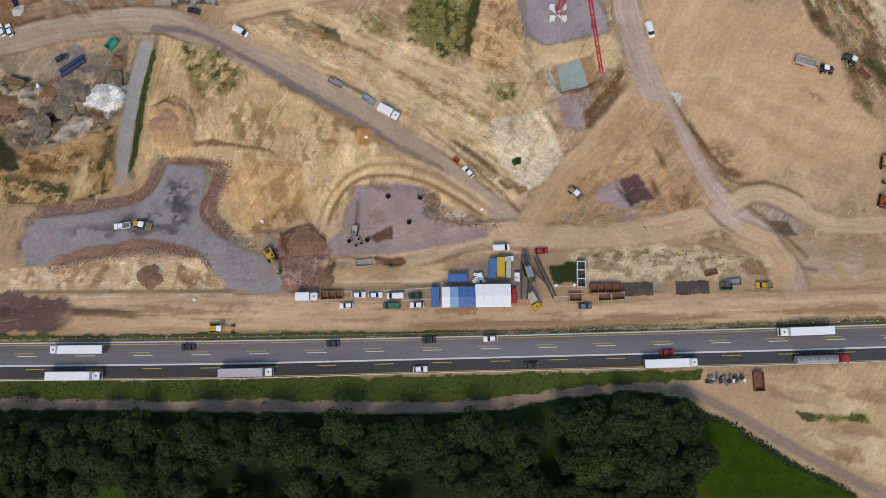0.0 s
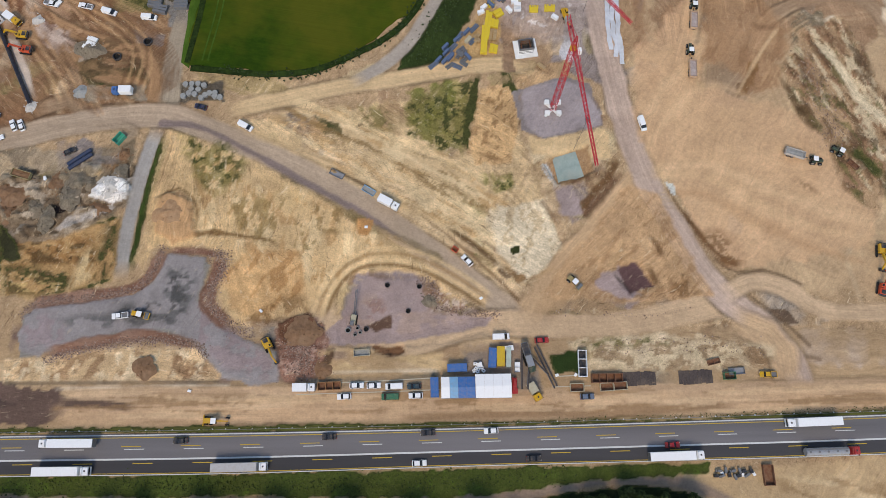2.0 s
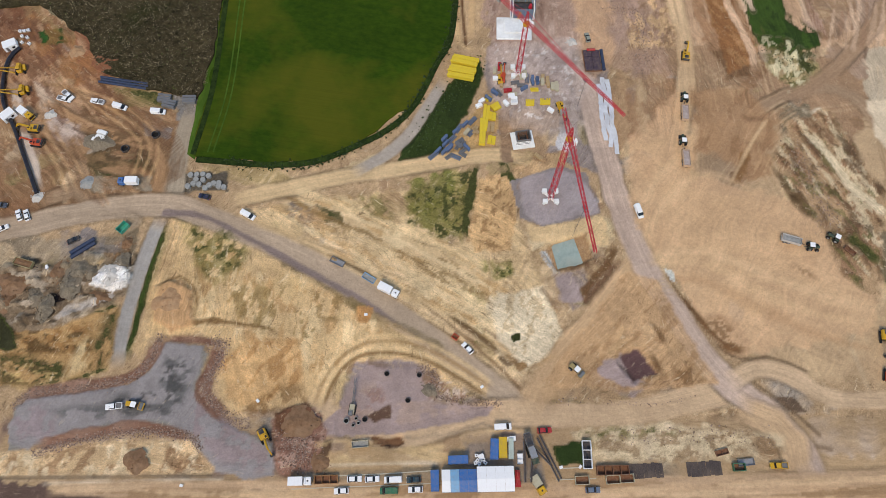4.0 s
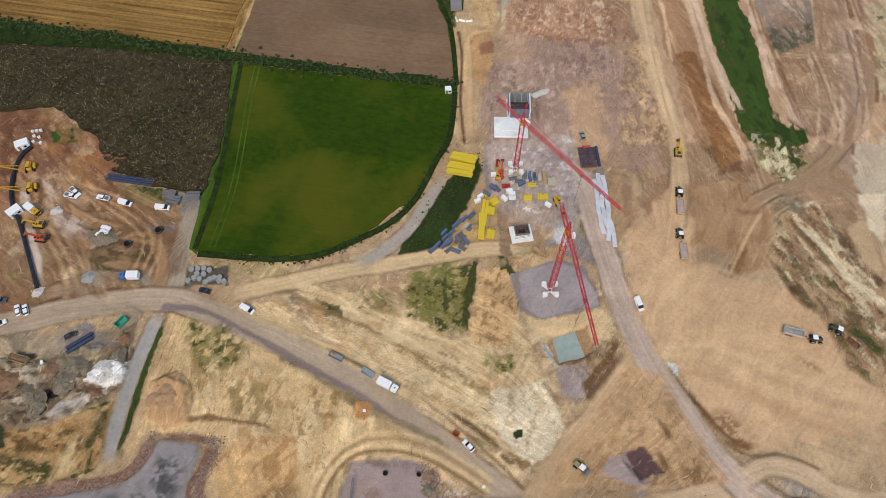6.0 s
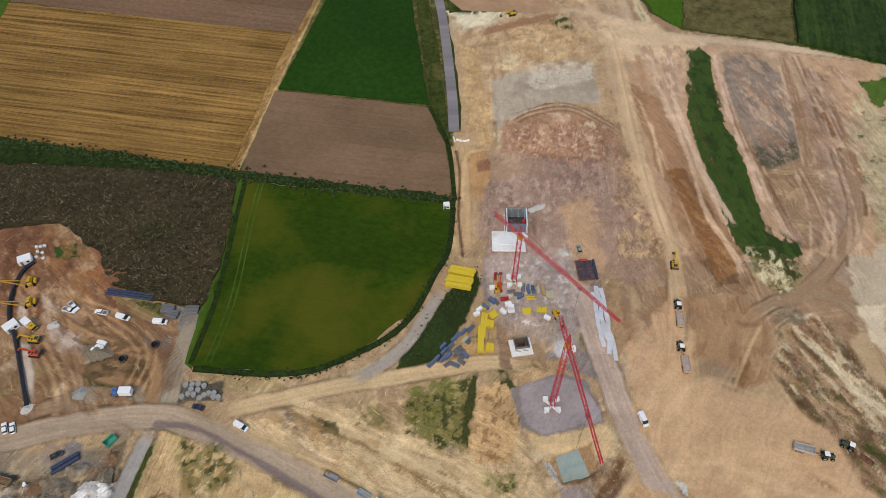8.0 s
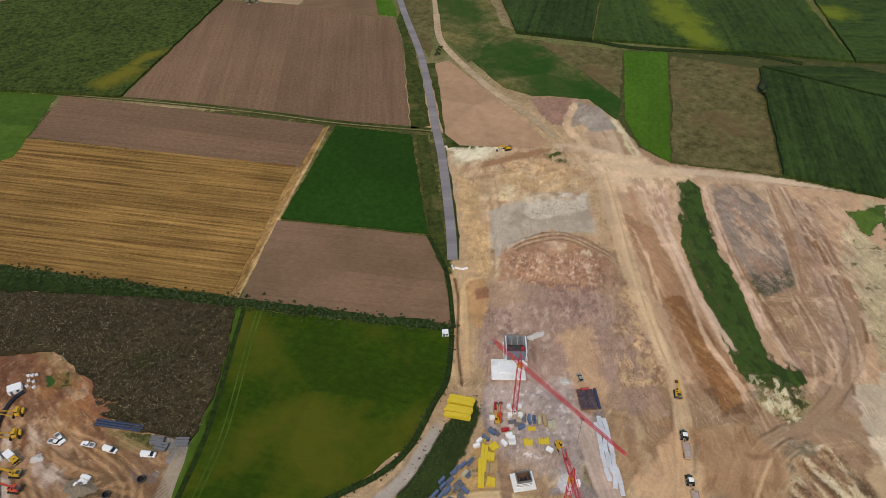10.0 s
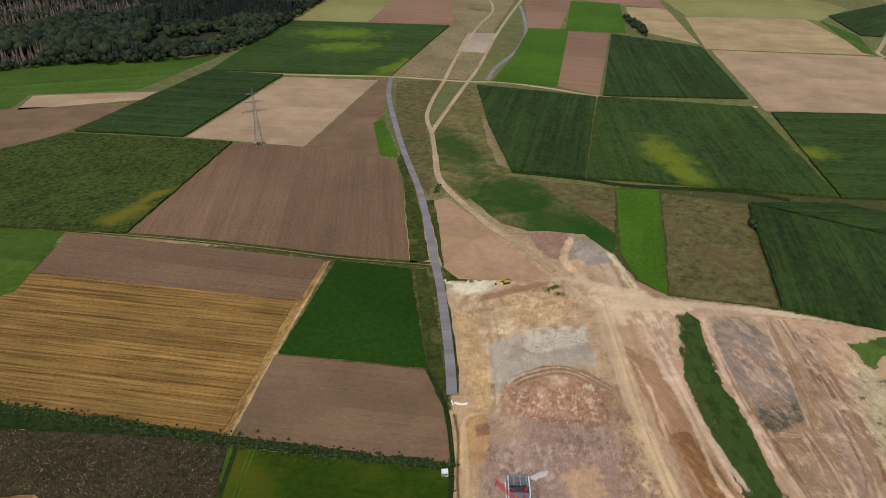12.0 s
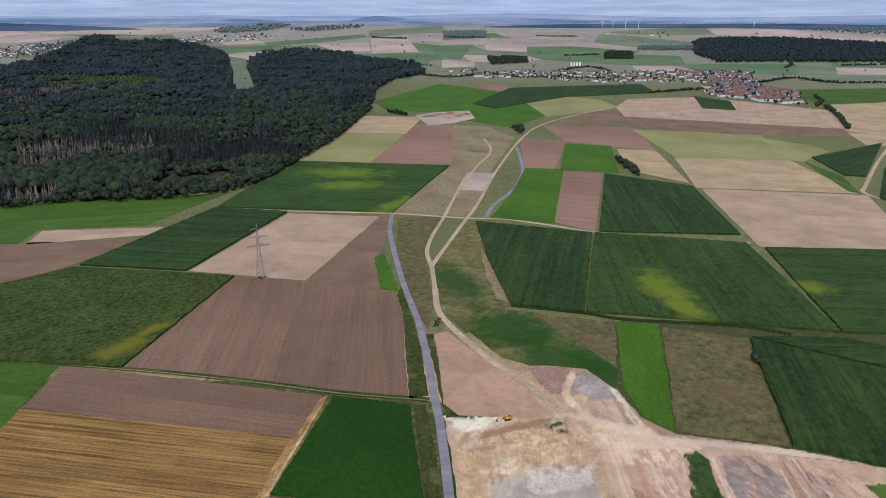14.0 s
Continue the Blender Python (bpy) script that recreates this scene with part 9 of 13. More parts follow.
GLASS = Mat("tinted_glass", 0.08, 0.0, 0.6).done((0.012, 0.014, 0.017))
LAMP = Mat("lamp_glass", 0.15).done((0.7, 0.7, 0.66))
TAIL = Mat("red_lamp_glass", 0.2).done((0.35, 0.02, 0.02))
PIPE_BLACK = paint("black_coated_pipe", (30, 34, 46), 0.35, dirt=0.08)
PIPE_BLUE = paint("blue_black_pipe", (44, 60, 88), 0.4, dirt=0.1)


def stone_material(name, a, b, scale=0.8):
    m = Mat(name, 0.9, spec=0.2)
    n = m.noise(scale, detail=6, rough=0.7)
    c = m.mix(m.span(n, 0.3, 0.7), a, b)
    c = m.mix(m.span(m.noise(0.15, detail=4), 0.48, 0.75, 0, 0.35), c, srgb(160, 140, 116))
    m.bump(n, 0.4, 0.1)
    return m.done(c)


CONCRETE = stone_material("grey_concrete", srgb(146, 146, 142), srgb(184, 184, 178))
WHITE_CONCRETE = stone_material("pale_fresh_concrete", srgb(232, 232, 228, k=0.9), srgb(250, 250, 246, k=0.92), 0.4)
GREEN_CONCRETE = stone_material("damp_greenish_concrete", srgb(148, 166, 156), srgb(182, 196, 186), 0.3)
TARP = stone_material("pale_grey_fleece", srgb(206, 208, 212), srgb(238, 240, 242), 0.25)
TIMBER = stone_material("raw_timber", srgb(168, 138, 98), srgb(206, 178, 134), 1.5)
RUBBLE = stone_material("broken_stone", srgb(108, 96, 80), srgb(160, 146, 124), 1.5)
PALE_ROCK = stone_material("pale_crushed_rock", srgb(200, 194, 184), srgb(232, 226, 216), 1.2)
MAT_DARK = stone_material("dark_steel_mat", srgb(72, 64, 62), srgb(104, 92, 86), 2.0)


def wheel(parent, at, r=0.33, w=0.24):
    bm = bmesh.new()
    rod(bm, (at[0], at[1] - w / 2, r), (at[0], at[1] + w / 2, r), r, 12)
    t = part("wheel", bm, RUBBER, parent)
    bm = bmesh.new()
    rod(bm, (at[0], at[1] - w / 2 - 0.02, r), (at[0], at[1] + w / 2 + 0.02, r), r * 0.55, 8)
    part("rim", bm, SILVER, t)


def lights(parent, front, rear, y, z):
    for s in (-1, 1):
        bm = box(bmesh.new(), (0.12, 0.34, 0.16), (front, s * y, z), bevel=0.02)
        part("headlight", bm, LAMP, parent)
        bm = box(bmesh.new(), (0.1, 0.28, 0.2), (rear, s * y, z), bevel=0.02)
        part("tail_light", bm, TAIL, parent)


def car(colour, label, estate=True):
    """A passenger car, 4.5 m long, heading along x."""
    t = thing("car", label, "car")
    bm = bmesh.new()
    box(bm, (4.5, 1.82, 0.56), (0, 0, 0.3), taper=(0.97, 0.93), bevel=0.13)
    b = part("body", bm, colour, t)
    c, ln = (-0.45, 3.0) if estate else (-0.15, 2.5)
    part("glasshouse", box(bmesh.new(), (ln, 1.66, 0.46), (c, 0, 0.84), taper=(0.74, 0.84), bevel=0.05, shift=-0.12), GLASS, t)
    part("roof", box(bmesh.new(), (ln * 0.56, 1.36, 0.07), (c - 0.18, 0, 1.29), taper=(0.93, 0.93), bevel=0.02), colour, t)
    part("bonnet", box(bmesh.new(), (1.15, 1.58, 0.07), (1.45, 0, 0.84), taper=(0.94, 0.94), bevel=0.02), colour, t)
    for x in (-1.35, 1.35):
        for y in (-0.82, 0.82):
            wheel(t, (x, y))
    lights(b, 2.2, -2.2, 0.62, 0.6)
    for s in (-1, 1):
        part("mirror", box(bmesh.new(), (0.14, 0.2, 0.12), (0.75, s * 0.98, 0.9), bevel=0.03), colour, t)
    return t


def van(colour, label, length=5.4, height=2.1):
    """A panel van with a short nose."""
    t = thing("van", label, "van")
    b = part("body", box(bmesh.new(), (length, 1.98, 0.75), (0, 0, 0.35), taper=(0.985, 0.96), bevel=0.12), colour, t)
    part("cargo_body", box(bmesh.new(), (length * 0.7, 1.9, height - 1.1), (-length * 0.145, 0, 1.08), taper=(0.96, 0.88), bevel=0.12), colour, t)
    part("windscreen", box(bmesh.new(), (1.0, 1.72, 0.72), (length * 0.265, 0, 1.1), taper=(0.3, 0.9), shift=-0.3), GLASS, t)
    for s in (-1, 1):
        part("side_window", box(bmesh.new(), (0.8, 0.06, 0.42), (length * 0.14, s * 0.93, 1.2)), GLASS, t)
        part("mirror", box(bmesh.new(), (0.15, 0.24, 0.25), (length * 0.27, s * 1.08, 1.15), bevel=0.03), DARK, t)
    for k in range(3):
        part("roof_rib", box(bmesh.new(), (0.05, 1.4, 0.03), (-length * 0.32 + k * 0.85, 0, height - 0.02)), colour, t)
    for x in (-length * 0.3, length * 0.3):
        for y in (-0.88, 0.88):
            wheel(t, (x, y), 0.36)
    lights(b, length / 2 - 0.06, -length / 2 + 0.06, 0.75, 0.7)
    return t


def pickup(colour, label, load=GREY):
    t = thing("pickup_truck", label, "pickup truck")
    b = part("body", box(bmesh.new(), (5.3, 1.86, 0.6), (0, 0, 0.45), taper=(0.98, 0.95), bevel=0.1), colour, t)
    part("cabin", box(bmesh.new(), (2.2, 1.7, 0.62), (0.35, 0, 1.03), taper=(0.72, 0.86), bevel=0.06), GLASS, t)
    part("roof", box(bmesh.new(), (1.45, 1.42, 0.07), (0.35, 0, 1.64), bevel=0.02), colour, t)
    bm = bmesh.new()
    for s in (-1, 1):
        box(bm, (1.9, 0.09, 0.42), (-1.65, s * 0.86, 1.02))
    box(bm, (0.09, 1.8, 0.42), (-2.58, 0, 1.02)), box(bm, (0.09, 1.8, 0.42), (-0.72, 0, 1.02))
    part("load_bed", bm, colour, t)
    part("bed_floor", box(bmesh.new(), (1.8, 1.66, 0.05), (-1.65, 0, 1.05)), load, t)
    for x in (-1.6, 1.6):
        for y in (-0.82, 0.82):
            wheel(t, (x, y), 0.38)
    lights(b, 2.6, -2.6, 0.65, 0.75)
    return t


def truck_cab(t, colour, x, h=3.0):
    c = part("cab", box(bmesh.new(), (2.3, 2.46, h - 0.9), (x, 0, 0.9), taper=(0.94, 0.94), bevel=0.16), colour, t)
    part("windscreen", box(bmesh.new(), (0.1, 2.1, 0.85), (x + 1.12, 0, h - 1.35), tilt=-0.06), GLASS, c)
    part("roof_hatch", box(bmesh.new(), (0.5, 0.5, 0.05), (x + 0.1, 0, h), bevel=0.02), DARK, c)
    part("spoiler", box(bmesh.new(), (0.7, 2.0, 0.5), (x - 0.6, 0, h - 0.02), taper=(0.4, 0.9), shift=-0.2, bevel=0.05), colour, c)
    for s in (-1, 1):
        part("mirror", box(bmesh.new(), (0.14, 0.3, 0.6), (x + 1.0, s * 1.38, h - 1.3), bevel=0.03), DARK, c)
        part("headlight", box(bmesh.new(), (0.1, 0.4, 0.25), (x + 1.14, s * 0.9, 1.0)), LAMP, c)


def semi(body, cab, label, tank=False):
    """An articulated lorry, 16.5 m long, heading along x."""
    t = thing("articulated_lorry", label, "lorry", "lorries on the motorway")
    truck_cab(t, cab, 7.0, 3.3)
    part("chassis", box(bmesh.new(), (15.4, 0.9, 0.35), (-0.4, 0, 0.75)), DARK, t)
    if tank:
        bm = bmesh.new()
        rod(bm, (-8.0, 0, 2.25), (4.8, 0, 2.25), 1.2, 16)
        part("tank", bm, body, t)
        for k in range(5):
            bm = bmesh.new()
            rod(bm, (-7 + k * 2.7, 0, 3.4), (-7 + k * 2.7, 0, 3.6), 0.32, 10)
            part("manhole", bm, GREY, t)
        part("catwalk", box(bmesh.new(), (12.4, 0.5, 0.06), (-1.6, 0.7, 3.3)), GREY, t)
    else:
        tr = part("trailer", box(bmesh.new(), (13.6, 2.55, 2.8), (-1.45, 0, 1.2), bevel=0.06), body, t)
        for k in range(10):
            part("roof_bow", box(bmesh.new(), (0.05, 2.4, 0.03), (-7.6 + k * 1.36, 0, 3.995)), body, tr)
        part("rear_door_frame", box(bmesh.new(), (0.08, 2.5, 2.6), (-8.28, 0, 1.3)), GREY, tr)
    for x in (-6.8, -5.5, -4.2, 4.2, 7.2):
        for y in (-1.05, 1.05):
            wheel(t, (x, y), 0.5, 0.4)
    return t


def box_truck(body, cab, label, length=9.0):
    t = thing("truck", label, "truck")
    truck_cab(t, cab, length / 2 - 1.2, 2.9)
    part("chassis", box(bmesh.new(), (length - 1, 0.9, 0.3), (-0.3, 0, 0.7)), DARK, t)
    part("cargo_body", box(bmesh.new(), (length - 2.7, 2.5, 2.3), (-1.3, 0, 1.05), bevel=0.06), body, t)
    for x in (-length * 0.32, -length * 0.18, length * 0.36):
        for y in (-1.0, 1.0):
            wheel(t, (x, y), 0.48, 0.36)
    return t


def skip(colour, label, size=(6, 2.4, 1.4), cells=1, name="skip", category="skip", inside=RUST):
    """An open steel container with ribs and inner walls."""
    t = thing(name, label, category)
    l, w, h = size
    for s in (-1, 1):
        side = part("side_wall", box(bmesh.new(), (l, 0.09, h), (0, s * (w / 2 - 0.045), 0.12)), colour, t)
        part("rim", box(bmesh.new(), (l + 0.1, 0.16, 0.12), (0, s * (w / 2 - 0.02), h + 0.1)), colour, side)
    for k in range(cells + 1):
        x = -l / 2 + 0.05 + k * (l - 0.1) / cells
        wall = part("end_wall" if k in (0, cells) else "partition", box(bmesh.new(), (0.09, w - 0.2, h), (x, 0, 0.12)), colour, t)
        part("rim", box(bmesh.new(), (0.16, w - 0.2, 0.1), (x, 0, h + 0.1)), colour, wall)
    part("base", box(bmesh.new(), (l - 0.1, w - 0.1, 0.12), (0, 0, 0.02)), inside, t)
    for k in range(4):
        for s in (-1, 1):
            part("rib", box(bmesh.new(), (0.1, 0.08, h - 0.1), (-l * 0.38 + k * l * 0.253, s * (w / 2 + 0.04), 0.15)), colour, t)
    return t


def container(colour, label, size=(6.06, 2.44, 2.6), name="site_container", category="container"):
    """A site container with ribbed walls, a door and a window."""
    t = thing(name, label, category)
    l, w, h = size
    part("body", box(bmesh.new(), (l, w, h), (0, 0, 0.1), bevel=0.04), colour, t)
    for s in (-1, 1):
        part("roof_rail", box(bmesh.new(), (l + 0.02, 0.14, 0.14), (0, s * (w / 2 - 0.06), h + 0.05)), colour, t)
        part("roof_rail", box(bmesh.new(), (0.14, w - 0.3, 0.12), (s * (l / 2 - 0.06), 0, h + 0.06)), colour, t)
    for k in range(int(l / 0.75)):
        part("roof_rib", box(bmesh.new(), (0.1, w - 0.4, 0.05), (-l / 2 + 0.5 + k * 0.75, 0, h + 0.08)), colour, t)
    part("door", box(bmesh.new(), (0.9, 0.05, 2.0), (-l * 0.25, -w / 2 - 0.02, 0.2)), GREY, t)
    part("window", box(bmesh.new(), (1.0, 0.05, 0.8), (l * 0.2, -w / 2 - 0.02, 1.1)), GLASS, t)
    return t


def tracks_pair(t, length, gauge, w, h):
    for s in (-1, 1):
        bm = bmesh.new()
        box(bm, (length, w, h), (0, s * gauge / 2, 0), bevel=h * 0.3)
        tr = part("track", bm, RUBBER, t)
        part("track_frame", box(bmesh.new(), (length * 0.75, w + 0.06, h * 0.4), (0, s * gauge / 2, h * 0.3)), DARK, tr)


def arm(bm, a, b, w, h0, h1):
    """A tapering plate boom from a to b."""
    a, b = Vector(a), Vector(b)
    d = (b - a).normalized()
    u = d.cross(Vector((0, 1, 0))).normalized()
    vs = []
    for p, h in ((a, h0), ((a * 0.5 + b * 0.5), max(h0, h1) * 1.15), (b, h1)):
        for s, q in ((-1, -1), (1, -1), (1, 1), (-1, 1)):
            vs.append(bm.verts.new(p + Vector((0, s * w / 2, 0)) + u * q * h / 2))
    for k in (0, 4):
        for q in range(4):
            bm.faces.new((vs[k + q], vs[k + (q + 1) % 4], vs[k + 4 + (q + 1) % 4], vs[k + 4 + q]))
    bm.faces.new(vs[3::-1]), bm.faces.new(vs[8:12])
    return bm


def excavator(colour, label, swing=0.0, reach=6.0):
    """A crawler excavator; swing: degrees by which its house is turned; the arm points along x."""
    t = thing("excavator", label, "excavator")
    tracks_pair(t, 4.2, 2.5, 0.62, 0.95)
    q = math.radians(swing)
    part("undercarriage", box(bmesh.new(), (2.2, 1.9, 0.5), (0, 0, 0.5)), DARK, t)

    def up(name, bm, m, parent=t, label=""):
        bm.transform(Matrix.Rotation(q, 4, "Z"))
        return part(name, bm, m, parent, label)

    h = up("house", box(bmesh.new(), (3.2, 2.6, 1.15), (-0.7, 0, 1.05), taper=(0.95, 0.95), bevel=0.12), colour)
    up("counterweight", box(bmesh.new(), (0.7, 2.5, 0.95), (-2.35, 0, 1.1), bevel=0.2), DARK, h)
    up("engine_cover", box(bmesh.new(), (1.3, 1.5, 0.15), (-1.4, 0, 2.18), bevel=0.04), DARK, h)
    c = up("cab", box(bmesh.new(), (1.6, 1.0, 1.5), (0.55, 0.75, 1.3), taper=(0.9, 0.94), bevel=0.08), colour)
    up("window", box(bmesh.new(), (1.64, 0.8, 0.7), (0.57, 0.75, 1.95)), GLASS, c)
    up("roof_window", box(bmesh.new(), (0.7, 0.6, 0.04), (0.6, 0.75, 2.79)), GLASS, c)
    k = reach / 6.0
    up("boom", arm(bmesh.new(), (0.6, -0.15, 1.7), (4.3 * k, -0.15, 3.6), 0.5, 0.7, 0.45), colour)
    up("stick", arm(bmesh.new(), (4.3 * k, -0.15, 3.6), (6.2 * k, -0.15, 1.4), 0.38, 0.5, 0.3), colour)
    up("bucket", box(bmesh.new(), (1.0, 1.3, 0.9), (6.2 * k, -0.15, 0.35), taper=(0.6, 1.0), bevel=0.08), DARK)
    bm = rod(bmesh.new(), (1.2, -0.15, 1.5), (3.0 * k, -0.15, 3.2), 0.11)
    up("hydraulic_cylinder", bm, GREY)
    return t


def pipelayer(colour, label):
    """A crawler tractor with a lattice side boom that reaches out along x."""
    t = thing("pipelayer", label, "pipelayer")
    tracks_pair(t, 4.4, 3.0, 0.7, 1.1)
    b = part("body", box(bmesh.new(), (3.6, 1.8, 1.3), (0, 0, 0.9), bevel=0.12), colour, t)
    part("engine_hood", box(bmesh.new(), (1.6, 1.2, 0.5), (1.0, 0, 2.15), bevel=0.08), colour, b)
    c = part("cab", box(bmesh.new(), (1.5, 1.5, 1.2), (-0.7, 0, 2.1), taper=(0.9, 0.9), bevel=0.06), colour, t)
    part("window", box(bmesh.new(), (1.53, 1.3, 0.5), (-0.7, 0, 2.55)), GLASS, c)
    part("counterweight", box(bmesh.new(), (2.2, 0.9, 1.1), (0, -1.9, 1.0), bevel=0.1), colour, t)
    bm = lattice(bmesh.new(), (1.2, 1.8, 1.0), (0.1, 9.5, 5.2), 0.3, 0.2, 8, 0.06)
    lattice(bm, (-1.2, 1.8, 1.0), (-0.1, 9.5, 5.2), 0.3, 0.2, 8, 0.06)
    part("side_boom", bm, colour, t)
    part("cable", rod(bmesh.new(), (0, 9.4, 5.1), (0, 9.4, 1.6), 0.05, 5), DARK, t)
    return t


def roller(colour, label):
    t = thing("road_roller", label, "road roller")
    bm = rod(bmesh.new(), (2.0, -1.05, 0.75), (2.0, 1.05, 0.75), 0.75, 18)
    part("drum", bm, GREY, t)
    part("front_frame", box(bmesh.new(), (1.8, 2.3, 0.35), (2.0, 0, 0.75), bevel=0.06), colour, t)
    part("engine_hood", box(bmesh.new(), (2.0, 1.7, 1.0), (-1.7, 0, 0.9), taper=(0.9, 0.85), bevel=0.12), colour, t)
    c = part("cab", box(bmesh.new(), (1.5, 1.6, 1.4), (0.1, 0, 1.2), taper=(0.92, 0.92), bevel=0.06), GLASS, t)
    part("cab_roof", box(bmesh.new(), (1.7, 1.75, 0.12), (0.1, 0, 2.6), bevel=0.04), WHITE, c)
    for s in (-1, 1):
        wheel(t, (-1.6, s * 0.95), 0.75, 0.55)
    return t


def grader(colour, label):
    t = thing("grader", label, "grader")
    part("hood", box(bmesh.new(), (2.6, 1.6, 1.1), (-2.0, 0, 1.1), bevel=0.12), colour, t)
    c = part("cab", box(bmesh.new(), (1.5, 1.7, 1.5), (-0.1, 0, 1.4), taper=(0.9, 0.92), bevel=0.05), GLASS, t)
    part("cab_roof", box(bmesh.new(), (1.6, 1.75, 0.1), (-0.1, 0, 2.9), bevel=0.03), WHITE, c)
    part("front_beam", arm(bmesh.new(), (0.6, 0, 1.7), (4.0, 0, 1.3), 0.4, 0.45, 0.4), colour, t)
    part("blade", box(bmesh.new(), (0.3, 3.4, 0.7), (-3.7, 0, 0.15), bevel=0.05), colour, t)
    for x in (-2.8, -1.4, 3.6):
        for s in (-1, 1):
            wheel(t, (x, s * 1.05), 0.62, 0.42)
    return t


def tractor(colour, label):
    t = thing("tractor", label, "tractor")
    part("hood", box(bmesh.new(), (2.3, 0.95, 0.9), (1.2, 0, 0.95), taper=(0.95, 0.85), bevel=0.1), colour, t)
    c = part("cab", box(bmesh.new(), (1.6, 1.7, 1.4), (-0.6, 0, 1.35), taper=(0.92, 0.92), bevel=0.05), GLASS, t)
    part("cab_roof", box(bmesh.new(), (1.7, 1.7, 0.16), (-0.6, 0, 2.72), bevel=0.06), WHITE, c)
    for s in (-1, 1):
        wheel(t, (-0.9, s * 1.0), 0.95, 0.65)
        wheel(t, (1.7, s * 0.95), 0.66, 0.5)
        part("fender", box(bmesh.new(), (1.5, 0.6, 0.1), (-0.9, s * 1.0, 1.95), bevel=0.04), colour, t)
    part("hitch", box(bmesh.new(), (1.2, 0.2, 0.15), (-1.9, 0, 0.6)), DARK, t)
    return t


def tipper_trailer(colour, label, load, length=6.5):
    t = thing("tipper_trailer", label, "trailer")
    l, w, h = length, 2.5, 1.3
    bm = bmesh.new()
    for s in (-1, 1):
        box(bm, (l, 0.1, h), (0, s * (w / 2 - 0.05), 1.0), shift=0)
        box(bm, (0.1, w - 0.2, h), (s * (l / 2 - 0.05), 0, 1.0))
    part("body", bm, colour, t)
    bm = bmesh.new()
    bmesh.ops.create_grid(bm, x_segments=12, y_segments=6, size=0.5, matrix=Matrix.Translation((0, 0, 1.75)) @ Matrix.Diagonal((l - 0.25, w - 0.25, 1, 1)))
    for v in bm.verts:
        v.co.z += 0.25 * noise.noise(v.co * 1.3) + 0.25 * (1 - abs(v.co.y) / 1.2) * (1 - abs(v.co.x) / l * 1.6)
    part("load", bm, load, t)
    part("chassis", box(bmesh.new(), (l, 1.0, 0.35), (0, 0, 0.65)), DARK, t)
    part("drawbar", box(bmesh.new(), (1.6, 0.25, 0.2), (l / 2 + 0.7, 0, 0.65)), DARK, t)
    for x in (-1.5, -0.2):
        for s in (-1, 1):
            wheel(t, (x - 0.3, s * 1.0), 0.62, 0.5)
    return t


def heap(name, label, category, material, r, h, seed, stones=0, at=None, stretch=1.0, turn=0.0):
    """A heap of loose stuff with an uneven crest."""
    bm = bmesh.new()
    n, m = 24, 44
    for i in range(n):
        for j in range(m):
            a, q = j / m * 2 * math.pi, (i + 0.02) / (n - 1)
            k = 1 + 0.4 * noise.noise((math.cos(a) * 1.1 + seed, math.sin(a) * 1.1, seed * 1.7)) + 0.12 * noise.noise((math.cos(a) * 3 + seed, math.sin(a) * 3, seed * 0.7))
            x, y = q * r * k * math.cos(a) * stretch, q * r * k * math.sin(a)
            z = h * (0.5 + 0.5 * math.cos(math.pi * min(1, q))) * (1 + 0.7 * noise.noise((x * 0.45, y * 0.45, seed))) + 0.25 * (1 - q) * noise.noise((x * 1.1, y * 1.1, seed)) - 0.12 * q ** 6
            bm.verts.new((x, y, z))
    bm.verts.ensure_lookup_table()
    for i in range(n - 1):
        for j in range(m):
            bm.faces.new((bm.verts[i * m + j], bm.verts[(i + 1) * m + j], bm.verts[(i + 1) * m + (j + 1) % m], bm.verts[i * m + (j + 1) % m]))
    rnd = random.Random(seed)
    for _ in range(stones):
        a, q, s = rnd.uniform(0, 6.3), rnd.uniform(0.2, 1.25) * r, rnd.uniform(0.12, 0.42)
        bmesh.ops.create_icosphere(bm, subdivisions=1, radius=s, matrix=Matrix.Translation((q * math.cos(a) * stretch, q * math.sin(a), h * max(0, 1 - q / r) * 0.9 + s * 0.3)) @ Matrix.Rotation(a * 3, 4, "X") @ Matrix.Diagonal((1, 0.7, 0.6, 1)))
    ob = obj(name, bm, material, smooth=True)
    ob.matrix_world = spot(at, turn)
    return tagged(ob, label, category, kind="stuff")
# ---- trees ----


def leaf_material(name, a, b):
    m = Mat(name, 0.75, spec=0.2)
    c = m.mix(m.island(), a, b)
    c = m.mix(1.0, c, m.mix(m.random(), (0.75, 0.78, 0.75), (1.25, 1.2, 1.1)), "MULTIPLY")
    return m.done(c)


LEAF = leaf_material("broad_leaves", srgb(34, 48, 24), srgb(66, 84, 42))
LEAF_LIGHT = leaf_material("light_broad_leaves", srgb(48, 62, 26), srgb(96, 106, 52))
BARK = stone_material("bark", srgb(70, 56, 44), srgb(104, 88, 70), 3.0)


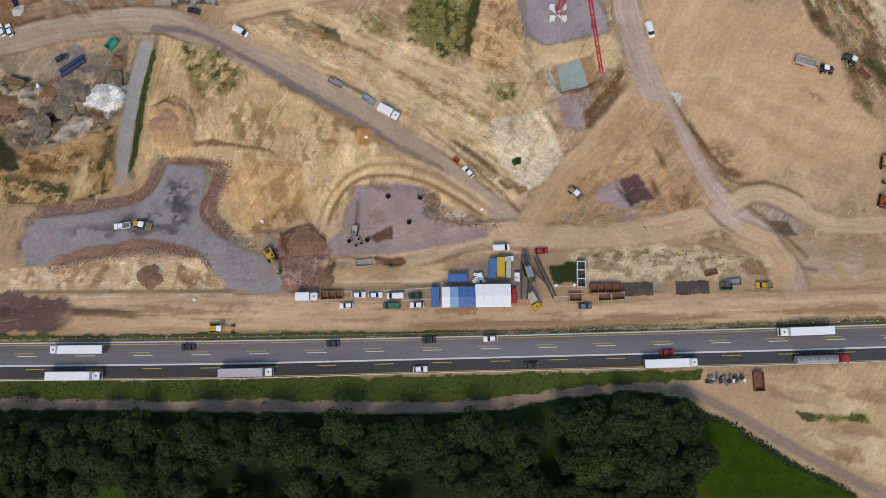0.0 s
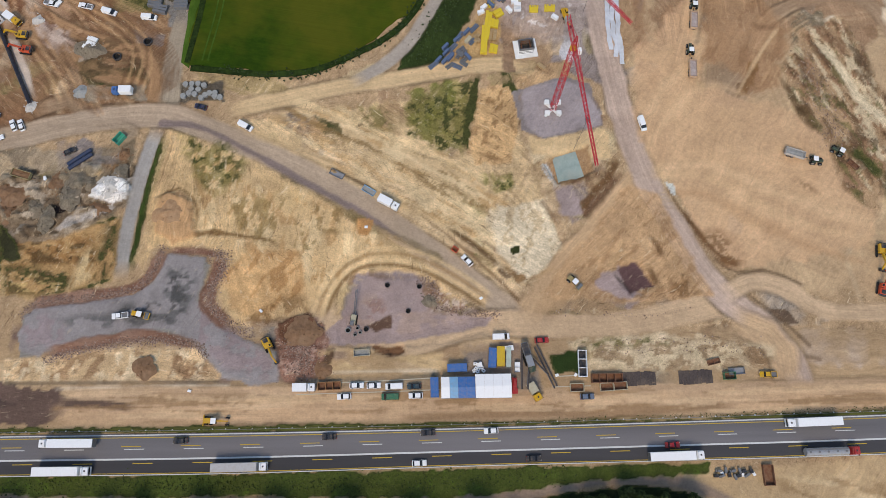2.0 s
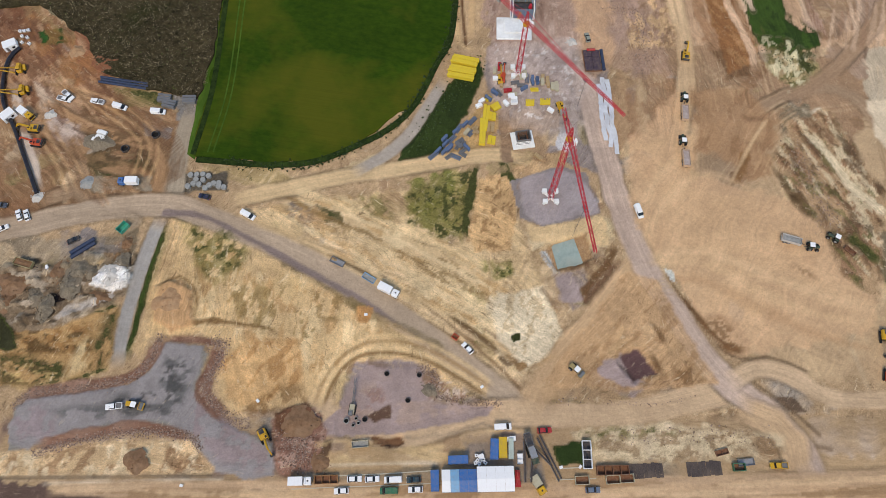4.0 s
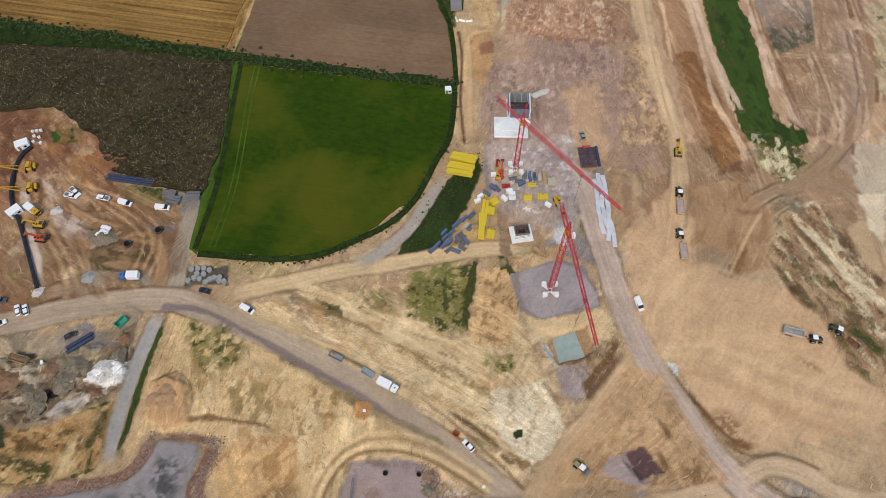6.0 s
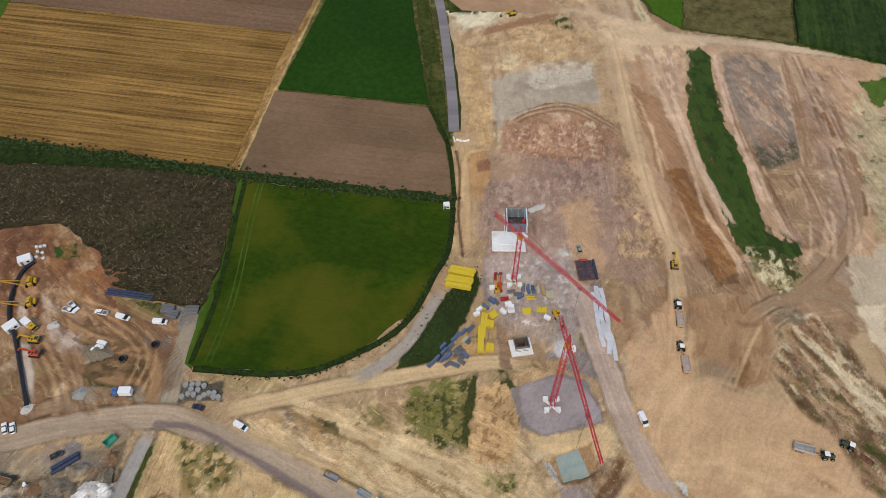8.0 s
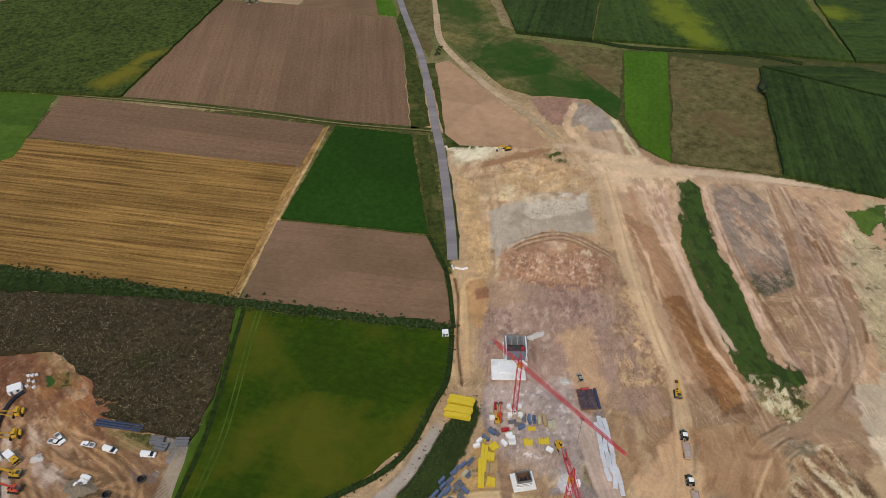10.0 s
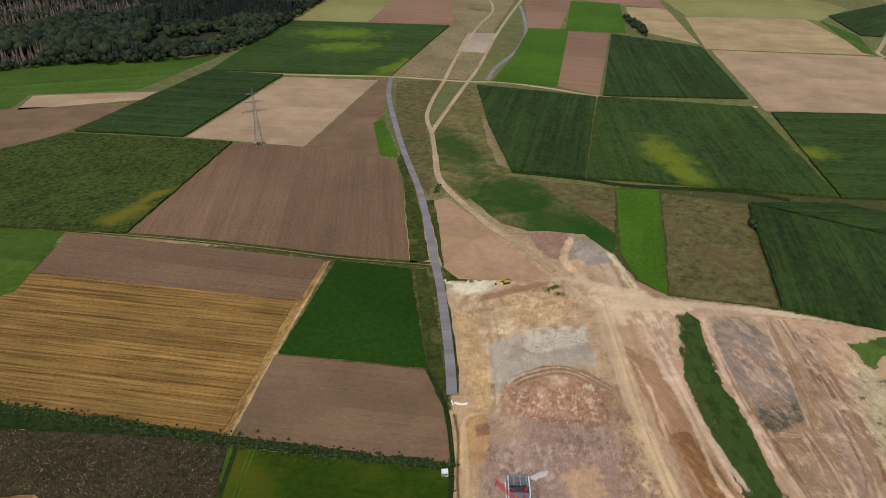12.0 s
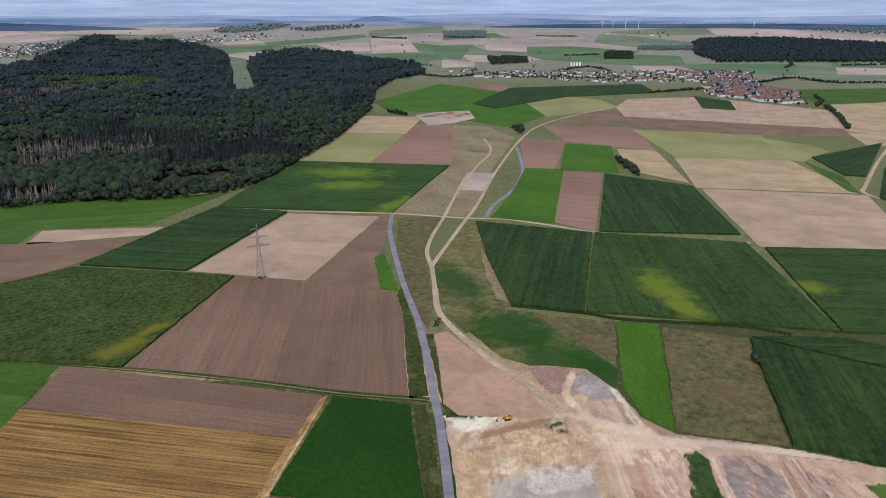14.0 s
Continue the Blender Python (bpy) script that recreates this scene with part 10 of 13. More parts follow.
def leaf_cloud(bm, centre, r, count, size, rnd):
    """Clumps of leaves as small bent blades round a bough's end."""
    for _ in range(count):
        d = Vector((rnd.gauss(0, 1), rnd.gauss(0, 1), rnd.gauss(0, 1))).normalized()
        p = centre + Vector((d.x * r, d.y * r, d.z * r * 0.75)) * rnd.uniform(0.6, 1.05)
        n = (d + Vector((rnd.uniform(-1, 1), rnd.uniform(-1, 1), rnd.uniform(-0.3, 1)))).normalized()
        s = n.cross(Vector((rnd.uniform(-1, 1), rnd.uniform(-1, 1), rnd.uniform(-1, 1)))).normalized()
        u = n.cross(s)
        k = size * rnd.uniform(0.6, 1.3)
        a = [bm.verts.new(p + s * k), bm.verts.new(p + u * k * 0.6 - n * k * 0.25), bm.verts.new(p - s * k), bm.verts.new(p - u * k * 0.6 - n * k * 0.25)]
        bm.faces.new((a[0], a[1], a[2])), bm.faces.new((a[0], a[2], a[3]))


def tree(seed, height, spread_r, leaf, label, blades=1500):
    rnd = random.Random(seed)
    t = thing("tree", label, "tree", "trees of the wood")
    bm = bmesh.new()
    rod(bm, (0, 0, -0.3), (0.2, 0.1, height * 0.55), 0.035 * height * 0.6, 8, 0.12)
    boughs = []
    n = rnd.randint(9, 13)
    for k in range(n):
        a, q = k * 2.4 + rnd.uniform(-0.4, 0.4), math.sqrt((k + 0.5) / n)
        tip = Vector((math.cos(a) * spread_r * q * 0.75, math.sin(a) * spread_r * q * 0.75, height * (0.92 - 0.42 * q * q) + rnd.uniform(-0.6, 0.6)))
        rod(bm, (0.1, 0.05, height * (0.25 + 0.25 * rnd.random())), tip, 0.14, 5, 0.04)
        boughs.append(tip)
    part("trunk", bm, BARK, t)
    bm = bmesh.new()
    for tip in boughs:
        leaf_cloud(bm, tip, spread_r * rnd.uniform(0.34, 0.52), blades // n, 0.42, rnd)
    part("crown", bm, leaf, t)
    return t


def inside(p, corners):
    return bool(seg_dist(np.array([p[0]]), np.array([p[1]]), np.array(corners, float), True)[1][0])


scatter = scatter_places
NEAR_TREES = [tree(1, 12, 4.6, LEAF, "dark green broadleaf tree in a dense wood", 1900), tree(2, 10, 3.8, LEAF, "dark green broadleaf tree with a rounded crown", 1500),
              tree(3, 14, 5.2, LEAF, "tall dark green broadleaf tree in a dense wood", 2200), tree(4, 8, 3.0, LEAF, "small dark bushy tree at the wood's edge", 1100),
              tree(5, 12, 5.0, LEAF_LIGHT, "light green broadleaf tree standing free", 2000)]
WOODS = [([(-160.8, -23.8), (-113.7, -23.8), (-84.1, -23.3), (-63.1, -23.8), (-61.0, -34.3), (-79.5, -46.0), (-102.1, -42.7), (-117.0, -51.0), (-157.2, -60.8)], 5.6), ([(-61.4, -23.3), (-24.8, -23.8), (17.1, -25.0), (31.1, -27.5), (30.8, -44.3), (-3.7, -42.7), (-38.3, -41.0), (-59.2, -36.0)], 6.2),
         ([(-83.1, -42.7), (-45.1, -44.3), (-44.7, -60.8), (-98.8, -67.3)], 7.0), ([(-16.0, -23.3), (-3.8, -22.7), (1.4, -27.5), (-3.8, -34.3), (-14.2, -32.6)], 7.0), ([(34.7, -19.8), (55.8, -17.6), (72.4, -19.3), (79.0, -27.5), (76.4, -47.7), (71.5, -60.9), (44.1, -60.8), (37.8, -39.3)], 4.6),
         ([(-45.3, -39.3), (-27.9, -41.0), (-10.6, -44.3), (-10.5, -60.8), (-44.7, -60.8)], 7.5), ([(17.0, -44.3), (37.7, -42.7), (37.3, -60.8), (16.8, -60.8)], 8.0), ([(-157.2, -60.8), (71.5, -60.9), (70.2, -91.3), (-154.2, -91.2)], 9.0)]
SOLO = [(47.4, -36.0), (43.0, -38.0)]
poses = {k: [] for k in range(5)}
for seed, (corners, gap) in enumerate(WOODS):
    rs = random.Random(seed + 40)
    for x, y in scatter(corners, gap, seed + 60):
        k = rs.choice((0, 1, 2, 2, 3)) if gap > 5 else rs.choice((1, 1, 3, 0))
        s = rs.uniform(0.8, 1.15)
        poses[k].append(spot((x, y), rs.uniform(0, 360)) @ Matrix.Diagonal((s, s, s * rs.uniform(0.9, 1.1), 1)))
poses[4] = [spot(p, 40 * i) for i, p in enumerate(SOLO)] + [spot((-130.4, -33.4), 200), spot((-10.7, -29.2), 100)]


def spread_scaled(base, list_of):
    for k, m in enumerate(list_of):
        o = base if k == 0 else copy_thing(base, m)
        o.matrix_basis = m


for k in range(5):
    spread_scaled(NEAR_TREES[k], poses[k])


# ---- far woods, hedges and single trees: strewn in one mesh each ----


def conifer(rnd):
    vs, fs = [], []
    for z0, z1, r in ((0.12, 0.62, 0.19), (0.38, 0.84, 0.14), (0.62, 1.0, 0.09)):
        b = len(vs)
        for k in range(7):
            q = r * rnd.uniform(0.7, 1.25)
            vs.append((q * math.cos(k * 0.898), q * math.sin(k * 0.898), z0 + rnd.uniform(-0.04, 0.04)))
        vs.append((rnd.uniform(-0.01, 0.01), rnd.uniform(-0.01, 0.01), z1))
        fs += [(b + k, b + (k + 1) % 7, b + 7) for k in range(7)]
    return np.array(vs), np.array(fs)


def broadleaf(rnd):
    bm = bmesh.new()
    for _ in range(4):
        c = Vector((rnd.uniform(-0.2, 0.2), rnd.uniform(-0.2, 0.2), rnd.uniform(0.45, 0.72)))
        bmesh.ops.create_icosphere(bm, subdivisions=1, radius=rnd.uniform(0.2, 0.3), matrix=Matrix.Translation(c))
    for v in bm.verts:
        v.co += Vector((rnd.uniform(-1, 1), rnd.uniform(-1, 1), rnd.uniform(-1, 1))) * 0.055
    bmesh.ops.triangulate(bm, faces=bm.faces)
    bm.verts.index_update()
    out = np.array([v.co for v in bm.verts]), np.array([[v.index for v in f.verts] for f in bm.faces])
    bm.free()
    return out


_r = random.Random(5)
CONIFERS = [conifer(_r) for _ in range(6)]
BROADS = [broadleaf(_r) for _ in range(6)]


def wood(name, places, kinds, heights, material, label, category="forest", seed=1, squash=1.0):
    rs = np.random.RandomState(seed)
    V, F, n = [], [], 0
    for x, y in places:
        v, f = kinds[rs.randint(len(kinds))]
        h, a = rs.uniform(*heights), rs.uniform(0, 6.28)
        w = h * rs.uniform(0.85, 1.2) * squash
        c, s = math.cos(a) * w, math.sin(a) * w
        z = float(rise(x, y))
        V.append(np.stack([x + v[:, 0] * c - v[:, 1] * s, y + v[:, 0] * s + v[:, 1] * c, z + v[:, 2] * h - 0.1 * h], 1))
        F.append(f + n)
        n += len(v)
    V, F = np.concatenate(V), np.concatenate(F)
    me = bpy.data.meshes.new(name)
    me.vertices.add(len(V))
    me.vertices.foreach_set("co", V.astype(np.float32).ravel())
    me.loops.add(F.size)
    me.polygons.add(len(F))
    me.loops.foreach_set("vertex_index", F.astype(np.int32).ravel())
    me.polygons.foreach_set("loop_start", np.arange(0, F.size, 3, dtype=np.int32))
    me.update()
    me.materials.append(material)
    return tagged(new(name, me), label, category, kind="stuff")


FIR = leaf_material("fir_needles", srgb(12, 21, 18), srgb(36, 46, 36))
FAR_LEAF = leaf_material("distant_leaves", srgb(16, 27, 16), srgb(52, 64, 38))
# the next two leaf colours carry the blue haze of distance
FAR_HAZE = leaf_material("distant_hazed_woods", srgb(80, 98, 98), srgb(104, 120, 116))
FAR_WOOD = leaf_material("distant_dark_hazed_woods", srgb(22, 35, 36), srgb(48, 62, 58))
DEAD = leaf_material("dead_brown_needles", srgb(62, 52, 48), srgb(134, 118, 108))
YOUNG_LEAF = leaf_material("pale_young_leaves", srgb(46, 60, 28), srgb(84, 98, 46))
FOREST = [(-785, 802), (-566, 789), (-440, 837), (-360, 844), (-267, 886), (-226, 971), (-211, 1082), (-175, 1326), (-146, 1703), (-151, 1887), (-165, 2114), (-122, 2483), (-21, 2656), (-46, 2955), (-297, 3113), (-376, 3350), (-608, 3369), (-741, 3260), (-761, 3074), (-716, 2838), (-561, 2291), (-498, 2029), (-537, 2001), (-637, 2293), (-759, 2748), (-901, 3198), (-1061, 3401), (-1296, 3631), (-1485, 3497), (-1633, 3708), (-1689, 3581), (-1620, 3263), (-1558, 2853), (-1594, 2685), (-2001, 2169)]
DEAD_1 = [(-762.1, 1292.6), (-725.0, 1310.4), (-659.8, 1232.8), (-553.6, 1193.2), (-508.1, 1282.1), (-462.8, 1160.9), (-481.5, 1077.7), (-545.8, 1133.2), (-567.8, 1033.5), (-582.6, 984.2), (-659.0, 1107.3)]
DEAD_2 = [(-549.7, 884.8), (-491.7, 898.9), (-457.4, 837.7), (-502.5, 802.1)]
DEAD_3 = [(-1226.8, 2041.8), (-1092.1, 2229.5), (-972.1, 2193.4), (-880.5, 1979.3), (-986.8, 1771.5), (-1052.1, 1740.1)]
YOUNG = [(-1378.2, 2504.8), (-942.6, 2541.2), (-805.8, 2259.6), (-852.3, 2064.8), (-1232.6, 2231.9)]
TRACK_GAP = [(-375.9, 867.0), (-370.5, 973.3), (-416.2, 1103.1), (-403.6, 1102.9), (-362.8, 1002.6), (-288.4, 993.8), (-275.2, 950.5), (-326.3, 911.7), (-354.6, 852.4)]
places = scatter(FOREST, 12.0, 7)
near = np.hypot(places[:, 0], places[:, 1]) < 1250
extra = scatter(FOREST, 8.5, 8)
extra = extra[np.hypot(extra[:, 0], extra[:, 1]) < 1250]
places = np.concatenate([places[~near], extra])
clump = fbm(places[:, 0], places[:, 1], 45, 171) > -0.1
in_stand = lambda corners: seg_dist(places[:, 0], places[:, 1], np.array(corners, float), True)[1]
dead = clump & (in_stand(DEAD_1) | in_stand(DEAD_2) | in_stand(DEAD_3))
gap = in_stand(TRACK_GAP) & (fbm(places[:, 0], places[:, 1], 30, 181) > -0.3)
young = (in_stand(YOUNG) & (fbm(places[:, 0], places[:, 1], 60, 185) > -0.2)) | (fbm(places[:, 0], places[:, 1], 90, 187) > 0.42)
mixed = fbm(places[:, 0], places[:, 1], 160, 91) > 0.06
thin = (fbm(places[:, 0], places[:, 1], 120, 191) < -0.5) & (np.hypot(places[:, 0], places[:, 1]) > 1300)
tall = fbm(places[:, 0], places[:, 1], 75, 401) > 0.0
live = ~dead & ~gap & ~thin & ~young
# trees past this range take the haze-tinted leaf colour
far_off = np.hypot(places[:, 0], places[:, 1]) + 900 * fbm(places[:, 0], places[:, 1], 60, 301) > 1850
for n, (which, kinds, low, high, leaf, label, squash) in enumerate((
        (mixed & ~far_off & tall, CONIFERS, 19, 28, FIR, "dense dark conifer forest", 1.2), (mixed & ~far_off & ~tall, CONIFERS, 9, 16, FIR, "younger dark conifer stand in the forest", 1.3),
        (~mixed & ~far_off & tall, BROADS, 16, 24, FAR_LEAF, "dense green broadleaf forest", 1.0), (~mixed & ~far_off & ~tall, BROADS, 9, 15, FAR_LEAF, "low green broadleaf stand in the forest", 1.2),
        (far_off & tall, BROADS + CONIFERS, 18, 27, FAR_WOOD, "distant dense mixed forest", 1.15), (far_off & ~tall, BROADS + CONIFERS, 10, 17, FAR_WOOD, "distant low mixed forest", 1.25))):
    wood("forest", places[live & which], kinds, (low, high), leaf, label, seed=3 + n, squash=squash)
wood("forest", places[young & ~dead & ~gap], BROADS, (7, 12), YOUNG_LEAF, "paler young trees in the forest", seed=14, squash=1.3)
wood("forest", places[dead], CONIFERS, (12, 21), DEAD, "stand of dead brown spruces", seed=15, squash=0.55)
edge = resample([(-563, 784), (-437, 832), (-358, 839), (-265, 880), (-225, 964), (-209, 1073), (-173, 1313), (-145, 1683)], 7)
wood("forest_edge", edge + np.random.RandomState(2).uniform(-4, 4, edge.shape), BROADS, (9, 15), FAR_LEAF, "broadleaf trees along the forest edge", seed=6)
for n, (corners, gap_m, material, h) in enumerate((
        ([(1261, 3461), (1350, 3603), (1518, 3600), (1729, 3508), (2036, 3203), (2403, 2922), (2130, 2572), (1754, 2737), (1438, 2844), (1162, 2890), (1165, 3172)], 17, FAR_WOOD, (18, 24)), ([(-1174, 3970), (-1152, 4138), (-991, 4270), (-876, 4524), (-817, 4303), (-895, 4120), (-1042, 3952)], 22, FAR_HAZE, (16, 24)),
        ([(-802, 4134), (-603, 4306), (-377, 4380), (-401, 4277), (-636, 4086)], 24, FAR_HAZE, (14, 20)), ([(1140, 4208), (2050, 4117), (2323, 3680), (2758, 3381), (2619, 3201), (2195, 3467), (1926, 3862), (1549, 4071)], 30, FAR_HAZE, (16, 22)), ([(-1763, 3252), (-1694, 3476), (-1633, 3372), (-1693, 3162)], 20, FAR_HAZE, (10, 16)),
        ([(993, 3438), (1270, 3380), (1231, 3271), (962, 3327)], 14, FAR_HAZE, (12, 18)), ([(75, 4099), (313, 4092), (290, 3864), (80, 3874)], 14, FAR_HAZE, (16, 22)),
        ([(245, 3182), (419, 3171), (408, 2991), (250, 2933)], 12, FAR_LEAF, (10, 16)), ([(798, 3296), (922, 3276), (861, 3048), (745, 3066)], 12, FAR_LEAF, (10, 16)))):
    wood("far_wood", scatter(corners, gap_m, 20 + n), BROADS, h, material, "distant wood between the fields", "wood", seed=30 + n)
HEDGES = [([(-230, 2726), (-135, 2764), (56, 2524), (185, 2649)], 9), ([(1028, 2264), (1235, 2423), (1300, 2293), (1466, 2267), (1696, 2252)], 9), ([(1048, 1918), (1012, 1817), (942, 1705)], 8), ([(963, 1705), (905, 1550), (823, 1362)], 6),
          ([(290, 1069), (292, 1014), (292, 962)], 6), ([(624, 2009), (682, 2038), (803, 2097)], 9), ([(467, 2708), (623, 2832), (678, 2691)], 9), ([(1488, 3020), (1409, 2783), (1341, 2687)], 9)]
HEDGES += [([(159, 1374), (185, 1402)], 6), ([(-94, 1623), (-53, 1567)], 6), ([(212.4, 410.5), (213.7, 406.6)], 5), ([(208, 2688), (316, 2519), (475, 2516), (653, 2427)], 12), ([(-305, 3867), (-124, 3829)], 7),
          ([(-385, 3035), (-300, 3149), (-193, 3009), (-4, 2903)], 12), ([(1561, 2696), (1720, 2683)], 10), ([(573, 3906), (777, 3858)], 10), ([(598, 3191), (752, 3208)], 9)]
for n, (line, g) in enumerate(HEDGES):
    p = resample(line, g)
    wood("hedge", np.concatenate([p, p[:-1] + 3]) + np.random.RandomState(n).uniform(-g * 0.4, g * 0.4, (2 * len(p) - 1, 2)), BROADS, (7, 13), FAR_LEAF, "row of dark green trees and bushes", "hedge", seed=60 + n)
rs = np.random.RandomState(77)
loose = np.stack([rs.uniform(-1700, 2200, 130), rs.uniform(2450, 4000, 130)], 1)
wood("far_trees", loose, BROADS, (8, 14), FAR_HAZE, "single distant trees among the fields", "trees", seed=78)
TREE_BY_TRACK = wood("big_tree", np.array([(167, 1333), (173, 1333)]), BROADS, (17, 22), FAR_LEAF, "large dark tree beside the field track", "tree", seed=79)
TREE_BY_TRACK["kind"] = "thing"
SHRUB_BANDS = [([(-200.8, 243.2), (-173.4, 238.4), (-146.1, 232.1), (-119.3, 226.0), (-88.2, 220.7), (-67.8, 216.3), (-42.7, 211.9), (-18.0, 207.5), (6.3, 203.6)], 1.2, 2.0, (0.4, 1.5)), ([(6.1, 195.5), (3.4, 175.8), (-2.3, 163.0), (-9.9, 145.8), (-18.1, 135.9), (-28.2, 129.5), (-43.9, 121.8), (-59.8, 120.2), (-76.2, 122.2)], 1.2, 1.0, (0.3, 0.8)),
               ([(-9.0, 127.2), (0.2, 143.5), (8.6, 155.5), (15.1, 165.4)], 1.2, 2.2, (0.25, 0.8)), ([(-137.0, -15.5), (-102.0, -15.5), (-67.0, -15.5), (-31.9, -15.2), (3.2, -14.5), (38.4, -12.4)], 0.7, 1.6, (0.12, 0.55))]
SHRUB_BANDS += [([(5.0, 480.6), (2.3, 468.7)], 2.5, 1.2, (0.6, 1.6)), ([(80.0, -24.4), (88.7, -25.5), (107.2, -37.3), (123.9, -45.7)], 1.1, 0.5, (0.2, 0.7)), ([(-138.4, 0.5), (-85.3, 0.5), (-32.2, 1.2), (21.0, 2.4), (74.3, 4.2), (139.9, 6.7)], 1.0, 0.5, (0.1, 0.3)),
               ([(138.5, 306.9), (127.0, 238.9), (127.1, 197.1), (129.3, 166.9), (138.5, 164.0)], 1.4, 2.0, (0.15, 0.5))]
for n, (line, g, spread_m, h) in enumerate(SHRUB_BANDS):
    p = np.repeat(resample(line, g), 7, 0)
    wood("shrubs", p + np.random.RandomState(n + 9).normal(0, spread_m, p.shape), BROADS, h, LEAF_LIGHT if n in (3, 6) else LEAF, "low green shrubs and weeds", "shrubs", seed=90 + n, squash=1.5)

WEED_FIELD = [(-248.0, 233.5), (-195.1, 227.4), (-143.9, 224.2), (-89.5, 216.6), (-86.4, 190.5), (-88.6, 153.9), (-91.7, 149.5), (-109.9, 154.2), (-128.5, 162.5), (-134.4, 176.1), (-159.5, 194.5), (-182.1, 191.7), (-227.7, 189.2)]


def weed_clump(rnd):
    vs, fs = [], []
    for k in range(9):
        a, w, h = rnd.uniform(0, 6.3), rnd.uniform(0.3, 0.6), rnd.uniform(0.4, 1.0)
        b = len(vs)
        vs += [(w * math.cos(a + 0.5), w * math.sin(a + 0.5), 0), (w * math.cos(a - 0.5), w * math.sin(a - 0.5), 0), (rnd.uniform(-0.85, 0.85), rnd.uniform(-0.85, 0.85), h)]
        fs.append((b, b + 1, b + 2))
    return np.array(vs), np.array(fs)


DRY_WEED = leaf_material("dry_weed_stalks", srgb(70, 60, 42), srgb(172, 157, 128))
wood("tall_weeds", scatter(WEED_FIELD, 0.95, 55), [weed_clump(_r) for _ in range(6)], (0.9, 1.7), DRY_WEED, "tall dry brown weeds covering the fallow field", "weeds", seed=56, squash=1.2)
wood("green_weeds", scatter(WEED_FIELD, 1.9, 57), [weed_clump(_r) for _ in range(6)], (0.9, 1.6), LEAF_LIGHT, "green weeds scattered in the fallow field", "weeds", seed=58, squash=1.2)

# ---- the far country ----


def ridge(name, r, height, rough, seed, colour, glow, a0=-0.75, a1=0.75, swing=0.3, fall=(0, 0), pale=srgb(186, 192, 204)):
    """A self-lit strip with haze in its colour, for the skyline's hills and sky."""
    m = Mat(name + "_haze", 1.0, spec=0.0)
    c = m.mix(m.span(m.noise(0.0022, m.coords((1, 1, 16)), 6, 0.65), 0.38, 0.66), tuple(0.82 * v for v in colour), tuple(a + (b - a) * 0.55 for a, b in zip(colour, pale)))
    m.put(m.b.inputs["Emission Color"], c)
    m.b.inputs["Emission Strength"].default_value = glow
    bm = bmesh.new()
    rows = []
    for k in range(181):
        a = a0 + (a1 - a0) * k / 180
        x, y = r * math.sin(a), r * math.cos(a)
        base = float(rise(x, y))
        h = height * (1 - swing / 2 + swing * noise.noise((a * 4, seed, 0)) + rough * noise.noise((a * 22, seed, 2)))
        for end, width in ((a - a0, fall[0]), (a1 - a, fall[1])):
            if width:
                h *= min(1, max(0, end) / width) ** 0.8
        rows.append([bm.verts.new((x, y, base - 30)), bm.verts.new((x * 1.005, y * 1.005, base + max(0.5, h) * 0.7)), bm.verts.new((x * 1.015, y * 1.015, base + max(1, h)))])
    for p, q in zip(rows, rows[1:]):
        bm.faces.new((p[0], q[0], q[1], p[1])), bm.faces.new((p[1], q[1], q[2], p[2]))
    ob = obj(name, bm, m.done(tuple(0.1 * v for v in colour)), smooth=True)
    return tagged(ob, "self-lit haze-blue backdrop strip along the skyline", "backdrop", kind="structure")


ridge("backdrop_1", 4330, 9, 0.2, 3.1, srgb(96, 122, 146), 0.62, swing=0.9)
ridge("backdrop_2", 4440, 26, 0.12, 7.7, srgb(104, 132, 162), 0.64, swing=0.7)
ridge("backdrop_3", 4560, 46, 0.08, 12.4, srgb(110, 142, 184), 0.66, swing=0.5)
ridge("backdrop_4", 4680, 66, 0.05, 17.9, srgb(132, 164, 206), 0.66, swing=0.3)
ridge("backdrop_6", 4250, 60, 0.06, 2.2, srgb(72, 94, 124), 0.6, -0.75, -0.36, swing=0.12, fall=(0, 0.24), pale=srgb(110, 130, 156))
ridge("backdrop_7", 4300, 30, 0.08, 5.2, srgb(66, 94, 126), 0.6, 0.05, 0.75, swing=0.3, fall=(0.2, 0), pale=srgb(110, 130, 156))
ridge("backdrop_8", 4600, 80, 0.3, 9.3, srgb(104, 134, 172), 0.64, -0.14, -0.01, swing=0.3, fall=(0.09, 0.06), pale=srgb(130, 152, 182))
# tall glowing band that stands in for the pale sky
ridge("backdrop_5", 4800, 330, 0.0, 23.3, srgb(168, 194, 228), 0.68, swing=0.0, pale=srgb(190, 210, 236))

# ---- the village ----
ROOF_RED = stone_material("red_clay_tiles", srgb(136, 86, 76), srgb(166, 112, 100), 0.5)
ROOF_GREY = stone_material("grey_slate_tiles", srgb(92, 92, 98), srgb(128, 126, 130), 0.5)
ROOF_BROWN = stone_material("brown_clay_tiles", srgb(110, 82, 70), srgb(140, 106, 88), 0.5)
PLASTER = stone_material("white_wall_plaster", srgb(228, 226, 220), srgb(244, 242, 238), 0.5)


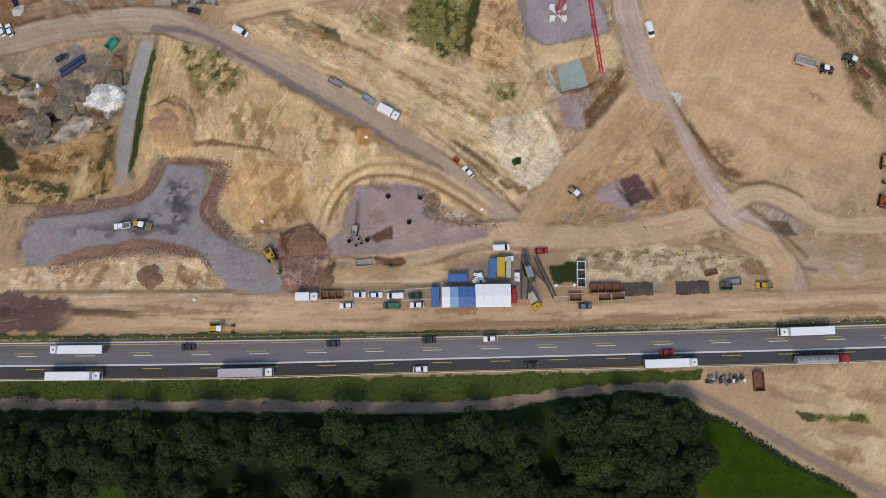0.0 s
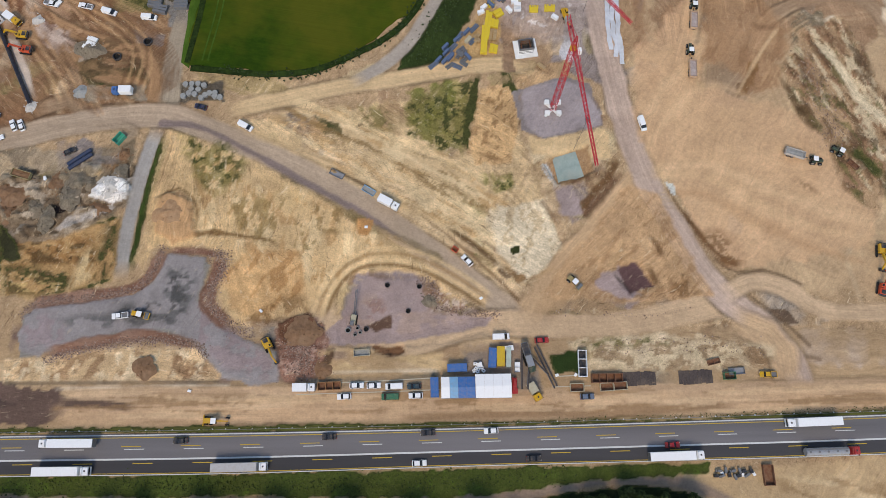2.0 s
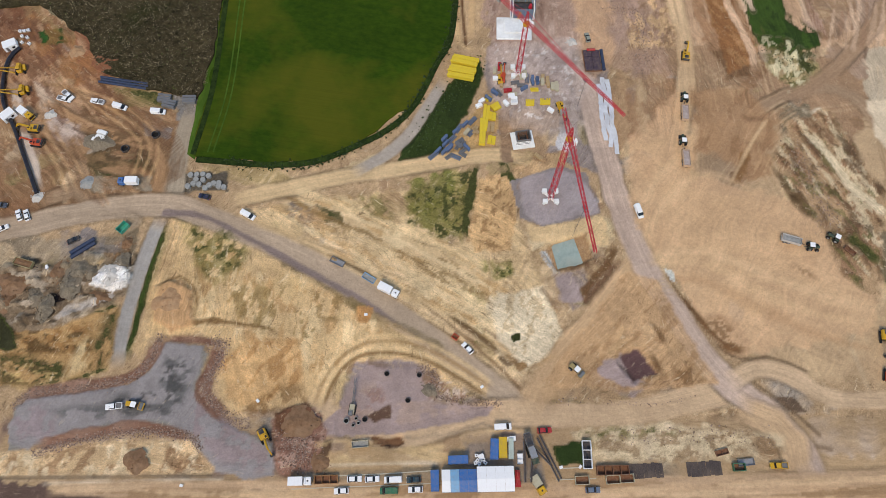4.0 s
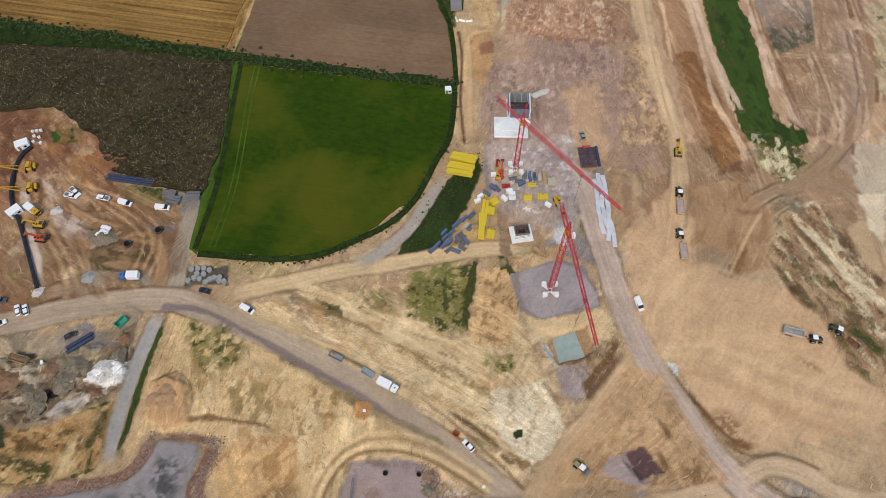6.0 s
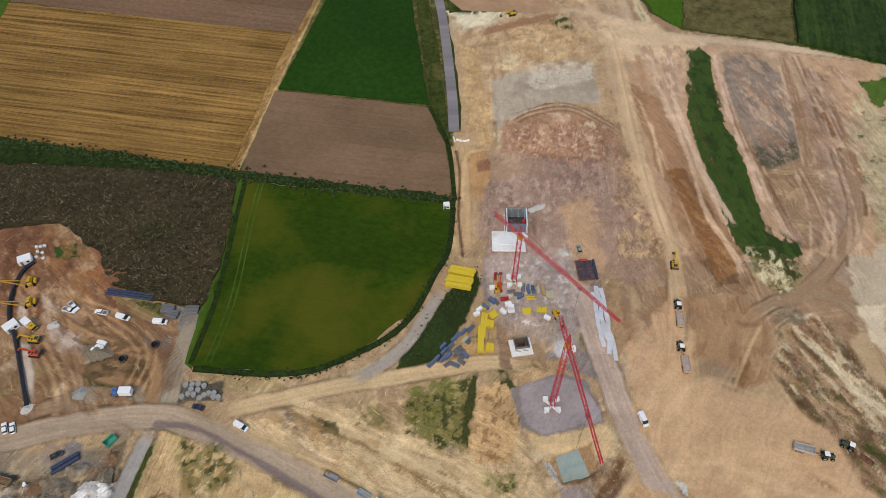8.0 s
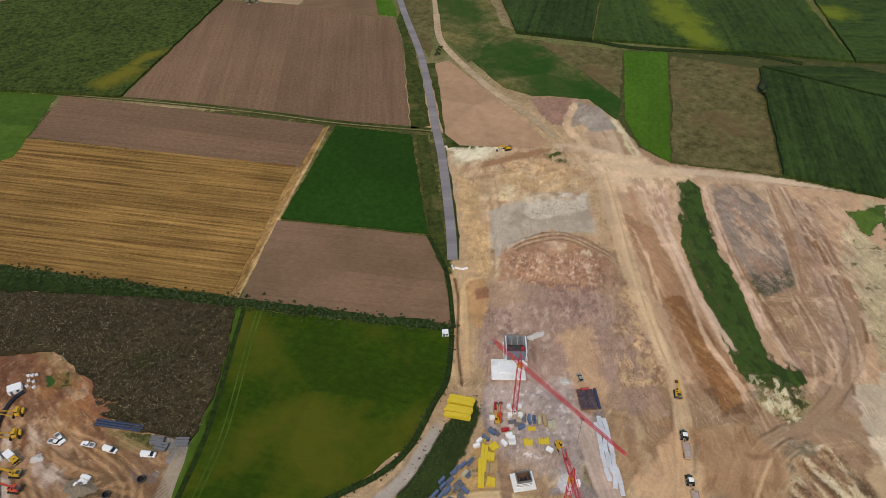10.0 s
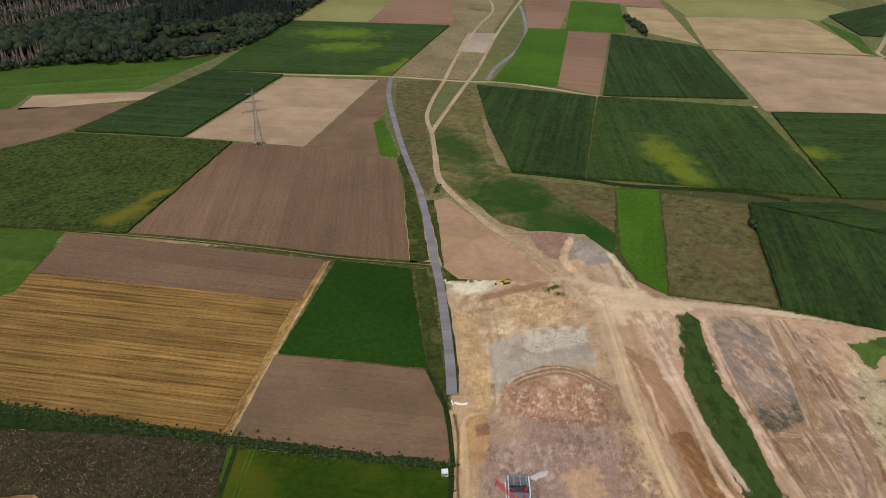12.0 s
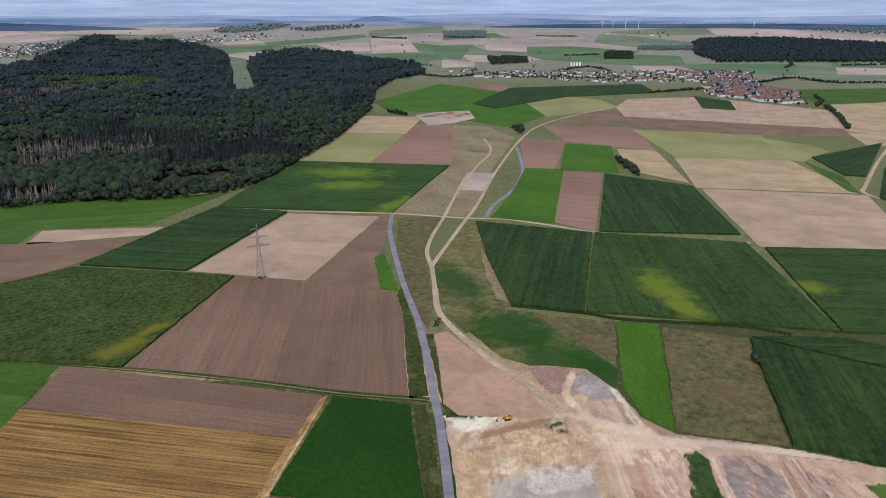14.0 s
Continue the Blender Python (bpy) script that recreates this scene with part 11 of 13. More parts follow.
def house(l, w, h, roof_h, roof, label):
    t = thing("house", label, "house", "houses of the village")
    part("wall", box(bmesh.new(), (l, w, h + 0.5), (0, 0, -0.5)), PLASTER, t)
    bm = bmesh.new()
    e = 0.5
    vs = [bm.verts.new(v) for v in ((-l / 2 - e, -w / 2 - e, h - 0.2), (l / 2 + e, -w / 2 - e, h - 0.2), (l / 2 + e, w / 2 + e, h - 0.2), (-l / 2 - e, w / 2 + e, h - 0.2), (-l / 2 - e, 0, h + roof_h), (l / 2 + e, 0, h + roof_h))]
    for f in ((0, 1, 5, 4), (2, 3, 4, 5), (3, 0, 4), (1, 2, 5), (3, 2, 1, 0)):
        bm.faces.new([vs[k] for k in f])
    r = part("roof", bm, roof, t)
    part("chimney", box(bmesh.new(), (0.6, 0.6, 1.6), (l * 0.2, 0.4, h + roof_h - 0.9)), ROOF_BROWN, r)
    for s in (-1, 1):
        for k in (-1, 1):
            part("window", box(bmesh.new(), (1.2, 0.06, 1.3), (k * l * 0.27, s * (w / 2 + 0.02), 1.1)), GLASS, t)
    part("door", box(bmesh.new(), (1.1, 0.06, 2.1), (0, -w / 2 - 0.02, 0)), DARK, t)
    return t


HOUSES = [house(15, 11, 6, 5, ROOF_RED, "white plastered house with a red tiled roof"), house(18, 12, 6.5, 5.5, ROOF_RED, "large white house with a red tiled roof"),
          house(13, 10, 6, 4.5, ROOF_GREY, "white house with a grey slate roof"), house(27, 14, 6.5, 5, ROOF_BROWN, "long barn with a brown tiled roof")]
VILLAGE = [([(987, 2654), (1184, 2620), (1055, 2263), (831, 1922), (769, 1923), (865, 2266)], 30), ([(974, 2265), (1043, 2002), (930, 1749), (866, 1796), (816, 1923)], 26), ([(636, 2693), (997, 2684), (893, 2342), (548, 2309)], 46),
           ([(164, 2651), (366, 2751), (402, 2563), (173, 2478)], 44), ([(361, 2716), (644, 2728), (548, 2309), (382, 2432)], 52), ([(61, 2763), (172, 2794), (162, 2615), (57, 2569)], 60),
           ([(-1283, 3720), (-1088, 3898), (-876, 4029), (-816, 3813), (-1022, 3651), (-1220, 3568)], 60), ([(-1853, 3146), (-1815, 3351), (-1733, 3502), (-1650, 3369), (-1635, 3003), (-1704, 2881)], 40), ([(962, 4006), (1368, 4004), (1286, 3753), (969, 3781)], 130)]
at_houses = {k: [] for k in range(4)}
rs = random.Random(31)
crowns = []
for n, (corners, g) in enumerate(VILLAGE):
    for x, y in scatter(corners, g, 100 + n):
        if rs.random() < 0.68:
            at_houses[rs.choice((0, 1, 2, 2, 2, 2, 3, 3))].append(pose(x, y, float(rise(x, y)), 0, 0, rs.choice((20, 110, 15, 105)) + rs.uniform(-12, 12)))
        if rs.random() < 0.8:
            crowns.append((x + rs.uniform(0.4, 0.7) * g, y + rs.uniform(-0.5, 0.5) * g))
            crowns.append((x + rs.uniform(-0.7, 0.7) * g, y + rs.uniform(-0.7, -0.4) * g))
for k in range(4):
    spread(HOUSES[k], at_houses[k])
wood("village_trees", np.array(crowns), BROADS, (7, 13), FAR_LEAF, "garden trees between the village houses", "trees", seed=41)


def silo():
    t = thing("silo", "white cylindrical farm silo behind the houses", "silo", "row of white silos")
    part("shell", rod(bmesh.new(), (0, 0, 0), (0, 0, 17), 3.2, 16), WHITE, t)
    part("cap", rod(bmesh.new(), (0, 0, 17), (0, 0, 18.6), 3.3, 16, 0.6), SILVER, t)
    return t


spread(silo(), [spot(p, 0, float(rise(*p))) for p in [(565, 2872), (577, 2874), (588, 2872), (599, 2869)]])


def wind_turbine():
    t = thing("wind_turbine", "distant white wind turbine on the skyline", "wind turbine", "wind turbines on the skyline")
    part("tower", rod(bmesh.new(), (0, 0, 0), (0, 0, 34), 0.9, 8, 0.5), WHITE, t)
    part("nacelle", box(bmesh.new(), (2.4, 1.2, 1.2), (0, 0, 33.5), bevel=0.3), WHITE, t)
    for k in range(3):
        a = k * 2.094 + 0.4
        part("blade", arm(bmesh.new(), (0, 1.3, 34), (16 * math.cos(a), 1.3, 34 + 16 * math.sin(a)), 0.2, 0.8, 0.25), WHITE, t)
    return t


spread(wind_turbine(), [pose(4300 * math.sin(a), 4300 * math.cos(a), float(rise(0, 4300)), 0, 0, 10) for a in (0.232, 0.246, 0.262, 0.279, 0.42, -0.50)])


def pylon():
    """A lattice transmission tower, 50 m high."""
    t = thing("transmission_tower", "tall grey steel lattice power pylon in the field", "pylon")
    part("lower_mast", lattice(bmesh.new(), (0, 0, 0), (0, 0, 24), 6.5, 2.6, 7, 0.14, (0, 1, 0)), GREY, t)
    part("upper_mast", lattice(bmesh.new(), (0, 0, 24), (0, 0, 50), 2.6, 0.5, 10, 0.11, (0, 1, 0)), GREY, t)
    for z, w in ((30, 10), (38, 8), (45, 5.5)):
        for s in (-1, 1):
            c = part("cross_arm", lattice(bmesh.new(), (s * 0.8, 0, z), (s * w, 0, z + 0.3), 1.3, 0.2, 5, 0.09), GREY, t)
            part("insulator", rod(bmesh.new(), (s * w, 0, z + 0.2), (s * w, 0, z - 1.8), 0.14, 6), DARK, c)
    for x in (-3.2, 3.2):
        for y in (-3.2, 3.2):
            part("footing", box(bmesh.new(), (1.2, 1.2, 0.7), (x, y, -0.2)), CONCRETE, t)
    return t


PYLON = pylon()
PYLON.matrix_world = pose(-148.8, 569.4, 0, 0, 0, 25)
wood("shrubs", np.array([(-148.8 + random.Random(k).uniform(-4, 4), 569.4 + random.Random(k + 50).uniform(-3, 3)) for k in range(14)]), BROADS, (1, 2), LEAF, "weeds round the pylon's feet", "shrubs", seed=8)
# ---- vehicles ----
spread(semi(WHITE, WHITE, "white articulated lorry with a box trailer on the motorway"),
       [way([(-103.9, -3.1), (-121.0, -3.2)], 0.32), way([(-121.7, -11.2), (-104.1, -11.1)], 0.32), way([(122.1, 2.9), (103.8, 2.2)], 0.32), way([(62.0, -7.5), (79.1, -6.9)], 0.32)])
spread(semi(paint("grey_white_tarpaulin", (200, 198, 196), 0.7), WHITE, "lorry with a greyish tarpaulin trailer on the motorway"), [way([(-68.6, -10.3), (-51.7, -9.9)], 0.32)])
spread(semi(SILVER, RED, "tanker lorry with a red cab and silver tank", True), [way([(109.6, -6.3), (125.1, -5.8)], 0.32)])
CAR_WHITE = car(WHITE, "white passenger car parked on the dusty ground")
spread(CAR_WHITE, [way(p) for p in ([(-28.3, 13.8), (-24.1, 13.9)], [(-22.9, 13.7), (-18.9, 13.9)], [(-27.8, 10.6), (-32.1, 10.4)], [(-5.8, 10.8), (-9.9, 10.7)], [(10.1, 51.9), (6.9, 55.4)], [(-144.6, 98.8), (-147.1, 103.9)], [(-142.1, 99.0), (-144.4, 103.9)], [(-151.8, 95.9), (-149.3, 97.1)])]
       + [way([(-8.8, -9.3), (-4.5, -9.1)], 0.32), way([(17.2, 0.3), (13.2, 0.1)], 0.32)])
spread(car(DARK, "dark grey car driving on the motorway", False), [way(p, 0.32) for p in ([(-76.9, -2.4), (-81.2, -2.6)], [(-31.9, -1.3), (-36.2, -1.5)], [(-2.0, -0.2), (-6.1, -0.4)], [(25.7, -8.0), (30.0, -7.8)])])
spread(car(RED, "small red car overtaking on the motorway", False), [way([(68.0, -4.2), (72.2, -4.0)], 0.32)])
spread(car(RED, "red car parked beside the site yard"), [way([(29.5, 27.7), (33.9, 27.9)])])
spread(car(NAVY, "dark blue car beside the concrete rings"), [way([(-79.8, 107.6), (-85.3, 109.1)])])
spread(car(DARK, "black car parked beside dark tanks"), [way([(-127.4, 91.0), (-123.3, 93.2)])])
spread(car(paint("dark_teal_paint", (34, 66, 76), 0.35), "dark teal car in the parked row"), [way([(-6.1, 13.7), (-10.6, 13.5)])])
spread(car(STEEL_BLUE, "grey blue car parked by the skips"), [way([(42.8, 10.3), (47.3, 10.4)])])
spread(van(WHITE, "white panel van parked on the earth"), [way(p) for p in ([(-12.2, 13.7), (-17.0, 13.5)], [(16.3, 28.8), (21.4, 29.0)], [(-69.4, 102.6), (-63.8, 99.4)], [(-121.5, 146.4), (-115.0, 144.3)], [(-106.9, 143.3), (-100.6, 142.8)], [(68.2, 104.5), (69.6, 99.1)])])
spread(van(GREEN, "green panel van in the parked row"), [way([(-13.3, 10.5), (-18.2, 10.4)])])
spread(pickup(WHITE, "white pickup truck with a grey load bed"), [way(p) for p in ([(-140.6, 152.3), (-135.9, 148.6)], [(-141.8, 149.4), (-137.0, 148.2)], [(-124.2, 146.9), (-129.8, 148.4)], [(-99.2, 36.0), (-104.0, 35.5)])])
spread(pickup(YELLOW, "yellow pickup truck with a grey load bed"), [way([(104.4, 16.9), (99.2, 17.0)])])
spread(pickup(paint("dark_grey_blue", (70, 84, 100)), "grey blue pickup at the yard's end"), [way([(-155.2, 105.4), (-151.7, 105.2)])])
spread(box_truck(WHITE, WHITE, "white box truck standing on the haul road", 7.5), [way([(-20.6, 74.9), (-13.8, 71.2)])])
spread(box_truck(BEIGE, YELLOW, "truck with a yellow cab by the yard", 6.0), [way([(27.6, 13.7), (29.9, 9.8)])])
spread(box_truck(WHITE, BLUE, "flatbed truck with a blue cab among the rubble", 7.0), [way([(-106.2, 113.8), (-112.9, 113.8)])])
spread(box_truck(WHITE, YELLOW, "white and yellow truck beside the pipe trench", 6.5), [way([(-155.3, 144.4), (-147.9, 139.3)])])
spread(tractor(TRACTOR_GREEN, "dark green tractor with a white roof"), [way(p) for p in ([(123.5, 88.5), (129.2, 87.6)], [(136.7, 89.9), (132.2, 92.8)], [(90.6, 145.3), (91.2, 150.6)], [(87.7, 127.1), (88.0, 132.2)])])
spread(tipper_trailer(paint("dusty_silver_paint", (206, 200, 192)), "dusty silver tipper trailer behind a tractor", CONCRETE), [way([(115.9, 91.6), (122.9, 89.3)])])
spread(tipper_trailer(paint("dusty_tan_paint", (214, 180, 150)), "dusty tan tipper trailer with a pale load", stone_material("pale_trailer_load", srgb(178, 160, 152), srgb(206, 192, 184))),
       [way([(89.7, 137.5), (90.5, 144.9)]), way([(87.7, 118.5), (88.1, 125.7)])])
TAN_EARTH = stone_material("sandy_earth", srgb(168, 128, 92), srgb(204, 164, 124))
EARTH_LOAD = stone_material("loose_earth", srgb(126, 94, 68), srgb(160, 124, 94))
spread(tipper_trailer(paint("yellow_grey_paint", (170, 156, 110)), "beige tipper trailer standing in the spoil yard", EARTH_LOAD), [way([(-143.0, 84.2), (-136.2, 82.2)])])
spread(excavator(YELLOW, "yellow crawler excavator on the site"),
       [way([(-55.7, 28.8), (-52.9, 23.9)]), way([(93.5, 163.9), (94.5, 170.2)]), way([(143.9, 59.7), (143.0, 53.1)]), way([(-144.6, 135.6), (-151.5, 136.2)]), way([(44.1, 344.2), (40.7, 343.1)])])
spread(excavator(ORANGE, "orange red crawler excavator on the site"), [way([(-142.1, 129.6), (-149.6, 130.6)]), way([(141.0, 41.6), (142.4, 46.5)])])
spread(pipelayer(YELLOW, "yellow pipelayer with a lattice side boom"), [way([(-157.9, 159.0), (-159.5, 165.1)]), way([(-154.5, 149.0), (-156.3, 155.5)])])
spread(roller(YELLOW, "yellow road roller on the gravel platform"), [way([(-98.1, 36.7), (-92.2, 35.4)])])
spread(grader(YELLOW, "yellow grader on the haul way"), [way([(-71.8, 3.4), (-66.3, 3.2)])])
spread(roller(paint("dusty_yellow", (168, 150, 100)), "small dusty roller on bare earth"), [way([(41.7, 47.5), (44.1, 45.2)])])

# ---- the site yard ----


def tent_bay(colour, label, l, w, h=3.4):
    """One bay of a storage shelter with a shallow roof."""
    t = thing("shelter_bay", label, "shelter", "bays of the yard shelter")
    bm = bmesh.new()
    vs = [bm.verts.new(v) for v in ((-l / 2, -w / 2, h), (l / 2, -w / 2, h), (l / 2, 0, h + 0.5), (-l / 2, 0, h + 0.5), (l / 2, w / 2, h), (-l / 2, w / 2, h))]
    bm.faces.new((vs[0], vs[1], vs[2], vs[3])), bm.faces.new((vs[3], vs[2], vs[4], vs[5]))
    thicken(bm, 0.12)
    part("roof", bm, colour, t)
    for x in (-1, 1):
        part("gutter", box(bmesh.new(), (l, 0.12, 0.12), (0, x * (w / 2 + 0.05), h - 0.1)), GREY, t)
        for y in (-1, 1):
            part("post", box(bmesh.new(), (0.14, 0.14, h), (x * (l / 2 - 0.1), y * (w / 2 - 0.1), 0)), GREY, t)
    part("back_wall", box(bmesh.new(), (l - 0.3, 0.08, h - 0.3), (0, w / 2 - 0.2, 0.1)), colour, t)
    return t


Y0 = (10.5, 13.4)
BAY_W = 7.2
u = math.radians(1.2)
for k, (colour, label, x0, x1) in enumerate(((WHITE, "white roofed shelter bay", 0.0, 2.75), (WHITE, "white roofed shelter bay", 2.78, 5.5), (WHITE, "white roofed shelter bay", 5.53, 8.25), (WHITE, "white roofed shelter bay", 8.28, 11.0),
                                             (BLUE, "blue roofed shelter bay", -2.7, -0.05), (BLUE, "blue roofed shelter bay", -5.3, -2.73), (PALE_BLUE, "pale blue roofed shelter bay", -7.9, -5.33),
                                             (WHITE, "pale roofed shelter bay", -10.5, -7.93))):
    b = tent_bay(colour, label, x1 - x0, BAY_W if k < 4 else 6.4, 3.4 if k < 4 else 2.9)
    b.matrix_world = pose(Y0[0] + (x0 + x1) / 2, Y0[1] + (x0 + x1) / 2 * 0.012 + (0 if k < 4 else -0.3), 0, 0, 0, 1.0)
spread(container(BLUE, "blue steel site container"), [way([(1.9, 19.0), (8.0, 19.2)]), way([(16.2, 25.0), (15.8, 19.3)]), way([(-2.1, 15.8), (-2.0, 10.5)])])
spread(container(paint("yellow_container_paint", (226, 186, 44)), "yellow steel site container"), [way([(18.6, 25.5), (18.5, 19.7)])])
spread(container(paint("pale_green_panel", (196, 212, 200)), "pale green narrow container beside the yellow one", (6.0, 1.5, 2.2)), [way([(21.1, 25.3), (20.9, 19.3)])])
spread(container(WHITE, "small white equipment box", (1.6, 1.6, 1.6), "equipment_box", "box"), [spot((23.7, 20.0)), spot((23.7, 18.6)), spot((21.8, 25.2), 5), spot((20.4, 25.0), 8), spot((12.0, 19.9), 12)])


def ibc(label="white plastic tank in a wire cage"):
    t = thing("tank", label, "tank", "white tanks in the yard")
    part("vessel", box(bmesh.new(), (1.1, 0.95, 0.95), (0, 0, 0.18), bevel=0.1), WHITE, t)
    part("pallet", box(bmesh.new(), (1.2, 1.0, 0.15), (0, 0, 0.02)), TIMBER, t)
    part("lid", rod(bmesh.new(), (0, 0, 1.12), (0, 0, 1.18), 0.16, 10), DARK, t)
    bm = bmesh.new()
    for x in (-0.58, 0, 0.58):
        for y in (-0.5, 0.5):
            rod(bm, (x, y, 0.1), (x, y, 1.15), 0.025, 4)
    part("cage", bm, GREY, t)
    return t


spread(ibc(), [spot(p, k * 17) for k, p in enumerate([(10.6, 20.4), (11.5, 20.2), (12.2, 20.5), (10.8, 19.0), (11.6, 18.7), (12.7, 19.2), (10.2, 18.2), (11.3, 18.0), (13.2, 18.3)])])


def screen_plant():
    """A mobile screening plant with a hopper and conveyors."""
    t = thing("screening_plant", "grey mobile screening plant with conveyors", "machine")
    tracks_pair(t, 4.5, 2.4, 0.5, 0.8)
    part("frame", box(bmesh.new(), (9.0, 2.0, 0.5), (0, 0, 1.0), bevel=0.05), DARK, t)
    part("hopper", box(bmesh.new(), (3.6, 1.6, 1.4), (2.8, 0, 1.6), taper=(1.2, 1.4), bevel=0.04), GREY, t)
    # dark sheet on the closed hopper, painted shade for its hollow
    part("hopper_dark_sheet", box(bmesh.new(), (3.9, 1.9, 0.06), (2.8, 0, 2.98)), DARK, t)
    part("screen_box", box(bmesh.new(), (3.4, 2.0, 1.2), (-1.2, 0, 2.0), tilt=0.15, bevel=0.05), SILVER, t)
    part("engine", box(bmesh.new(), (1.8, 2.0, 1.3), (-3.6, 0, 1.4), bevel=0.08), TRACTOR_GREEN, t)
    for a, b in (((-3, 0.6, 1.2), (-9, 3.5, 3.6)), ((0, -1, 1.4), (-6.5, -4, 3.4)), ((3, 1.2, 1.2), (-8.5, 5.0, 2.6))):
        c = part("conveyor", lattice(bmesh.new(), a, b, 0.5, 0.5, 8, 0.05), GREY, t)
        bm = arm(bmesh.new(), Vector(a) + Vector((0, 0, 0.4)), Vector(b) + Vector((0, 0, 0.4)), 0.45, 0.08, 0.08)
        part("belt", bm, MAT_DARK, c)
    return t


screen_plant().matrix_world = way([(28.5, 17.7), (25.9, 26.4)])


def lattice_beam(label):
    t = thing("conveyor_boom", label, "conveyor")
    part("truss", lattice(bmesh.new(), (-7, 0, 0.5), (7, 0, 0.5), 0.5, 0.4, 14, 0.05), GREY, t)
    part("belt", box(bmesh.new(), (14, 0.35, 0.05), (0, 0, 0.8)), MAT_DARK, t)
    return t


spread(lattice_beam("dark steel conveyor boom lying on the ground"), [way([(30.9, 24.6), (35.2, 15.2)]), way([(30.2, 23.6), (34.3, 14.7)])])


def pump():
    t = thing("concrete_pump", "red pump unit beside the white shelter", "machine")
    part("body", box(bmesh.new(), (4.2, 1.4, 1.1), (0, 0, 0.6), bevel=0.12), RED, t)
    part("hopper", box(bmesh.new(), (1.4, 1.6, 0.8), (-2.0, 0, 0.6), taper=(1.2, 1.2), bevel=0.05), RED, t)
    part("motor", rod(bmesh.new(), (0.2, 0, 1.7), (1.6, 0, 1.7), 0.45, 12), RED, t)
    for x in (-1.2, 1.2):
        for s in (-1, 1):
            wheel(t, (x, s * 0.75), 0.36)
    return t


pump().matrix_world = way([(22.7, 11.9), (22.7, 16.1)])
spread(skip(RUST, "rusty steel skip divided into four cells", (9.6, 2.7, 1.6), 4), [way([(46.7, 15.8), (56.2, 15.9)])])
spread(skip(BEIGE, "pale open skip with earth inside", (4.2, 2.4, 1.3), 1), [way([(40.2, 13.0), (43.9, 13.1)]), way([(49.4, 13.1), (53.2, 13.3)]), way([(53.6, 13.4), (57.3, 13.6)])])
spread(skip(WHITE, "white steel frame box with three open cells", (8.2, 2.6, 1.5), 3, inside=DARK), [way([(44.1, 23.5), (44.0, 17.3)])])
spread(skip(paint("orange_brown_frame", (168, 118, 70)), "orange brown steel frame skip", (7.0, 2.4, 1.2), 3), [way([(-37.8, 13.6), (-31.4, 13.8)])])
spread(box_truck(WHITE, WHITE, "white truck with an open dark bed in the parked row", 7.0), [way([(-45.3, 13.2), (-39.1, 13.3)])])
spread(skip(PALE_BLUE, "pale blue steel tray beside the haul road", (4.6, 2.0, 0.5), 1, "steel_tray", "tray", CONCRETE), [way([(-26.0, 79.0), (-22.0, 76.5)])])
spread(skip(BEIGE, "shallow concrete mixing trough", (5.0, 2.0, 0.8), 1, "trough", "trough", CONCRETE), [way([(-26.9, 23.8), (-22.9, 24.1)])])
spread(skip(RUST, "rusty narrow skip beside the sandy field", (6.0, 3.0, 1.3), 1), [way([(98.3, -11.0), (98.4, -14.8)])])
spread(skip(GREEN, "green waste skip at the yard's edge", (3.6, 2.2, 1.4), 1), [way([(88.2, 16.5), (91.1, 16.6)])])
spread(skip(TEAL, "bright teal dump skip on the gravel", (4.0, 2.4, 1.5), 1, inside=TEAL), [way([(-110.1, 95.1), (-108.0, 97.8)])])
spread(skip(RUST, "rusty steel frame lying on the verge", (4.0, 1.6, 0.6), 2, "rusty_rack", "rack"), [way([(82.7, 20.3), (88.0, 21.6)]), way([(137.0, 88.6), (140.9, 84.5)])])
spread(skip(GREY, "grey flat trailer on the verge", (5.0, 2.0, 0.5), 1, "flat_trailer", "trailer", SILVER), [way([(90.1, 17.8), (94.3, 18.2)]), way([(-37.3, 84.9), (-32.4, 82.4)])])
spread(skip(ORANGE, "small orange skip on the roadside", (2.0, 1.5, 0.9), 1), [way([(3.6, 58.1), (5.6, 56.6)])])


def steel_mats(label, rows=9, width=6.0):
    """Rows of dark steel mats laid side by side."""
    t = thing("mat_stack", label, "steel mats", "stored steel mats")
    rnd = random.Random(rows)
    for k in range(rows):
        part("mat", box(bmesh.new(), (1.15, width * rnd.uniform(0.92, 1.0), 0.12), (-rows * 0.6 + k * 1.18, rnd.uniform(-0.2, 0.2), 0.02), turn=rnd.uniform(-0.03, 0.03), bevel=0.03), MAT_DARK, t)
    return t


spread(steel_mats("dark steel mats laid out on the verge", 9, 4.4), [way([(58.1, 15.8), (66.5, 15.9)]), way([(75.2, 16.2), (85.0, 16.5)])])

# ---- pipes, rings, stacks ----


def pipe_bundle(n, length, r, material, label):
    t = thing("pipe_bundle", label, "pipes")
    for k in range(n):
        bm = rod(bmesh.new(), (-length / 2 + (k % 2) * 0.5, (k - n / 2) * r * 2.15, r + 0.1), (length / 2 + (k % 2) * 0.5, (k - n / 2) * r * 2.15, r + 0.1), r, 12)
        part("pipe", bm, material, t)
    for x in (-0.35, 0.35):
        part("bearer", box(bmesh.new(), (0.2, n * r * 2.3, 0.12), (x * length, -r, 0)), TIMBER, t)
    return t


spread(pipe_bundle(3, 18.5, 0.5, PIPE_BLUE, "three long dark blue pipes on timber bearers"), [way([(-127.7, 158.1), (-109.7, 154.9)])])
spread(pipe_bundle(2, 9.0, 0.7, PIPE_BLUE, "two dark blue grey pipes lying in gravel"), [way([(-126.3, 86.4), (-118.0, 92.6)])])


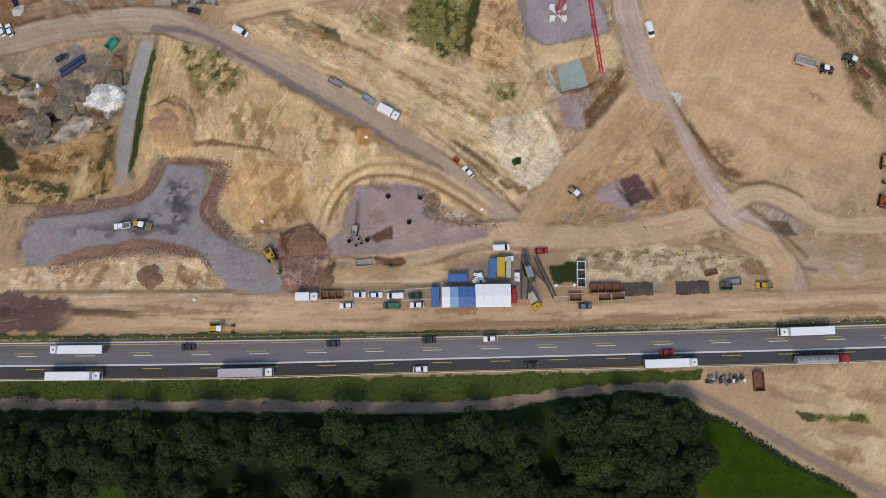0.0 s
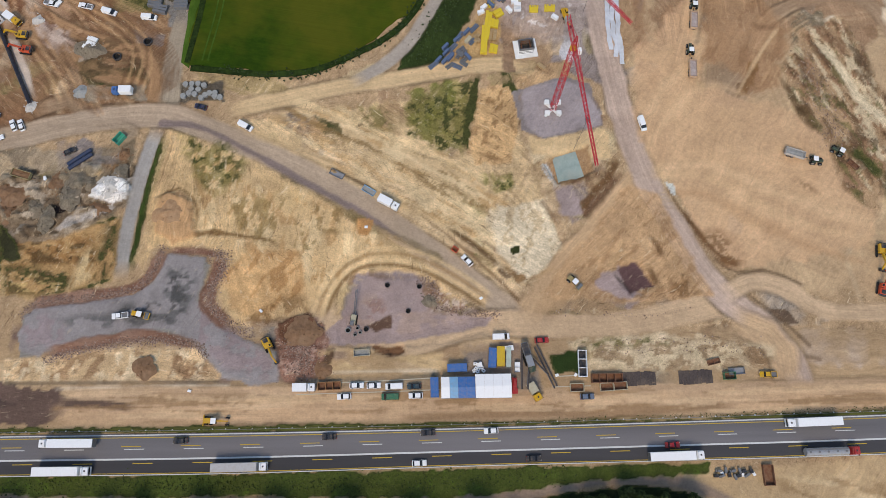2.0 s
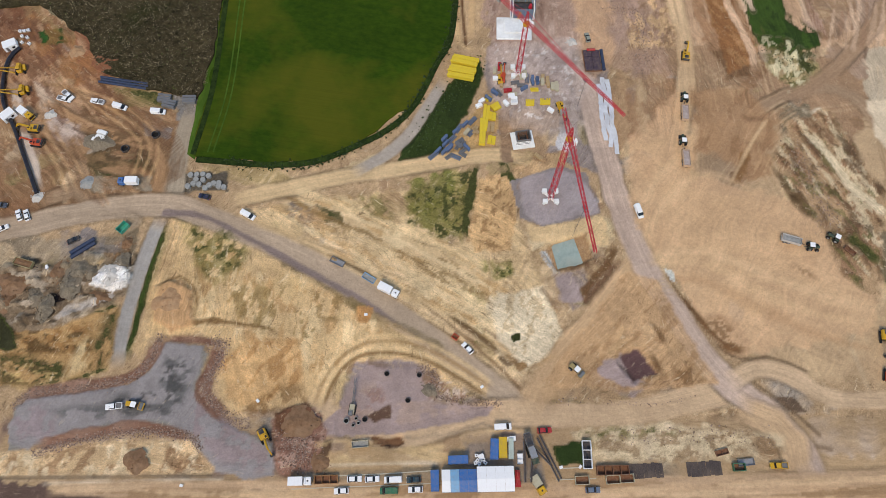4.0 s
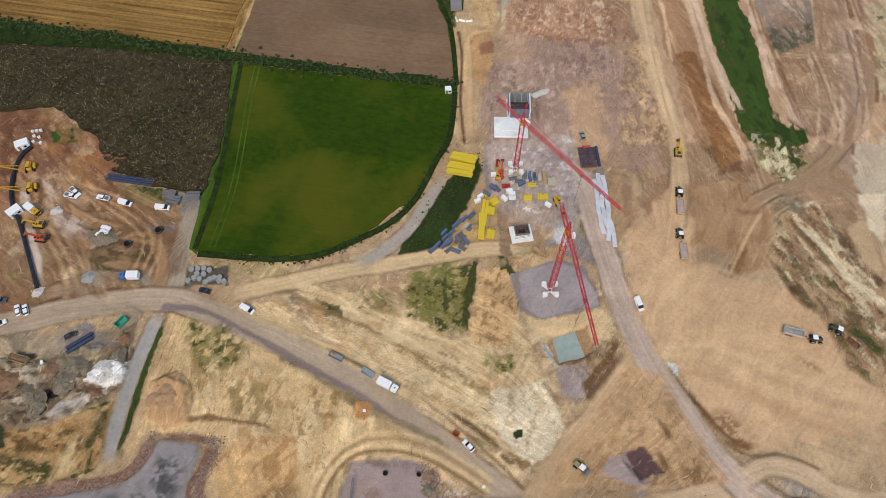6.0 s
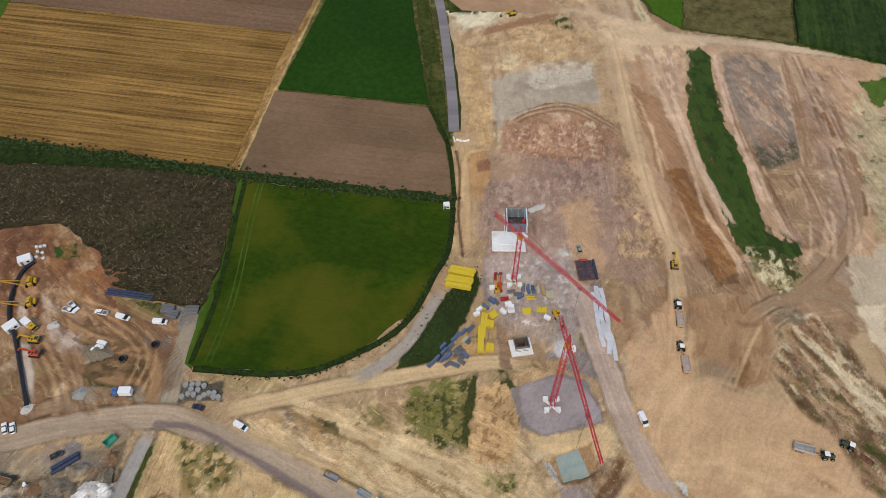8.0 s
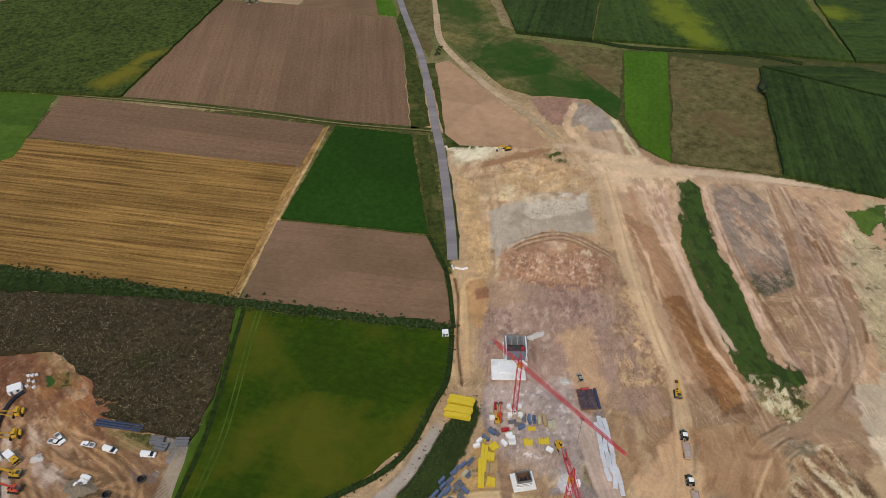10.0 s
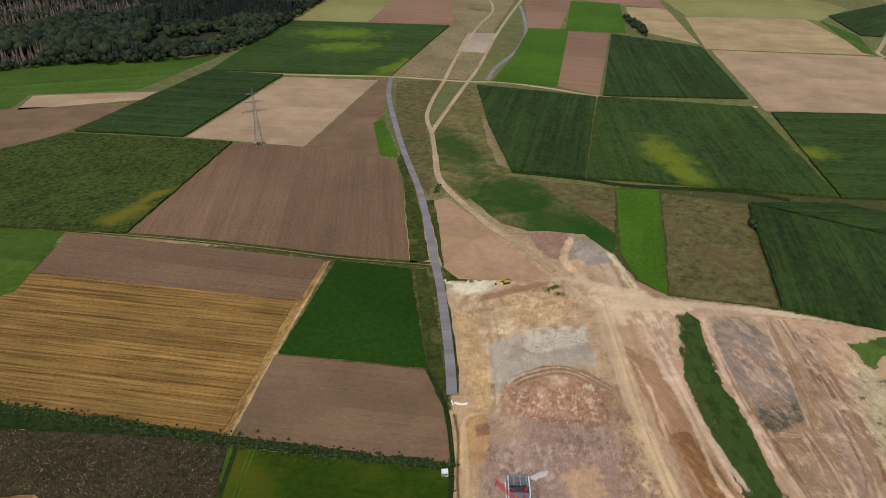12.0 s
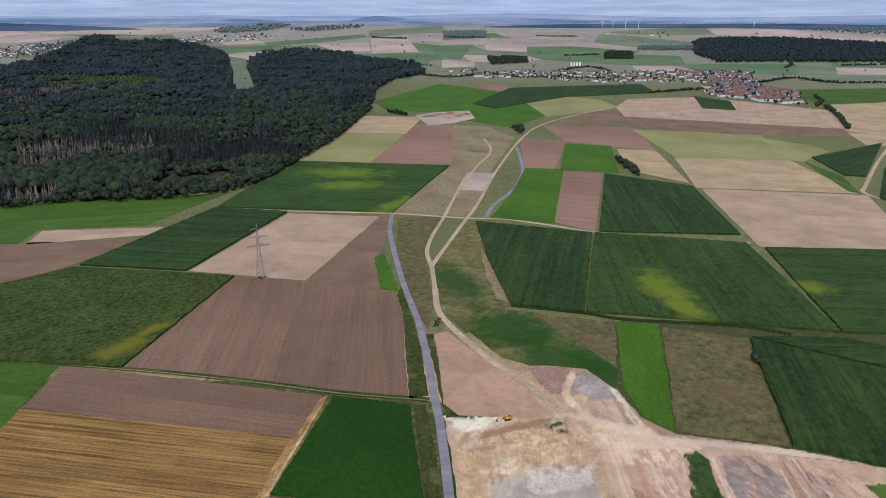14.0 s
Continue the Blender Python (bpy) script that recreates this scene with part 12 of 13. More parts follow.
def pipeline(line, r, label):
    p = resample(line, 3.0)
    t = thing("pipeline", label, "pipeline")
    for a, b in zip(p, p[1:]):
        bm = bmesh.new()
        rod(bm, (*a, r + ground_z(*a)), (*(b + (b - a) * 0.02), r + ground_z(*b)), r, 14)
        part("pipe_section", bm, PIPE_BLACK, t)
    return t


pipeline([(-161.0, 172.1), (-163.9, 167.4), (-164.0, 157.0), (-161.3, 146.5), (-155.3, 136.5), (-149.1, 124.5), (-144.4, 115.5), (-141.6, 110.0)], 0.75, "long black coated pipeline in its trench")


def concrete_ring(label):
    t = thing("concrete_ring", label, "concrete ring", "concrete rings beside the road")
    part("shell", ring(bmesh.new(), 0.98, 0.8, 1.0), CONCRETE, t)
    part("cover", rod(bmesh.new(), (0, 0, 0.86), (0, 0, 0.94), 0.81, 14), CONCRETE, t)
    return t


spread(concrete_ring("pale grey round concrete manhole ring"), [spot(p, 30 * k) for k, p in enumerate([(-88.5, 116.8), (-86.4, 117.0), (-84.2, 117.0), (-82.1, 116.4), (-83.9, 114.8), (-87.2, 113.5), (-89.0, 112.4), (-85.1, 113.1), (-82.8, 111.7), (-81.5, 112.8), (-80.0, 113.5), (-78.1, 112.2), (-76.3, 111.9), (-78.1, 113.5), (-86.3, 115.0)])])


def open_ring(label, shell=DARK):
    t = thing("shaft_ring", label, "shaft ring")
    part("shell", ring(bmesh.new(), 1.5, 1.2, 0.9), shell, t)
    part("shaft_floor", rod(bmesh.new(), (0, 0, 0.02), (0, 0, 0.06), 1.2, 14), RUBBER, t)
    return t


spread(open_ring("black round shaft ring standing in the ground"), [spot((-103.4, 133.4)), spot((-113.5, 127.6))] + [spot(p) @ Matrix.Diagonal((0.55, 0.55, 0.6, 1)) for p in [(-17.3, 45.7), (-7.0, 45.3), (-10.5, 37.3), (-23.8, 31.5)]])


def block_stack(material, label, n, size, seed, category="stack", name="stack", jitter=0.1, cols=1, gap=0.25):
    """Beams or boards in layers, each piece its own."""
    t = thing(name, label, category)
    rnd = random.Random(seed)
    l, w, h = size
    for k in range(n):
        i, j = k % cols, k // cols
        part("piece", box(bmesh.new(), (l * rnd.uniform(0.92, 1.0), w, h), (rnd.uniform(-jitter, jitter), (i - (cols - 1) / 2) * (w + gap), 0.1 + j * (h + 0.03)), turn=rnd.uniform(-0.02, 0.02), bevel=0.03), material, t)
    return t


beams = ([(4.9, 167.1), (15.1, 164.5)], [(3.9, 165.5), (14.6, 162.6)], [(3.2, 162.7), (14.5, 159.8)], [(3.0, 161.1), (13.3, 158.7)], [(2.7, 158.9), (13.0, 156.6)])
spread(block_stack(FORM_YELLOW, "long stack of bright yellow formwork beams", 6, (10.5, 0.85, 0.55), 3, "beams", cols=2, gap=0.06), [way(p) for p in beams])
spread(block_stack(FORM_YELLOW, "yellow formwork panels stacked on the verge", 6, (11, 1.1, 0.5), 4, "formwork", cols=2, gap=0.05), [way([(15.0, 127.1), (16.0, 140.4)]), way([(16.0, 134.8), (17.5, 144.7)])])
spread(block_stack(FORM_YELLOW, "short stack of yellow formwork panels", 4, (3.4, 1.4, 0.5), 5, "formwork", cols=2, gap=0.05), [way([(19.1, 143.7), (22.2, 145.7)]), way([(18.9, 138.7), (19.5, 142.2)]), way([(18.4, 128.9), (19.0, 132.3)])])
spread(block_stack(TIMBER, "stack of raw timber boards on the verge", 6, (4.2, 1.2, 0.3), 6, "timber", cols=2), [way([(18.2, 133.8), (18.8, 138.2)])])
rnd = random.Random(8)
SITE_STACKS = [block_stack(paint("dusty_blue_paint", (84, 112, 150)), "dusty blue steel formwork frames in a stack", 4, (3.0, 0.9, 0.4), 11, "formwork"), block_stack(GREY, "grey steel props stacked on the ground", 6, (3.2, 0.5, 0.3), 12, "steel props", cols=2),
               block_stack(TIMBER, "stack of timber boards on bearers", 5, (3.4, 1.2, 0.22), 13, "timber"), block_stack(FORM_YELLOW, "yellow timber formwork girders in a pile", 4, (2.8, 0.6, 0.3), 14, "formwork", cols=2),
               block_stack(BEIGE, "pale beige panels stacked on the gravel", 4, (2.8, 1.3, 0.3), 15, "panels"), block_stack(STEEL_BLUE, "grey blue steel beams in a pile", 5, (4.2, 0.4, 0.35), 16, "steel beams", cols=3),
               block_stack(RED, "red steel panels stacked on the gravel", 3, (3.2, 1.2, 0.4), 17, "panels"), block_stack(WHITE, "white boxed material on a pallet", 2, (2.6, 1.3, 0.7), 18, "boxes")]
STACK_LINES = []
STACK_LINES += [
    [(34.2, 159.1), (35.4, 152.1)] + [(36.2, 159.1), (37.2, 152.7)] + [(30.7, 152.2), (32.5, 153.2)] + [(0.7, 127.4), (3.2, 130.3)] + [(2.1, 125.5), (4.6, 128.3)] + [(0.5, 124.6), (2.6, 126.9)],
    [(19.8, 152.8), (21.4, 150.2)] + [(21.1, 152.3), (23.1, 149.1)] + [(5.7, 126.9), (7.2, 129.3)] + [(7.3, 127.6), (9.0, 130.2)] + [(5.9, 129.3), (8.4, 131.2)] + [(7.7, 125.5), (9.2, 126.9)],
    [(40.3, 158.2), (41.0, 151.6)] + [(12.2, 133.1), (13.6, 136.0)] + [(34.4, 124.9), (36.3, 123.0)] + [(-103.5, 149.3), (-101.0, 149.3)],
    [(33.7, 152.4), (36.8, 152.4)] + [(32.2, 145.9), (35.0, 145.9)] + [(38.3, 146.9), (40.6, 146.9)] + [(16.8, 147.1), (19.0, 149.7)]]
STACK_LINES += [
    [(38.4, 159.1), (38.7, 152.1)] + [(42.3, 156.3), (42.7, 150.5)] + [(43.7, 156.9), (44.0, 151.0)] + [(32.0, 162.4), (32.6, 155.6)] + [(8.5, 132.4), (11.1, 135.6)],
    [(2.6, 129.3), (5.8, 132.9)] + [(5.8, 134.1), (7.7, 137.1)] + [(10.7, 137.5), (12.9, 140.0)] + [(-94.0, 149.7), (-92.3, 149.7)] + [(-93.8, 147.8), (-92.1, 147.8)],
    [(23.2, 151.5), (27.6, 152.0)],
    [(25.1, 149.1), (28.1, 149.6)] + [(25.8, 146.2), (29.4, 146.7)] + [(20.5, 157.1), (21.8, 157.1)] + [(13.3, 144.6), (15.6, 145.6)] + [(24.1, 146.5), (24.9, 145.5)]]
MORE_LINES = [
    [(35.0, 158.5), (34.7, 154.5), (36.9, 157.7), (36.6, 154.0), (18.9, 152.1), (22.0, 149.4), (16.7, 149.5), (19.4, 146.9), (0.4, 129.6), (2.9, 132.5), (4.6, 133.2), (7.1, 135.4), (7.8, 135.6), (10.6, 138.6), (-1.7, 124.9), (0.4, 127.2), (8.6, 128.4), (10.6, 126.0), (2.4, 126.7), (4.5, 128.6)],
    [(29.2, 154.1), (32.0, 154.0), (26.7, 155.1), (30.0, 155.6), (2.0, 123.0), (4.4, 124.8), (5.8, 129.6), (7.8, 127.6), (6.9, 125.7), (9.3, 123.8)],
    [(39.0, 159.3), (38.6, 155.0), (40.7, 158.5), (40.3, 154.0), (14.0, 133.1), (11.9, 135.6), (23.3, 156.8), (23.1, 153.1)],
    [(32.7, 148.3), (32.5, 144.9), (34.5, 148.3), (34.2, 144.9), (38.2, 149.0), (37.8, 144.9), (40.5, 149.0), (40.2, 144.9), (32.0, 146.5), (35.0, 146.5), (37.5, 146.4), (40.8, 146.4), (34.3, 152.4), (36.9, 152.4)],
    [(42.4, 155.8), (42.0, 151.3), (44.1, 155.0), (43.7, 150.8), (25.3, 149.9), (29.6, 149.9), (20.9, 163.3), (20.7, 157.9), (24.4, 161.3), (24.1, 156.8), (30.9, 159.9), (30.7, 156.2)],
    [(33.1, 159.9), (32.8, 155.1), (10.0, 132.4), (13.0, 135.4), (4.4, 124.4), (6.9, 123.2), (-3.8, 123.0), (-1.3, 125.3)],
    [(22.8, 164.9), (22.5, 160.0)],
    [(26.2, 146.3), (28.7, 146.3), (25.8, 148.1), (29.3, 148.1), (39.9, 143.6), (41.7, 142.3), (14.6, 146.4), (16.4, 147.9)]]
for k, line in enumerate(a + b for a, b in zip(STACK_LINES, MORE_LINES)):
    spread(SITE_STACKS[k], [way(line[i:i + 2]) for i in range(0, len(line), 2)])
spread(block_stack(GREY, "grey kerb stones stacked on pallets", 12, (5.0, 0.9, 0.35), 19, "kerb stones", cols=3), [way([(-94.9, 148.2), (-91.0, 148.2)]), way([(-102.2, 146.8), (-98.2, 145.9)]), way([(-104.5, 149.1), (-100.1, 148.5)])])
spread(block_stack(WHITE_CONCRETE, "broken pale concrete slabs lying about", 5, (3.0, 1.4, 0.35), 23, "concrete slabs", cols=2, jitter=0.8), [way([(-124.7, 132.1), (-122.5, 131.0)]), way([(-122.2, 133.3), (-124.4, 134.2)])])

# ---- the bridge site ----


def tower_crane(h, jib, tail, turn, label):
    """A red slewing crane on a ballasted cross base."""
    t = thing("tower_crane", label, "crane", "tower cranes")
    for a in (0, 90):
        bm = box(bmesh.new(), (7.5, 0.9, 0.6), (0, 0, 0.2), turn=math.radians(a + 45), bevel=0.05)
        part("base_beam", bm, WHITE_CONCRETE, t)
    for x in (-1, 1):
        for y in (-1, 1):
            part("ballast_block", box(bmesh.new(), (1.6, 1.6, 1.3), (x * 2.0, y * 2.0, 0.8), bevel=0.08), WHITE_CONCRETE, t)
    part("mast", lattice(bmesh.new(), (0, 0, 0.6), (0, 0, h), 1.7, 1.5, int(h / 2.4), 0.1, (0, 1, 0)), CRANE_RED, t)
    c, s = math.cos(math.radians(turn)), math.sin(math.radians(turn))
    at = lambda d, z: (c * d, s * d, z)
    j = part("jib", lattice(bmesh.new(), at(0.5, h + 1.0), at(jib, h + 0.6), 1.05, 0.7, int(jib / 2.2), 0.1), CRANE_RED, t)
    part("trolley", box(bmesh.new(), (1.4, 1.2, 0.4), at(jib * 0.62, h - 0.2), turn=math.radians(turn)), GREY, j)
    part("hoist_rope", rod(bmesh.new(), at(jib * 0.62, h - 0.2), at(jib * 0.62, h * 0.45), 0.06, 5), DARK, j)
    k = part("counter_jib", lattice(bmesh.new(), at(-0.5, h + 1.0), at(-tail, h + 1.0), 1.1, 1.0, max(3, int(tail / 2.4)), 0.1), CRANE_RED, t)
    part("counterweight", box(bmesh.new(), (1.6, 1.8, 1.6), at(-tail + 0.8, h - 0.6), turn=math.radians(turn), bevel=0.06), CONCRETE, k)
    part("slewing_ring", rod(bmesh.new(), (0, 0, h - 0.3), (0, 0, h + 0.3), 1.1, 14), YELLOW, t)
    part("cabin", box(bmesh.new(), (1.6, 1.2, 1.9), (c * 1.2 - s * 1.5, s * 1.2 + c * 1.5, h - 1.0), turn=math.radians(turn), taper=(0.85, 0.95), bevel=0.08), WHITE, t)
    apex = lattice(bmesh.new(), at(0, h + 0.8), at(0, h + 6.0), 1.2, 0.4, 3, 0.1, (0, 1, 0))
    part("apex", apex, CRANE_RED, t)
    part("jib_tie", rod(bmesh.new(), at(0, h + 5.9), at(jib * 0.6, h + 1.4), 0.07, 5), CRANE_RED, t)
    part("counter_tie", rod(bmesh.new(), at(0, h + 5.9), at(-tail + 1, h + 1.6), 0.07, 5), CRANE_RED, t)
    return t


A_BASE, A_TIP, A_TAIL = (29.6, 159.7), (59.4, 122.6), (19.4, 170.3)
a_dir = math.degrees(math.atan2(A_TIP[1] - A_BASE[1], A_TIP[0] - A_BASE[0]))
tower_crane(28, math.dist(A_TIP, A_BASE), math.dist(A_TAIL, A_BASE), a_dir, "red lattice tower crane with a long jib").matrix_world = spot(A_BASE, 0)
B_BASE, B_TIP, B_TAIL = (38.5, 107.4), (43.0, 70.8), (36.3, 117.2)
b_dir = math.degrees(math.atan2(B_TIP[1] - B_BASE[1], B_TIP[0] - B_BASE[0]))
tower_crane(40, math.dist(B_TIP, B_BASE), math.dist(B_TAIL, B_BASE), b_dir, "tall red lattice tower crane on a gravel pad").matrix_world = spot(B_BASE, 0)


def abutment():
    """A half-built bridge pier: a poured footing and a formwork box open at the top."""
    t = thing("bridge_pier", "half built concrete bridge pier with open formwork", "bridge pier")
    part("footing", box(bmesh.new(), (13.6, 10.4, 1.0), (0, 0, 0), bevel=0.25), WHITE_CONCRETE, t)
    part("footing_step", box(bmesh.new(), (9.4, 6.4, 0.7), (1.0, 0.6, 1.0), bevel=0.15), WHITE_CONCRETE, t)
    cx, cy, l, w, h = 3.4, 9.4, 8.2, 8.6, 5.6
    part("inner_floor", box(bmesh.new(), (l - 0.6, w - 0.6, 0.4), (cx, cy, 0)), DARK, t)
    part("pier_base", box(bmesh.new(), (l + 1.6, w + 1.6, 0.5), (cx, cy + 0.6, -0.3), bevel=0.1), WHITE_CONCRETE, t)
    for s in (-1, 1):
        long_wall = part("pier_wall", box(bmesh.new(), (0.5, w, h), (cx + s * l / 2, cy, 0), bevel=0.05), WHITE_CONCRETE, t)
        short_wall = part("pier_wall", box(bmesh.new(), (l - 0.5, 0.4, h), (cx, cy + s * w / 2, 0), bevel=0.05), CONCRETE, t)
        for k in range(6):
            part("formwork_panel", box(bmesh.new(), (0.2, 1.3, h + 0.2), (cx + s * (l / 2 + 0.36), cy - 3.5 + k * 1.4, 0.1)), STEEL_BLUE, long_wall)
        for k in range(5):
            part("formwork_panel", box(bmesh.new(), (1.4, 0.2, h + 0.2), (cx - 3.0 + k * 1.5, cy + s * (w / 2 + 0.31), 0.1)), STEEL_BLUE, short_wall)
    part("deck", box(bmesh.new(), (l - 0.6, 3.2, 0.2), (cx, cy - 2.4, h - 0.9)), DARK, t)
    for k in range(6):
        part("brace", box(bmesh.new(), (0.25, 4.6, 0.3), (cx - 3.2 + k * 1.28, cy + 1.8, h - 0.3)), (STEEL_BLUE, PALE_BLUE)[k % 2], t)
    for k in range(3):
        part("guard_rail", rod(bmesh.new(), (cx - 3.6, cy + 4.2 - k * 0.3, h + 0.4 + 0.35 * k), (cx + 3.6, cy + 4.2 - k * 0.3, h + 0.4 + 0.35 * k), 0.05, 5), YELLOW, t)
    part("concrete_bucket", rod(bmesh.new(), (cx + 2.6, cy - 2.6, h - 0.7), (cx + 2.6, cy - 2.6, h + 0.9), 0.8, 12, 0.5), CRANE_RED, t)
    part("ladder", box(bmesh.new(), (0.5, 0.1, 4.5), (cx - 2.0, cy - w / 2 - 0.5, 0.3), tilt=0.2), YELLOW, t)
    return t


abutment().matrix_world = spot((29.0, 180.4), -2)


def open_pier(label):
    t = thing("formwork_box", label, "formwork")
    part("footing", box(bmesh.new(), (8.0, 7.0, 0.8), (0, 0, 0), bevel=0.1), WHITE_CONCRETE, t)
    for k in range(4):
        a = k * math.pi / 2
        w, d = (5.0, 1.9) if k % 2 == 0 else (3.8, 2.5)
        p = part("side", box(bmesh.new(), (w, 0.3, 3.0), (-math.sin(a) * d, math.cos(a) * d, 0.8), turn=a), GREY, t)
        for s in (-1, 0, 1):
            part("waling", box(bmesh.new(), (w + 0.4, 0.2, 0.2), (-math.sin(a) * (d + 0.25), math.cos(a) * (d + 0.25), 1.6 + s * 0.9), turn=a), WHITE, p)
    part("reinforcement", lattice(bmesh.new(), (0, 0, 0.8), (0, 0, 3.6), 3.2, 3.0, 4, 0.09, (0, 1, 0)), RUST, t)
    part("inner_floor", box(bmesh.new(), (4.6, 3.6, 0.1), (0, 0, 0.82)), DARK, t)
    return t


open_pier("grey steel formwork box on a pale footing").matrix_world = way([(26.1, 130.3), (33.8, 131.4)])


def slab(name, corners, h, material, label, category, z=0.0, rough=0.0):
    """A poured slab with an uneven outline."""
    bm = bmesh.new()
    mid = np.mean(np.array(corners), 0)
    top = [bm.verts.new((x - mid[0], y - mid[1], h)) for x, y in corners]
    low = [bm.verts.new((x - mid[0], y - mid[1], -0.4)) for x, y in corners]
    f = bm.faces.new(top)
    for k in range(len(top)):
        bm.faces.new((low[k - 1], low[k], top[k], top[k - 1]))
    bmesh.ops.recalc_face_normals(bm, faces=bm.faces)
    ob = obj(name, bm, material)
    ob.matrix_world = pose(mid[0], mid[1], ground_z(*mid) + z)
    return tagged(ob, label, category)


slab("foundation_slab", [(37.9, 89.8), (45.9, 92.3), (48.4, 83.3), (39.9, 79.7)], 0.5, GREEN_CONCRETE, "pale greenish concrete foundation slab in a pit", "foundation")
slab("concrete_strip", [(32.9, 88.3), (34.2, 88.9), (39.8, 79.1), (38.3, 78.4)], 0.25, CONCRETE, "narrow grey concrete strip beside the pit", "concrete")


def fleece():
    """Sheets of pale fleece laid along the way, wrinkled."""
    line = [(61.2, 157.6), (61.7, 148.8), (61.5, 138.6), (62.1, 128.9), (62.3, 124.6)]
    p = resample(line, 0.9)
    t = thing("fleece_sheet", "pale grey fleece sheets spread along the haul road", "sheet")
    for lane in range(3):
        bm = bmesh.new()
        rows = []
        for k, q in enumerate(p[(3, 0, 1)[lane]:len(p) - (6, 3, 0)[lane]]):
            rows.append([bm.verts.new((q[0] + (lane - 1) * 1.75 + a * 1.65 + 0.7 * noise.noise((k * 0.17, lane * 5, 1)) + 0.25 * noise.noise((k * 0.7, lane * 7 + a, 2)), q[1], ground_z(*q) + 0.4 + 0.1 * noise.noise((k * 0.6, a * 4 + lane * 9, 3)))) for a in (-0.5, -0.25, 0, 0.25, 0.5)])
        for r, s in zip(rows, rows[1:]):
            for k in range(4):
                bm.faces.new((r[k], r[k + 1], s[k + 1], s[k]))
        thicken(bm, 0.04)
        part("sheet", bm, TARP, t)
    return t


fleece()


def low_loader():
    t = thing("low_loader", "dark purple steel platform with red gear", "trailer")
    for k in range(3):
        for j in range(2):
            part("deck_panel", box(bmesh.new(), (3.0, 3.0, 0.5), (-3.2 + k * 3.1, -1.6 + j * 3.1, 0.7 + 0.1 * j), bevel=0.05), PURPLE, t)
    part("side_tank", rod(bmesh.new(), (-4.6, -4.0, 0.9), (4.6, -4.0, 0.9), 0.65, 12), PIPE_BLUE, t)
    part("winch", rod(bmesh.new(), (4.4, -1.6, 1.5), (4.4, 1.6, 1.5), 0.5, 12), RED, t)
    part("frame", box(bmesh.new(), (9.8, 6.4, 0.35), (0, 0, 0.35), bevel=0.04), RUST, t)
    for x in (-3.0, -1.5, 2.5):
        for s in (-1, 1):
            wheel(t, (x, s * 2.6), 0.42, 0.4)
    return t


low_loader().matrix_world = way([(58.3, 159.0), (57.8, 171.3)])
spread(car(paint("grey_green_paint", (150, 158, 146)), "grey green car beside the steel platform"), [way([(57.6, 173.9), (57.0, 178.0)])])


def forklift(colour, label):
    t = thing("telehandler", label, "telehandler")
    part("body", box(bmesh.new(), (4.2, 2.0, 0.9), (0, 0, 0.6), bevel=0.12), colour, t)
    c = part("cab", box(bmesh.new(), (1.4, 0.9, 1.3), (-0.3, 0.5, 1.4), taper=(0.9, 0.9), bevel=0.06), GLASS, t)
    part("cab_roof", box(bmesh.new(), (1.4, 0.9, 0.08), (-0.3, 0.5, 2.68)), colour, c)
    part("boom", arm(bmesh.new(), (-1.8, -0.3, 1.9), (5.5, -0.3, 2.4), 0.4, 0.5, 0.35), colour, t)
    part("fork", box(bmesh.new(), (1.2, 1.3, 0.1), (6.0, -0.3, 1.6)), DARK, t)
    for x in (-1.4, 1.4):
        for s in (-1, 1):
            wheel(t, (x, s * 0.95), 0.6, 0.45)
    return t


spread(forklift(YELLOW, "yellow telehandler with a raised boom"), [way([(43.6, 147.2), (45.3, 141.3)]), way([(22.8, 154.6), (22.8, 158.6)])])
spread(forklift(ORANGE, "orange telehandler at the crane's foot"), [way([(23.4, 155.1), (23.9, 159.4)])])


def rig():
    """A small drilling rig with hoses and casings."""
    t = thing("drilling_rig", "dusty drilling rig with mast and casings", "drilling rig")
    tracks_pair(t, 3.4, 1.8, 0.45, 0.7)
    part("body", box(bmesh.new(), (3.0, 1.6, 1.2), (0, 0, 0.7), bevel=0.1), BEIGE, t)
    part("mast", lattice(bmesh.new(), (1.6, 0, 0.8), (9.5, 0.4, 3.2), 0.6, 0.5, 10, 0.06), GREY, t)
    part("power_pack", box(bmesh.new(), (1.4, 1.2, 1.1), (-1.4, 0.1, 1.5), bevel=0.08), GREY, t)
    return t


rig().matrix_world = way([(-28.2, 31.8), (-27.4, 37.2)])
spread(open_ring("grey casing ring beside the drilling rig", CONCRETE), [spot(p) @ Matrix.Diagonal((0.6, 0.6, 1.0, 1)) for p in [(-29.5, 31.1), (-26.5, 31.8), (-25.7, 30.4), (-27.3, 29.7)]])

# ---- heaps and rubble ----
heap("gravel_heap", "heap of white crushed stone in the spoil yard", "gravel", PALE_ROCK, 3.8, 0.8, 3, 60, (-109.3, 78.9), 1.4)
heap("gravel_heap", "patch of pale stone beside the track", "gravel", PALE_ROCK, 2.4, 0.8, 5, 10, (-143.7, 142.5))
heap("gravel_heap", "white stone bedding at the pipeline's end", "gravel", PALE_ROCK, 2.4, 0.9, 6, 16, (-141.4, 108.9))
heap("rubble_heap", "heap of broken concrete and stones", "rubble", RUBBLE, 4.2, 1.4, 8, 36, (-123.3, 130.8), 1.3)
heap("rubble_heap", "grey heap of rubble beside a shaft", "rubble", RUBBLE, 4.5, 1.8, 9, 40, (-119.6, 80.3), 1.6)
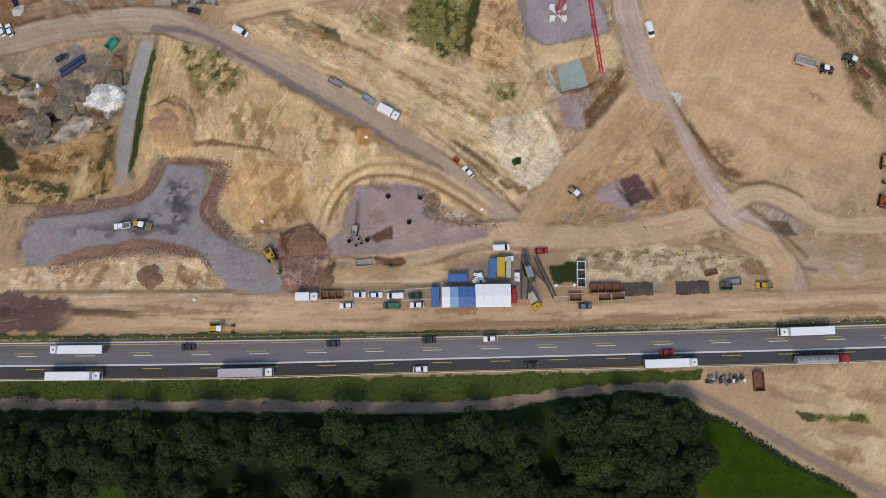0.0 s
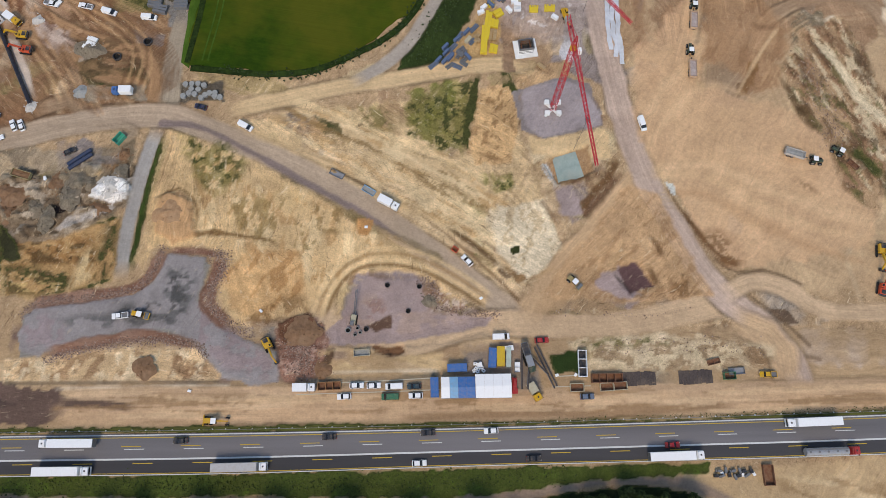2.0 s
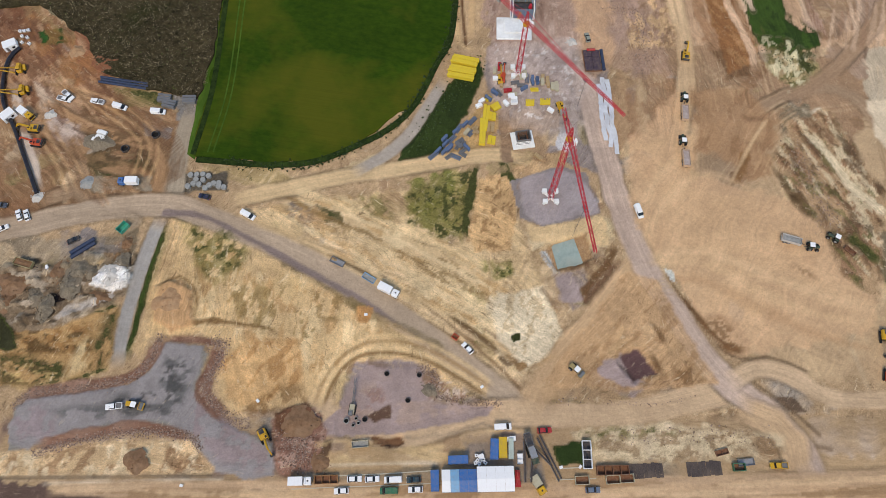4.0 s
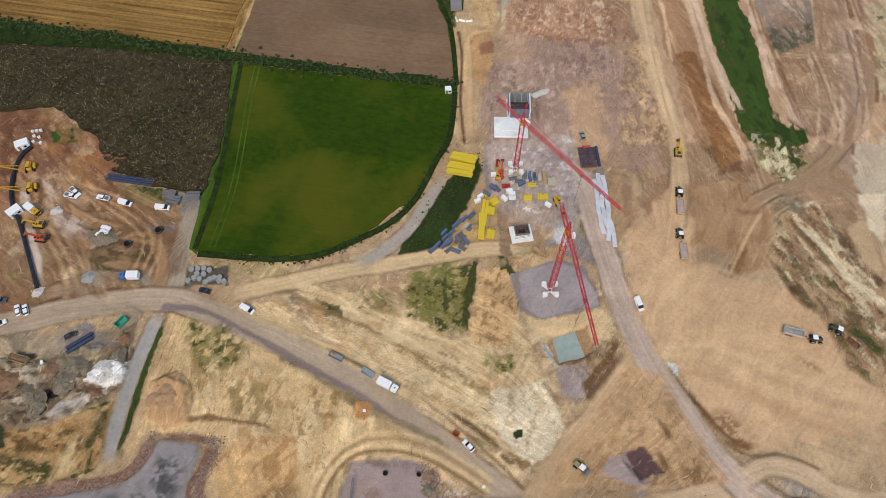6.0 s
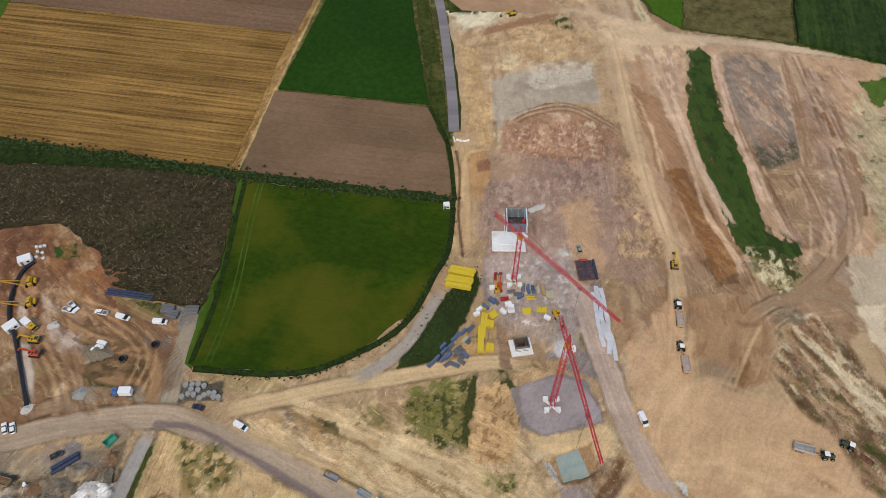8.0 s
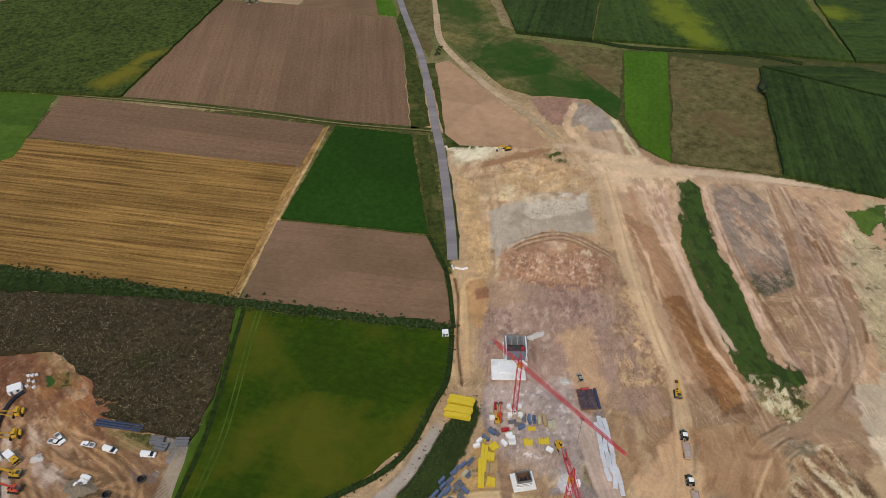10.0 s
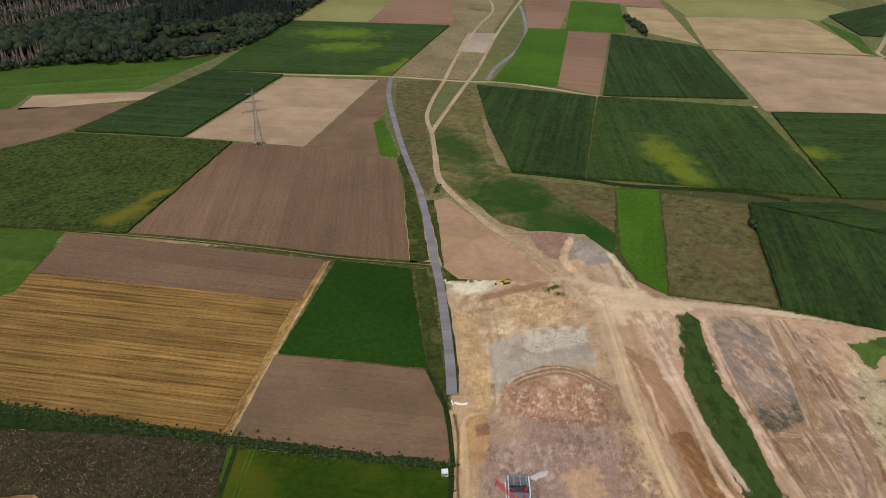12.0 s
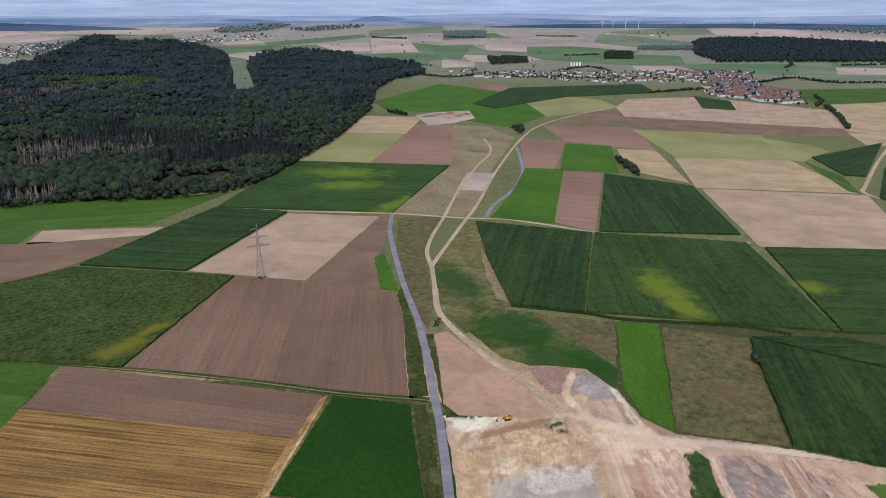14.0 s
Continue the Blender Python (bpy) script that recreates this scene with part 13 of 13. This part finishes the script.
for k, (p, r, st) in enumerate(zip([(-141.9, 76.4), (-134.7, 71.8), (-129.0, 80.3), (-122.9, 74.9), (-113.0, 71.7), (-107.5, 83.7), (-107.0, 91.1), (-129.6, 67.5), (-143.8, 70.4)], (4.2, 3.2, 3.0, 3.6, 2.6, 3.4, 2.4, 2.6, 3.4), (1.4, 1.0, 1.6, 1.2, 1.5, 0.9, 1.0, 1.8, 1.1))):
    heap("rubble_heap", "grey brown heap of spoil and broken stone", "rubble", RUBBLE if k % 2 else EARTH_LOAD, r, 1.3, 60 + k, 45, p, st, 37 * k)
heap("rubble_heap", "grey stone rubble at the rig's edge", "rubble", RUBBLE, 3.4, 0.8, 10, 40, (-2.9, 40.7), 1.2)
heap("earth_heap", "dark brown heap of dug earth", "earth", EARTH_LOAD, 4.6, 1.3, 12, 30, (-44.5, 30.1), 1.4)
heap("earth_heap", "dark brown heap of dug earth", "earth", EARTH_LOAD, 3.6, 1.0, 13, 24, (-36.8, 18.9), 0.9)
heap("earth_heap", "brown mound of earth on the sandy bank", "earth", EARTH_LOAD, 3.6, 0.9, 14, 10, (-92.2, 19.1))
heap("earth_heap", "sandy earth mound beside the grass", "earth", TAN_EARTH, 5.2, 1.1, 15, 12, (-89.0, 70.2))
heap("earth_heap", "sandy earth mound beside the weeds", "earth", TAN_EARTH, 3.4, 1.4, 16, 6, (-138.7, 170.2), 0.9)
heap("gravel_heap", "white fleece and gravel heap by the pier", "gravel", PALE_ROCK, 2.2, 0.7, 17, 6, (51.1, 174.3))
heap("gravel_heap", "small patches of spilled white concrete", "gravel", PALE_ROCK, 2.0, 0.4, 18, 8, (42.2, 198.9), 2.4, 20)
heap("gravel_heap", "blue grey gravel heap by the site road", "gravel", CONCRETE, 2.4, 1.0, 19, 8, (-125.2, 114.1), 1.2)


def stone_bank(line, width, n, seed, label):
    """Loose rock along a bank, thousands of pieces in one mesh."""
    p = resample(line, 0.5)
    rs = np.random.RandomState(seed)
    v0 = np.array([(1, 0, 0), (-1, 0, 0), (0, 1, 0), (0, -1, 0), (0, 0, 1), (0, 0, -1)], float)
    f0 = np.array([(0, 2, 4), (2, 1, 4), (1, 3, 4), (3, 0, 4)])
    V, F = [], []
    for k in range(n):
        c = p[rs.randint(len(p))] + rs.normal(0, width / 2, 2)
        v = v0 * rs.uniform(0.5, 1.2, 3) * rs.uniform(0.1, 0.34) * [1, 1, 0.7]
        a = rs.uniform(0, 6.3)
        x, y = v[:, 0] * math.cos(a) - v[:, 1] * math.sin(a), v[:, 0] * math.sin(a) + v[:, 1] * math.cos(a)
        V.append(np.stack([x + c[0], y + c[1], v[:, 2] + ground_z(*c)], 1))
        F.append(f0 + 6 * k)
    V, F = np.concatenate(V), np.concatenate(F)
    me = bpy.data.meshes.new("stones")
    me.from_pydata(V.tolist(), [], F.tolist())
    me.materials.append(STONES)
    return tagged(new("stones", me), label, "stones", kind="stuff")


def stones_material():
    m = Mat("loose_rock", 0.9, spec=0.15)
    c = m.mix(m.island(), srgb(104, 82, 72), srgb(186, 160, 142))
    return m.done(c)


STONES = stones_material()
for n, (line, w, count) in enumerate((([(-133.0, 35.8), (-129.3, 39.7), (-113.5, 41.8), (-100.3, 43.8), (-93.8, 49.3), (-90.4, 58.6)], 1.6, 1500), ([(-74.5, 55.7), (-70.2, 55.7), (-71.9, 48.3), (-74.8, 40.9), (-67.7, 32.9), (-60.4, 29.8)], 2.2, 1300), ([(-124.4, 22.1), (-111.0, 25.5), (-93.7, 27.9), (-77.7, 26.8), (-73.8, 22.4)], 1.8, 1500),
                                      ([(-48.5, 24.9), (-44.3, 26.6), (-41.2, 19.7), (-45.5, 18.0)], 4.0, 900), ([(-7.4, 47.1), (-2.9, 46.2), (-1.1, 38.9), (8.8, 36.7), (17.7, 35.9)], 1.6, 700), ([(35.6, 36.6), (49.9, 36.1), (66.0, 35.7), (78.8, 37.7)], 1.0, 60),
                                      ([(49.2, 26.3), (65.1, 26.2), (82.7, 26.1), (103.7, 24.3)], 3.0, 160), ([(33.0, 240.2), (50.5, 259.5), (77.4, 259.2), (83.7, 232.1), (74.2, 204.3), (44.6, 225.3)], 6.0, 2200), ([(67.5, 191.6), (78.3, 185.3), (76.6, 162.0)], 5, 900),
                                      ([(135.9, 94.9), (131.1, 112.1), (129.7, 127.9)], 5, 700), ([(35.2, 272.2), (64.7, 289.2), (81.1, 284.6)], 5, 700), ([(156.5, 234.8), (146.6, 227.6), (159.3, 227.4)], 3, 400))):
    stone_bank(line, w, count, 200 + n, "loose broken rock strewn along a bank")

# ---- motorway edge, barriers, odds and ends ----


def guard_rail():
    t = thing("guard_rail", "galvanised steel crash barrier along the motorway", "guard rail")
    p = resample([(x, y + 0.9) for x, y in NORTH_EDGE], 4.0)
    p = p[(p[:, 0] > -190) & (p[:, 0] < 200)]
    bm = bmesh.new()
    rows = [[bm.verts.new((x, y + d, z)) for d, z in ((0.0, 0.75), (0.06, 0.66), (0.0, 0.58), (-0.05, 0.66))] for x, y in p]
    for a, b in zip(rows, rows[1:]):
        for k in range(4):
            bm.faces.new((a[k], a[(k + 1) % 4], b[(k + 1) % 4], b[k]))
    bmesh.ops.recalc_face_normals(bm, faces=bm.faces)
    part("rail", bm, SILVER, t)
    bm = box(bmesh.new(), (0.14, 0.3, 1.1), (0, 0, -0.3))
    me = bpy.data.meshes.new("post")
    bm.to_mesh(me)
    bm.free()
    me.materials.append(WHITE)
    for x, y in p:
        o = new("post", me)
        o.parent = t
        o.location = (x, y + 0.2, 0)


guard_rail()


def barrier(label):
    t = thing("barrier", label, "barrier")
    part("block", box(bmesh.new(), (3.0, 0.6, 0.9), (0, 0, 0), taper=(1, 0.35), bevel=0.04), WHITE, t)
    part("foot", box(bmesh.new(), (3.0, 0.75, 0.15), (0, 0, 0)), WHITE, t)
    return t


spread(barrier("white plastic road barrier across the lane"), [way([(9.1, 242.0), (12.2, 240.8)]), way([(12.2, 240.8), (15.4, 241.5)]), way([(7.9, 243.5), (8.6, 240.9)])])
spread(container(WHITE, "white site toilet cabin by the field edge", (2.6, 2.2, 2.4), "site_cabin", "cabin"), [spot((4.0, 199.7), 5)])
spread(container(WHITE, "white tool container over the pipe trench", (5.0, 3.4, 2.4), "welding_cabin", "cabin"), [way([(-159.5, 140.2), (-157.2, 142.7)]), way([(-166.0, 172.2), (-163.1, 173.6)])])
spread(ibc("white plastic tank beside the trench"), [spot(p, 10 * k) for k, p in enumerate([(-162.7, 180.0), (-161.2, 180.2), (-159.7, 180.5), (-161.5, 177.6), (-159.4, 177.0), (-161.0, 174.7), (-158.0, 174.1)])])
SCRAP = [block_stack(GREY, "grey scrap parts and tools on the sand", 3, (1.4, 0.7, 0.35), 31, "scrap", jitter=0.4), block_stack(DARK, "dark machine parts lying on the sand", 2, (1.3, 0.9, 0.5), 32, "scrap", jitter=0.3)]
spread(SCRAP[0], [spot(p, 90 * (k % 2) + 6 * k) for k, p in enumerate([(83.5, -11.7), (85.6, -11.5), (87.7, -11.7), (89.8, -11.7), (84.4, -13.1), (88.3, -13.4), (92.0, -12.9)])])
spread(SCRAP[1], [spot(p, 90 * (k % 2) + 5 * k) for k, p in enumerate([(82.7, -13.1), (86.6, -12.8), (89.4, -13.1), (93.3, -11.7), (91.2, -11.7)])])
spread(block_stack(WHITE, "small white boxes on the ground", 1, (1.1, 0.8, 0.5), 33, "box", name="box"), [spot(p, 33 * k) for k, p in enumerate([(-24.6, 65.1), (12.8, 41.3), (-131.9, 81.8), (-132.4, 82.4), (-57.4, 37.3), (-77.9, 12.3), (36.1, 16.9), (41.9, 17.0)] + [(90.8, -12.8), (94.2, -12.6), (84.5, -12.2)])])

for k, p in enumerate([(-5, 1557), (16, 1583), (42, 1601), (63, 1565), (82, 1591)]):
    heap("earth_heap", "pale tipped spoil heap at the end of the field way", "earth", RUBBLE if k % 2 else EARTH_LOAD, 13, 3.5, 400 + k, 0, p, 1.8, 20 * k)
